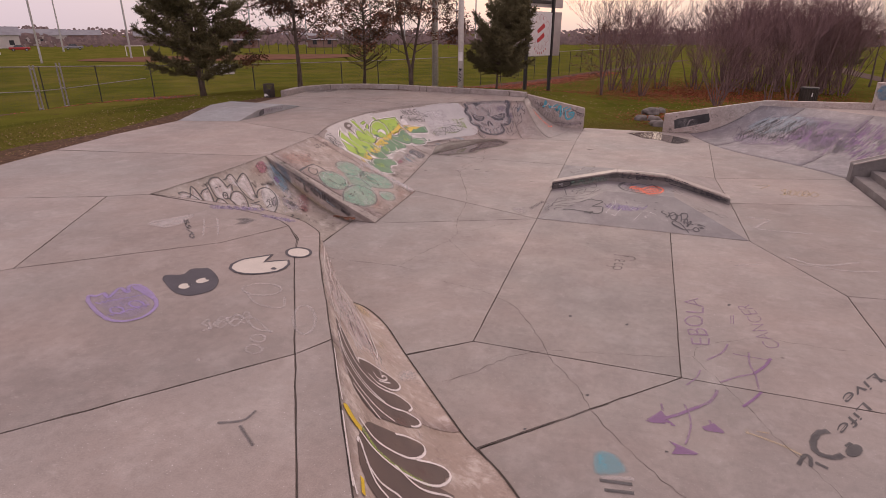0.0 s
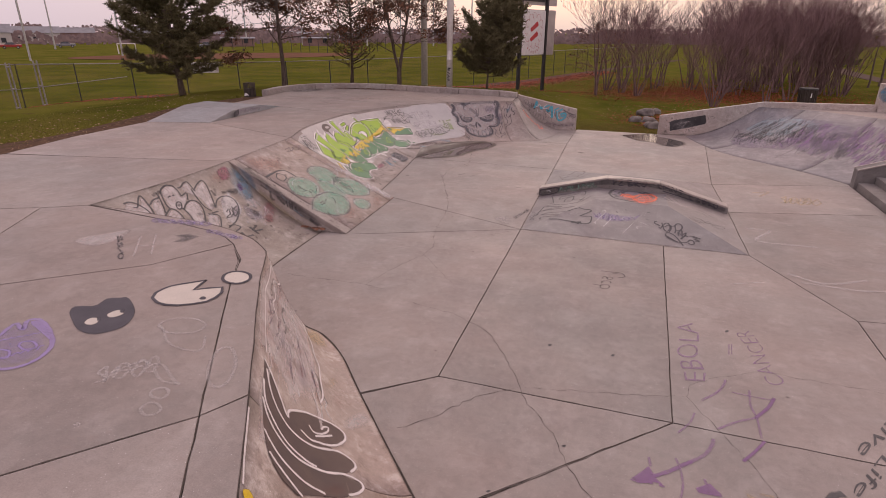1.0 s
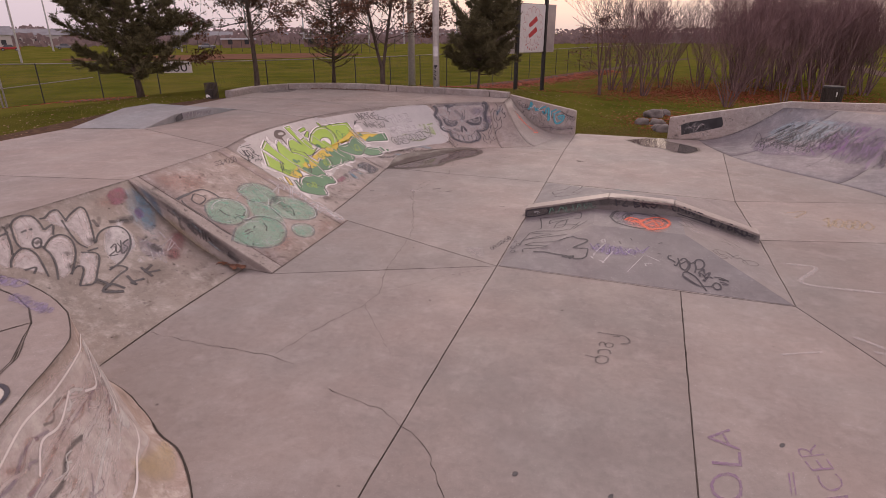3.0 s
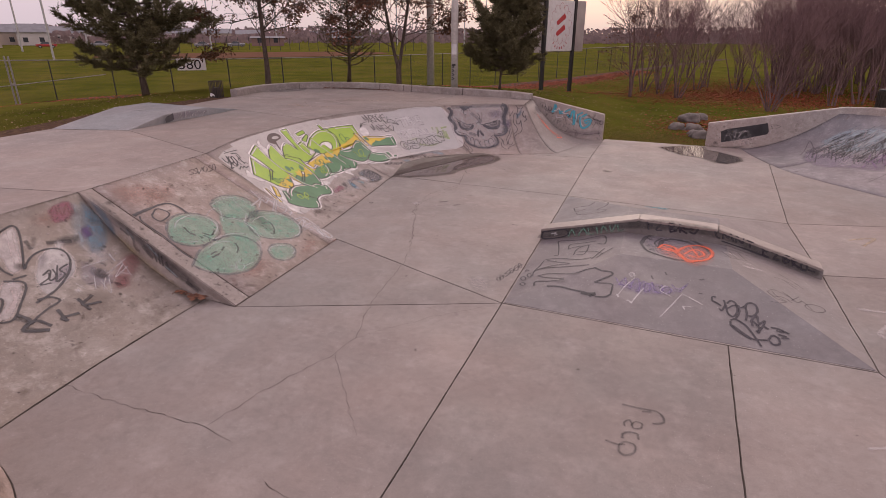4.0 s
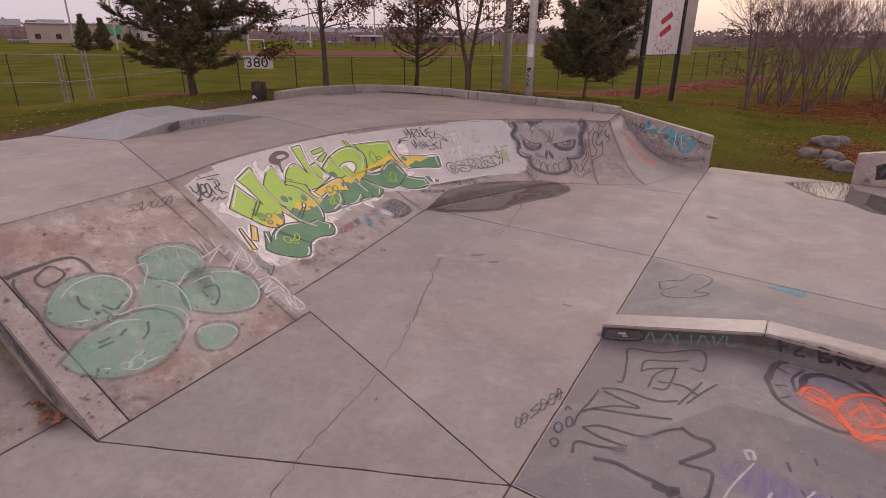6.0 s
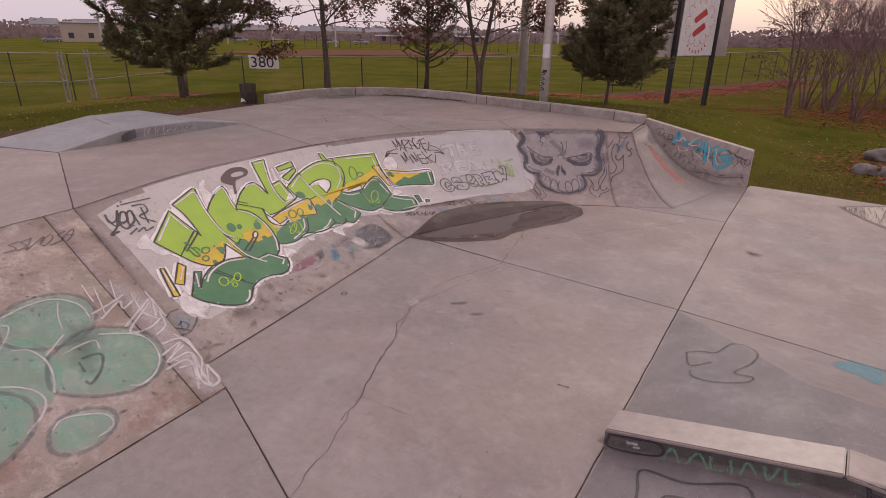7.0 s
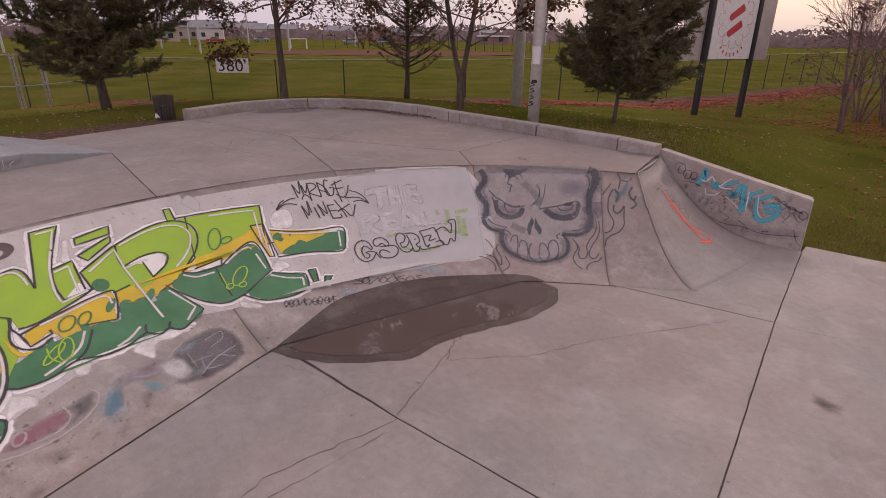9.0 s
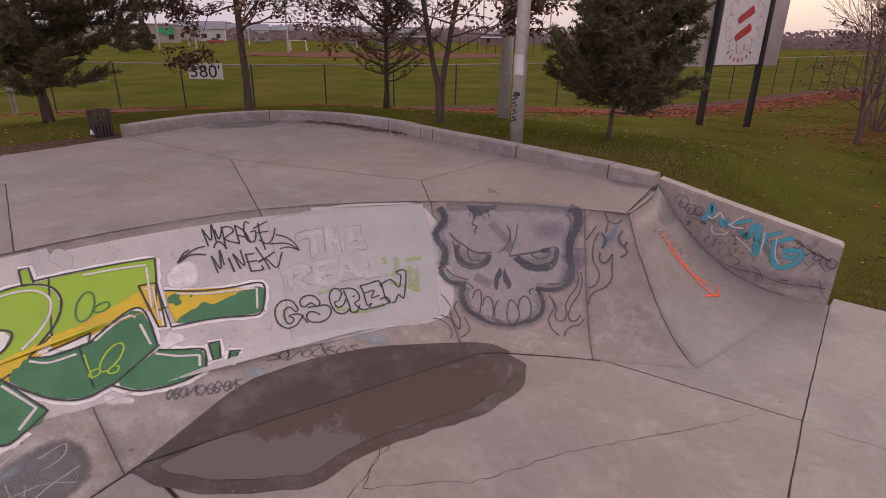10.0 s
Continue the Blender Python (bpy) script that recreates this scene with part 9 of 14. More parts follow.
drawn('skull_shading', skull_ink, bowl_ramp, 'dark shading round the eyes and jaw', bowl_shape, 0.0074,
      (None, (7.437, 0.019), (7.605, 0.023), (7.816, 0.014), (7.802, 0.033), (7.704, 0.05), (7.699, 0.082), (7.644, 0.061), (7.613, 0.071), (7.641, 0.102), (7.564, 0.087), (7.509, 0.101), (7.473, 0.118), (7.488, 0.072), (7.443, 0.079), (7.467, 0.057), (7.434, 0.041)),
      (None, (7.691, 0.377), (7.718, 0.4), (7.703, 0.428), (7.646, 0.461), (7.588, 0.52), (7.549, 0.517), (7.551, 0.474), (7.592, 0.431), (7.647, 0.402)),
      (None, (7.76, 0.378), (7.775, 0.426), (7.819, 0.467), (7.783, 0.504), (7.728, 0.516), (7.719, 0.488), (7.686, 0.46), (7.722, 0.407)),
      (None, (7.884, 0.313), (8.009, 0.299), (8.095, 0.33), (8.24, 0.344), (8.398, 0.329), (8.494, 0.291), (8.541, 0.236), (8.59, 0.244), (8.542, 0.305), (8.441, 0.361), (8.267, 0.387), (8.074, 0.382), (7.954, 0.352)),
      (None, (8.286, 0.258), (8.357, 0.242), (8.466, 0.237), (8.452, 0.26), (8.348, 0.272)),
      (0.075, (7.1, 0.034), (7.136, 0.069), (7.118, 0.111), (7.016, 0.157), (6.953, 0.194), (6.973, 0.24), (7.011, 0.284), (6.973, 0.335), (6.897, 0.39)),
      (0.05, (6.862, 0.383), (6.863, 0.439), (6.929, 0.478), (7.051, 0.492), (7.147, 0.495)),
      (0.055, (7.114, 0.506), (7.038, 0.558), (7.023, 0.613), (7.053, 0.667), (7.13, 0.697), (7.212, 0.724)),
      (0.035, (7.212, 0.724), (7.312, 0.75), (7.481, 0.759), (7.641, 0.759), (7.795, 0.741), (7.939, 0.712)),
      (0.04, (8.172, 0.493), (8.226, 0.534), (8.234, 0.596), (8.165, 0.656), (8.025, 0.705), (7.873, 0.731)),
      (0.1, (8.799, 0), (8.901, 0.014), (8.932, 0.054), (8.898, 0.101)),
      (0.08, (8.898, 0.101), (8.811, 0.157), (8.765, 0.222), (8.753, 0.287)),
      (0.07, (8.753, 0.287), (8.769, 0.34), (8.749, 0.392), (8.684, 0.44)),
      (0.045, (8.684, 0.44), (8.53, 0.478), (8.325, 0.493), (8.163, 0.493)),
      (0.05, (7.199, 0.252), (7.167, 0.314), (7.227, 0.361), (7.37, 0.376), (7.507, 0.35), (7.599, 0.304)))
drawn('skull_line', skull_ink, bowl_ramp, 'dark skull lines and flames', bowl_shape, 0.0084,
      (0.014, (7.468, 0.115), (7.46, 0.131), (7.512, 0.14), (7.481, 0.16), (7.459, 0.19)),
      (0.018, (7.141, 0.18), (7.206, 0.229), (7.281, 0.252), (7.365, 0.284), (7.49, 0.299), (7.628, 0.29)),
      (0.014, (7.154, 0.229), (7.152, 0.28), (7.135, 0.327), (7.161, 0.368), (7.266, 0.395), (7.408, 0.389), (7.53, 0.363), (7.607, 0.317)),
      (0.012, (7.328, 0.271), (7.304, 0.312), (7.346, 0.342), (7.452, 0.341)),
      (0.022, (7.389, 0.294), (7.475, 0.299), (7.553, 0.291)),
      (0.014, (7.897, 0.129), (7.928, 0.167), (7.892, 0.22), (7.813, 0.262), (7.717, 0.291)),
      (0.01, (8.046, 0.119), (7.996, 0.191), (7.904, 0.266), (7.845, 0.311)),
      (0.02, (7.871, 0.307), (8.138, 0.281), (8.327, 0.26), (8.492, 0.232)),
      (0.012, (8.166, 0.274), (8.222, 0.301), (8.322, 0.303), (8.427, 0.288), (8.469, 0.256)),
      (0.014, (8.51, 0.225), (8.592, 0.237), (8.571, 0.29), (8.489, 0.345), (8.366, 0.378)),
      (0.012, (6.948, 0.397), (7.001, 0.432), (7.107, 0.453), (7.217, 0.466)),
      (0.012, (8.375, 0.454), (8.521, 0.446), (8.656, 0.411), (8.697, 0.35)),
      (0.012, (8.752, 0.037), (8.814, 0.077), (8.771, 0.133), (8.718, 0.199)),
      (0.012, (7.171, 0.59), (7.24, 0.545), (7.311, 0.526), (7.333, 0.54), (7.3, 0.596), (7.199, 0.689)),
      (0.012, (7.288, 0.633), (7.348, 0.587), (7.409, 0.571), (7.454, 0.589), (7.439, 0.646), (7.368, 0.725)),
      (0.012, (7.552, 0.59), (7.486, 0.626), (7.435, 0.673), (7.422, 0.724), (7.47, 0.751)),
      (0.013, (7.648, 0.648), (7.694, 0.601), (7.754, 0.585), (7.803, 0.617), (7.814, 0.67), (7.754, 0.723), (7.644, 0.754), (7.599, 0.72), (7.634, 0.656)),
      (0.013, (7.809, 0.636), (7.888, 0.573), (7.976, 0.552), (8.03, 0.583), (8.015, 0.643), (7.934, 0.705), (7.8, 0.733)),
      (0.014, (8.137, 0.491), (8.057, 0.512), (8.062, 0.537)),
      (0.012, (7.158, 0.481), (7.21, 0.498), (7.24, 0.523)),
      (0.01, (6.715, 0.561), (6.759, 0.587), (6.785, 0.639)),
      (0.012, (6.916, 0.606), (6.839, 0.647), (6.841, 0.69), (6.84, 0.733), (6.751, 0.801), (6.719, 0.772), (6.706, 0.728), (6.568, 0.694)),
      (0.01, (6.414, 0.714), (6.535, 0.729), (6.611, 0.774), (6.596, 0.823), (6.532, 0.856)),
      (0.01, (6.935, 0.713), (6.931, 0.794), (6.825, 0.836), (6.696, 0.86)),
      (0.012, (8.349, 0.524), (8.41, 0.557), (8.419, 0.605), (8.329, 0.656), (8.276, 0.702), (8.296, 0.758), (8.413, 0.808)),
      (0.012, (8.41, 0.557), (8.456, 0.607), (8.403, 0.664), (8.447, 0.697), (8.552, 0.683), (8.619, 0.632), (8.618, 0.579), (8.701, 0.515), (8.804, 0.462), (8.871, 0.399), (8.855, 0.348)),
      (0.012, (8.916, 0.352), (8.921, 0.413), (8.86, 0.487), (8.722, 0.569), (8.643, 0.642), (8.668, 0.681), (8.763, 0.675), (8.84, 0.631)),
      (0.011, (8.893, 0.659), (8.8, 0.701), (8.63, 0.732), (8.53, 0.78), (8.517, 0.807)),
      (0.014, (9.275, 0.115), (9.178, 0.167), (9.135, 0.221), (9.131, 0.276), (9.192, 0.325), (9.207, 0.364), (9.14, 0.412), (9.064, 0.437), (9.001, 0.444)),
      (0.013, (9.483, 0.223), (9.434, 0.304), (9.407, 0.361), (9.285, 0.422), (9.127, 0.458), (9.022, 0.5), (8.982, 0.553)),
      (0.012, (9.242, 0.08), (9.139, 0.119), (9.034, 0.163)),
      (0.02, (9.26, 0.225), (9.238, 0.264), (9.299, 0.281), (9.383, 0.264), (9.483, 0.223)),
      (0.022, (9.771, 0.087), (9.659, 0.128), (9.679, 0.163), (9.739, 0.17), (9.815, 0.144)),
      (0.018, (9.726, 0.174), (9.77, 0.199), (9.713, 0.22), (9.62, 0.236)),
      (0.014, (9.431, 0.008), (9.484, 0.049), (9.408, 0.11)),
      (0.014, (9.509, 0.049), (9.651, 0.056), (9.805, 0.032)),
      (0.02, (9.319, 0.113), (9.391, 0.15), (9.309, 0.198)))
drawn('flame_fill', blue, bowl_ramp, 'blue patch in the flames', bowl_shape, 0.0078,
      (None, (9.294, 0.123), (9.442, 0.109), (9.597, 0.064), (9.763, 0.039), (9.671, 0.096), (9.57, 0.143), (9.443, 0.178), (9.313, 0.217), (9.262, 0.188)))
bm = bmesh.new()
stroke(bm, bowl_shape, [(3.78, 0.889), (3.83, 0.879), (3.82, 0.862), (3.83, 0.848), (3.88, 0.849)], 0.016, 0.00698)
stroke(bm, bowl_shape, [(3.79, 0.888), (3.81, 0.86), (3.84, 0.838), (3.8, 0.854), (3.75, 0.872), (3.78, 0.84)], 0.016, 0.006)
stroke(bm, bowl_shape, [(3.76, 0.862), (3.72, 0.876), (3.71, 0.855), (3.76, 0.831), (3.79, 0.847), (3.74, 0.855), (3.7, 0.839)], 0.016, 0.00607)
stroke(bm, bowl_shape, [(3.69, 0.849), (3.65, 0.864), (3.64, 0.846), (3.7, 0.815), (3.71, 0.835), (3.67, 0.844), (3.64, 0.829)], 0.016, 0.00614)
stroke(bm, bowl_shape, [(3.64, 0.841), (3.6, 0.859), (3.59, 0.834), (3.64, 0.812), (3.66, 0.828), (3.62, 0.836), (3.59, 0.821)], 0.016, 0.00621)
stroke(bm, bowl_shape, [(3.53, 0.845), (3.59, 0.825), (3.58, 0.803), (3.52, 0.813), (3.53, 0.836)], 0.016, 0.00628)
stroke(bm, bowl_shape, [(3.51, 0.841), (3.52, 0.813), (3.55, 0.794), (3.5, 0.806), (3.45, 0.821), (3.47, 0.789)], 0.016, 0.00635)
stroke(bm, bowl_shape, [(3.41, 0.821), (3.47, 0.803), (3.46, 0.782), (3.41, 0.793), (3.41, 0.813)], 0.016, 0.00642)
stroke(bm, bowl_shape, [(3.41, 0.8), (3.37, 0.815), (3.37, 0.795), (3.41, 0.773), (3.43, 0.787), (3.39, 0.795), (3.36, 0.782)], 0.016, 0.00649)
stroke(bm, bowl_shape, [(3.32, 0.802), (3.37, 0.786), (3.37, 0.765), (3.33, 0.778), (3.32, 0.803)], 0.016, 0.00656)
part('old_tag', bm, smoke, bowl_ramp, 'faint worn tags')
bm = bmesh.new()
stroke(bm, bowl_shape, [(4.31, 0.769), (4.22, 0.765), (4.27, 0.791), (4.28, 0.809), (4.16, 0.801)], 0.014, 0.00663)
stroke(bm, bowl_shape, [(4.37, 0.769), (4.29, 0.794), (4.3, 0.818), (4.37, 0.805), (4.38, 0.771)], 0.014, 0.0067)
stroke(bm, bowl_shape, [(4.4, 0.771), (4.38, 0.804), (4.33, 0.831), (4.42, 0.814), (4.51, 0.797), (4.48, 0.829)], 0.014, 0.00677)
stroke(bm, bowl_shape, [(4.58, 0.796), (4.5, 0.818), (4.51, 0.842), (4.59, 0.827), (4.59, 0.798)], 0.014, 0.00684)
stroke(bm, bowl_shape, [(4.7, 0.803), (4.59, 0.827), (4.62, 0.854), (4.72, 0.84), (4.71, 0.811)], 0.014, 0.00691)
stroke(bm, bowl_shape, [(4.87, 0.818), (4.76, 0.822), (4.81, 0.847), (4.81, 0.863), (4.68, 0.865)], 0.014, 0.00698)
stroke(bm, bowl_shape, [(4.94, 0.825), (4.84, 0.849), (4.86, 0.874), (4.95, 0.859), (4.95, 0.829)], 0.014, 0.006)
stroke(bm, bowl_shape, [(5.12, 0.838), (5.02, 0.839), (5.06, 0.866), (5.06, 0.887), (4.92, 0.887)], 0.014, 0.00607)
part('old_tag', bm, smoke, bowl_ramp, 'faint worn tags')

# end bank and walls
marks('spray_line', orange, end_ramp, 'fluorescent orange spray lines',
      (stroke, end_shape, [(1.08, 0.169), (1.25, 0.328), (1.29, 0.5), (1.36, 0.621)], 0.035, 0.00614),
      (stroke, end_shape, [(1.06, 0.245), (1.26, 0.426), (1.54, 0.566)], 0.03, 0.00621),
      (stroke, end_shape, [(1.16, 0.604), (1.51, 0.651), (1.69, 0.593)], 0.03, 0.00628))
marks('old_patch', ghost, end_ramp, 'faded pale scribble',
      (stroke, end_shape, [(0, 0), (0, 0.052), (0, 0.201)], 0.03, 0.00535),
      (stroke, end_shape, [(0, 0.105), (0, 0.214), (0, 0.184)], 0.03, 0.00542),
      (stroke, end_shape, [(0, 0), (0, 0.087)], 0.025, 0.00549),
      (fill, end_shape, [(0, 0), (0, 0), (0, 0.066), (0, 0.257), (0, 0.256)], 0.00456, 10))
bm = bmesh.new()
stroke(bm, end_shape, [(1.13, 0.135), (0.9, 0.107), (0.88, 0.13), (0.83, 0.139), (0.57, 0.103)], 0.012, 0.0057)
stroke(bm, end_shape, [(1.14, 0.135), (0.92, 0.139), (0.7, 0.138), (0.94, 0.153), (1.18, 0.17), (0.92, 0.172)], 0.012, 0.00577)
stroke(bm, end_shape, [(1.09, 0.168), (1.33, 0.182), (1.22, 0.197), (0.89, 0.184), (0.94, 0.164), (1.11, 0.181), (1.13, 0.209)], 0.012, 0.00584)
stroke(bm, end_shape, [(1.2, 0.203), (1.46, 0.226), (1.38, 0.253), (1.03, 0.23), (1.03, 0.196), (1.25, 0.224), (1.31, 0.272)], 0.012, 0.00591)
stroke(bm, end_shape, [(1.36, 0.26), (1.62, 0.283), (1.49, 0.306), (1.21, 0.283), (1.21, 0.252), (1.39, 0.279), (1.43, 0.325)], 0.012, 0.00598)
stroke(bm, end_shape, [(1.78, 0.351), (1.45, 0.325), (1.29, 0.342), (1.54, 0.367), (1.73, 0.355)], 0.012, 0.005)
stroke(bm, end_shape, [(1.82, 0.411), (1.69, 0.378), (1.59, 0.401), (1.5, 0.409), (1.37, 0.367)], 0.012, 0.00507)
part('old_patch', bm, skull_mist, end_ramp, 'worn dark scribble')
marks('old_patch', skull_mist, end_ramp, 'worn dark scribble',
      (fill, end_shape, [(2.25, 0.021), (2.88, 0.081), (2.66, 0.197), (1.43, 0.172), (1.22, 0.082)], 0.00463, 8))
drawn('grime', mist_purple, wall_a, 'thin dark grime on the wall', wall_face, 0.0035,
      (None, (0.212, 1.063), (0.619, 0.998), (1.169, 0.84), (1.878, 0.709), (2.395, 0.624), (2.371, 0.462), (1.844, 0.557), (1.124, 0.69), (0.575, 0.795)),
      (None, (1.188, 0.343), (1.553, 0.314), (1.962, 0.305), (2.367, 0.343), (2.391, 0.15), (2.01, 0.072), (1.6, 0.074), (1.258, 0.164)))
drawn('tag', cyan, wall_a, 'cyan brush tag', wall_face, 0.006,
      (0.06, (0.753, 0.799), (0.818, 0.905), (0.847, 1.043), (0.888, 0.936)),
      (0.05, (0.803, 0.818), (0.878, 0.909)),
      (0.055, (0.992, 0.892), (1.035, 0.777), (1.083, 0.838), (1.118, 0.763)),
      (0.045, (1.17, 0.832), (1.287, 0.891), (1.378, 0.927)),
      (0.06, (1.257, 0.754), (1.356, 0.679), (1.409, 0.837), (1.482, 0.886)),
      (0.065, (1.476, 0.884), (1.484, 0.668), (1.487, 0.439)),
      (0.05, (1.489, 0.464), (1.563, 0.615), (1.581, 0.797)),
      (0.04, (1.591, 0.751), (1.674, 0.802), (1.758, 0.846)),
      (0.05, (1.654, 0.67), (1.775, 0.731), (1.897, 0.8)),
      (0.06, (1.696, 0.696), (1.698, 0.519), (1.746, 0.384), (1.831, 0.359), (1.938, 0.421), (2.014, 0.522), (2.023, 0.627), (1.926, 0.634), (1.806, 0.579)),
      (0.05, (1.834, 0.538), (1.919, 0.512), (1.955, 0.586)))
drawn('tag_edge', chalk, wall_a, 'white edging of the tag', wall_face, 0.0082,
      (0.022, (0.81, 0.87), (0.888, 0.853), (0.968, 0.945), (1.026, 0.866)),
      (0.018, (0.892, 0.745), (0.925, 0.643), (1.058, 0.649), (1.121, 0.706)),
      (0.018, (1.105, 0.793), (1.212, 0.915), (1.267, 0.959)),
      (0.018, (1.556, 0.791), (1.557, 0.646), (1.558, 0.499)),
      (0.014, (1.225, 0.655), (1.347, 0.577), (1.449, 0.487)),
      (0.014, (1.706, 0.746), (1.733, 0.512), (1.795, 0.406)),
      (0.02, (1.087, 0.814), (1.179, 0.785), (1.292, 0.794)))
drawn('tag', soot_thin, wall_a, 'black scribbled tags', wall_face, 0.0075,
      (0.012, (0.339, 1.027), (0.407, 1.099), (0.515, 1.061), (0.512, 0.943), (0.418, 0.932), (0.432, 1.045)),
      (0.013, (0.504, 0.89), (0.529, 0.98), (0.622, 0.982), (0.626, 0.865), (0.543, 0.847), (0.565, 0.953)),
      (0.013, (0.624, 0.881), (0.662, 0.973), (0.727, 0.953), (0.719, 0.867), (0.644, 0.852)),
      (0.01, (0.535, 0.803), (0.692, 0.794), (0.815, 0.753)),
      (0.013, (1.887, 0.727), (1.928, 0.776), (2, 0.739), (1.964, 0.667), (1.915, 0.687)),
      (0.014, (2, 0.677), (2.064, 0.732), (2.116, 0.667), (2.061, 0.598), (2.02, 0.642)),
      (0.014, (2.124, 0.63), (2.177, 0.675), (2.249, 0.624), (2.196, 0.555), (2.145, 0.589)),
      (0.014, (2.296, 0.582), (2.346, 0.626), (2.416, 0.584), (2.397, 0.509), (2.323, 0.511), (2.299, 0.567)),
      (0.01, (2.024, 0.564), (2.136, 0.459), (2.182, 0.535), (2.101, 0.385)),
      (0.01, (2.231, 0.541), (2.319, 0.447), (2.376, 0.495)),
      (0.03, (1.933, 0.754), (2.143, 0.658), (2.342, 0.594)),
      (0.009, (1.036, 0.277), (1.288, 0.198), (1.575, 0.203), (1.86, 0.152), (2.242, 0.201), (2.376, 0.218)),
      (0.008, (1.195, 0.387), (1.339, 0.315), (1.267, 0.236)),
      (0.008, (1.486, 0.296), (1.605, 0.228), (1.658, 0.134)),
      (0.008, (2.28, 0.317), (2.35, 0.137), (2.451, 0.048)),
      (0.012, (1.852, 0.191), (1.95, 0.203)))
marks('tag_block', ink, wall_b, 'black painted block',
      (fill, right_face, [(0.34, 0.503), (1.55, 0.788), (1.64, 0.478), (1.14, 0.323), (0.4, 0.134)], 0.00521, 8, False))
marks('tag', ghost, wall_b, 'thin white scribbled tag',
      (stroke, right_face, [(0.48, 0.228), (0.56, 0.434), (0.71, 0.201), (0.78, 0.486), (0.75, 0.163), (0.9, 0.453)], 0.012, 0.00828),
      (stroke, right_face, [(0.85, 0.29), (0.97, 0.537), (1.18, 0.349), (0.97, 0.201), (0.83, 0.369)], 0.012, 0.00835),
      (stroke, right_face, [(0.51, 0.512), (0.77, 0.325), (1.08, 0.223)], 0.012, 0.00842),
      (stroke, right_face, [(1.05, 0.461), (1.22, 0.272), (1.28, 0.411)], 0.012, 0.00849),
      (stroke, right_face, [(0.5, 0.35), (1.11, 0.544)], 0.012, 0.00856))
marks('tag', soot_thin, wall_b, 'small dark tag',
      (stroke, right_face, [(1.63, 0.73), (1.7, 0.616)], 0.012, 0.00663),
      (stroke, right_face, [(1.75, 0.752), (1.88, 0.703), (1.79, 0.644)], 0.012, 0.0067),
      (fill, right_face, [(0.11, 0.084), (0.43, 0.022), (1.03, 0.099), (0.89, -0.03), (0.29, -0.085)], 0.00377, 4))

# far quarter pipe
drawn('paint_haze', haze_blue, right_ramp, 'thin pale blue haze', right_shape, 0.0042,
      (None, (0.802, 0.426), (0.819, 0.221), (1.282, 0.152), (2.017, 0.124), (2.324, 0.329), (1.971, 0.441), (1.545, 0.559)))
drawn('paint_haze', purple_haze, right_ramp, 'worn purple paint haze', right_shape, 0.005,
      (None, (2.173, 0.399), (2.214, 0.217), (2.628, 0.158), (3.169, 0.165), (3.843, 0.506), (3.301, 0.629), (2.807, 0.646), (2.483, 0.577)),
      (None, (1.316, 0.742), (0.999, 0.511), (1.856, 0.504), (2.35, 0.479), (2.526, 0.643), (2.228, 0.695), (1.862, 0.785)))
drawn('paint_haze', mist_purple, right_ramp, 'worn purple paint haze', right_shape, 0.0056,
      (None, (2.465, 0.309), (2.935, 0.234), (3.412, 0.275), (3.698, 0.449), (3.11, 0.584), (2.759, 0.535)),
      (None, (1.873, 0.178), (2.11, 0.108), (2.696, 0.136), (2.581, 0.26), (2.258, 0.301)))
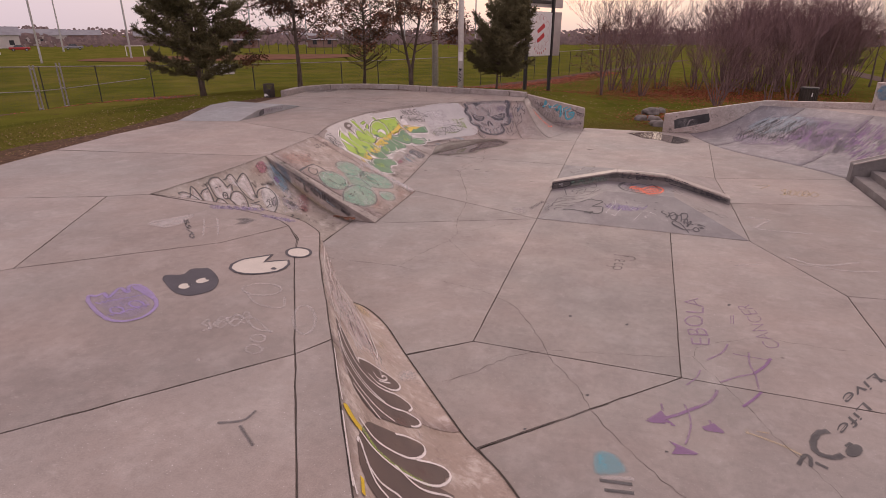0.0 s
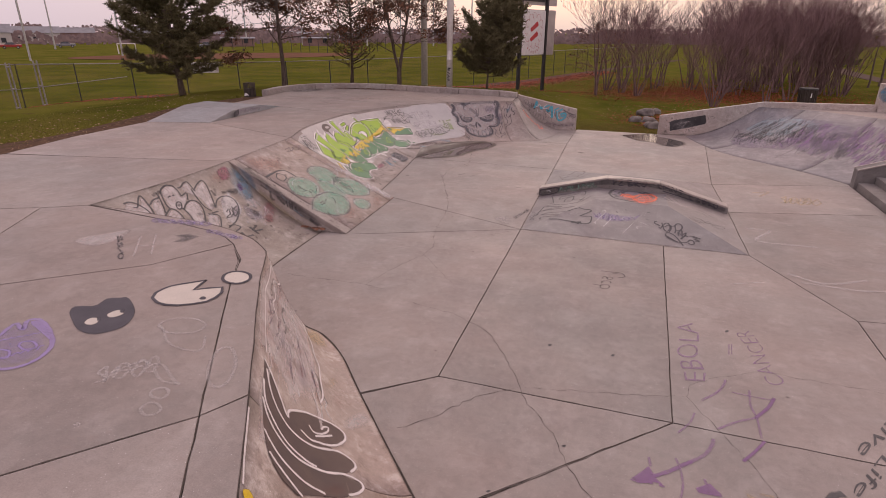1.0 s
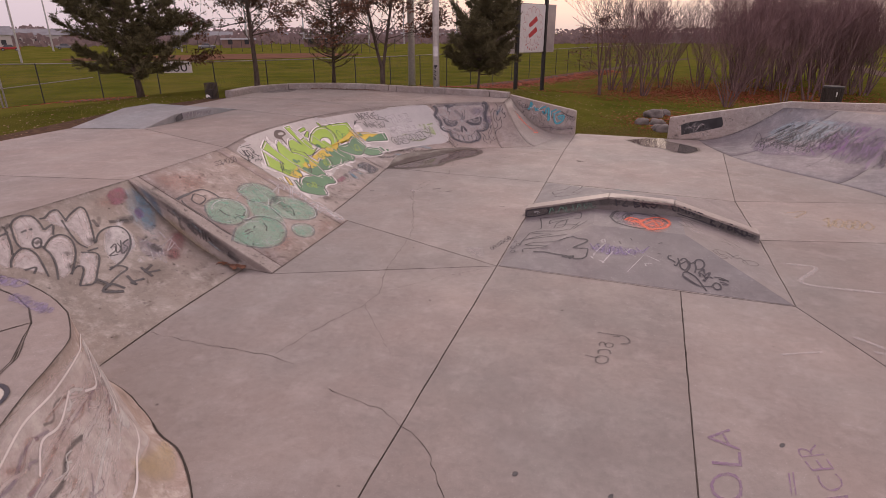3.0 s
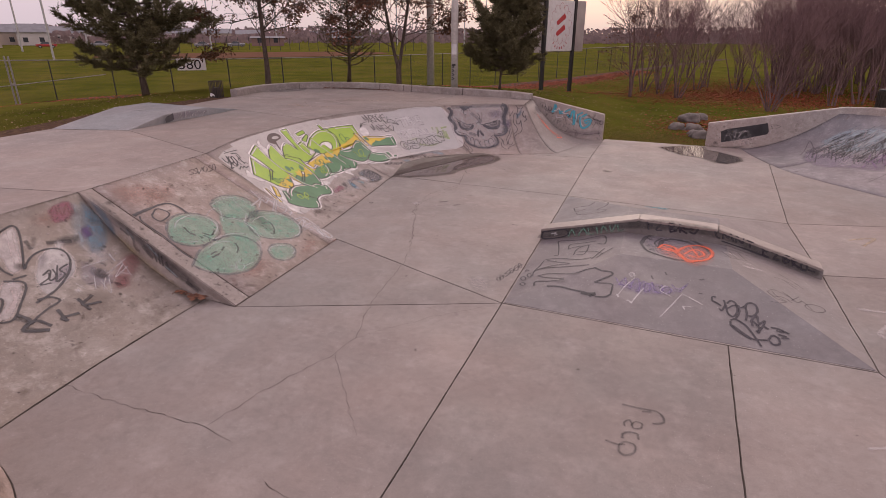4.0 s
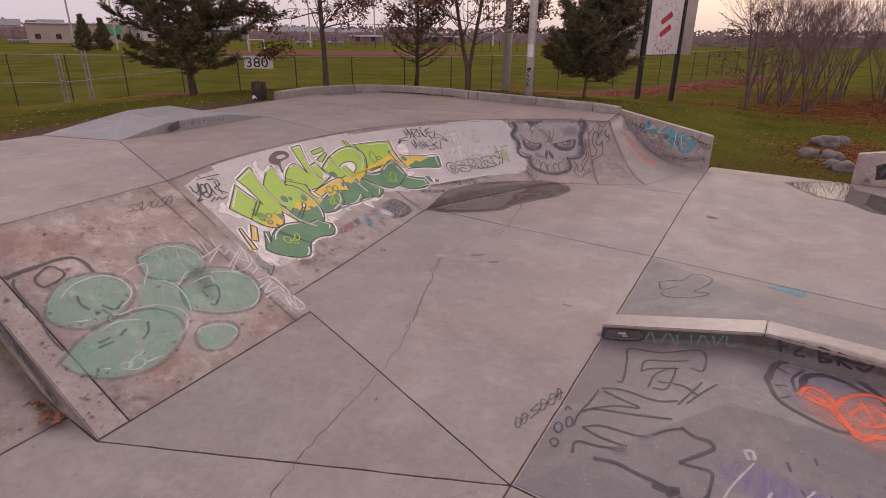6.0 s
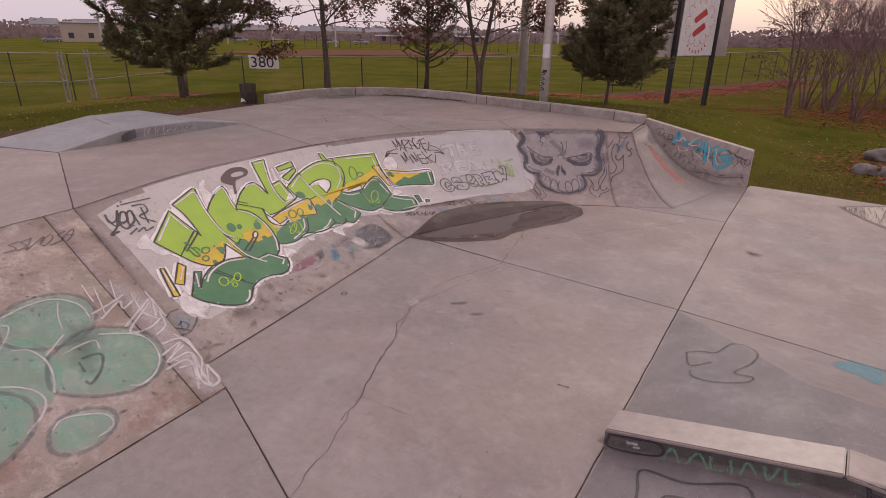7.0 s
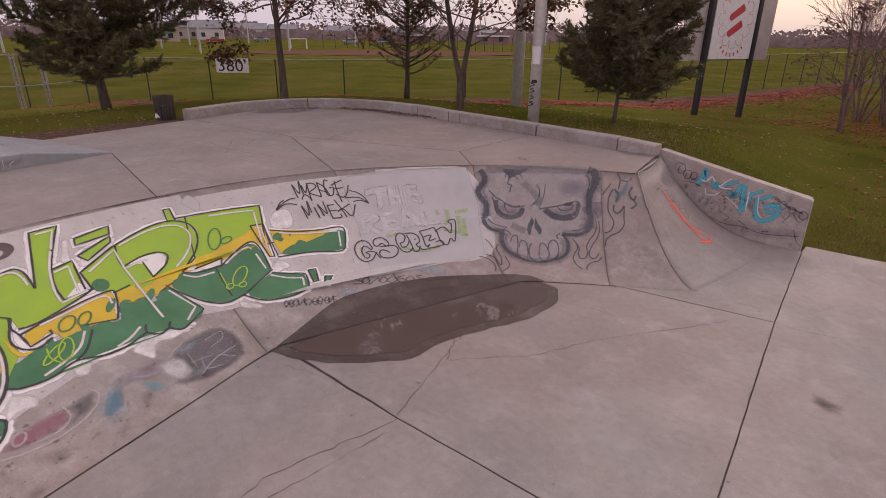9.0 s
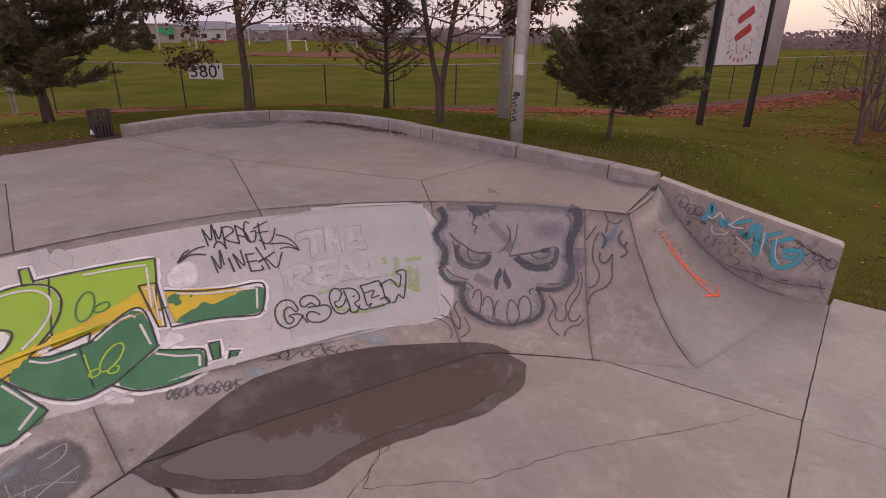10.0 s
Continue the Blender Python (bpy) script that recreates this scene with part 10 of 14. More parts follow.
drawn('tag', soot_thin, right_ramp, 'faded black scribbled letters', right_shape, 0.0066,
      (0.02, (1.189, 0.69), (0.984, 0.593), (0.635, 0.458), (1.06, 0.547), (1.503, 0.692)),
      (0.02, (1.394, 0.702), (1.258, 0.635), (1.026, 0.541), (1.325, 0.597), (1.696, 0.732)),
      (0.02, (1.357, 0.647), (1.259, 0.563), (1.068, 0.452), (1.389, 0.517), (1.686, 0.629)),
      (0.02, (1.601, 0.677), (1.465, 0.588), (1.211, 0.468), (1.556, 0.544), (1.799, 0.646)),
      (0.02, (1.62, 0.639), (1.433, 0.538), (1.092, 0.396), (1.513, 0.493), (1.912, 0.655)),
      (0.02, (1.702, 0.623), (1.644, 0.554), (1.514, 0.463), (1.752, 0.516), (1.977, 0.625)),
      (0.02, (1.686, 0.573), (1.644, 0.507), (1.533, 0.419), (1.764, 0.471), (1.961, 0.567)),
      (0.02, (1.854, 0.592), (1.72, 0.494), (1.453, 0.359), (1.809, 0.452), (2.14, 0.622)),
      (0.02, (1.856, 0.549), (1.722, 0.458), (1.457, 0.332), (1.803, 0.42), (2.127, 0.584)),
      (0.02, (2.017, 0.574), (1.955, 0.514), (1.83, 0.43), (2.022, 0.485), (2.147, 0.567)),
      (0.02, (2.092, 0.567), (2.031, 0.49), (1.897, 0.385), (2.11, 0.455), (2.255, 0.558)),
      (0.02, (2.078, 0.514), (2.012, 0.444), (1.871, 0.346), (2.085, 0.413), (2.259, 0.53)),
      (0.02, (2.15, 0.507), (2.067, 0.415), (1.885, 0.289), (2.144, 0.378), (2.375, 0.541)),
      (0.02, (2.243, 0.517), (2.166, 0.422), (1.998, 0.291), (2.237, 0.385), (2.387, 0.501)),
      (0.02, (2.297, 0.504), (2.238, 0.41), (2.103, 0.282), (2.317, 0.372), (2.49, 0.511)),
      (0.02, (2.333, 0.48), (2.32, 0.416), (2.269, 0.329), (2.405, 0.386), (2.521, 0.489)),
      (0.02, (2.337, 0.434), (2.336, 0.377), (2.303, 0.3), (2.427, 0.349), (2.565, 0.469)),
      (0.02, (2.371, 0.408), (2.313, 0.328), (2.19, 0.216), (2.382, 0.297), (2.5, 0.397)))
drawn('tag', smoke, right_ramp, 'faded black scribbled letters', right_shape, 0.0074,
      (0.018, (2.771, 0.559), (2.741, 0.481), (2.673, 0.375), (2.812, 0.449)),
      (0.018, (2.812, 0.528), (2.77, 0.461), (2.691, 0.366), (2.822, 0.434)),
      (0.018, (2.935, 0.562), (2.926, 0.499), (2.888, 0.413), (3.013, 0.469)),
      (0.018, (3.032, 0.567), (3.021, 0.499), (2.975, 0.405), (3.117, 0.467)),
      (0.018, (3.046, 0.509), (3.043, 0.457), (3.012, 0.385), (3.134, 0.431)),
      (0.018, (3.1, 0.478), (3.088, 0.425), (3.045, 0.35), (3.175, 0.4)),
      (0.018, (3.243, 0.503), (3.219, 0.453), (3.164, 0.382), (3.298, 0.429)),
      (0.018, (3.362, 0.507), (3.362, 0.448), (3.327, 0.368), (3.478, 0.42)),
      (0.018, (3.462, 0.496), (3.439, 0.439), (3.38, 0.359), (3.537, 0.412)),
      (0.018, (3.516, 0.46), (3.487, 0.396), (3.417, 0.307), (3.588, 0.368)))
drawn('tag', ghost, right_ramp, 'faded white letters', right_shape, 0.0082,
      (0.03, (1.11, 0.275), (1.06, 0.195), (1.297, 0.2), (1.508, 0.284)),
      (0.03, (1.642, 0.272), (1.513, 0.166), (1.747, 0.187)),
      (0.025, (0, 0.256), (0, 0.17), (0.034, 0.178), (0.117, 0.255)),
      (0.03, (3.415, 0.434), (3.414, 0.321), (3.557, 0.352)),
      (0.03, (3.173, 0.398), (3.196, 0.298)))
drawn('tag', soot_thin, right_ramp, 'dark scuffs', right_shape, 0.0066,
      (0.03, (1.864, 0.972), (1.86, 0.942)),
      (0.025, (2.061, 1), (2.072, 1)),
      (0.02, (2.519, 0.784), (2.528, 0.754)),
      (0.012, (2.553, 0.828), (2.577, 0.554)))
scrawl(soot_thin, right_ramp, "dense faded black scribbles", right_shape, (1.0, 2.5), (0.22, 0.62), 90, 0.016, 71)
scrawl(haze_blue, right_ramp, "faded pale blue scribbles", right_shape, (0.9, 2.6), (0.15, 0.5), 34, 0.024, 72)
scrawl(purple_strong, right_ramp, "faded purple scribbles", right_shape, (2.2, 4.6), (0.15, 0.6), 60, 0.022, 73)
scrawl(ghost, right_ramp, "faded white scribbles", right_shape, (1.2, 4.4), (0.2, 0.62), 60, 0.018, 74)
scrawl(soot_thin, right_ramp, "dense faded black scribbles", right_shape, (2.6, 4.6), (0.2, 0.6), 70, 0.014, 75)
flecks(dirt, wall_a, "black mould and dirt specks", wall_face, (1.35, 0.6), (0.58, 0.13), 170, 0.016, 51)
flecks(skull_mist, wall_a, "grey stains", wall_face, (1.3, 0.6), (0.58, 0.13), 30, 0.06, 52)
flecks(dirt, wall_b, "black dirt specks", right_face, (0.75, 0.35), (0.36, 0.16), 70, 0.014, 53)
flecks(chalk_faint, wall_b, "pale worn patches", right_face, (0.75, 0.35), (0.36, 0.16), 30, 0.04, 54)
marks('tag', blue, pillar, 'blue paint',
      (fill, block_face, [(-0.1, 1.869), (0.16, 2.002), (0.42, 1.637), (0.17, 1.439), (-0.07, 1.619)], 0.00521, 8))
marks('tag_block', purple_haze, pad, 'dull purple paint',
      (fill, pad_side, [(0.31, 0.222), (0.46, 0.249), (0.68, 0.184), (0.67, 0.014), (0.5, 0.022), (0.31, 0.035)], 0.00428, 5, False))
marks('tag', pale_white, pad, 'pale purple letters',
      (stroke, pad_side, [(0.39, 0.213), (0.38, 0.052)], 0.02, 0.00835),
      (stroke, pad_side, [(0.42, 0.191), (0.4, 0.111), (0.42, 0.043)], 0.02, 0.00842),
      (stroke, pad_side, [(0.45, 0.201), (0.44, 0.041)], 0.02, 0.00849),
      (stroke, pad_side, [(0.47, 0.154), (0.46, 0.135), (0.45, 0.039)], 0.02, 0.00856),
      (stroke, pad_side, [(0.49, 0.195), (0.49, 0.03)], 0.02, 0.00863),
      (stroke, pad_side, [(0.53, 0.117), (0.51, 0.09), (0.52, 0.02)], 0.02, 0.0087),
      (stroke, pad_side, [(0.55, 0.189), (0.54, 0.025)], 0.02, 0.00877),
      (stroke, pad_side, [(0.58, 0.169), (0.56, 0.121), (0.56, 0.023)], 0.02, 0.00884),
      (stroke, pad_side, [(0.6, 0.182), (0.6, 0.013)], 0.02, 0.00891),
      (stroke, pad_side, [(0.64, 0.131), (0.62, 0.075), (0.63, 0.003)], 0.02, 0.00898))
marks('stain', soot, pad, 'dark stain',
      (fill, pad_side, [(0.26, 0.147), (0.34, 0.216), (0.34, 0.044), (0.26, 0.015)], 0.004, 4, False))

# straight bank: teal bubbles and scribbles
drawn('bubble_fill', teal, bank, 'thin teal bubble letter', bank_shape, 0.0042,
      (None, (0.15, 0.435), (0.226, 0.381), (0.309, 0.372), (0.392, 0.405), (0.443, 0.473), (0.435, 0.546), (0.361, 0.604), (0.264, 0.62), (0.185, 0.606), (0.129, 0.554), (0.114, 0.498)))
drawn('bubble_fill', teal, bank, 'thin teal bubble letter', bank_shape, 0.0045,
      (None, (0.544, 0.393), (0.63, 0.364), (0.747, 0.386), (0.812, 0.457), (0.793, 0.545), (0.716, 0.589), (0.612, 0.578), (0.522, 0.499)))
drawn('bubble_fill', teal, bank, 'thin teal bubble letter', bank_shape, 0.0048,
      (None, (0.502, 0.478), (0.579, 0.508), (0.625, 0.607), (0.611, 0.695), (0.541, 0.758), (0.464, 0.738), (0.42, 0.663), (0.386, 0.619)))
drawn('bubble_fill', teal, bank, 'thin teal bubble letter', bank_shape, 0.0051,
      (None, (0.599, 0.609), (0.725, 0.566), (0.832, 0.604), (0.909, 0.689), (0.901, 0.786), (0.83, 0.842), (0.741, 0.846), (0.63, 0.794), (0.559, 0.717)))
drawn('bubble_fill', teal, bank, 'thin teal bubble letter', bank_shape, 0.0054,
      (None, (0.05, 0.693), (0.172, 0.635), (0.304, 0.62), (0.438, 0.648), (0.495, 0.731), (0.463, 0.812), (0.353, 0.864), (0.259, 0.873), (0.146, 0.834), (0.077, 0.762)))
drawn('bubble_fill', teal, bank, 'thin teal bubble letter', bank_shape, 0.0057,
      (None, (0.49, 0.838), (0.543, 0.815), (0.609, 0.828), (0.659, 0.867), (0.651, 0.913), (0.585, 0.945), (0.514, 0.936), (0.472, 0.895)))
drawn('bubble_line', teal_dark, bank, 'dull blue bubble outlines', bank_shape, 0.0066,
      (0.028, (0.15, 0.435), (0.226, 0.381), (0.309, 0.372), (0.392, 0.405), (0.443, 0.473), (0.435, 0.546), (0.361, 0.604), (0.264, 0.62), (0.185, 0.606), (0.129, 0.554), (0.114, 0.498), (0.15, 0.435)),
      (0.028, (0.544, 0.393), (0.63, 0.364), (0.747, 0.386), (0.812, 0.457), (0.793, 0.545), (0.716, 0.589), (0.612, 0.578), (0.522, 0.499), (0.544, 0.393)),
      (0.028, (0.599, 0.609), (0.725, 0.566), (0.832, 0.604), (0.909, 0.689), (0.901, 0.786), (0.83, 0.842), (0.741, 0.846), (0.63, 0.794), (0.559, 0.717), (0.599, 0.609)),
      (0.028, (0.05, 0.693), (0.172, 0.635), (0.304, 0.62), (0.438, 0.648), (0.495, 0.731), (0.463, 0.812), (0.353, 0.864), (0.259, 0.873), (0.146, 0.834), (0.077, 0.762), (0.05, 0.693)),
      (0.028, (0.49, 0.838), (0.543, 0.815), (0.609, 0.828), (0.659, 0.867), (0.651, 0.913), (0.585, 0.945), (0.514, 0.936), (0.472, 0.895), (0.49, 0.838)),
      (0.02, (0.287, 0.562), (0.316, 0.627), (0.413, 0.614)))
drawn('bubble_line', pale_white, bank, 'white highlights', bank_shape, 0.0076,
      (0.02, (0.203, 0.442), (0.26, 0.41), (0.334, 0.405), (0.392, 0.425), (0.428, 0.476), (0.426, 0.531), (0.397, 0.565), (0.351, 0.584)),
      (0.018, (0.179, 0.565), (0.226, 0.584)),
      (0.02, (0.558, 0.4), (0.648, 0.389), (0.726, 0.404), (0.778, 0.463), (0.78, 0.527)),
      (0.018, (0.448, 0.45), (0.512, 0.43), (0.557, 0.437), (0.543, 0.473), (0.485, 0.532)),
      (0.014, (0.725, 0.421), (0.697, 0.48), (0.685, 0.535)),
      (0.02, (0.677, 0.553), (0.601, 0.599)),
      (0.02, (0.527, 0.533), (0.569, 0.556), (0.591, 0.615), (0.583, 0.679), (0.559, 0.732)),
      (0.02, (0.318, 0.614), (0.386, 0.619), (0.465, 0.644), (0.518, 0.694), (0.529, 0.741), (0.499, 0.783), (0.446, 0.811)),
      (0.018, (0.228, 0.646), (0.284, 0.637), (0.331, 0.65), (0.368, 0.672)),
      (0.018, (0.634, 0.622), (0.692, 0.615), (0.746, 0.621), (0.743, 0.659)),
      (0.02, (0.767, 0.605), (0.821, 0.632), (0.876, 0.672), (0.895, 0.727), (0.882, 0.787), (0.837, 0.829), (0.783, 0.843), (0.749, 0.829)),
      (0.018, (0.502, 0.84), (0.532, 0.823), (0.576, 0.834), (0.632, 0.867), (0.647, 0.901), (0.629, 0.921), (0.587, 0.926)),
      (0.014, (0.2, 0.803), (0.22, 0.802), (0.234, 0.825), (0.208, 0.83), (0.195, 0.814)),
      (0.014, (0.298, 0.769), (0.29, 0.801), (0.25, 0.803), (0.214, 0.835), (0.252, 0.85), (0.279, 0.831), (0.261, 0.815)),
      (0.016, (0.151, 0.789), (0.168, 0.8)),
      (0.014, (0.28, 0.841), (0.308, 0.845), (0.337, 0.849)))
drawn('tag', smoke, bank, 'older dark marks under the bubbles', bank_shape, 0.0072,
      (0.02, (0.678, 0.662), (0.735, 0.676), (0.713, 0.724), (0.661, 0.759), (0.649, 0.742)),
      (0.022, (0.249, 0.463), (0.239, 0.505), (0.251, 0.541)),
      (0.02, (0.298, 0.544), (0.324, 0.583), (0.374, 0.563)),
      (0.018, (0.386, 0.693), (0.365, 0.729), (0.325, 0.752)),
      (0.02, (0.194, 0.686), (0.24, 0.686)),
      (0.018, (0.269, 0.695), (0.306, 0.683)),
      (0.02, (0.181, 0.705), (0.241, 0.706)),
      (0.016, (0.666, 0.671), (0.663, 0.712)))
drawn('tag', soot, bank, 'dark sprayed lines and a diamond', bank_shape, 0.0072,
      (0.045, (0.094, 0.271), (0.148, 0.266), (0.211, 0.265)),
      (0.03, (0.211, 0.265), (0.29, 0.265), (0.342, 0.281), (0.364, 0.329), (0.362, 0.384)),
      (0.02, (0.178, 0.312), (0.247, 0.284), (0.271, 0.346), (0.189, 0.371), (0.169, 0.341), (0.178, 0.312)),
      (0.018, (0.118, 0.289), (0.099, 0.321), (0.098, 0.406), (0.102, 0.464), (0.085, 0.581), (0.088, 0.655)))
drawn('stain', rust_mist, bank, 'warm brown stains on the bank', bank_shape, 0.004,
      (None, (0.131, 0.01), (0.386, 0.074), (0.514, 0.187), (0.352, 0.271), (0.127, 0.207)),
      (None, (0.437, 0.796), (0.428, 0.911), (0.298, 0.944), (0.177, 0.908), (0.198, 0.856)),
      (None, (0.808, 0.857), (0.89, 0.956), (0.672, 0.987), (0.654, 0.926)))
bm = bmesh.new()
stroke(bm, bank_shape, [(0.75, 0.096), (0.71, 0.101), (0.72, 0.116), (0.72, 0.131), (0.68, 0.13)], 0.014, 0.006)
stroke(bm, bank_shape, [(0.79, 0.096), (0.75, 0.104), (0.76, 0.121), (0.75, 0.133), (0.72, 0.139)], 0.014, 0.00607)
stroke(bm, bank_shape, [(0.79, 0.095), (0.77, 0.122), (0.75, 0.146), (0.79, 0.127), (0.83, 0.106), (0.81, 0.137)], 0.014, 0.00614)
stroke(bm, bank_shape, [(0.86, 0.102), (0.81, 0.126), (0.81, 0.151), (0.85, 0.131), (0.86, 0.11)], 0.014, 0.00621)
stroke(bm, bank_shape, [(0.91, 0.109), (0.88, 0.117), (0.88, 0.135), (0.88, 0.15), (0.83, 0.157)], 0.014, 0.00628)
stroke(bm, bank_shape, [(0.9, 0.129), (0.94, 0.109), (0.93, 0.13), (0.89, 0.162), (0.88, 0.143), (0.91, 0.133), (0.93, 0.144)], 0.014, 0.00635)
part('tag', bm, smoke, bank, 'faint letters near the lip')
bm = bmesh.new()
stroke(bm, bank_shape, [(1, 0.147), (1, 0.132), (1, 0.156), (1, 0.175), (1, 0.153)], 0.018, 0.00642)
stroke(bm, bank_shape, [(1, 0.2), (1, 0.172), (1, 0.201), (1, 0.213), (1, 0.175)], 0.018, 0.00649)
stroke(bm, bank_shape, [(1, 0.232), (1, 0.21), (1, 0.239), (1, 0.266), (1, 0.24)], 0.018, 0.00656)
stroke(bm, bank_shape, [(1, 0.259), (1, 0.275), (1, 0.278), (1, 0.297), (1, 0.314), (1, 0.327)], 0.018, 0.00663)
stroke(bm, bank_shape, [(1, 0.306), (1, 0.322), (1, 0.323), (1, 0.343), (1, 0.361), (1, 0.374)], 0.018, 0.0067)
part('tag', bm, smoke, bank, 'faint letters near the lip')
drawn('paint_haze', mist_white, bank, 'thin white paint on the side strip', bank_shape, 0.0058,
      (None, (0.863, 0.364), (1, 0.493), (1, 0.736), (1, 0.99), (0.908, 0.989), (0.911, 0.805), (0.899, 0.549)))
drawn('paint_haze', lilac_mist, bank, 'thin violet mist on the side strip', bank_shape, 0.0054,
      (None, (0.989, 0.422), (1, 0.487), (1, 0.765), (1, 0.756), (0.999, 0.574)))
drawn('scribble', pale_white, bank, 'white scribbles down the side strip', bank_shape, 0.0072,
      (0.028, (0.791, 0.518), (0.861, 0.507), (0.926, 0.491)),
      (0.025, (0.807, 0.553), (0.898, 0.51), (0.894, 0.546), (0.961, 0.522)),
      (0.028, (0.857, 0.62), (0.968, 0.563), (1, 0.555), (0.971, 0.631)),
      (0.025, (0.998, 0.559), (0.86, 0.644), (0.926, 0.664), (1, 0.636)),
      (0.023, (0.952, 0.498), (0.943, 0.594), (0.97, 0.64)),
      (0.028, (0.993, 0.619), (0.976, 0.681), (0.927, 0.701)),
      (0.028, (0.919, 0.742), (0.998, 0.761), (1, 0.837)),
      (0.025, (0.894, 0.783), (0.976, 0.768), (0.916, 0.808), (0.93, 0.833)),
      (0.028, (0.874, 0.837), (0.955, 0.842), (0.95, 0.901), (0.92, 0.954)),
      (0.031, (0.979, 0.837), (0.97, 0.903), (0.964, 0.966), (1, 0.961), (1, 0.908)),
      (0.028, (0.972, 0.865), (0.946, 0.93), (0.966, 0.975)),
      (0.023, (1, 0.863), (0.956, 0.922)),
      (0.023, (1, 0.89), (0.964, 0.948)),
      (0.023, (1, 0.892), (1, 0.942)),
      (0.020, (0.979, 0.728), (1, 0.798), (1, 0.866)),
      (0.015, (0.858, 0.41), (0.83, 0.538)),
      (0.015, (0.922, 0.406), (0.892, 0.508)),
      (0.015, (0.827, 0.382), (0.823, 0.474)),
      (0.023, (0.98, 0.784), (0.89, 0.816), (0.976, 0.818), (0.975, 0.862), (0.913, 0.855)),
      (0.020, (1, 0.51), (1, 0.584), (1, 0.647)))
marks('spray_line', rust_mist, bank, 'orange dash at the corner',
      (stroke, bank_shape, [(0.94, 0.992), (1, 1)], 0.02, 0.00707),
      (stroke, bank_shape, [(0.84, 0.992), (1, 1)], 0.015, 0.00714, False))
drawn('stain', soot_thin, bank, 'dark waxed grime under the curb', cheek, 0.004,
      (None, (0.143, 1.265), (0.51, 1.11), (0.875, 0.917), (1.311, 0.654), (1.817, 0.332), (2.043, 0.158), (2.043, 0.076), (1.769, 0.134), (1.379, 0.353), (1.03, 0.572), (0.685, 0.827), (0.374, 1.039)))
drawn('paint_patch', blue_soft, bank, 'blue paint at the top of the cheek', cheek, 0.0046,
      (None, (0.134, 1.242), (0.477, 1.017), (0.637, 0.782), (0.575, 0.597), (0.408, 0.82), (0.247, 1.058)))
drawn('stain', yolk_mist, bank, 'yellowish bare concrete on the cheek', cheek, 0.0038,
      (None, (0.637, 0.782), (0.892, 0.638), (1.41, 0.284), (1.843, 0.036), (1.719, -0.07), (1.277, -0.017), (0.936, 0.263), (0.636, 0.515)))
drawn('tag', soot_thin, bank, 'dark smears on the cheek', cheek, 0.0056,
      (0.05, (0.932, 0.697), (0.952, 0.558), (1.022, 0.51)),
      (0.05, (1.09, 0.598), (1.184, 0.496), (1.253, 0.449)),
      (0.03, (1.284, 0.56), (1.31, 0.4)),
      (0.03, (1.361, 0.545), (1.366, 0.381)),
      (0.03, (1.412, 0.51), (1.411, 0.36)),
      (0.03, (1.47, 0.432), (1.534, 0.295)),
      (0.05, (1.788, 0.214), (1.97, 0.089)),
      (0.03, (0.729, 0.797), (0.872, 0.709)))
drawn('tag', haze_blue, bank, 'pale blue smears on the cheek', cheek, 0.006,
      (0.03, (1.182, 0.63), (1.348, 0.497)),
      (0.03, (1.453, 0.369), (1.649, 0.244)),
      (0.02, (0.835, 0.792), (0.958, 0.679)))
drawn('stain', rust_mist, bank, 'brown stains low on the cheek', cheek, 0.0042,
      (None, (1.032, 0.047), (1.355, 0.079), (1.896, -0.066), (1.705, -0.128), (1.27, -0.042)))

# dirt thrown over the banks
flecks(dirt, pocket_ramp, "dark specks of dirt", pocket_shape, (1.3, 0.5), (0.55, 0.3), 220, 0.010, 31)
flecks(dirt_brown, pocket_ramp, "brown stains", pocket_shape, (1.4, 0.4), (0.6, 0.25), 34, 0.06, 32)
flecks(soot_thin, pocket_ramp, "dark paint dabs", pocket_shape, (1.62, 0.12), (0.42, 0.07), 50, 0.018, 33)
flecks(pale_white, pocket_ramp, "pale paint dabs", pocket_shape, (1.55, 0.2), (0.38, 0.1), 60, 0.018, 34)
flecks(dirt, bank, "dark specks of dirt", bank_shape, (0.5, 0.3), (0.5, 0.3), 240, 0.012, 35)
flecks(dirt_brown, bank, "brown stains", bank_shape, (0.5, 0.3), (0.5, 0.35), 26, 0.05, 36)
flecks(dirt, bank, "black grime on the curb", bank_shape, (0.05, 0.04), (0.6, 0.3), 120, 0.014, 37)
flecks(dirt, bowl_ramp, "dark specks of dirt", bowl_shape, (1.2, 0.9), (0.85, 0.07), 180, 0.012, 39)
flecks(dirt_brown, bowl_ramp, "brown stains", bowl_shape, (0.8, 0.8), (0.88, 0.06), 50, 0.07, 40)
flecks(dirt, floor, "dark specks on the slabs", on_floor, (-3.0, 3.5), (13.0, 4.0), 260, 0.009, 41)
flecks(chalk_faint, floor, "pale specks on the slabs", on_floor, (-3.6, 1.6), (13.6, 1.6), 40, 0.03, 42)

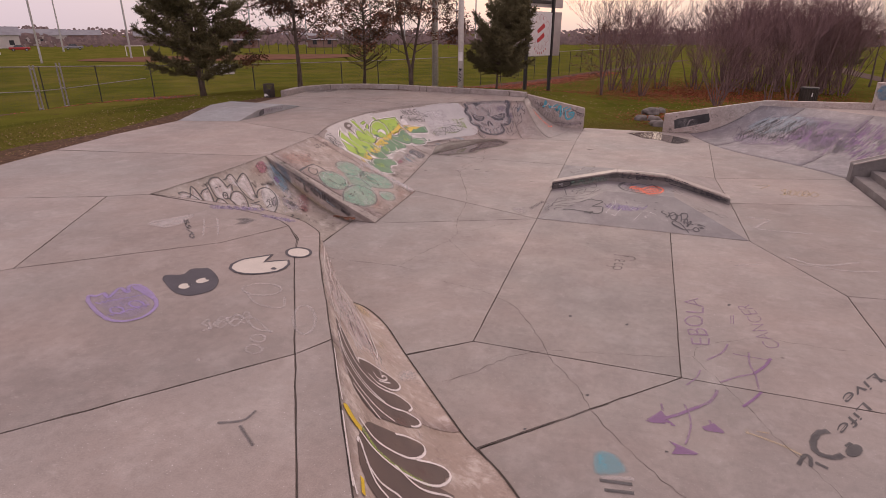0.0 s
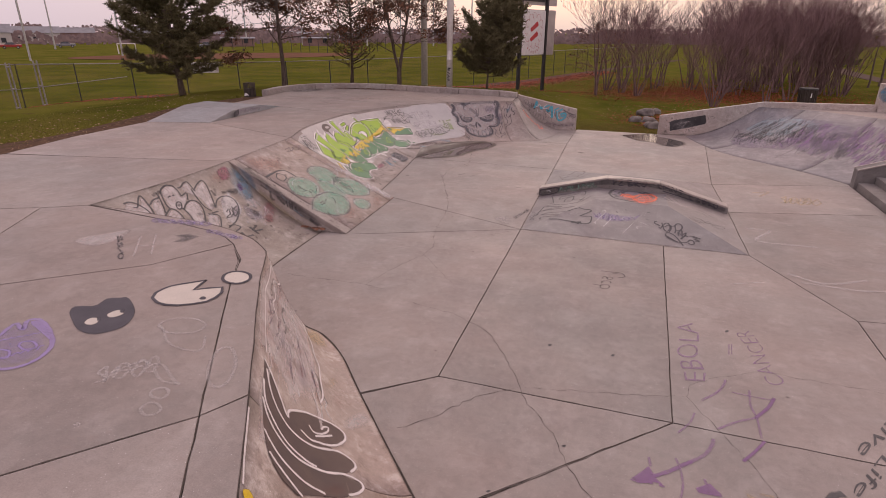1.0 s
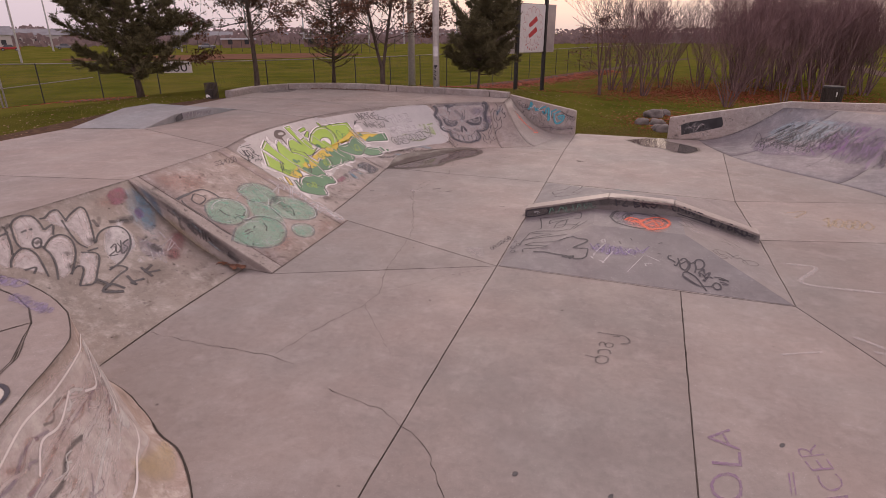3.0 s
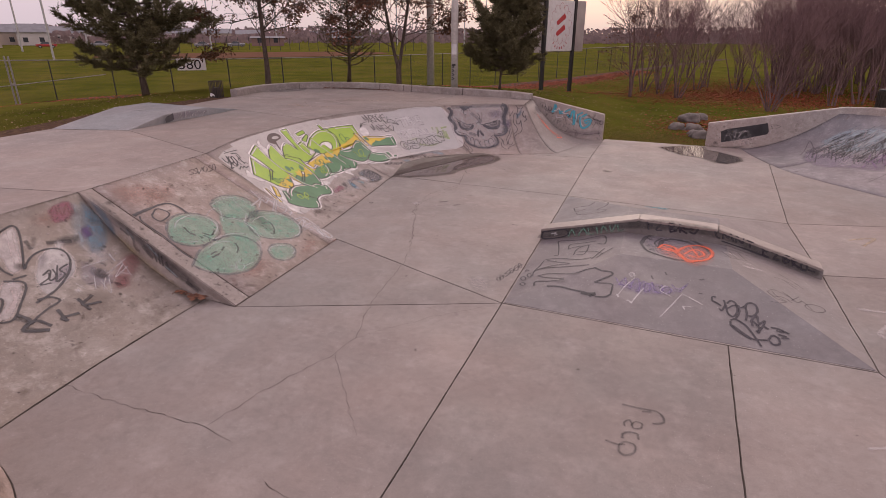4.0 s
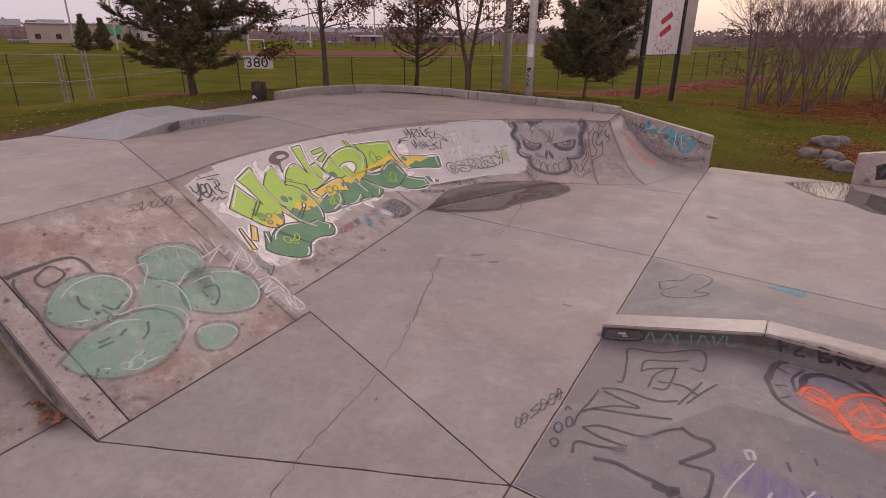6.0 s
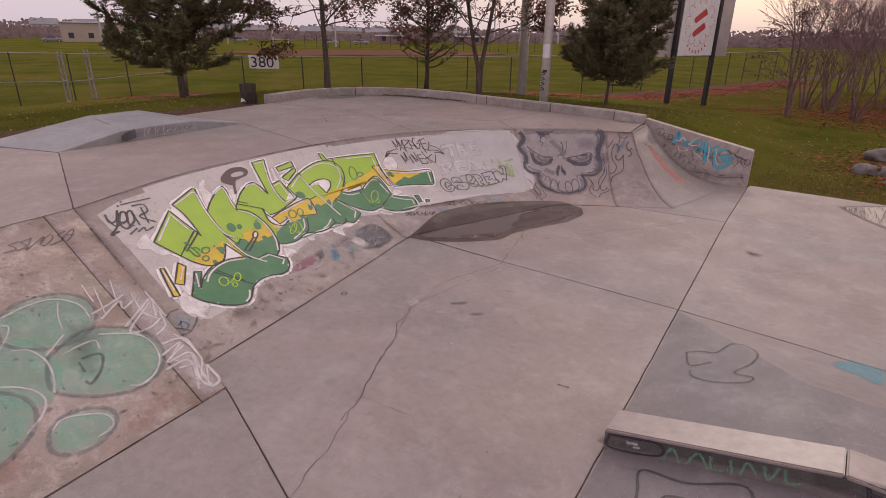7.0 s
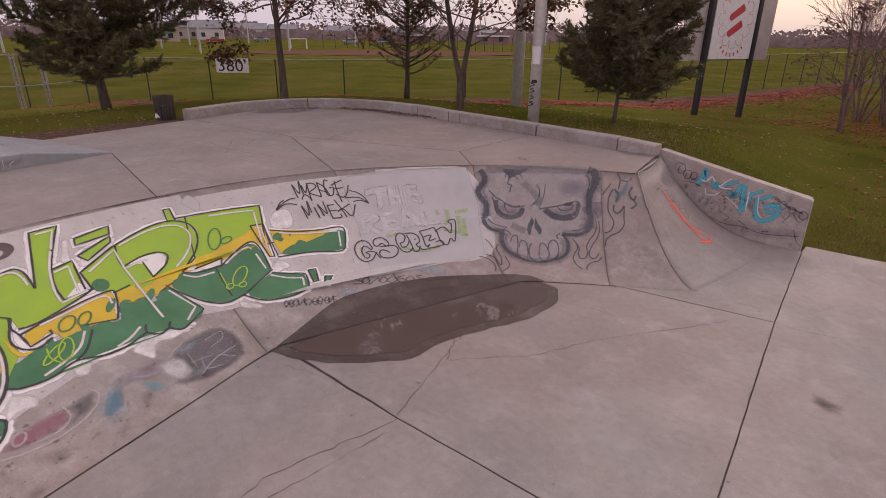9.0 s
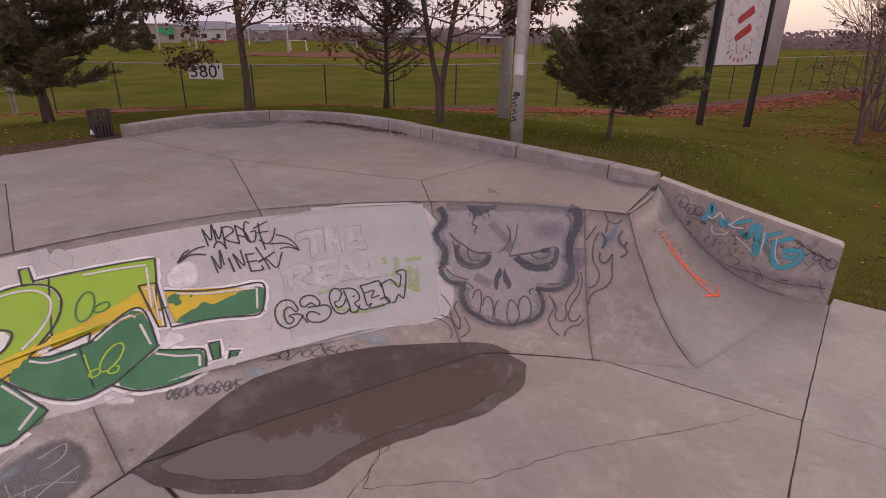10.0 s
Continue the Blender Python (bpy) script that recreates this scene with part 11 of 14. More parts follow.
# pocket bank: bubble letters
drawn('bubble_fill', bubble, pocket_ramp, 'pale bubble letter', pocket_shape, 0.0045,
      (None, (0.287, 0.05), (0.369, 0.055), (0.426, 0.082), (0.483, 0.046), (0.522, 0.037), (0.524, 0.08), (0.506, 0.148), (0.441, 0.214), (0.204, 0.114)))
drawn('bubble_fill', bubble, pocket_ramp, 'pale bubble letter', pocket_shape, 0.0045,
      (None, (0.528, 0.106), (0.61, 0.081), (0.687, 0.077), (0.618, 0.177), (0.516, 0.247), (0.456, 0.21)))
drawn('bubble_fill', bubble, pocket_ramp, 'pale bubble letter', pocket_shape, 0.0045,
      (None, (0.757, 0.048), (0.829, 0.023), (0.912, 0.021), (0.961, 0.046), (0.964, 0.085), (0.944, 0.12), (1.031, 0.108), (0.966, 0.166), (0.825, 0.212), (0.688, 0.176), (0.708, 0.123)))
drawn('bubble_fill', bubble, pocket_ramp, 'pale bubble letter', pocket_shape, 0.0045,
      (None, (0.994, 0.069), (1.103, 0.041), (1.169, 0.047), (1.159, 0.105), (1.262, 0.079), (1.354, 0.065), (1.376, 0.095), (1.314, 0.176), (1.209, 0.285), (1.107, 0.283), (1.124, 0.185), (1.036, 0.118)))
drawn('bubble_fill', bubble, pocket_ramp, 'pale bubble letter', pocket_shape, 0.0045,
      (None, (0.513, 0.246), (0.579, 0.206), (0.669, 0.179), (0.736, 0.188), (0.746, 0.24), (0.686, 0.343), (0.618, 0.312)))
drawn('bubble_fill', bubble, pocket_ramp, 'pale bubble letter', pocket_shape, 0.0045,
      (None, (0.817, 0.21), (0.915, 0.174), (1.006, 0.168), (1.06, 0.198), (1.045, 0.251), (0.969, 0.32), (0.835, 0.394), (0.727, 0.394), (0.814, 0.273)))
drawn('bubble_fill', bubble, pocket_ramp, 'pale bubble letter', pocket_shape, 0.0045,
      (None, (1.033, 0.294), (1.121, 0.33), (1.131, 0.368), (1.025, 0.438), (0.903, 0.497), (0.8, 0.477), (0.929, 0.403), (0.92, 0.366)))
drawn('bubble_fill', blush_white, pocket_ramp, 'white brush marks in the letters', pocket_shape, 0.0052,
      (0.06, (0.867, 0.034), (0.857, 0.081), (0.797, 0.144)),
      (0.06, (1.091, 0.058), (1.062, 0.099)),
      (0.06, (1.316, 0.09), (1.251, 0.173), (1.202, 0.25)),
      (0.06, (0.586, 0.227), (0.672, 0.203), (0.694, 0.238)),
      (0.06, (0.914, 0.203), (0.988, 0.205), (0.996, 0.251)),
      (0.05, (0.92, 0.282), (0.848, 0.361)),
      (0.05, (1.06, 0.345), (1.016, 0.409), (0.91, 0.463)),
      (0.05, (0.498, 0.056), (0.477, 0.115)),
      (0.05, (0.626, 0.092), (0.603, 0.154)),
      (0.05, (0.294, 0.078), (0.384, 0.114)))
drawn('letter_outline', soot, pocket_ramp, 'dark letter outlines', pocket_shape, 0.0066,
      (0.02, (0.287, 0.05), (0.352, 0.051), (0.398, 0.068), (0.423, 0.091), (0.451, 0.134), (0.441, 0.214)),
      (0.02, (0.345, 0.09), (0.391, 0.094), (0.468, 0.049), (0.515, 0.035), (0.52, 0.075), (0.498, 0.142), (0.449, 0.208)),
      (0.02, (0.528, 0.106), (0.595, 0.085), (0.672, 0.081), (0.707, 0.074)),
      (0.02, (0.702, 0.058), (0.657, 0.129), (0.599, 0.191)),
      (0.02, (0.757, 0.048), (0.813, 0.027), (0.887, 0.02), (0.948, 0.036), (0.959, 0.077), (0.944, 0.12)),
      (0.02, (0.944, 0.12), (1.036, 0.11), (0.975, 0.16)),
      (0.02, (0.757, 0.048), (0.696, 0.131), (0.688, 0.176)),
      (0.02, (0.984, 0.059), (1.028, 0.061), (1.103, 0.041), (1.164, 0.042), (1.166, 0.074), (1.154, 0.116)),
      (0.02, (1.13, 0.099), (1.101, 0.179), (1.09, 0.251), (1.12, 0.296)),
      (0.02, (1.15, 0.111), (1.243, 0.083), (1.354, 0.065), (1.376, 0.095), (1.314, 0.176), (1.209, 0.285)),
      (0.02, (0.516, 0.247), (0.571, 0.208), (0.665, 0.178), (0.72, 0.184), (0.743, 0.223), (0.719, 0.288), (0.675, 0.362)),
      (0.02, (0.825, 0.212), (0.923, 0.176), (1.019, 0.171), (1.064, 0.204), (1.044, 0.256), (0.969, 0.32), (0.826, 0.401)),
      (0.02, (0.826, 0.196), (0.832, 0.248), (0.799, 0.312), (0.711, 0.398)),
      (0.02, (1.041, 0.305), (1.134, 0.339), (1.126, 0.376), (1.025, 0.438), (0.902, 0.502), (0.795, 0.48)),
      (0.02, (0.795, 0.48), (0.908, 0.421), (0.948, 0.385), (0.907, 0.371), (0.822, 0.399)),
      (0.02, (1.095, 0.312), (1.193, 0.318)),
      (0.02, (1.209, 0.285), (1.314, 0.239), (1.43, 0.228), (1.523, 0.253), (1.534, 0.311), (1.442, 0.387), (1.271, 0.448), (1.097, 0.471)),
      (0.02, (1.118, 0.457), (1.204, 0.473), (1.229, 0.512), (1.122, 0.526), (1.026, 0.544), (0.966, 0.565)),
      (0.02, (0.578, 0.283), (0.659, 0.291), (0.609, 0.318)),
      (0.02, (0.847, 0.181), (0.818, 0.195), (0.79, 0.198), (0.775, 0.19), (0.779, 0.175), (0.802, 0.158), (0.832, 0.149), (0.856, 0.151), (0.862, 0.164), (0.847, 0.181)),
      (0.02, (0.78, 0.098), (0.829, 0.094)),
      (0.02, (0.846, 0.098), (0.875, 0.096)))
drawn('paint_patch', soot_thin, pocket_ramp, 'dark dabs behind the letters', pocket_shape, 0.005,
      (0.05, (0.64, 0.059), (0.709, 0.045)),
      (0.05, (0.694, 0.056), (0.761, 0.042)),
      (0.05, (0.801, 0.173), (0.847, 0.169)),
      (0.05, (1.364, 0.153), (1.354, 0.204)),
      (0.05, (1.477, 0.198), (1.648, 0.232)),
      (0.05, (0.911, 0.575), (1.017, 0.639)),
      (0.05, (0.92, 0.499), (0.969, 0.554)))
drawn('tag', soot, pocket_ramp, 'black marker figures and crosses', pocket_shape, 0.0074,
      (0.014, (1.276, 0.349), (1.347, 0.336), (1.303, 0.373), (1.213, 0.39), (1.284, 0.404)),
      (0.014, (1.367, 0.337), (1.352, 0.379), (1.291, 0.39), (1.325, 0.35)),
      (0.014, (1.418, 0.327), (1.317, 0.41)),
      (0.014, (1.484, 0.342), (1.405, 0.354), (1.411, 0.388), (1.327, 0.413)),
      (0.035, (0.945, 0.487), (0.976, 0.545), (0.892, 0.578), (1.017, 0.639)),
      (0.035, (0.913, 0.564), (1.004, 0.558), (1.049, 0.623)),
      (0.035, (1.167, 0.552), (1.146, 0.639)),
      (0.03, (1.256, 0.626), (1.137, 0.608), (1.16, 0.639)),
      (0.035, (1.334, 0.544), (1.33, 0.641)),
      (0.03, (1.442, 0.625), (1.321, 0.59), (1.436, 0.562)))
drawn('paint_patch', blue_soft, pocket_ramp, 'blue paint in the corner', pocket_shape, 0.005,
      (None, (1.96, 0.029), (2, 0.098), (2, 0.189), (1.933, 0.285), (1.808, 0.348), (1.705, 0.345), (1.705, 0.297), (1.778, 0.215), (1.854, 0.131)))
drawn('paint_haze', haze_blue, pocket_ramp, 'thin pale blue haze in the corner', pocket_shape, 0.0042,
      (None, (1.852, 0.027), (1.939, 0.057), (1.866, 0.167), (1.716, 0.3), (1.646, 0.271), (1.738, 0.139)))
drawn('paint_patch', violet_soft, pocket_ramp, 'small violet flower shape', pocket_shape, 0.0058,
      (None, (1.796, 0.175), (1.866, 0.177), (1.866, 0.216), (1.811, 0.248), (1.742, 0.251), (1.744, 0.211)),
      (0.06, (1.796, 0.19), (1.806, 0.242)))
drawn('paint_patch', rust, pocket_ramp, 'dull red ball of spray', pocket_shape, 0.005,
      (None, (1.886, 0.412), (1.993, 0.422), (1.998, 0.48), (1.899, 0.551), (1.776, 0.585), (1.676, 0.613), (1.585, 0.607), (1.608, 0.549), (1.729, 0.468)))
drawn('paint_patch', rust_mist, pocket_ramp, 'thin orange red haze', pocket_shape, 0.004,
      (None, (1.532, 0.035), (1.846, 0.026), (1.782, 0.103), (1.599, 0.145), (1.474, 0.091)),
      (None, (0.687, 0.069), (0.992, 0.045), (1.139, 0.025), (1.113, 0.001), (0.804, 0.021)))
drawn('paint_haze', pale_white, pocket_ramp, 'cloudy white speech ball', pocket_shape, 0.005,
      (None, (1.334, 0.255), (1.436, 0.221), (1.516, 0.228), (1.575, 0.28), (1.562, 0.348), (1.48, 0.412), (1.334, 0.448), (1.203, 0.467), (1.176, 0.419), (1.222, 0.333)))
drawn('paint_haze', slate_lilac, pocket_ramp, 'violet shade in the speech ball', pocket_shape, 0.0054,
      (None, (1.411, 0.331), (1.511, 0.33), (1.508, 0.385), (1.393, 0.427), (1.293, 0.431), (1.278, 0.389)))
drawn('paint_haze', slate_lilac, pocket_ramp, 'violet shade in the speech ball', pocket_shape, 0.0054,
      (None, (1.347, 0.243), (1.424, 0.24), (1.393, 0.291), (1.299, 0.31)))
drawn('paint_haze', rose, pocket_ramp, 'thin pink scrubbed patch', pocket_shape, 0.0046,
      (None, (1.663, 0.04), (1.78, 0.018), (1.889, 0.031), (1.85, 0.098), (1.745, 0.129), (1.636, 0.113)))
drawn('tag', rust, pocket_ramp, 'scratchy pink letters', pocket_shape, 0.0056,
      (0.014, (1.673, 0.058), (1.743, 0.033), (1.71, 0.082)),
      (0.014, (1.773, 0.033), (1.739, 0.095), (1.835, 0.039)),
      (0.014, (1.848, 0.036), (1.799, 0.096), (1.85, 0.081)),
      (0.012, (1.649, 0.1), (1.733, 0.1), (1.791, 0.127)))
drawn('paint_patch', soot_thin, pocket_ramp, 'dark smudged bar', pocket_shape, 0.0056,
      (None, (1.561, 0.184), (1.667, 0.193), (1.744, 0.218), (1.697, 0.254), (1.604, 0.261), (1.544, 0.219)))
drawn('paint_patch', soot_thin, pocket_ramp, 'dark smudge', pocket_shape, 0.0056,
      (None, (1.571, 0.42), (1.657, 0.433), (1.682, 0.48), (1.638, 0.513), (1.563, 0.481)))
drawn('paint_patch', soot_thin, pocket_ramp, 'dark smudge', pocket_shape, 0.0056,
      (None, (1.416, 0.135), (1.448, 0.16), (1.389, 0.207), (1.347, 0.204)))
drawn('paint_haze', slate_lilac, pocket_ramp, 'smoky grey haze between the figures', pocket_shape, 0.0044,
      (None, (1.586, 0.338), (1.666, 0.404), (1.696, 0.521), (1.587, 0.56), (1.473, 0.508), (1.472, 0.428)))
drawn('paint_haze', mist_white, pocket_ramp, 'pale haze between the figures', pocket_shape, 0.0046,
      (None, (1.717, 0.235), (1.822, 0.302), (1.843, 0.388), (1.713, 0.442), (1.634, 0.373)))
drawn('scribble', pale_white, pocket_ramp, 'thin white scratches', pocket_shape, 0.007,
      (0.012, (1.765, 0.462), (1.844, 0.45), (1.892, 0.443)),
      (0.012, (1.837, 0.439), (1.819, 0.506), (1.8, 0.557)),
      (0.01, (1.735, 0.485), (1.77, 0.517), (1.813, 0.554)),
      (0.012, (1.528, 0.568), (1.595, 0.52), (1.629, 0.5)),
      (0.01, (1.65, 0.501), (1.736, 0.472)),
      (0.01, (1.742, 0.334), (1.777, 0.385)),
      (0.01, (1.69, 0.28), (1.688, 0.335)))
drawn('old_patch', rust, pocket_ramp, 'second dull red ball of spray', pocket_shape, 0.0052,
      (None, (1.696, 0.521), (1.776, 0.533), (1.771, 0.592), (1.704, 0.627), (1.635, 0.607), (1.633, 0.559)))
drawn('scribble', pale_white, pocket_ramp, 'pale scribbles', pocket_shape, 0.0064,
      (0.016, (1.659, 0.48), (1.841, 0.458), (1.688, 0.522), (1.845, 0.491)),
      (0.014, (1.574, 0.516), (1.555, 0.601), (1.639, 0.516)),
      (0.014, (1.565, 0.464), (1.493, 0.541)),
      (0.012, (1.546, 0.389), (1.765, 0.403)),
      (0.012, (1.415, 0.456), (1.438, 0.512)),
      (0.03, (1.81, 0.377), (1.8, 0.432)))

# near quarter pipe: dark feathers with white edges
marks('paint_haze', blush_white, near_ramp, 'scrubbed whitish pink paint',
      (fill, near_shape, [(6.55, 0.098), (6.9, 0.3), (6.89, 0.537), (5.87, 0.726), (4.08, 0.538), (3.63, 0.554), (3.01, 0.545), (2.77, 0.519), (2.59, 0.446), (2.49, 0.346), (2.35, 0.274), (2.26, 0.228), (2.39, 0.195), (2.48, 0.139), (2.54, 0.085), (2.53, 0.035), (2.73, 0.013), (3.25, 0.007), (4.1, 0)], 0.00499, 30),
      (fill, near_shape, [(2.1, 0.039), (2.36, 0.036), (2.17, 0.081), (1.95, 0.106), (1.83, 0.132), (1.68, 0.049)], 0.00506, 12))
marks('paint_haze', mist_purple, near_ramp, 'dull purple haze',
      (fill, near_shape, [(3.19, 0.296), (2.95, 0.309), (2.79, 0.294), (2.72, 0.26), (2.76, 0.221), (2.9, 0.186), (3.1, 0.166), (3.33, 0.172), (3.46, 0.205), (3.4, 0.255)], 0.00583, 16),
      (fill, near_shape, [(2.97, 0.427), (2.8, 0.425), (2.67, 0.4), (2.62, 0.364), (2.65, 0.328), (2.75, 0.303), (2.91, 0.297), (3.07, 0.316), (3.16, 0.356), (3.12, 0.4)], 0.0059, 16),
      (fill, near_shape, [(3.33, 0.157), (3.09, 0.16), (2.94, 0.151), (2.9, 0.134), (2.97, 0.116), (3.14, 0.1), (3.39, 0.093), (3.61, 0.098), (3.69, 0.116), (3.58, 0.141)], 0.00597, 16))
marks('paint_haze', rust_mist, near_ramp, 'thin orange red haze',
      (fill, near_shape, [(2.72, 0.066), (2.57, 0.065), (2.47, 0.057), (2.45, 0.044), (2.5, 0.032), (2.63, 0.023), (2.79, 0.021), (2.92, 0.028), (2.95, 0.042), (2.87, 0.058)], 0.00644, 16),
      (fill, near_shape, [(2.66, 0.152), (2.6, 0.163), (2.53, 0.158), (2.49, 0.141), (2.49, 0.118), (2.52, 0.097), (2.58, 0.086), (2.65, 0.089), (2.7, 0.105), (2.7, 0.13)], 0.00651, 16),
      (fill, near_shape, [(7.91, 0.84), (3.57, 0.041), (3.4, 0.033), (3.37, 0.023), (3.47, 0.014), (8.07, 0.886), (7.76, 0.59), (7.53, 0.451), (4.17, 0.025), (7.59, 0.548)], 0.00658, 16),
      (fill, near_shape, [(2.89, 0.772), (2.79, 0.769), (2.72, 0.742), (2.69, 0.703), (2.7, 0.663), (2.77, 0.637), (2.86, 0.635), (2.96, 0.659), (3.01, 0.702), (2.98, 0.747)], 0.0056, 16))
marks('paint_haze', yolk_mist, near_ramp, 'thin yellow haze',
      (fill, near_shape, [(4.31, 0.451), (5.74, 0.941), (4.81, 0.946), (4.32, 0.862), (4.2, 0.652)], 0.00567, 6),
      (fill, near_shape, [(3.19, 0.788), (3.1, 0.759), (3.03, 0.709), (3, 0.659), (3.01, 0.625), (3.08, 0.619), (3.17, 0.644), (3.27, 0.693), (3.31, 0.748), (3.27, 0.785)], 0.00574, 16))
rng = random.Random(61)
for mat, count, label in ((blush_white, 80, "pale brushed streaks"), (pale_white, 26, "white brushed streaks"), (rust_mist, 22, "reddish brushed streaks"), (purple_haze, 26, "purple brushed streaks"), (soot_thin, 4, "dark brushed streaks")):
    bm = bmesh.new()
    for k in range(count):
        w, u0 = rng.uniform(0.05, 0.56), rng.uniform(2.6, 6.2)
        span, sway = rng.uniform(0.25, 0.9), rng.uniform(-0.02, 0.02)
        pts = []
        for i in range(5):
            u = u0 + span * (i / 4 - 0.5)
            f = min(max((u - 2.7) / 4.1, 0.0), 1.0)
            pts.append((u, 0.12 * f + w * (1 - f) ** 0.7 + sway * math.sin(i * 1.9 + k)))
        stroke(bm, near_shape, pts, rng.uniform(0.01, 0.035), 0.0062 + 0.00003 * k)
    tagged(part("brush_streak", bm, mat, near_ramp, label), "", "", "", "stuff")
drawn('paint_haze', pale_white, near_ramp, 'white paint at the tip of the wing', near_shape, 0.0056,
      (None, (6.7, 0.1), (6.85, 0.26), (6.3, 0.38), (5.4, 0.46), (4.8, 0.44), (5.0, 0.26), (5.6, 0.12), (6.2, 0.07)))
drawn('brush_edge', chalk, near_ramp, 'scratchy white edges of the wing', near_shape, 0.0085,
      (0.018, (6.85, 0.16), (6.8, 0.28), (6.3, 0.38), (5.6, 0.46), (4.9, 0.53), (4.5, 0.535), (4.1, 0.57), (3.7, 0.565), (3.4, 0.59), (3.1, 0.565), (2.8, 0.54), (2.65, 0.49)),
      (0.015, (6.6, 0.08), (5.8, 0.06), (5.0, 0.052), (4.3, 0.06), (3.8, 0.045), (3.3, 0.06), (2.95, 0.065), (2.6, 0.075)),
      (0.018, (6.5, 0.1), (5.9, 0.14), (5.4, 0.13), (5.0, 0.18), (4.7, 0.15)),
      (0.018, (6.6, 0.2), (6.1, 0.24), (5.7, 0.22), (5.3, 0.3), (5.0, 0.33)),
      (0.016, (4.5, 0.1), (4.1, 0.14), (3.8, 0.12), (3.5, 0.17)))
marks('feather_fill', brown, near_ramp, 'dark brown feather shapes',
      (fill, near_shape, [(2.49, 0.062), (2.47, 0.096), (2.32, 0.141), (2.16, 0.19), (2.22, 0.216), (2.37, 0.344), (2.46, 0.518), (2.45, 0.625), (2.38, 0.632), (2.28, 0.558), (2.2, 0.464), (2.2, 0.539), (2.19, 0.628), (2.14, 0.639), (2.07, 0.584), (2.01, 0.514), (2.03, 0.629), (1.99, 0.647), (1.93, 0.609), (1.82, 0.519), (1.47, 0.215), (1.5, 0.152), (1.59, 0.103), (1.72, 0.079), (1.93, 0.067), (2.11, 0.058), (2.29, 0.062)], 0.00663, 30, False),
      (fill, near_shape, [(1.35, 0.14), (1.44, 0.276), (1.53, 0.409), (1.56, 0.519), (1.47, 0.507), (1.38, 0.449), (1.31, 0.361), (1.38, 0.517), (1.38, 0.614), (1.34, 0.617), (1.28, 0.564), (1.23, 0.484), (1.22, 0.579), (1.19, 0.584), (1.03, 0.109), (1.05, 0.068), (1.1, 0.045), (1.17, 0.053), (1.24, 0.081)], 0.0062, 26, False))
marks('feather_sheen', rust_mist, near_ramp, 'warm brown sheen in the feathers',
      (fill, near_shape, [(1.88, 0.541), (1.78, 0.487), (1.68, 0.416), (1.63, 0.358), (1.63, 0.328), (1.71, 0.338), (1.83, 0.387), (1.92, 0.458), (1.95, 0.523), (1.94, 0.555)], 0.00727, 16),
      (fill, near_shape, [(1.27, 0.493), (1.24, 0.452), (1.22, 0.389), (1.2, 0.329), (1.21, 0.291), (1.23, 0.291), (1.26, 0.328), (1.3, 0.393), (1.31, 0.459), (1.29, 0.497)], 0.00734, 16),
      (fill, near_shape, [(1.39, 0.414), (1.36, 0.381), (1.33, 0.33), (1.32, 0.28), (1.33, 0.249), (1.35, 0.247), (1.38, 0.277), (1.42, 0.329), (1.43, 0.383), (1.42, 0.416)], 0.00741, 16))
bm = bmesh.new()
stroke(bm, near_shape, [(2.49, 0.062), (2.41, 0.105), (2.26, 0.158), (2.14, 0.198), (2.22, 0.216), (2.37, 0.344), (2.46, 0.518), (2.45, 0.625), (2.38, 0.632), (2.28, 0.558), (2.2, 0.465), (2.15, 0.384), (2.12, 0.333), (2.13, 0.275)], 0.021, 0.00998)
stroke(bm, near_shape, [(2.4, 0.08), (2.22, 0.104), (2.1, 0.154), (2.05, 0.228), (2.08, 0.346), (2.2, 0.526), (2.19, 0.628), (2.14, 0.639), (2.07, 0.584)], 0.021, 0.009)
stroke(bm, near_shape, [(2.26, 0.062), (2.09, 0.075), (1.98, 0.127), (1.91, 0.195), (1.9, 0.283), (1.92, 0.347)], 0.021, 0.00907)
stroke(bm, near_shape, [(2.09, 0.06), (1.98, 0.089), (1.89, 0.149), (1.85, 0.239), (1.92, 0.378), (2.02, 0.525), (2.03, 0.629), (1.99, 0.647), (1.92, 0.597), (1.84, 0.519)], 0.021, 0.00914)
stroke(bm, near_shape, [(1.84, 0.073), (1.77, 0.104), (1.69, 0.158), (1.64, 0.254), (1.67, 0.361)], 0.021, 0.00921)
stroke(bm, near_shape, [(1.66, 0.097), (1.61, 0.129), (1.52, 0.205), (1.49, 0.236)], 0.021, 0.00928)
stroke(bm, near_shape, [(2.25, 0.34), (2.22, 0.366), (2.26, 0.424), (2.34, 0.486), (2.39, 0.499), (2.36, 0.461), (2.31, 0.434)], 0.017, 0.00935)
stroke(bm, near_shape, [(2.19, 0.373), (2.33, 0.517)], 0.017, 0.00942)
stroke(bm, near_shape, [(1.31, 0.087), (1.26, 0.153), (1.27, 0.247), (1.31, 0.361), (1.39, 0.457), (1.49, 0.513), (1.58, 0.513), (1.54, 0.413), (1.45, 0.315)], 0.021, 0.00949)
stroke(bm, near_shape, [(1.24, 0.068), (1.2, 0.136), (1.19, 0.238), (1.2, 0.369), (1.23, 0.486), (1.29, 0.58), (1.35, 0.62), (1.39, 0.596), (1.38, 0.517), (1.33, 0.403)], 0.021, 0.00956)
stroke(bm, near_shape, [(1.12, 0.081), (1.09, 0.131), (1.09, 0.209), (1.08, 0.251)], 0.021, 0.00963)
stroke(bm, near_shape, [(1.17, 0.053), (1.19, 0.066), (1.13, 0.083), (1.08, 0.107), (1.06, 0.157)], 0.021, 0.0097)
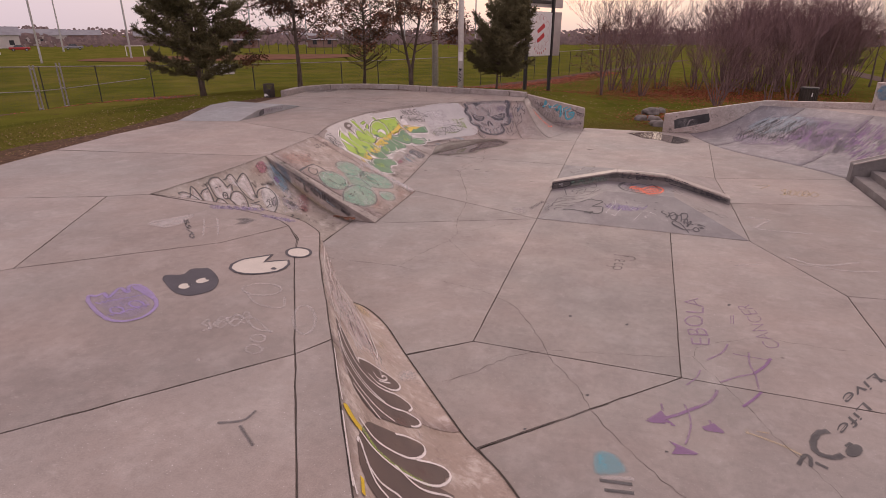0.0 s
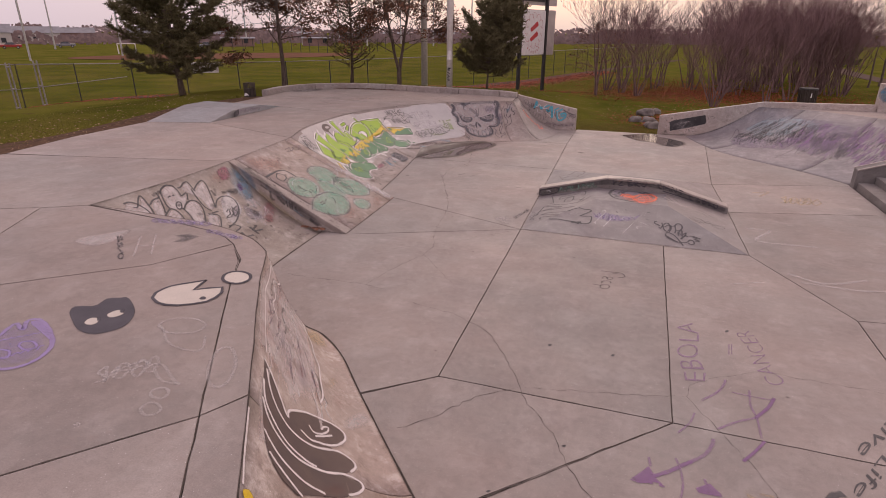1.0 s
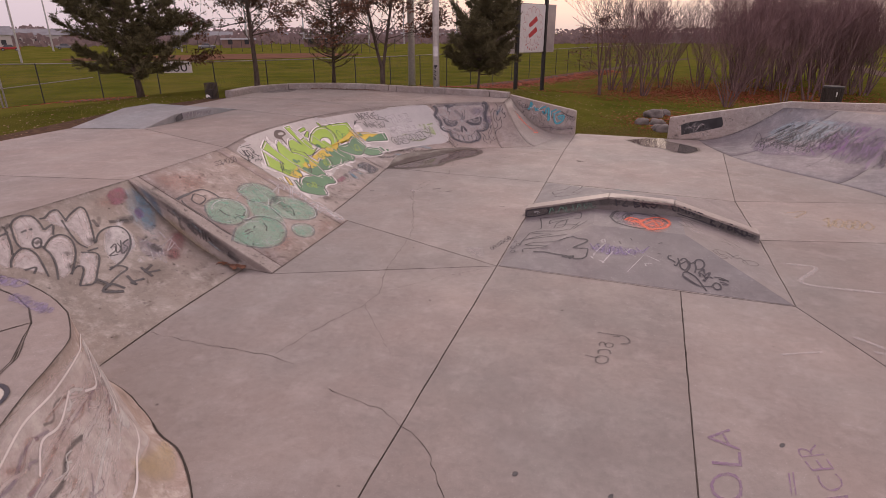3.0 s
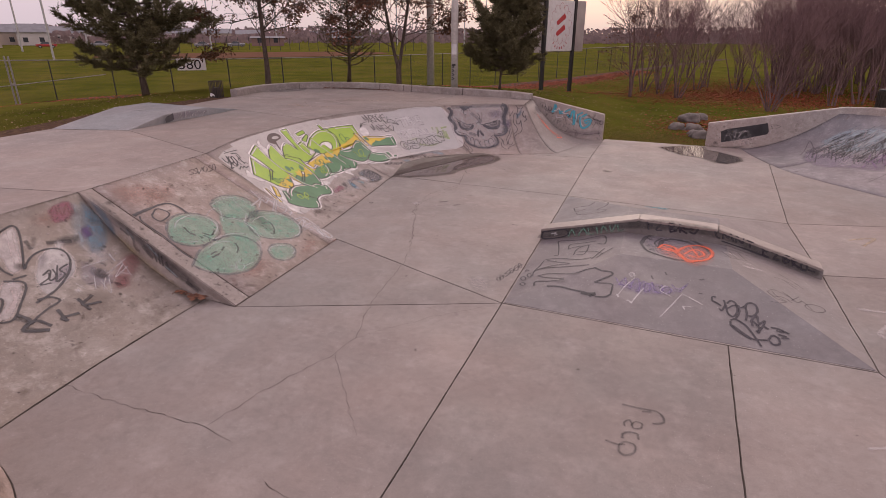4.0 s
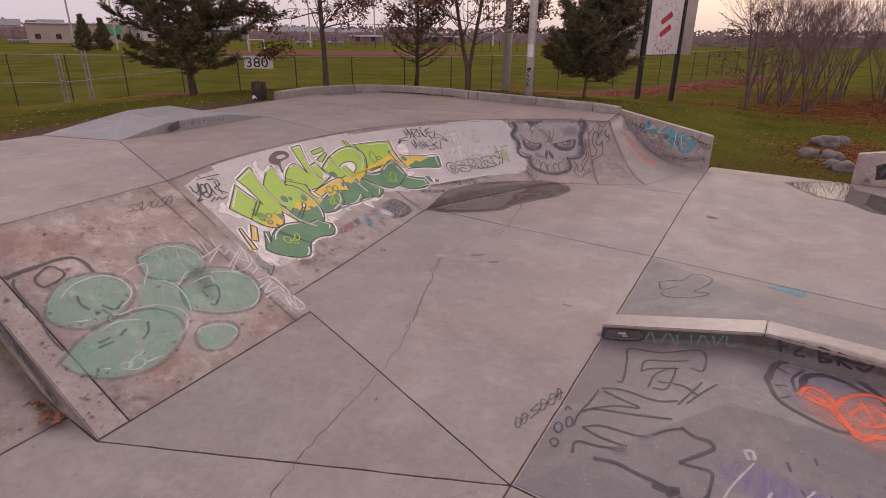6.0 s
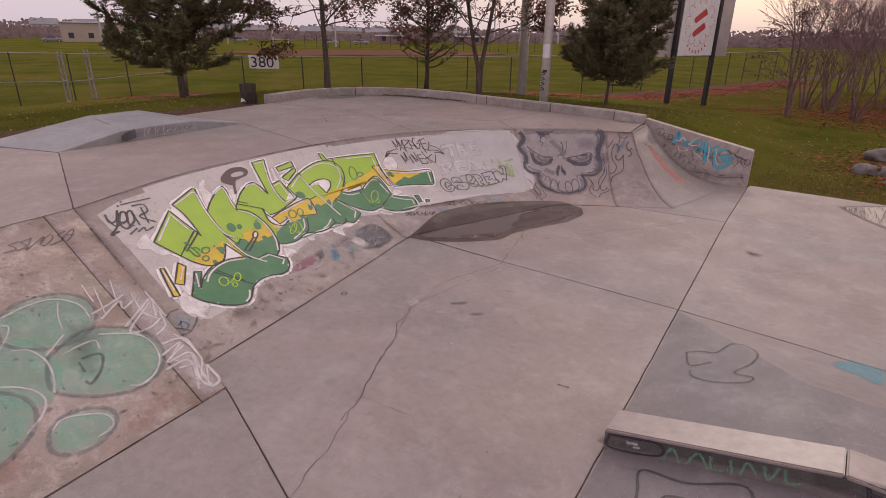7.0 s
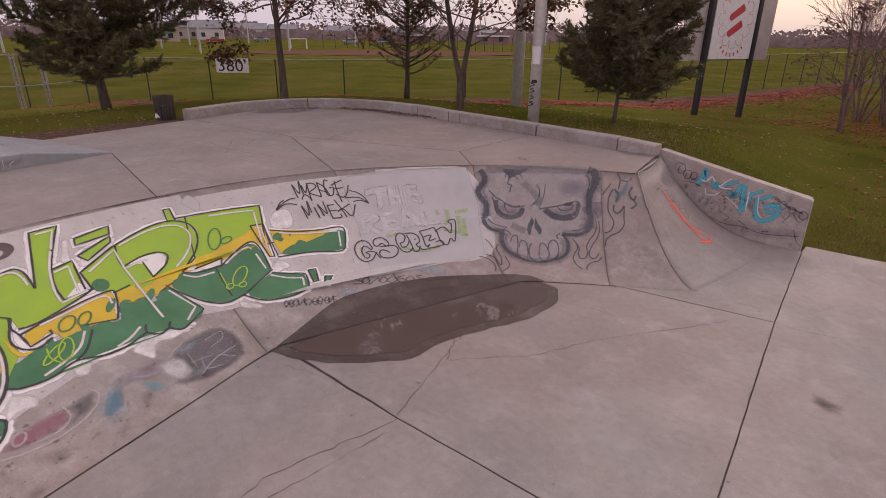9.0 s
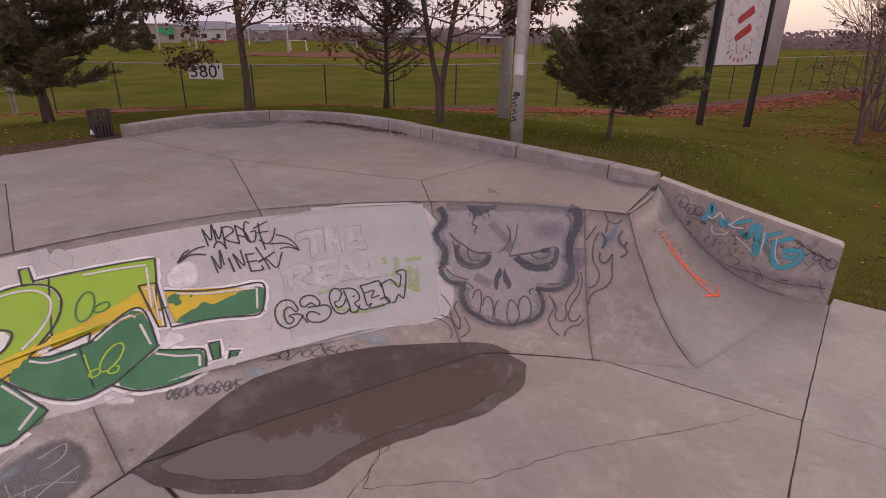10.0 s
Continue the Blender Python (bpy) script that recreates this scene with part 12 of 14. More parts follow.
stroke(bm, near_shape, [(1.2, 0.24), (1.17, 0.354), (1.2, 0.522), (1.19, 0.582)], 0.021, 0.00977)
stroke(bm, near_shape, [(1.25, 0), (1.15, 0), (1.06, 0.001), (1.01, 0.012)], 0.0147, 0.00984)
stroke(bm, near_shape, [(1.15, 0), (1.08, 0), (1.02, 0)], 0.0147, 0.00991)
stroke(bm, near_shape, [(1.89, 0.001), (1.48, 0.003), (1.32, 0.008)], 0.0126, 0.00998)
part('feather_edge', bm, chalk, near_ramp, 'white feather edges')
marks('feather_edge', lime_mist, near_ramp, 'thin green spray line',
      (stroke, near_shape, [(1.26, 0.094), (1.21, 0.154), (1.2, 0.27), (1.21, 0.437)], 0.04, 0.0085))
marks('paint_patch', yolk, near_ramp, 'yellow dabs',
      (fill, near_shape, [(1.3, 0.006), (1.32, 0.03), (1.28, 0.06), (1.26, 0.094), (1.23, 0.081), (1.24, 0.047), (1.27, 0.016)], 0.01057, 8),
      (stroke, near_shape, [(1.06, 0.045), (1.02, 0.039)], 0.03, 0.01064))
marks('old_patch', ghost, near_ramp, 'faded white patches',
      (fill, near_shape, [(2.66, 0.984), (2.61, 0.927), (2.56, 0.831), (2.51, 0.727), (2.5, 0.657), (2.55, 0.655), (2.66, 0.725), (2.75, 0.837), (2.76, 0.937), (2.71, 0.989)], 0.00521, 16),
      (fill, near_shape, [(1.84, 0.558), (1.84, 0.607), (1.63, 0.539), (1.6, 0.5)], 0.00528, 4),
      (fill, near_shape, [(1.49, 0.556), (1.54, 0.681), (1.51, 0.689), (1.44, 0.58)], 0.00535, 4))

# deck: painted faces and chalk
marks('painted_face', ink_deck, deck, 'black painted cat face',
      (fill, on_deck, [(-4.63, 4.18), (-4.7, 4.28), (-4.62, 4.33), (-4.53, 4.37), (-4.56, 4.52), (-4.46, 4.57), (-4.4, 4.61), (-4.21, 4.51), (-4.04, 4.37), (-3.94, 4.18), (-3.99, 4.04), (-4.11, 3.96), (-4.31, 4)], 0.00442, 20))
marks('painted_shape', fresh_white, deck, 'cream painted fish, eyes and spot',
      (fill, on_deck, [(-4.24, 4.18), (-4.22, 4.15), (-4.21, 4.11), (-4.22, 4.08), (-4.25, 4.07), (-4.29, 4.07), (-4.32, 4.08), (-4.35, 4.12), (-4.36, 4.15), (-4.35, 4.18), (-4.32, 4.2), (-4.28, 4.2)], 0.00549, 16),
      (fill, on_deck, [(-4.17, 4.37), (-4.14, 4.34), (-4.14, 4.3), (-4.16, 4.26), (-4.18, 4.24), (-4.22, 4.24), (-4.26, 4.26), (-4.28, 4.29), (-4.28, 4.33), (-4.27, 4.36), (-4.24, 4.39), (-4.2, 4.39)], 0.00556, 16),
      (fill, on_deck, [(-4.16, 4.68), (-4.22, 4.78), (-4.22, 4.87), (-4.2, 4.95), (-4.15, 5.01), (-4.07, 5.09), (-3.97, 5.19), (-3.95, 5.08), (-3.92, 4.96), (-3.82, 5.04), (-3.7, 5.11), (-3.62, 5.01), (-3.6, 4.9), (-3.62, 4.8), (-3.71, 4.71), (-3.82, 4.64), (-3.94, 4.61), (-4.04, 4.62)], 0.00463, 18, False),
      (fill, on_deck, [(-3.6, 5.41), (-3.57, 5.36), (-3.58, 5.31), (-3.6, 5.27), (-3.64, 5.24), (-3.7, 5.23), (-3.76, 5.24), (-3.82, 5.27), (-3.86, 5.31), (-3.88, 5.36), (-3.89, 5.41), (-3.86, 5.45), (-3.82, 5.48), (-3.76, 5.49), (-3.7, 5.48), (-3.64, 5.45)], 0.0047, 16))
bm = bmesh.new()
stroke(bm, on_deck, [(-3.97, 5.19), (-4.07, 5.09), (-4.15, 5.01), (-4.2, 4.95), (-4.22, 4.87), (-4.22, 4.78), (-4.16, 4.68), (-4.04, 4.62), (-3.94, 4.61), (-3.82, 4.64), (-3.71, 4.71), (-3.62, 4.8), (-3.6, 4.9), (-3.62, 5.01), (-3.7, 5.11), (-3.82, 5.04), (-3.92, 4.96), (-3.95, 5.08), (-3.97, 5.19)], 0.026, 0.00677, False)
stroke(bm, on_deck, [(-3.59, 5.41), (-3.57, 5.36), (-3.57, 5.31), (-3.59, 5.26), (-3.64, 5.23), (-3.7, 5.22), (-3.76, 5.23), (-3.82, 5.26), (-3.86, 5.31), (-3.89, 5.36), (-3.89, 5.41), (-3.87, 5.46), (-3.82, 5.49), (-3.76, 5.5), (-3.7, 5.49), (-3.64, 5.46), (-3.59, 5.41)], 0.026, 0.00684)
fill(bm, on_deck, [(-3.67, 4.86), (-3.66, 4.83), (-3.67, 4.82), (-3.69, 4.81), (-3.71, 4.81), (-3.74, 4.83), (-3.74, 4.85), (-3.74, 4.87), (-3.72, 4.88), (-3.69, 4.87)], 0.00691, 16)
fill(bm, on_deck, [(-4.24, 4.19), (-4.23, 4.17), (-4.23, 4.16), (-4.24, 4.15), (-4.26, 4.16), (-4.28, 4.18), (-4.3, 4.2), (-4.3, 4.21), (-4.29, 4.22), (-4.27, 4.21)], 0.00698, 16)
fill(bm, on_deck, [(-4.18, 4.38), (-4.16, 4.36), (-4.16, 4.35), (-4.18, 4.34), (-4.2, 4.35), (-4.22, 4.36), (-4.23, 4.38), (-4.23, 4.4), (-4.22, 4.4), (-4.2, 4.4)], 0.006, 16)
part('painted_outline', bm, ink_deck, deck, 'dark outline of the fish')
bm = bmesh.new()
stroke(bm, on_deck, [(-4.91, 3.54), (-5, 3.63), (-4.93, 3.64), (-4.92, 3.69), (-4.91, 3.72), (-4.79, 3.67), (-4.86, 3.83), (-4.85, 3.87), (-4.7, 3.82), (-4.82, 3.94), (-4.75, 3.99), (-4.54, 3.92), (-4.27, 3.76), (-4.16, 3.62), (-4.14, 3.47), (-4.22, 3.36), (-4.38, 3.33), (-4.64, 3.41), (-4.91, 3.54)], 0.036, 0.00507)
stroke(bm, on_deck, [(-4.41, 3.51), (-4.38, 3.48), (-4.39, 3.45), (-4.43, 3.44), (-4.48, 3.44), (-4.53, 3.47), (-4.56, 3.5), (-4.55, 3.53), (-4.51, 3.54), (-4.46, 3.54), (-4.41, 3.51)], 0.018, 0.00514)
stroke(bm, on_deck, [(-4.34, 3.68), (-4.32, 3.65), (-4.34, 3.62), (-4.38, 3.6), (-4.43, 3.61), (-4.48, 3.63), (-4.5, 3.66), (-4.49, 3.69), (-4.44, 3.71), (-4.39, 3.7), (-4.34, 3.68)], 0.018, 0.00521)
stroke(bm, on_deck, [(-4.81, 3.54), (-4.75, 3.53), (-4.76, 3.57)], 0.013, 0.00528)
stroke(bm, on_deck, [(-4.77, 3.58), (-4.72, 3.57), (-4.73, 3.61)], 0.013, 0.00535)
stroke(bm, on_deck, [(-4.74, 3.61), (-4.69, 3.61), (-4.69, 3.64)], 0.013, 0.00542)
stroke(bm, on_deck, [(-4.7, 3.65), (-4.66, 3.65), (-4.66, 3.68)], 0.013, 0.00549)
stroke(bm, on_deck, [(-4.67, 3.69), (-4.63, 3.69), (-4.62, 3.72)], 0.013, 0.00556)
stroke(bm, on_deck, [(-4.63, 3.72), (-4.6, 3.73), (-4.58, 3.75)], 0.013, 0.00563)
stroke(bm, on_deck, [(-4.59, 3.76), (-4.56, 3.77), (-4.55, 3.79)], 0.013, 0.0057)
stroke(bm, on_deck, [(-4.56, 3.8), (-4.53, 3.81), (-4.51, 3.83)], 0.013, 0.00577)
stroke(bm, on_deck, [(-4.52, 3.83), (-4.5, 3.85), (-4.47, 3.86)], 0.013, 0.00584)
stroke(bm, on_deck, [(-4.46, 3.37), (-4.46, 3.4), (-4.41, 3.4)], 0.013, 0.00591)
stroke(bm, on_deck, [(-4.43, 3.41), (-4.43, 3.45), (-4.39, 3.45)], 0.013, 0.00598)
stroke(bm, on_deck, [(-4.4, 3.45), (-4.4, 3.49), (-4.37, 3.5)], 0.013, 0.005)
stroke(bm, on_deck, [(-4.37, 3.5), (-4.38, 3.54), (-4.35, 3.55)], 0.013, 0.00507)
stroke(bm, on_deck, [(-4.34, 3.54), (-4.35, 3.59), (-4.32, 3.6)], 0.013, 0.00514)
stroke(bm, on_deck, [(-4.31, 3.58), (-4.32, 3.63), (-4.3, 3.65)], 0.013, 0.00521)
stroke(bm, on_deck, [(-4.27, 3.63), (-4.3, 3.68), (-4.28, 3.7)], 0.013, 0.00528)
fill(bm, on_deck, [(-4.81, 3.93), (-4.74, 3.98), (-4.53, 3.91), (-4.3, 3.77), (-4.46, 3.82), (-4.64, 3.88)], 0.00535, 6)
part('painted_face', bm, lilac, deck, 'faded purple face drawing')
marks('painted_face', lilac_mist, deck, 'thin lilac face fill',
      (fill, on_deck, [(-4.91, 3.54), (-5, 3.63), (-4.92, 3.69), (-4.86, 3.83), (-4.82, 3.94), (-4.75, 3.99), (-4.54, 3.92), (-4.27, 3.76), (-4.16, 3.62), (-4.14, 3.47), (-4.22, 3.36), (-4.38, 3.33), (-4.64, 3.41)], 0.00462, 12))
marks('chalk_drawing', ghost, deck, 'pale chalk shapes',
      (fill, on_deck, [(-6.28, 5.51), (-6.35, 5.66), (-6.19, 5.9), (-6.02, 6.12), (-5.83, 5.74), (-5.92, 5.48)], 0.00449, 6),
      (stroke, on_deck, [(-6.29, 5.56), (-6.18, 5.72), (-5.87, 5.78), (-6, 6.1)], 0.014, 0.00456),
      (stroke, on_deck, [(-5.69, 5.97), (-5.22, 5.43)], 0.02, 0.00463),
      (stroke, on_deck, [(-5.56, 6.08), (-5.07, 5.54)], 0.02, 0.0047),
      (stroke, on_deck, [(-5.44, 5.69), (-5.3, 5.8)], 0.02, 0.00477))
bm = bmesh.new()
stroke(bm, on_deck, [(-3.54, 3.66), (-3.53, 3.57), (-3.46, 3.55), (-3.41, 3.52), (-3.44, 3.46)], 0.02, 0.00428)
stroke(bm, on_deck, [(-3.54, 3.65), (-3.45, 3.57), (-3.38, 3.49), (-3.42, 3.58), (-3.46, 3.68), (-3.36, 3.57)], 0.02, 0.00435)
stroke(bm, on_deck, [(-3.43, 3.64), (-3.46, 3.73), (-3.37, 3.71), (-3.31, 3.58), (-3.39, 3.57), (-3.39, 3.65), (-3.3, 3.69)], 0.02, 0.00442)
stroke(bm, on_deck, [(-3.33, 3.72), (-3.37, 3.82), (-3.29, 3.79), (-3.21, 3.64), (-3.3, 3.66), (-3.31, 3.74), (-3.23, 3.75)], 0.02, 0.00449)
stroke(bm, on_deck, [(-3.27, 3.78), (-3.32, 3.89), (-3.22, 3.84), (-3.16, 3.72), (-3.23, 3.72), (-3.24, 3.8), (-3.16, 3.82)], 0.02, 0.00456)
part('chalk_drawing', bm, chalk_faint, deck, 'faint chalk drawings')
marks('chalk_drawing', chalk_faint, deck, 'faint chalk drawings',
      (stroke, on_deck, [(-3.29, 4.42), (-3.28, 4.36), (-3.31, 4.29), (-3.4, 4.24), (-3.5, 4.22), (-3.6, 4.24), (-3.67, 4.28), (-3.69, 4.35), (-3.65, 4.42), (-3.57, 4.47), (-3.46, 4.49), (-3.36, 4.47), (-3.29, 4.42)], 0.02, 0.00484),
      (stroke, on_deck, [(-3.64, 4.29), (-3.35, 4.08), (-3.05, 4.08), (-3.16, 4.28)], 0.02, 0.00491),
      (stroke, on_deck, [(-3.44, 3.6), (-3.32, 3.81), (-3.02, 3.66), (-2.84, 3.67)], 0.02, 0.00498),
      (stroke, on_deck, [(-3.15, 3.82), (-2.98, 3.72), (-2.85, 3.65)], 0.02, 0.004),
      (stroke, on_deck, [(-2.84, 3.55), (-2.83, 3.52), (-2.84, 3.49), (-2.88, 3.48), (-2.92, 3.48), (-2.96, 3.51), (-2.97, 3.54), (-2.95, 3.57), (-2.92, 3.59), (-2.87, 3.58), (-2.84, 3.55)], 0.02, 0.00407),
      (stroke, on_deck, [(-2.75, 3.4), (-2.74, 3.36), (-2.75, 3.33), (-2.79, 3.31), (-2.84, 3.32), (-2.88, 3.35), (-2.89, 3.38), (-2.88, 3.42), (-2.83, 3.43), (-2.79, 3.42), (-2.75, 3.4)], 0.02, 0.00414),
      (fill, on_deck, [(-3.1, 3.09), (-3.1, 3.08), (-3.1, 3.06), (-3.12, 3.06), (-3.14, 3.06), (-3.16, 3.07), (-3.16, 3.08), (-3.16, 3.1), (-3.14, 3.1), (-3.12, 3.1)], 0.00421, 16),
      (stroke, on_deck, [(-2.62, 3.99), (-2.55, 3.84), (-2.55, 3.75), (-2.6, 3.73), (-2.7, 3.79), (-2.81, 3.92), (-2.89, 4.07), (-2.9, 4.18), (-2.84, 4.2), (-2.73, 4.12), (-2.62, 3.99)], 0.025, 0.00463))
bm = bmesh.new()
stroke(bm, on_deck, [(-5.77, 5.77), (-5.92, 5.88), (-5.81, 5.76), (-5.77, 5.71), (-5.96, 5.87)], 0.02, 0.00477)
stroke(bm, on_deck, [(-5.62, 5.64), (-5.72, 5.71), (-5.65, 5.63), (-5.62, 5.59), (-5.76, 5.69)], 0.02, 0.00484)
stroke(bm, on_deck, [(-5.6, 5.63), (-5.59, 5.58), (-5.61, 5.56), (-5.51, 5.51), (-5.42, 5.46), (-5.42, 5.42)], 0.02, 0.00491)
stroke(bm, on_deck, [(-5.34, 5.4), (-5.43, 5.45), (-5.37, 5.36), (-5.27, 5.31), (-5.32, 5.38)], 0.02, 0.00498)
part('chalk_drawing', bm, smoke, deck, 'faint dark marks')
marks('chalk_drawing', smoke, deck, 'faint dark marks',
      (fill, on_deck, [(-5.35, 6.14), (-5.18, 6.27), (-4.97, 6.22), (-5.01, 6), (-5.17, 5.9), (-5.17, 6.08)], 0.0047, 5, False),
      (stroke, on_deck, [(-2.44, 2.51), (-2.3, 2.59), (-2.28, 2.71)], 0.02, 0.004),
      (stroke, on_deck, [(-2.28, 2.54), (-2.07, 2.41)], 0.02, 0.00407))
bm = bmesh.new()
stroke(bm, on_deck, [(-6.09, 6.58), (-6.04, 6.5), (-5.94, 6.46), (-5.95, 6.52), (-6.06, 6.57)], 0.05, 0.00414)
stroke(bm, on_deck, [(-5.97, 6.6), (-6, 6.57), (-5.89, 6.53), (-5.84, 6.5), (-5.9, 6.47)], 0.05, 0.00421)
stroke(bm, on_deck, [(-5.9, 6.62), (-5.87, 6.54), (-5.76, 6.5), (-5.75, 6.56), (-5.86, 6.61)], 0.05, 0.00428)
stroke(bm, on_deck, [(-5.85, 6.64), (-5.73, 6.56), (-5.66, 6.5), (-5.67, 6.56), (-5.7, 6.64), (-5.58, 6.55)], 0.05, 0.00435)
stroke(bm, on_deck, [(-5.75, 6.66), (-5.62, 6.58), (-5.57, 6.53), (-5.57, 6.58), (-5.6, 6.66), (-5.48, 6.57)], 0.05, 0.00442)
stroke(bm, on_deck, [(-5.56, 6.62), (-5.59, 6.68), (-5.49, 6.64), (-5.43, 6.55), (-5.53, 6.57), (-5.52, 6.62), (-5.41, 6.61)], 0.05, 0.00449)
stroke(bm, on_deck, [(-5.47, 6.7), (-5.44, 6.61), (-5.33, 6.57), (-5.34, 6.63), (-5.44, 6.68)], 0.05, 0.00456)
stroke(bm, on_deck, [(-5.36, 6.72), (-5.34, 6.63), (-5.22, 6.58), (-5.22, 6.66), (-5.32, 6.7)], 0.05, 0.00463)
part('paint_mist', bm, lilac_mist, deck, 'faint purple overspray near the lip')
bm = bmesh.new()
stroke(bm, on_deck, [(-5.08, 6.48), (-5.06, 6.43), (-4.98, 6.37), (-4.99, 6.42), (-5.07, 6.48)], 0.04, 0.0047)
stroke(bm, on_deck, [(-4.99, 6.48), (-4.98, 6.42), (-4.9, 6.37), (-4.88, 6.4), (-4.97, 6.47)], 0.04, 0.00477)
stroke(bm, on_deck, [(-4.9, 6.42), (-4.91, 6.47), (-4.83, 6.41), (-4.81, 6.36), (-4.88, 6.39), (-4.86, 6.41), (-4.78, 6.38)], 0.04, 0.00484)
stroke(bm, on_deck, [(-4.8, 6.44), (-4.8, 6.39), (-4.72, 6.34), (-4.71, 6.38), (-4.78, 6.43)], 0.04, 0.00491)
stroke(bm, on_deck, [(-4.68, 6.42), (-4.72, 6.41), (-4.64, 6.37), (-4.6, 6.34), (-4.67, 6.32)], 0.04, 0.00498)
stroke(bm, on_deck, [(-4.65, 6.38), (-4.66, 6.43), (-4.59, 6.38), (-4.57, 6.32), (-4.63, 6.35), (-4.62, 6.38), (-4.55, 6.35)], 0.04, 0.004)
stroke(bm, on_deck, [(-4.62, 6.42), (-4.56, 6.36), (-4.52, 6.3), (-4.52, 6.34), (-4.52, 6.39), (-4.45, 6.32)], 0.04, 0.00407)
part('paint_mist', bm, lilac_mist, deck, 'faint purple overspray near the lip')
marks('chalk_drawing', yolk_mist, deck, 'faint yellow chalk lines',
      (stroke, on_deck, [(-10.6, 18.85), (-11.29, 19.38), (-11.62, 19.62)], 0.02, 0.00414),
      (stroke, on_deck, [(-11.55, 19.15), (-10.86, 19.05), (-10.3, 19.1), (-9.79, 19.24)], 0.02, 0.00421),
      (stroke, on_deck, [(-10.92, 20.66), (-9.98, 20.99), (-8.72, 21.29)], 0.02, 0.00428),
      (stroke, on_deck, [(-10.31, 20.27), (-10.61, 21.77)], 0.02, 0.00435),
      (stroke, on_deck, [(-11, 19.54), (-11.32, 19.89)], 0.02, 0.00442))
marks('tag', rust, deck, 'small red letter',
      (letters, on_deck, 'R', (-6.62, 21.66), (0.14, 0.06), (-0.16, 0.18), 0.004, 0.0))

# floor: sprayed words and marks
marks('sprayed_word', purple, floor, 'faded purple sprayed words',
      (letters, on_floor, 'EBOLA', (1.04, 7.03), (-0.05, 1.4), (-0.26, -0.07), 0.005, -0.012),
      (letters, on_floor, 'CANCER', (1.85, 7.26), (-0.19, 1.21), (-0.2, -0.1), 0.005, -0.02),
      (letters, on_floor, '=', (1.41, 7.76), (0.01, 0.26), (-0.1, -0.05), 0.005, 0.0))
marks('sprayed_arrow', purple_strong, floor, 'purple sprayed arrow heads',
      (fill, on_floor, [(0.32, 5.2), (0.48, 5.44), (0.52, 5.39), (0.55, 5.31), (0.63, 5.23), (0.54, 5.24), (0.4, 5.19)], 0.00549, 8, False),
      (fill, on_floor, [(0.54, 4.98), (0.69, 4.93), (0.85, 4.87), (0.75, 4.84), (0.57, 4.78), (0.61, 4.9)], 0.00556, 8, False),
      (fill, on_floor, [(0.85, 5.3), (0.98, 5.41), (1.09, 5.28), (0.98, 5.26), (0.88, 5.25)], 0.00563, 6, False),
      (stroke, on_floor, [(0.52, 5.32), (0.65, 5.43), (0.78, 5.57), (0.85, 5.64)], 0.035, 0.0057),
      (stroke, on_floor, [(1.47, 6.52), (1.61, 6.74), (1.7, 6.95)], 0.03, 0.00577),
      (stroke, on_floor, [(1.28, 5.8), (1.4, 5.98), (1.5, 6.16)], 0.025, 0.00584))
marks('sprayed_arrow', purple, floor, 'thin purple sprayed lines',
      (stroke, on_floor, [(0.85, 5.64), (0.96, 5.77), (1.03, 5.93), (1.05, 6.03)], 0.03, 0.00591),
      (stroke, on_floor, [(0.71, 5.63), (0.75, 5.47), (0.76, 5.27), (0.72, 5.04), (0.7, 4.97)], 0.016, 0.00598),
      (stroke, on_floor, [(1.1, 6.2), (1.27, 6.37), (1.47, 6.52)], 0.022, 0.005),
      (stroke, on_floor, [(1.47, 7.01), (1.45, 6.71), (1.48, 6.53), (1.48, 6.2)], 0.018, 0.00507),
      (stroke, on_floor, [(1.29, 6.91), (1.52, 6.9), (1.69, 6.91)], 0.014, 0.00514),
      (stroke, on_floor, [(0.98, 6.64), (1.14, 6.85), (1.21, 7), (1.25, 7.14)], 0.022, 0.00521),
      (stroke, on_floor, [(0.74, 6.01), (0.85, 6.21), (0.9, 6.39)], 0.016, 0.00528),
      (stroke, on_floor, [(0.94, 5.44), (0.95, 5.38)], 0.02, 0.00535),
      (stroke, on_floor, [(0.48, 5.56), (0.5, 5.44)], 0.02, 0.00542))
marks('paint_mist', yolk_mist, floor, 'faint yellow spray',
      (fill, on_floor, [(1.32, 5.43), (1.3, 5.38), (1.27, 5.36), (1.24, 5.36), (1.23, 5.39), (1.25, 5.44), (1.28, 5.47), (1.31, 5.46)], 0.00449, 16),
      (stroke, on_floor, [(1.26, 5.37), (1.41, 5.33), (1.58, 5.27), (1.73, 5.17)], 0.03, 0.00456),
      (stroke, on_floor, [(1.36, 5.42), (1.47, 5.43)], 0.02, 0.00463))
marks('spray_patch', cyan_mist, floor, 'soft light blue spray patch',
      (fill, on_floor, [(-0.11, 4.55), (-0.04, 4.62), (0.08, 4.62), (0.18, 4.52), (0.21, 4.38), (-0.06, 4.27)], 0.0052, 8))
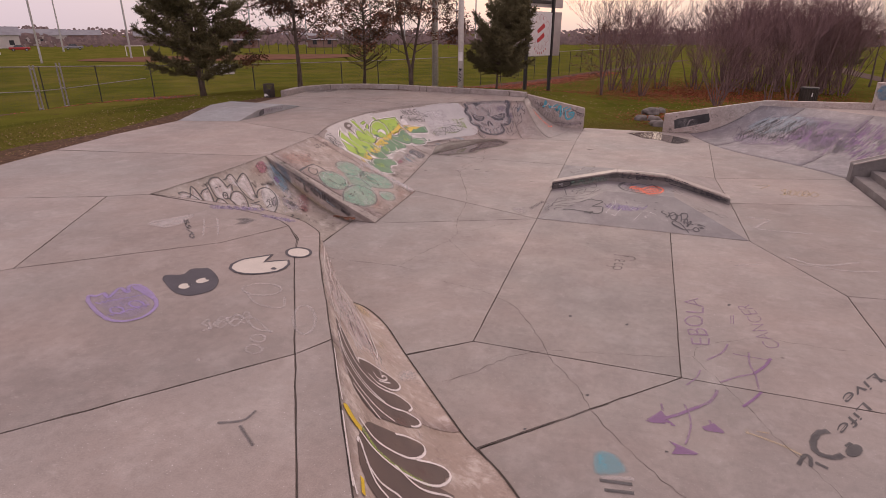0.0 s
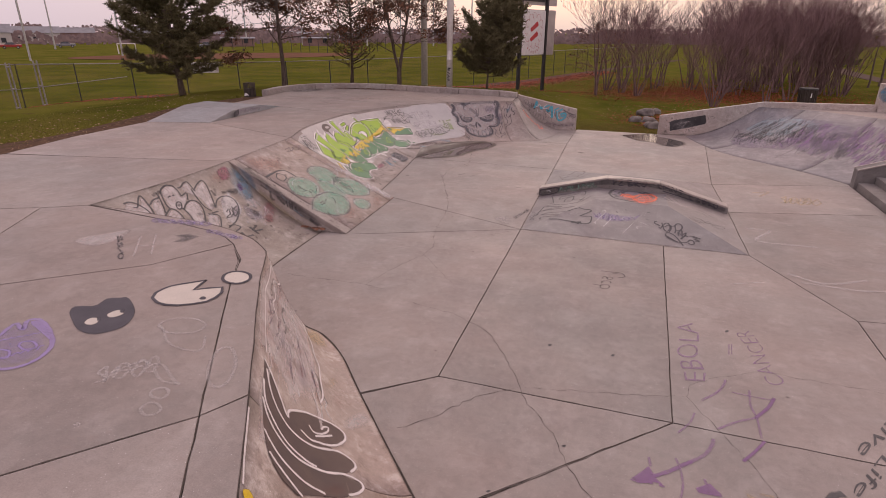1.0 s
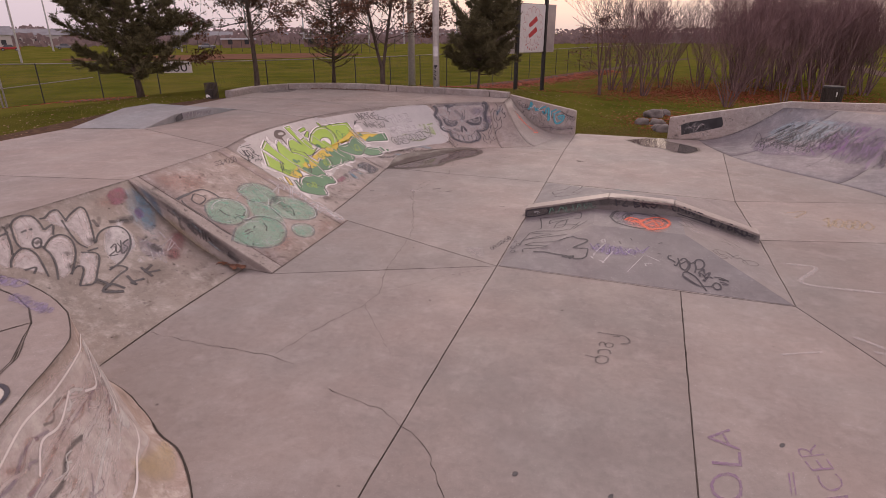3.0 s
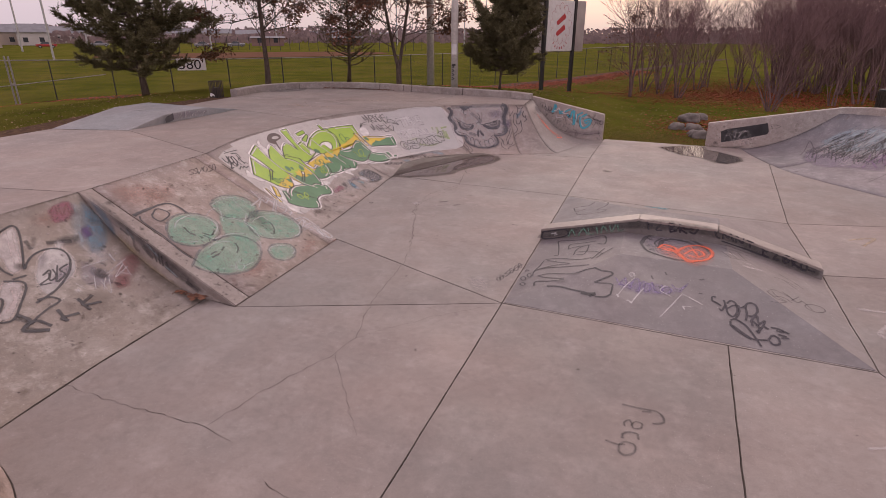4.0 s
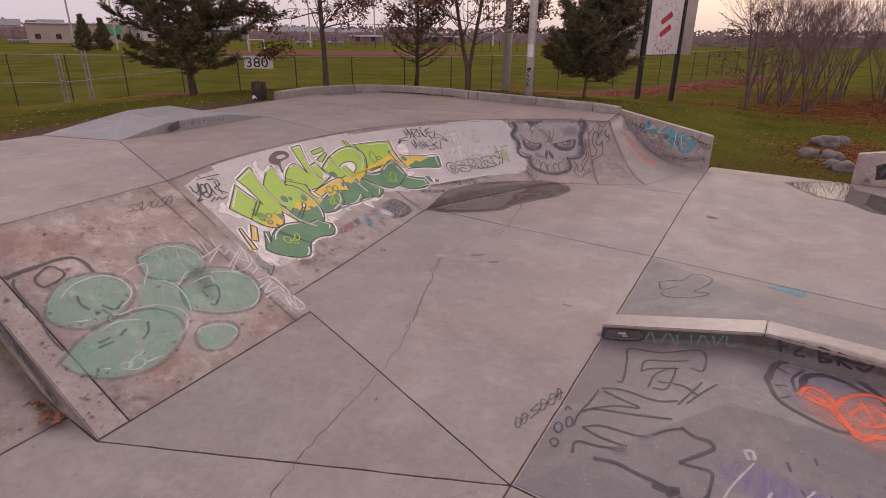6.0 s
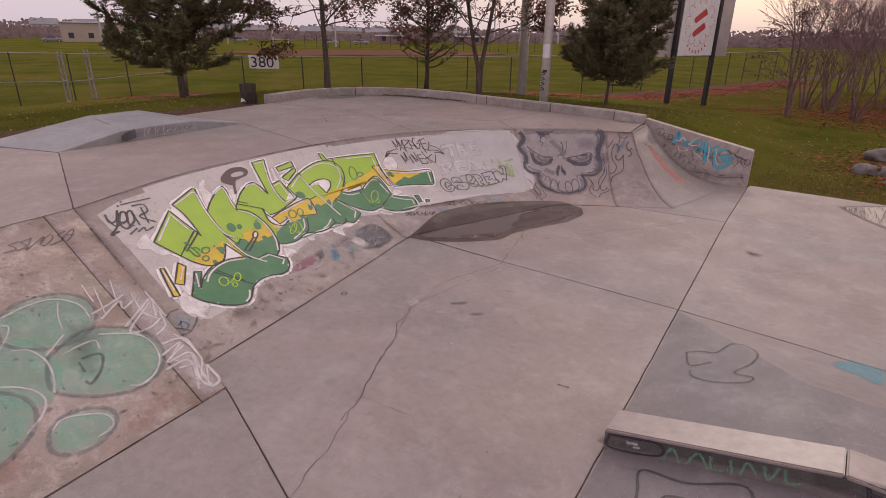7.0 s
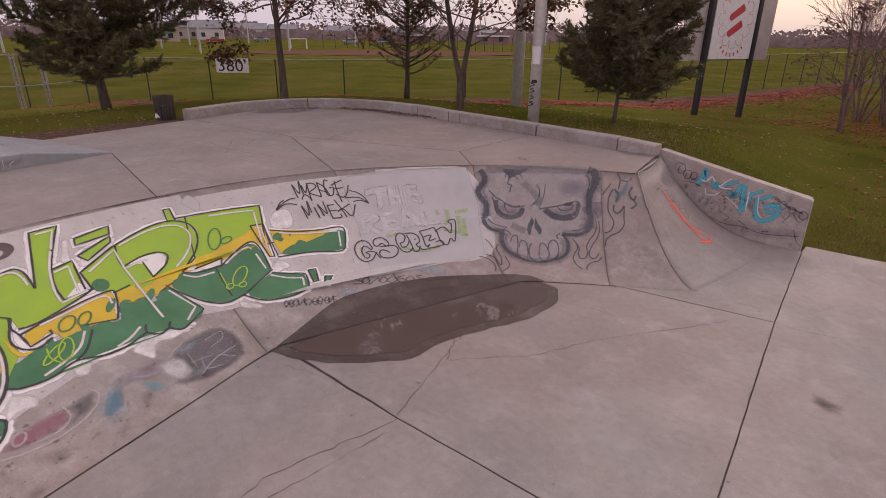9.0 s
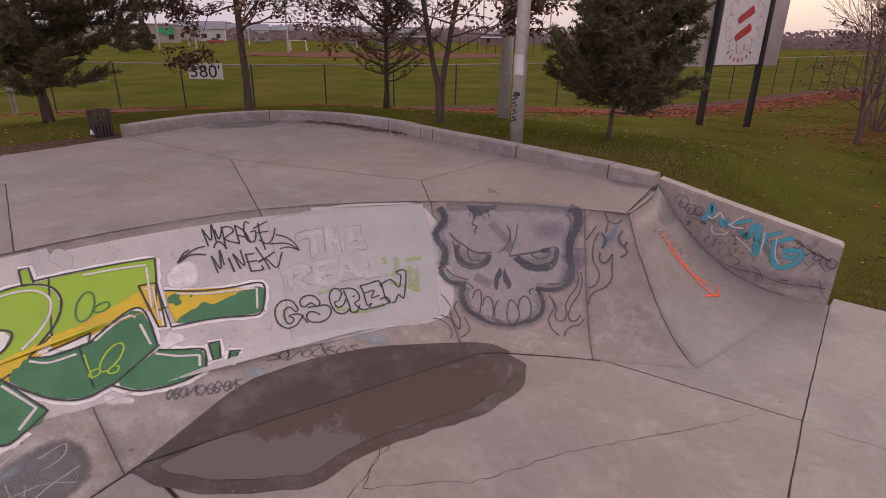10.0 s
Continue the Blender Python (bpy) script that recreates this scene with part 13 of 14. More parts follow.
marks('sprayed_word', soot, floor, 'dark sprayed words',
      (letters, on_floor, 'Live', (2.77, 7.03), (-0.48, -0.68), (0.03, -0.18), 0.005, 0.0),
      (letters, on_floor, 'Life', (2.48, 6.34), (-0.38, -0.61), (0.05, -0.12), 0.005, 0.0),
      (stroke, on_floor, [(2.02, 5.67), (1.92, 5.6), (1.84, 5.42), (1.85, 5.28), (1.97, 5.26), (2.06, 5.33)], 0.055, 0.00577),
      (fill, on_floor, [(2.26, 5.46), (2.22, 5.39), (2.17, 5.34), (2.12, 5.32), (2.09, 5.34), (2.09, 5.4), (2.13, 5.48), (2.18, 5.53), (2.23, 5.55), (2.26, 5.52)], 0.00584, 16),
      (stroke, on_floor, [(1.65, 5.04), (1.73, 5.2), (1.77, 5.18), (1.75, 5.05)], 0.03, 0.00591),
      (stroke, on_floor, [(1.8, 5.13), (1.89, 5.08)], 0.03, 0.00598),
      (stroke, on_floor, [(2.12, 5.47), (2.18, 5.55)], 0.03, 0.005),
      (stroke, on_floor, [(2.72, 6.92), (2.84, 6.88)], 0.03, 0.00507))
marks('sprayed_word', soot_thin, floor, 'small dark sprayed word',
      (stroke, on_floor, [(-0.35, 9.79), (-0.24, 9.79), (-0.12, 9.8), (-0.04, 9.8), (0.01, 9.74), (0.02, 9.67), (-0.02, 9.63), (-0.07, 9.61)], 0.022, 0.00514),
      (stroke, on_floor, [(-0.17, 9.75), (-0.09, 9.78)], 0.02, 0.00521),
      (stroke, on_floor, [(-0.15, 9.57), (-0.16, 9.5), (-0.22, 9.48), (-0.23, 9.54), (-0.2, 9.58), (-0.15, 9.57)], 0.017, 0.00528),
      (stroke, on_floor, [(-0.23, 9.51), (-0.26, 9.58), (-0.3, 9.53), (-0.29, 9.47)], 0.017, 0.00535),
      (stroke, on_floor, [(-0.29, 9.3), (-0.29, 9.37), (-0.24, 9.41), (-0.18, 9.41), (-0.16, 9.34)], 0.02, 0.00542),
      (stroke, on_floor, [(-0.17, 9.22), (-0.18, 9.16), (-0.21, 9.12), (-0.25, 9.1), (-0.29, 9.12), (-0.3, 9.16), (-0.3, 9.21), (-0.27, 9.26), (-0.23, 9.27), (-0.19, 9.26), (-0.17, 9.22)], 0.02, 0.00549),
      (stroke, on_floor, [(-0.42, 9.22), (-0.33, 9.21), (-0.26, 9.23)], 0.02, 0.00556))
marks('spray_bar', soot, floor, 'dark sprayed bars',
      (stroke, on_floor, [(-0.01, 4.22), (0.26, 4.27)], 0.03, 0.00563, False),
      (stroke, on_floor, [(0.04, 4.12), (0.28, 4.17)], 0.03, 0.0057, False))
marks('pale_scuff', ghost, floor, 'pale scuffs and old paint',
      (stroke, on_floor, [(0, 4.26), (0.27, 4.34)], 0.04, 0.00577, False),
      (stroke, on_floor, [(2.47, 10.73), (2.93, 10.49), (3.59, 10.87)], 0.06, 0.00484),
      (stroke, on_floor, [(2.59, 10.42), (3.31, 10.38), (3.81, 10.52)], 0.05, 0.00491),
      (stroke, on_floor, [(2.1, 12.99), (2.52, 12.94), (2.22, 12.25), (3.2, 12.26)], 0.06, 0.00498),
      (stroke, on_floor, [(1.6, 9.99), (2.05, 10.22)], 0.03, 0.004),
      (fill, on_floor, [(-5.14, 14.93), (-5.05, 15.06), (-4.89, 14.93), (-5.01, 14.82)], 0.00407, 4),
      (stroke, on_floor, [(-4.66, 14.89), (-4.48, 15)], 0.02, 0.00414))
marks('dark_scuff', smoke, floor, 'dark scuffs',
      (fill, on_floor, [(-4.68, 15.2), (-4.5, 15.37), (-4.46, 15.28), (-4.6, 15.16)], 0.00421, 3),
      (fill, on_floor, [(-4.33, 15.09), (-4.18, 15.24), (-4.15, 15.15), (-4.27, 15.06)], 0.00428, 3),
      (fill, on_floor, [(-4.37, 15.95), (-4.2, 15.95), (-4.22, 15.88)], 0.00435, 3),
      (stroke, on_floor, [(-5.85, 14.62), (-5.84, 14.6), (-5.84, 14.58), (-5.85, 14.56), (-5.88, 14.56), (-5.9, 14.58), (-5.91, 14.6), (-5.91, 14.62), (-5.9, 14.63), (-5.87, 14.63), (-5.85, 14.62)], 0.02, 0.00442),
      (stroke, on_floor, [(-2.84, 14.41), (-2.73, 14.43)], 0.02, 0.00449))
bm = bmesh.new()
stroke(bm, on_floor, [(3.3, 15.88), (3.18, 15.69), (3.21, 15.51), (3.2, 15.35), (3.08, 15.28)], 0.04, 0.00463)
stroke(bm, on_floor, [(3.29, 15.87), (3.23, 15.52), (3.16, 15.22), (3.27, 15.47), (3.38, 15.76), (3.3, 15.33)], 0.04, 0.0047)
stroke(bm, on_floor, [(3.35, 15.62), (3.46, 15.86), (3.49, 15.64), (3.34, 15.27), (3.28, 15.41), (3.39, 15.57), (3.5, 15.48)], 0.04, 0.00477)
stroke(bm, on_floor, [(3.52, 15.6), (3.63, 15.86), (3.64, 15.66), (3.49, 15.2), (3.46, 15.4), (3.56, 15.58), (3.64, 15.47)], 0.04, 0.00484)
stroke(bm, on_floor, [(3.65, 15.61), (3.76, 15.9), (3.76, 15.62), (3.63, 15.27), (3.58, 15.41), (3.69, 15.58), (3.77, 15.47)], 0.04, 0.00491)
stroke(bm, on_floor, [(3.94, 15.88), (3.76, 15.51), (3.78, 15.28), (3.93, 15.51), (3.93, 15.77)], 0.04, 0.00498)
part('pale_scuff', bm, yolk_mist, floor, 'faint yellow marks')
marks('pale_scuff', yolk_mist, floor, 'faint yellow marks',
      (stroke, on_floor, [(2.55, 15.91), (2.97, 16.19), (2.71, 15.67)], 0.05, 0.00456))
bm = bmesh.new()
stroke(bm, on_floor, [(-2.35, 12.1), (-2.31, 11.99), (-2.27, 11.98), (-2.29, 12.08), (-2.33, 12.09)], 0.016, 0.004)
stroke(bm, on_floor, [(-2.3, 12.08), (-2.32, 12.16), (-2.29, 12.18), (-2.25, 12.07), (-2.29, 12.04), (-2.29, 12.12), (-2.26, 12.18)], 0.016, 0.00407)
stroke(bm, on_floor, [(-2.27, 12.38), (-2.28, 12.24), (-2.24, 12.29), (-2.22, 12.3), (-2.24, 12.14)], 0.016, 0.00414)
stroke(bm, on_floor, [(-2.24, 12.36), (-2.27, 12.46), (-2.22, 12.45), (-2.19, 12.34), (-2.22, 12.31), (-2.23, 12.39), (-2.19, 12.45)], 0.016, 0.00421)
stroke(bm, on_floor, [(-2.21, 12.47), (-2.23, 12.58), (-2.19, 12.59), (-2.15, 12.45), (-2.2, 12.42), (-2.2, 12.51), (-2.16, 12.6)], 0.016, 0.00428)
stroke(bm, on_floor, [(-2.18, 12.6), (-2.21, 12.7), (-2.17, 12.68), (-2.13, 12.56), (-2.16, 12.55), (-2.17, 12.62), (-2.14, 12.68)], 0.016, 0.00435)
part('tag', bm, smoke, floor, 'small faint tag')

# funbox
drawn('stain', grime_wax, funbox, 'dark wax and grime on the ledge side', ledge_face, 0.0036,
      (None, (0.017, 0.179), (1.54, 0.583), (2.483, 0.602), (3.228, 0.398), (3.896, 0.222), (3.939, 0.036), (3.267, 0.208), (2.515, 0.423), (1.306, 0.375), (0.03, 0.024)))
drawn('tag', teal, funbox, 'faded teal letters along the ledge', ledge_face, 0.0048,
      (0.02, (0.452, 0.118), (0.506, 0.254), (0.574, 0.158)),
      (0.02, (0.615, 0.165), (0.682, 0.302), (0.758, 0.209)),
      (0.02, (0.762, 0.316), (0.79, 0.214), (0.867, 0.246)),
      (0.02, (0.887, 0.355), (0.915, 0.245)),
      (0.02, (0.961, 0.262), (0.994, 0.382), (1.067, 0.298)),
      (0.02, (1.086, 0.406), (1.129, 0.309), (1.175, 0.438)),
      (0.02, (1.205, 0.443), (1.233, 0.345), (1.306, 0.375)))
drawn('tag', ink_deck, funbox, 'black letters along the ledge', ledge_face, 0.0052,
      (0.016, (1.631, 0.565), (1.666, 0.42)),
      (0.016, (1.625, 0.555), (1.727, 0.556)),
      (0.016, (1.648, 0.493), (1.721, 0.496)),
      (0.016, (1.749, 0.551), (1.829, 0.548), (1.773, 0.439), (1.86, 0.437)),
      (0.018, (1.94, 0.567), (1.976, 0.424)),
      (0.018, (1.94, 0.567), (2.027, 0.548), (1.973, 0.49), (2.055, 0.463), (1.976, 0.424)),
      (0.016, (2.082, 0.558), (2.116, 0.433)),
      (0.016, (2.082, 0.558), (2.154, 0.538), (2.114, 0.49), (2.213, 0.433)),
      (0.016, (2.237, 0.536), (2.346, 0.538), (2.307, 0.45), (2.235, 0.47)),
      (0.012, (2.055, 0.504), (2.297, 0.506)),
      (0.016, (2.575, 0.53), (2.618, 0.442), (2.659, 0.433)),
      (0.016, (2.7, 0.425), (2.695, 0.52), (2.76, 0.452), (2.788, 0.513), (2.835, 0.402)),
      (0.016, (2.875, 0.394), (2.87, 0.488), (2.952, 0.392), (2.962, 0.473)),
      (0.016, (3.005, 0.45), (3.099, 0.42)),
      (0.016, (3.044, 0.441), (3.066, 0.335)),
      (0.016, (3.223, 0.365), (3.256, 0.261), (3.322, 0.243)),
      (0.014, (3.244, 0.322), (3.295, 0.316)),
      (0.016, (3.342, 0.326), (3.419, 0.31), (3.388, 0.225), (3.461, 0.224)),
      (0.018, (3.495, 0.294), (3.529, 0.191), (3.584, 0.218), (3.528, 0.254), (3.569, 0.286), (3.495, 0.294)),
      (0.018, (3.608, 0.27), (3.646, 0.153)),
      (0.016, (3.61, 0.263), (3.675, 0.237), (3.635, 0.205), (3.721, 0.137)),
      (0.018, (3.814, 0.173), (3.812, 0.138), (3.793, 0.115), (3.765, 0.115), (3.741, 0.139), (3.733, 0.175), (3.745, 0.206), (3.77, 0.218), (3.797, 0.205), (3.814, 0.173)),
      (0.012, (3.83, 0.13), (3.922, 0.111)),
      (0.012, (2.687, 0.39), (3.06, 0.301), (3.325, 0.228)),
      (0.012, (0.037, 0.155), (0.398, 0.245), (0.417, 0.139), (0.055, 0.038), (0.037, 0.155)))
drawn('sticker', pale_white, funbox, 'small worn white sticker', ledge_face, 0.0052,
      (0.03, (0.177, 0.143), (0.261, 0.167)),
      (0.02, (0.23, 0.125), (0.28, 0.142)))
drawn('eye_fill', slate_lilac, funbox, 'dull grey eye fill', box_top, 0.0046,
      (None, (-0.548, 13.412), (-0.478, 13.764), (-0.198, 13.928), (0.088, 13.82), (0.292, 13.621), (0.366, 13.299), (0.227, 13.042), (-0.025, 13.026), (-0.321, 13.07)))
drawn('painted_eye', soot, funbox, 'dark outlined eye shape', box_top, 0.0056,
      (0.05, (-0.562, 13.405), (-0.506, 13.75), (-0.272, 13.962), (-0.02, 13.948), (0.226, 13.715), (0.368, 13.416)),
      (0.03, (-0.562, 13.405), (-0.47, 13.156), (-0.319, 13.032), (-0.086, 12.94), (0.04, 12.948)),
      (0.05, (-0.294, 13.369), (-0.282, 13.634), (-0.155, 13.766), (0.021, 13.742), (0.159, 13.638)),
      (0.02, (-0.34, 13.345), (-0.375, 13.543), (-0.297, 13.762)),
      (0.014, (-0.499, 13.661), (-0.409, 13.615)),
      (0.014, (-0.5, 13.35), (-0.406, 13.397)),
      (0.014, (-0.444, 13.169), (-0.368, 13.248)))
drawn('paint_haze', orange_mist, funbox, 'orange overspray round the loop', box_top, 0.005,
      (None, (-0.407, 13.312), (-0.286, 13.588), (0.026, 13.529), (0.293, 13.792), (0.435, 13.529), (0.444, 13.114), (0.227, 12.742), (-0.02, 12.846), (-0.25, 12.99)))
drawn('painted_loop', orange_soft, funbox, 'fluorescent orange looped spray', box_top, 0.0066,
      (0.045, (-0.316, 13.295), (-0.259, 13.471), (-0.141, 13.446), (-0.068, 13.317), (-0.125, 13.248), (-0.269, 13.298)),
      (0.05, (-0.17, 13.348), (-0.044, 13.209), (0.038, 13.021), (0.116, 12.914), (0.227, 13.042)),
      (0.05, (-0.072, 13.235), (0.027, 13.488), (0.192, 13.634), (0.332, 13.579), (0.4, 13.393), (0.339, 13.135), (0.196, 12.99), (0.051, 13.009), (-0.044, 13.209)),
      (0.035, (0.034, 13.209), (0.148, 13.425), (0.252, 13.398), (0.29, 13.261), (0.201, 13.14), (0.099, 13.165)),
      (0.03, (0.107, 13.528), (0.175, 13.319), (0.227, 13.134)),
      (0.03, (-0.274, 13.379), (-0.133, 13.284), (-0.014, 13.07)))
drawn('tag', soot, funbox, 'thin black line letters', box_left, 0.0056,
      (0.016, (0.614, 0.273), (0.569, 0.253), (0.575, 0.493), (0.557, 0.771), (0.627, 0.816), (0.624, 0.73)),
      (0.014, (0.614, 0.273), (0.689, 0.316), (0.696, 0.274)),
      (0.014, (0.652, 0.409), (0.611, 0.412), (0.605, 0.588), (0.597, 0.701)),
      (0.014, (0.652, 0.409), (0.638, 0.471), (0.629, 0.658)),
      (0.014, (0.703, 0.499), (0.656, 0.517), (0.628, 0.629), (0.699, 0.621), (0.704, 0.528)),
      (0.016, (0.724, 0.196), (0.721, 0.34), (0.742, 0.579), (0.735, 0.711)),
      (0.014, (0.732, 0.221), (0.751, 0.362), (0.769, 0.497), (0.772, 0.35), (0.79, 0.195)),
      (0.018, (0.803, 0.149), (0.79, 0.224), (0.79, 0.5), (0.788, 0.711)),
      (0.016, (0.844, 0.204), (0.833, 0.315), (0.843, 0.535), (0.838, 0.625)),
      (0.014, (0.844, 0.204), (0.862, 0.339), (0.874, 0.515)),
      (0.018, (0.91, 0.221), (0.882, 0.217), (0.884, 0.357), (0.88, 0.509)),
      (0.014, (0.731, 0.185), (0.768, 0.17), (0.809, 0.138), (0.843, 0.147)),
      (0.012, (0.746, 0.716), (0.704, 0.777), (0.668, 0.827)),
      (0.012, (0.74, 0.766), (0.706, 0.831), (0.671, 0.915)),
      (0.012, (0.681, 0.543), (0.687, 0.714), (0.713, 0.824)),
      (0.012, (0.855, 0.086), (0.864, 0.088), (0.868, 0.076), (0.866, 0.055), (0.859, 0.036), (0.85, 0.026), (0.843, 0.032), (0.842, 0.049), (0.847, 0.071), (0.855, 0.086)),
      (0.012, (0.836, 0.13), (0.845, 0.132), (0.849, 0.123), (0.847, 0.107), (0.84, 0.09), (0.831, 0.08), (0.824, 0.084), (0.823, 0.098), (0.827, 0.116), (0.836, 0.13)),
      (0.012, (0.894, 0.114), (0.9, 0.113), (0.903, 0.1), (0.901, 0.081), (0.896, 0.063), (0.89, 0.057), (0.885, 0.064), (0.884, 0.081), (0.888, 0.101), (0.894, 0.114)),
      (0.012, (0.807, 0.039), (0.793, 0.036), (0.801, 0.073)))
drawn('tag', soot, funbox, 'thick and thin black line figure', box_front, 0.0056,
      (0.016, (0.19, 0.59), (0.214, 0.657), (0.239, 0.703)),
      (0.024, (0.235, 0.708), (0.263, 0.677), (0.291, 0.678), (0.3, 0.64), (0.279, 0.568), (0.252, 0.484)),
      (0.018, (0.252, 0.484), (0.276, 0.491), (0.303, 0.5), (0.311, 0.471), (0.312, 0.353)),
      (0.02, (0.312, 0.353), (0.297, 0.305), (0.267, 0.285)),
      (0.024, (0.108, 0.319), (0.148, 0.341), (0.191, 0.328), (0.224, 0.322), (0.265, 0.304)),
      (0.05, (0.221, 0.305), (0.246, 0.307), (0.267, 0.326)),
      (0.03, (0.249, 0.275), (0.267, 0.32)))
drawn('paint_haze', lilac_mist, funbox, 'thin violet mist', box_front, 0.0046,
      (None, (0.304, 0.56), (0.387, 0.634), (0.495, 0.608), (0.532, 0.573), (0.485, 0.462), (0.398, 0.41), (0.318, 0.463)))
drawn('tag', lilac_soft, funbox, 'faded purple sprayed scribble', box_front, 0.0056,
      (0.02, (0.312, 0.605), (0.329, 0.531), (0.347, 0.504)),
      (0.02, (0.328, 0.501), (0.339, 0.591), (0.35, 0.623)),
      (0.02, (0.34, 0.629), (0.355, 0.532), (0.37, 0.51)),
      (0.022, (0.365, 0.463), (0.37, 0.597), (0.384, 0.631), (0.393, 0.516), (0.384, 0.439)),
      (0.02, (0.394, 0.427), (0.393, 0.567), (0.404, 0.612)),
      (0.02, (0.425, 0.538), (0.425, 0.497), (0.419, 0.472), (0.412, 0.472), (0.406, 0.5), (0.405, 0.541), (0.408, 0.578), (0.414, 0.591), (0.421, 0.576), (0.425, 0.538)),
      (0.02, (0.427, 0.618), (0.442, 0.505), (0.457, 0.484), (0.459, 0.604)),
      (0.02, (0.488, 0.546), (0.486, 0.513), (0.479, 0.491), (0.47, 0.488), (0.463, 0.508), (0.462, 0.539), (0.467, 0.569), (0.476, 0.583), (0.484, 0.574), (0.488, 0.546)),
      (0.02, (0.487, 0.629), (0.505, 0.575), (0.531, 0.64)),
      (0.02, (0.512, 0.533), (0.524, 0.606), (0.535, 0.685)))
drawn('tag', pale_white, funbox, 'pale streaks', box_front, 0.0066,
      (0.03, (0.361, 0.648), (0.352, 0.693), (0.365, 0.704), (0.37, 0.656)),
      (0.016, (0.371, 0.642), (0.348, 0.49), (0.333, 0.351)),
      (0.03, (0.33, 0.369), (0.338, 0.329)),
      (0.02, (0.406, 0.507), (0.391, 0.391), (0.378, 0.272)),
      (0.03, (0.365, 0.313), (0.382, 0.283)),
      (0.016, (0.468, 0.598), (0.456, 0.518), (0.487, 0.465)),
      (0.014, (0.52, 0.507), (0.495, 0.342), (0.469, 0.169)),
      (0.016, (0.524, 0.511), (0.556, 0.461), (0.582, 0.415)),
      (0.02, (0.525, 0.35), (0.551, 0.368)),
      (0.02, (0.527, 0.352), (0.534, 0.309)))
drawn('tag', soot_thin, funbox, 'dark specks of spray', box_front, 0.0052,
      (0.06, (0.573, 0.776), (0.576, 0.758)),
      (0.02, (0.421, 0.716), (0.429, 0.664)),
      (0.02, (0.462, 0.797), (0.468, 0.757)),
      (0.016, (0.568, 0.565), (0.58, 0.562)),
      (0.014, (0.448, 0.58), (0.465, 0.512)))
drawn('tag', ink_deck, funbox, 'black sprayed tag', box_front, 0.006,
      (0.018, (0.618, 0.55), (0.608, 0.541), (0.608, 0.496), (0.622, 0.471), (0.633, 0.443)),
      (0.018, (0.64, 0.525), (0.644, 0.466), (0.636, 0.385), (0.628, 0.402)),
      (0.018, (0.646, 0.468), (0.652, 0.363), (0.667, 0.33), (0.678, 0.412), (0.673, 0.505), (0.66, 0.531), (0.649, 0.483)),
      (0.016, (0.652, 0.424), (0.668, 0.475), (0.683, 0.453)),
      (0.016, (0.681, 0.488), (0.683, 0.392), (0.672, 0.3)),
      (0.016, (0.683, 0.453), (0.697, 0.477)),
      (0.018, (0.699, 0.492), (0.703, 0.388), (0.7, 0.304)),
      (0.02, (0.696, 0.465), (0.708, 0.537), (0.726, 0.529), (0.732, 0.45), (0.721, 0.381), (0.706, 0.367)),
      (0.018, (0.713, 0.315), (0.729, 0.388), (0.732, 0.3)),
      (0.018, (0.717, 0.252), (0.715, 0.318), (0.734, 0.246), (0.726, 0.189)),
      (0.018, (0.727, 0.261), (0.75, 0.34), (0.738, 0.229)),
      (0.018, (0.73, 0.178), (0.744, 0.267), (0.758, 0.247)),
      (0.016, (0.659, 0.265), (0.662, 0.211), (0.686, 0.146), (0.715, 0.099), (0.754, 0.117)),
      (0.016, (0.659, 0.277), (0.672, 0.3), (0.699, 0.247), (0.722, 0.128), (0.737, 0.034)),
      (0.014, (0.664, 0.224), (0.695, 0.144), (0.712, 0.108)),
      (0.018, (0.755, 0.118), (0.766, 0.18), (0.78, 0.162), (0.783, 0.103), (0.768, 0.079), (0.758, 0.11)),
      (0.016, (0.764, 0.274), (0.783, 0.271), (0.81, 0.233)),
      (0.016, (0.777, 0.244), (0.796, 0.24)),
      (0.016, (0.787, 0.169), (0.808, 0.179)),
      (0.016, (0.781, 0.205), (0.802, 0.193)))
drawn('tag', soot_thin, funbox, 'brownish thin scribbles', box_right, 0.0056,
      (0.012, (0.213, 0.707), (0.243, 0.634), (0.241, 0.556), (0.236, 0.494)),
      (0.012, (0.21, 0.701), (0.189, 0.637), (0.196, 0.545), (0.204, 0.617), (0.227, 0.654)),
      (0.012, (0.197, 0.665), (0.215, 0.553), (0.2, 0.492)),
      (0.012, (0.155, 0.711), (0.165, 0.632), (0.19, 0.55)),
      (0.012, (0.255, 0.546), (0.233, 0.483), (0.223, 0.439)),
      (0.012, (0.249, 0.506), (0.217, 0.444), (0.24, 0.374)),
      (0.012, (0.233, 0.173), (0.216, 0.216), (0.203, 0.282), (0.201, 0.341), (0.21, 0.367), (0.227, 0.347), (0.243, 0.288), (0.251, 0.22), (0.247, 0.174), (0.233, 0.173)),
      (0.012, (0.25, 0.396), (0.231, 0.347), (0.206, 0.306)),
      (0.01, (0.341, 0.578), (0.349, 0.477), (0.335, 0.348)),
      (0.01, (0.384, 0.491), (0.365, 0.371), (0.338, 0.29)),
      (0.01, (0.342, 0.459), (0.317, 0.372)),
      (0.01, (0.216, 0.487), (0.263, 0.384)))
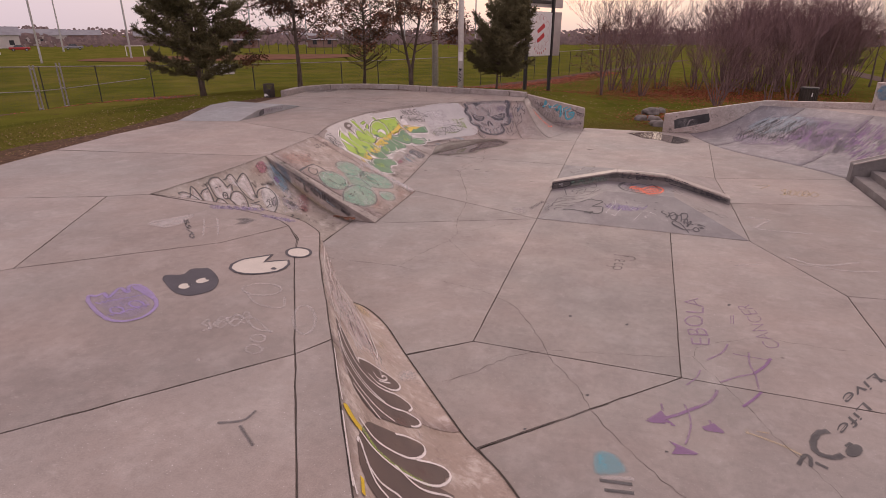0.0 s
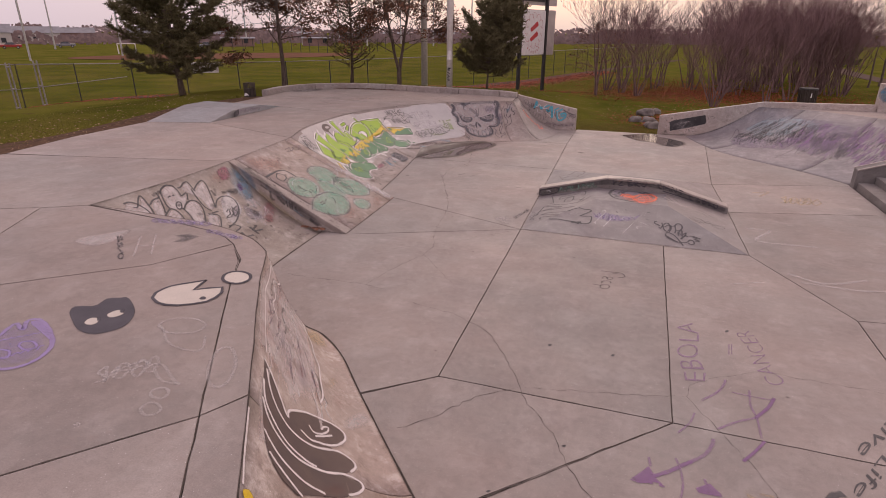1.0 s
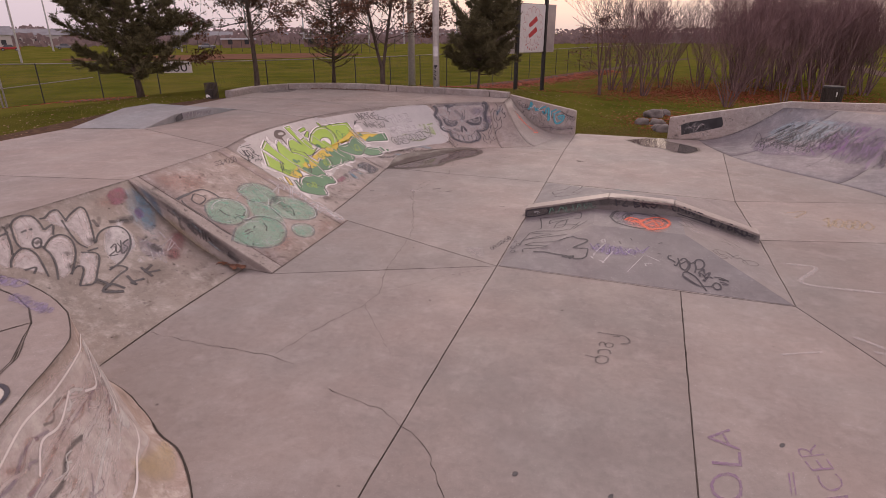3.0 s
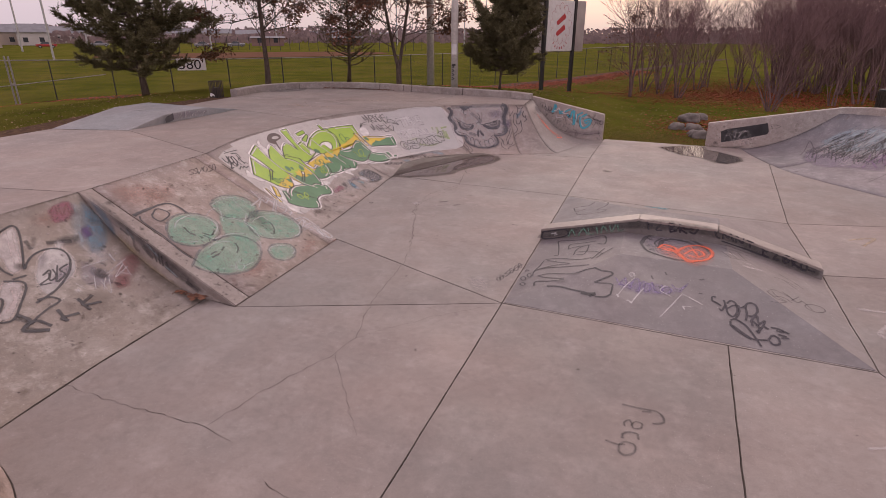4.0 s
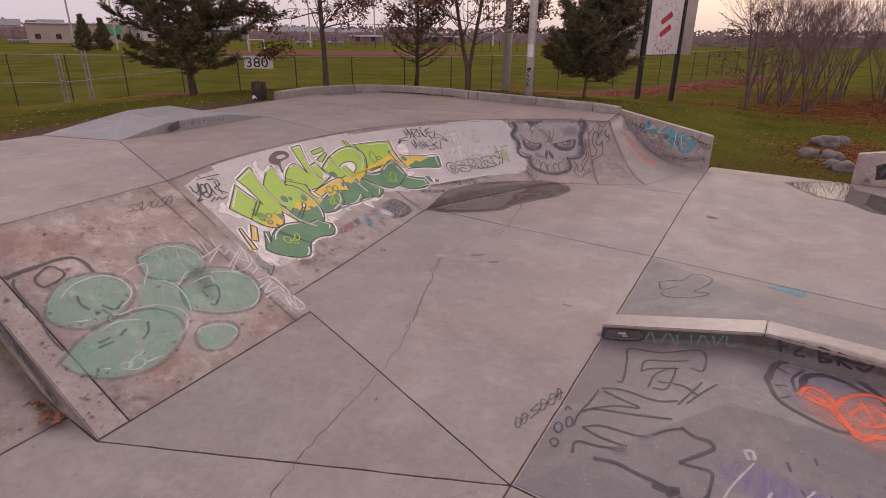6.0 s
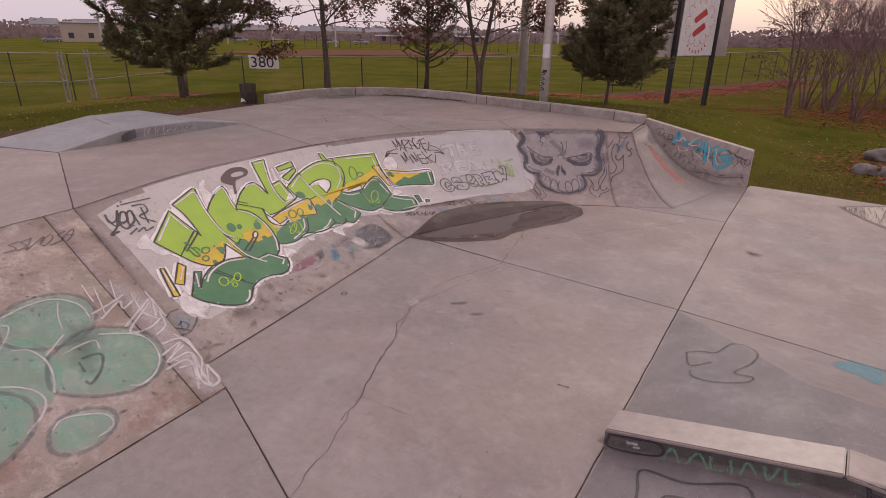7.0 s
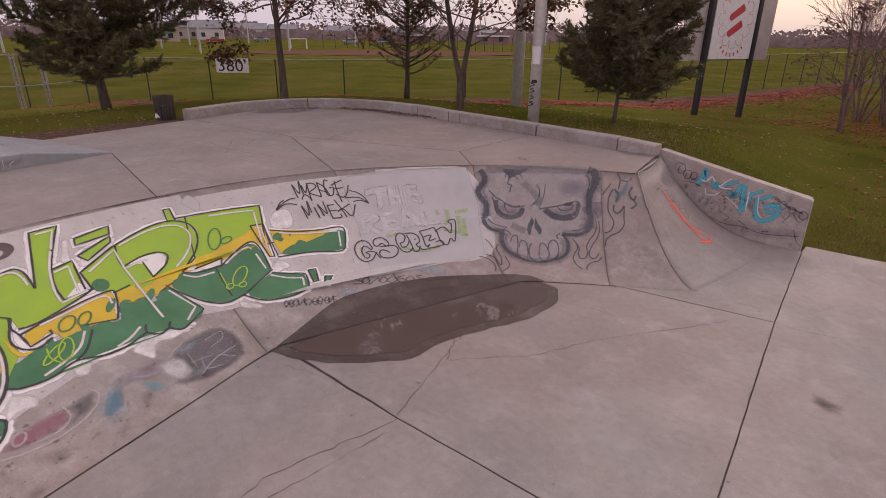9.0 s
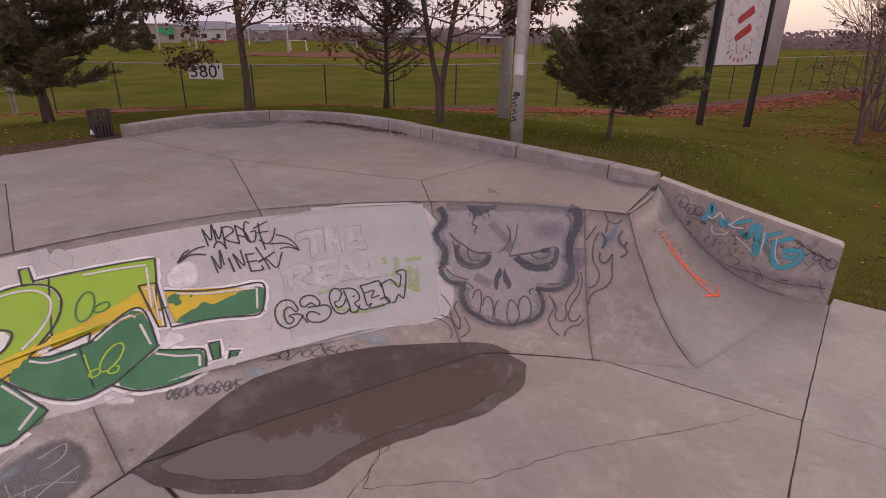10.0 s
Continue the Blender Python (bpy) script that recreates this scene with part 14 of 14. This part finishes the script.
drawn('tag', soot_thin, funbox, 'older thin grey letters beside the ledge', box_top, 0.0056,
      (0.012, (0.495, 13.828), (0.624, 13.788), (0.808, 13.637)),
      (0.012, (0.523, 13.696), (0.693, 13.619), (0.858, 13.469)),
      (0.01, (0.518, 13.531), (0.634, 13.301)),
      (0.01, (0.615, 13.58), (0.712, 13.285)),
      (0.01, (0.728, 13.557), (0.819, 13.266)),
      (0.012, (0.543, 13.349), (0.754, 13.269)))
drawn('tag', ghost, funbox, 'pale streaks beside the ledge', box_top, 0.0052,
      (0.03, (0.549, 13.507), (0.702, 13.429)),
      (0.025, (0.72, 13.216), (0.891, 13.126)),
      (0.025, (0.742, 13.086), (0.981, 12.969)))
marks('tag', soot_thin, funbox, 'thin dark outline drawing',
      (stroke, box_left, [(0.2, 0.211), (0.19, 0.313), (0.19, 0.417), (0.15, 0.494), (0.15, 0.59), (0.18, 0.69), (0.22, 0.664), (0.26, 0.573), (0.27, 0.692), (0.29, 0.646), (0.3, 0.45), (0.29, 0.321), (0.27, 0.285)], 0.02, 0.00591),
      (stroke, box_left, [(0.2, 0.211), (0.25, 0.273), (0.23, 0.407)], 0.02, 0.00598))
marks('spray_patch', cyan_mist, funbox, 'light blue patch',
      (fill, box_back, [(0.62, 0.229), (0.56, -0.088), (0.5, -0.091), (0.51, 0.453), (0.56, 0.388), (0.6, 0.336)], 0.005, 8))

# damp concrete on the lower bank
bm = bmesh.new()
fill(bm, bowl_shape, [(2.94, 0.995), (3.14, 0.975), (3.43, 0.935), (3.86, 0.875), (4.42, 0.86), (5.13, 0.865), (6.11, 0.89), (7.08, 0.91), (7.33, 0.96), (7.3, 1.0), (5.9, 1.0), (4.57, 1.0), (3.74, 1.0), (3.1, 1.0)], 0.011, 10)
part('damp_patch', bm, wet_stone, bowl_ramp, 'dark damp concrete above the puddle')

# dark patches along the ledge, specks on the floor
marks('stain', skull_mist, deck, 'soft dark patches along the ledge',
      (fill, on_deck, [(-14.54, 21.85), (-14.57, 22.85), (-14.12, 23.78), (-13.61, 22.95), (-13.98, 22.06)], 0.00307, 5),
      (fill, on_deck, [(-5.91, 23.58), (-5.44, 23.76), (-5.07, 23.69), (-5.03, 23.31), (-5.5, 23.26)], 0.00314, 5),
      (fill, on_deck, [(-13.47, 24.28), (-12.18, 24.54), (-11.01, 24.27), (-11.6, 24), (-12.64, 24.1)], 0.00321, 4))
marks('speck', soot, floor, 'small dark specks',
      (fill, on_floor, [(-2.22, 4.81), (-2.23, 4.79), (-2.25, 4.78), (-2.27, 4.8), (-2.26, 4.82), (-2.24, 4.83)], 0.00335, 3),
      (fill, on_floor, [(-1.76, 4.67), (-1.77, 4.65), (-1.79, 4.64), (-1.81, 4.65), (-1.8, 4.67), (-1.78, 4.68)], 0.00342, 3),
      (fill, on_floor, [(-0.68, 7.21), (-0.69, 7.18), (-0.72, 7.16), (-0.74, 7.19), (-0.73, 7.22), (-0.7, 7.23)], 0.00349, 3),
      (fill, on_floor, [(0.06, 7.23), (0.05, 7.2), (0.02, 7.19), (0.01, 7.21), (0.02, 7.24), (0.05, 7.26)], 0.00356, 3),
      (fill, on_floor, [(1.4, 8.36), (1.38, 8.32), (1.35, 8.3), (1.34, 8.33), (1.36, 8.37), (1.39, 8.38)], 0.00363, 3),
      (fill, on_floor, [(-3.03, 4.51), (-3.03, 4.49), (-3.06, 4.48), (-3.08, 4.49), (-3.08, 4.51), (-3.05, 4.52)], 0.0037, 3),
      (fill, on_floor, [(-0.24, 5.45), (-0.25, 5.42), (-0.27, 5.42), (-0.29, 5.43), (-0.28, 5.45), (-0.25, 5.46)], 0.00377, 3),
      (fill, on_floor, [(0.56, 4.81), (0.55, 4.8), (0.52, 4.79), (0.52, 4.8), (0.52, 4.82), (0.55, 4.82)], 0.00384, 3),
      (fill, on_floor, [(-0.75, 4.67), (-0.76, 4.65), (-0.78, 4.64), (-0.79, 4.65), (-0.78, 4.67), (-0.76, 4.68)], 0.00391, 3))
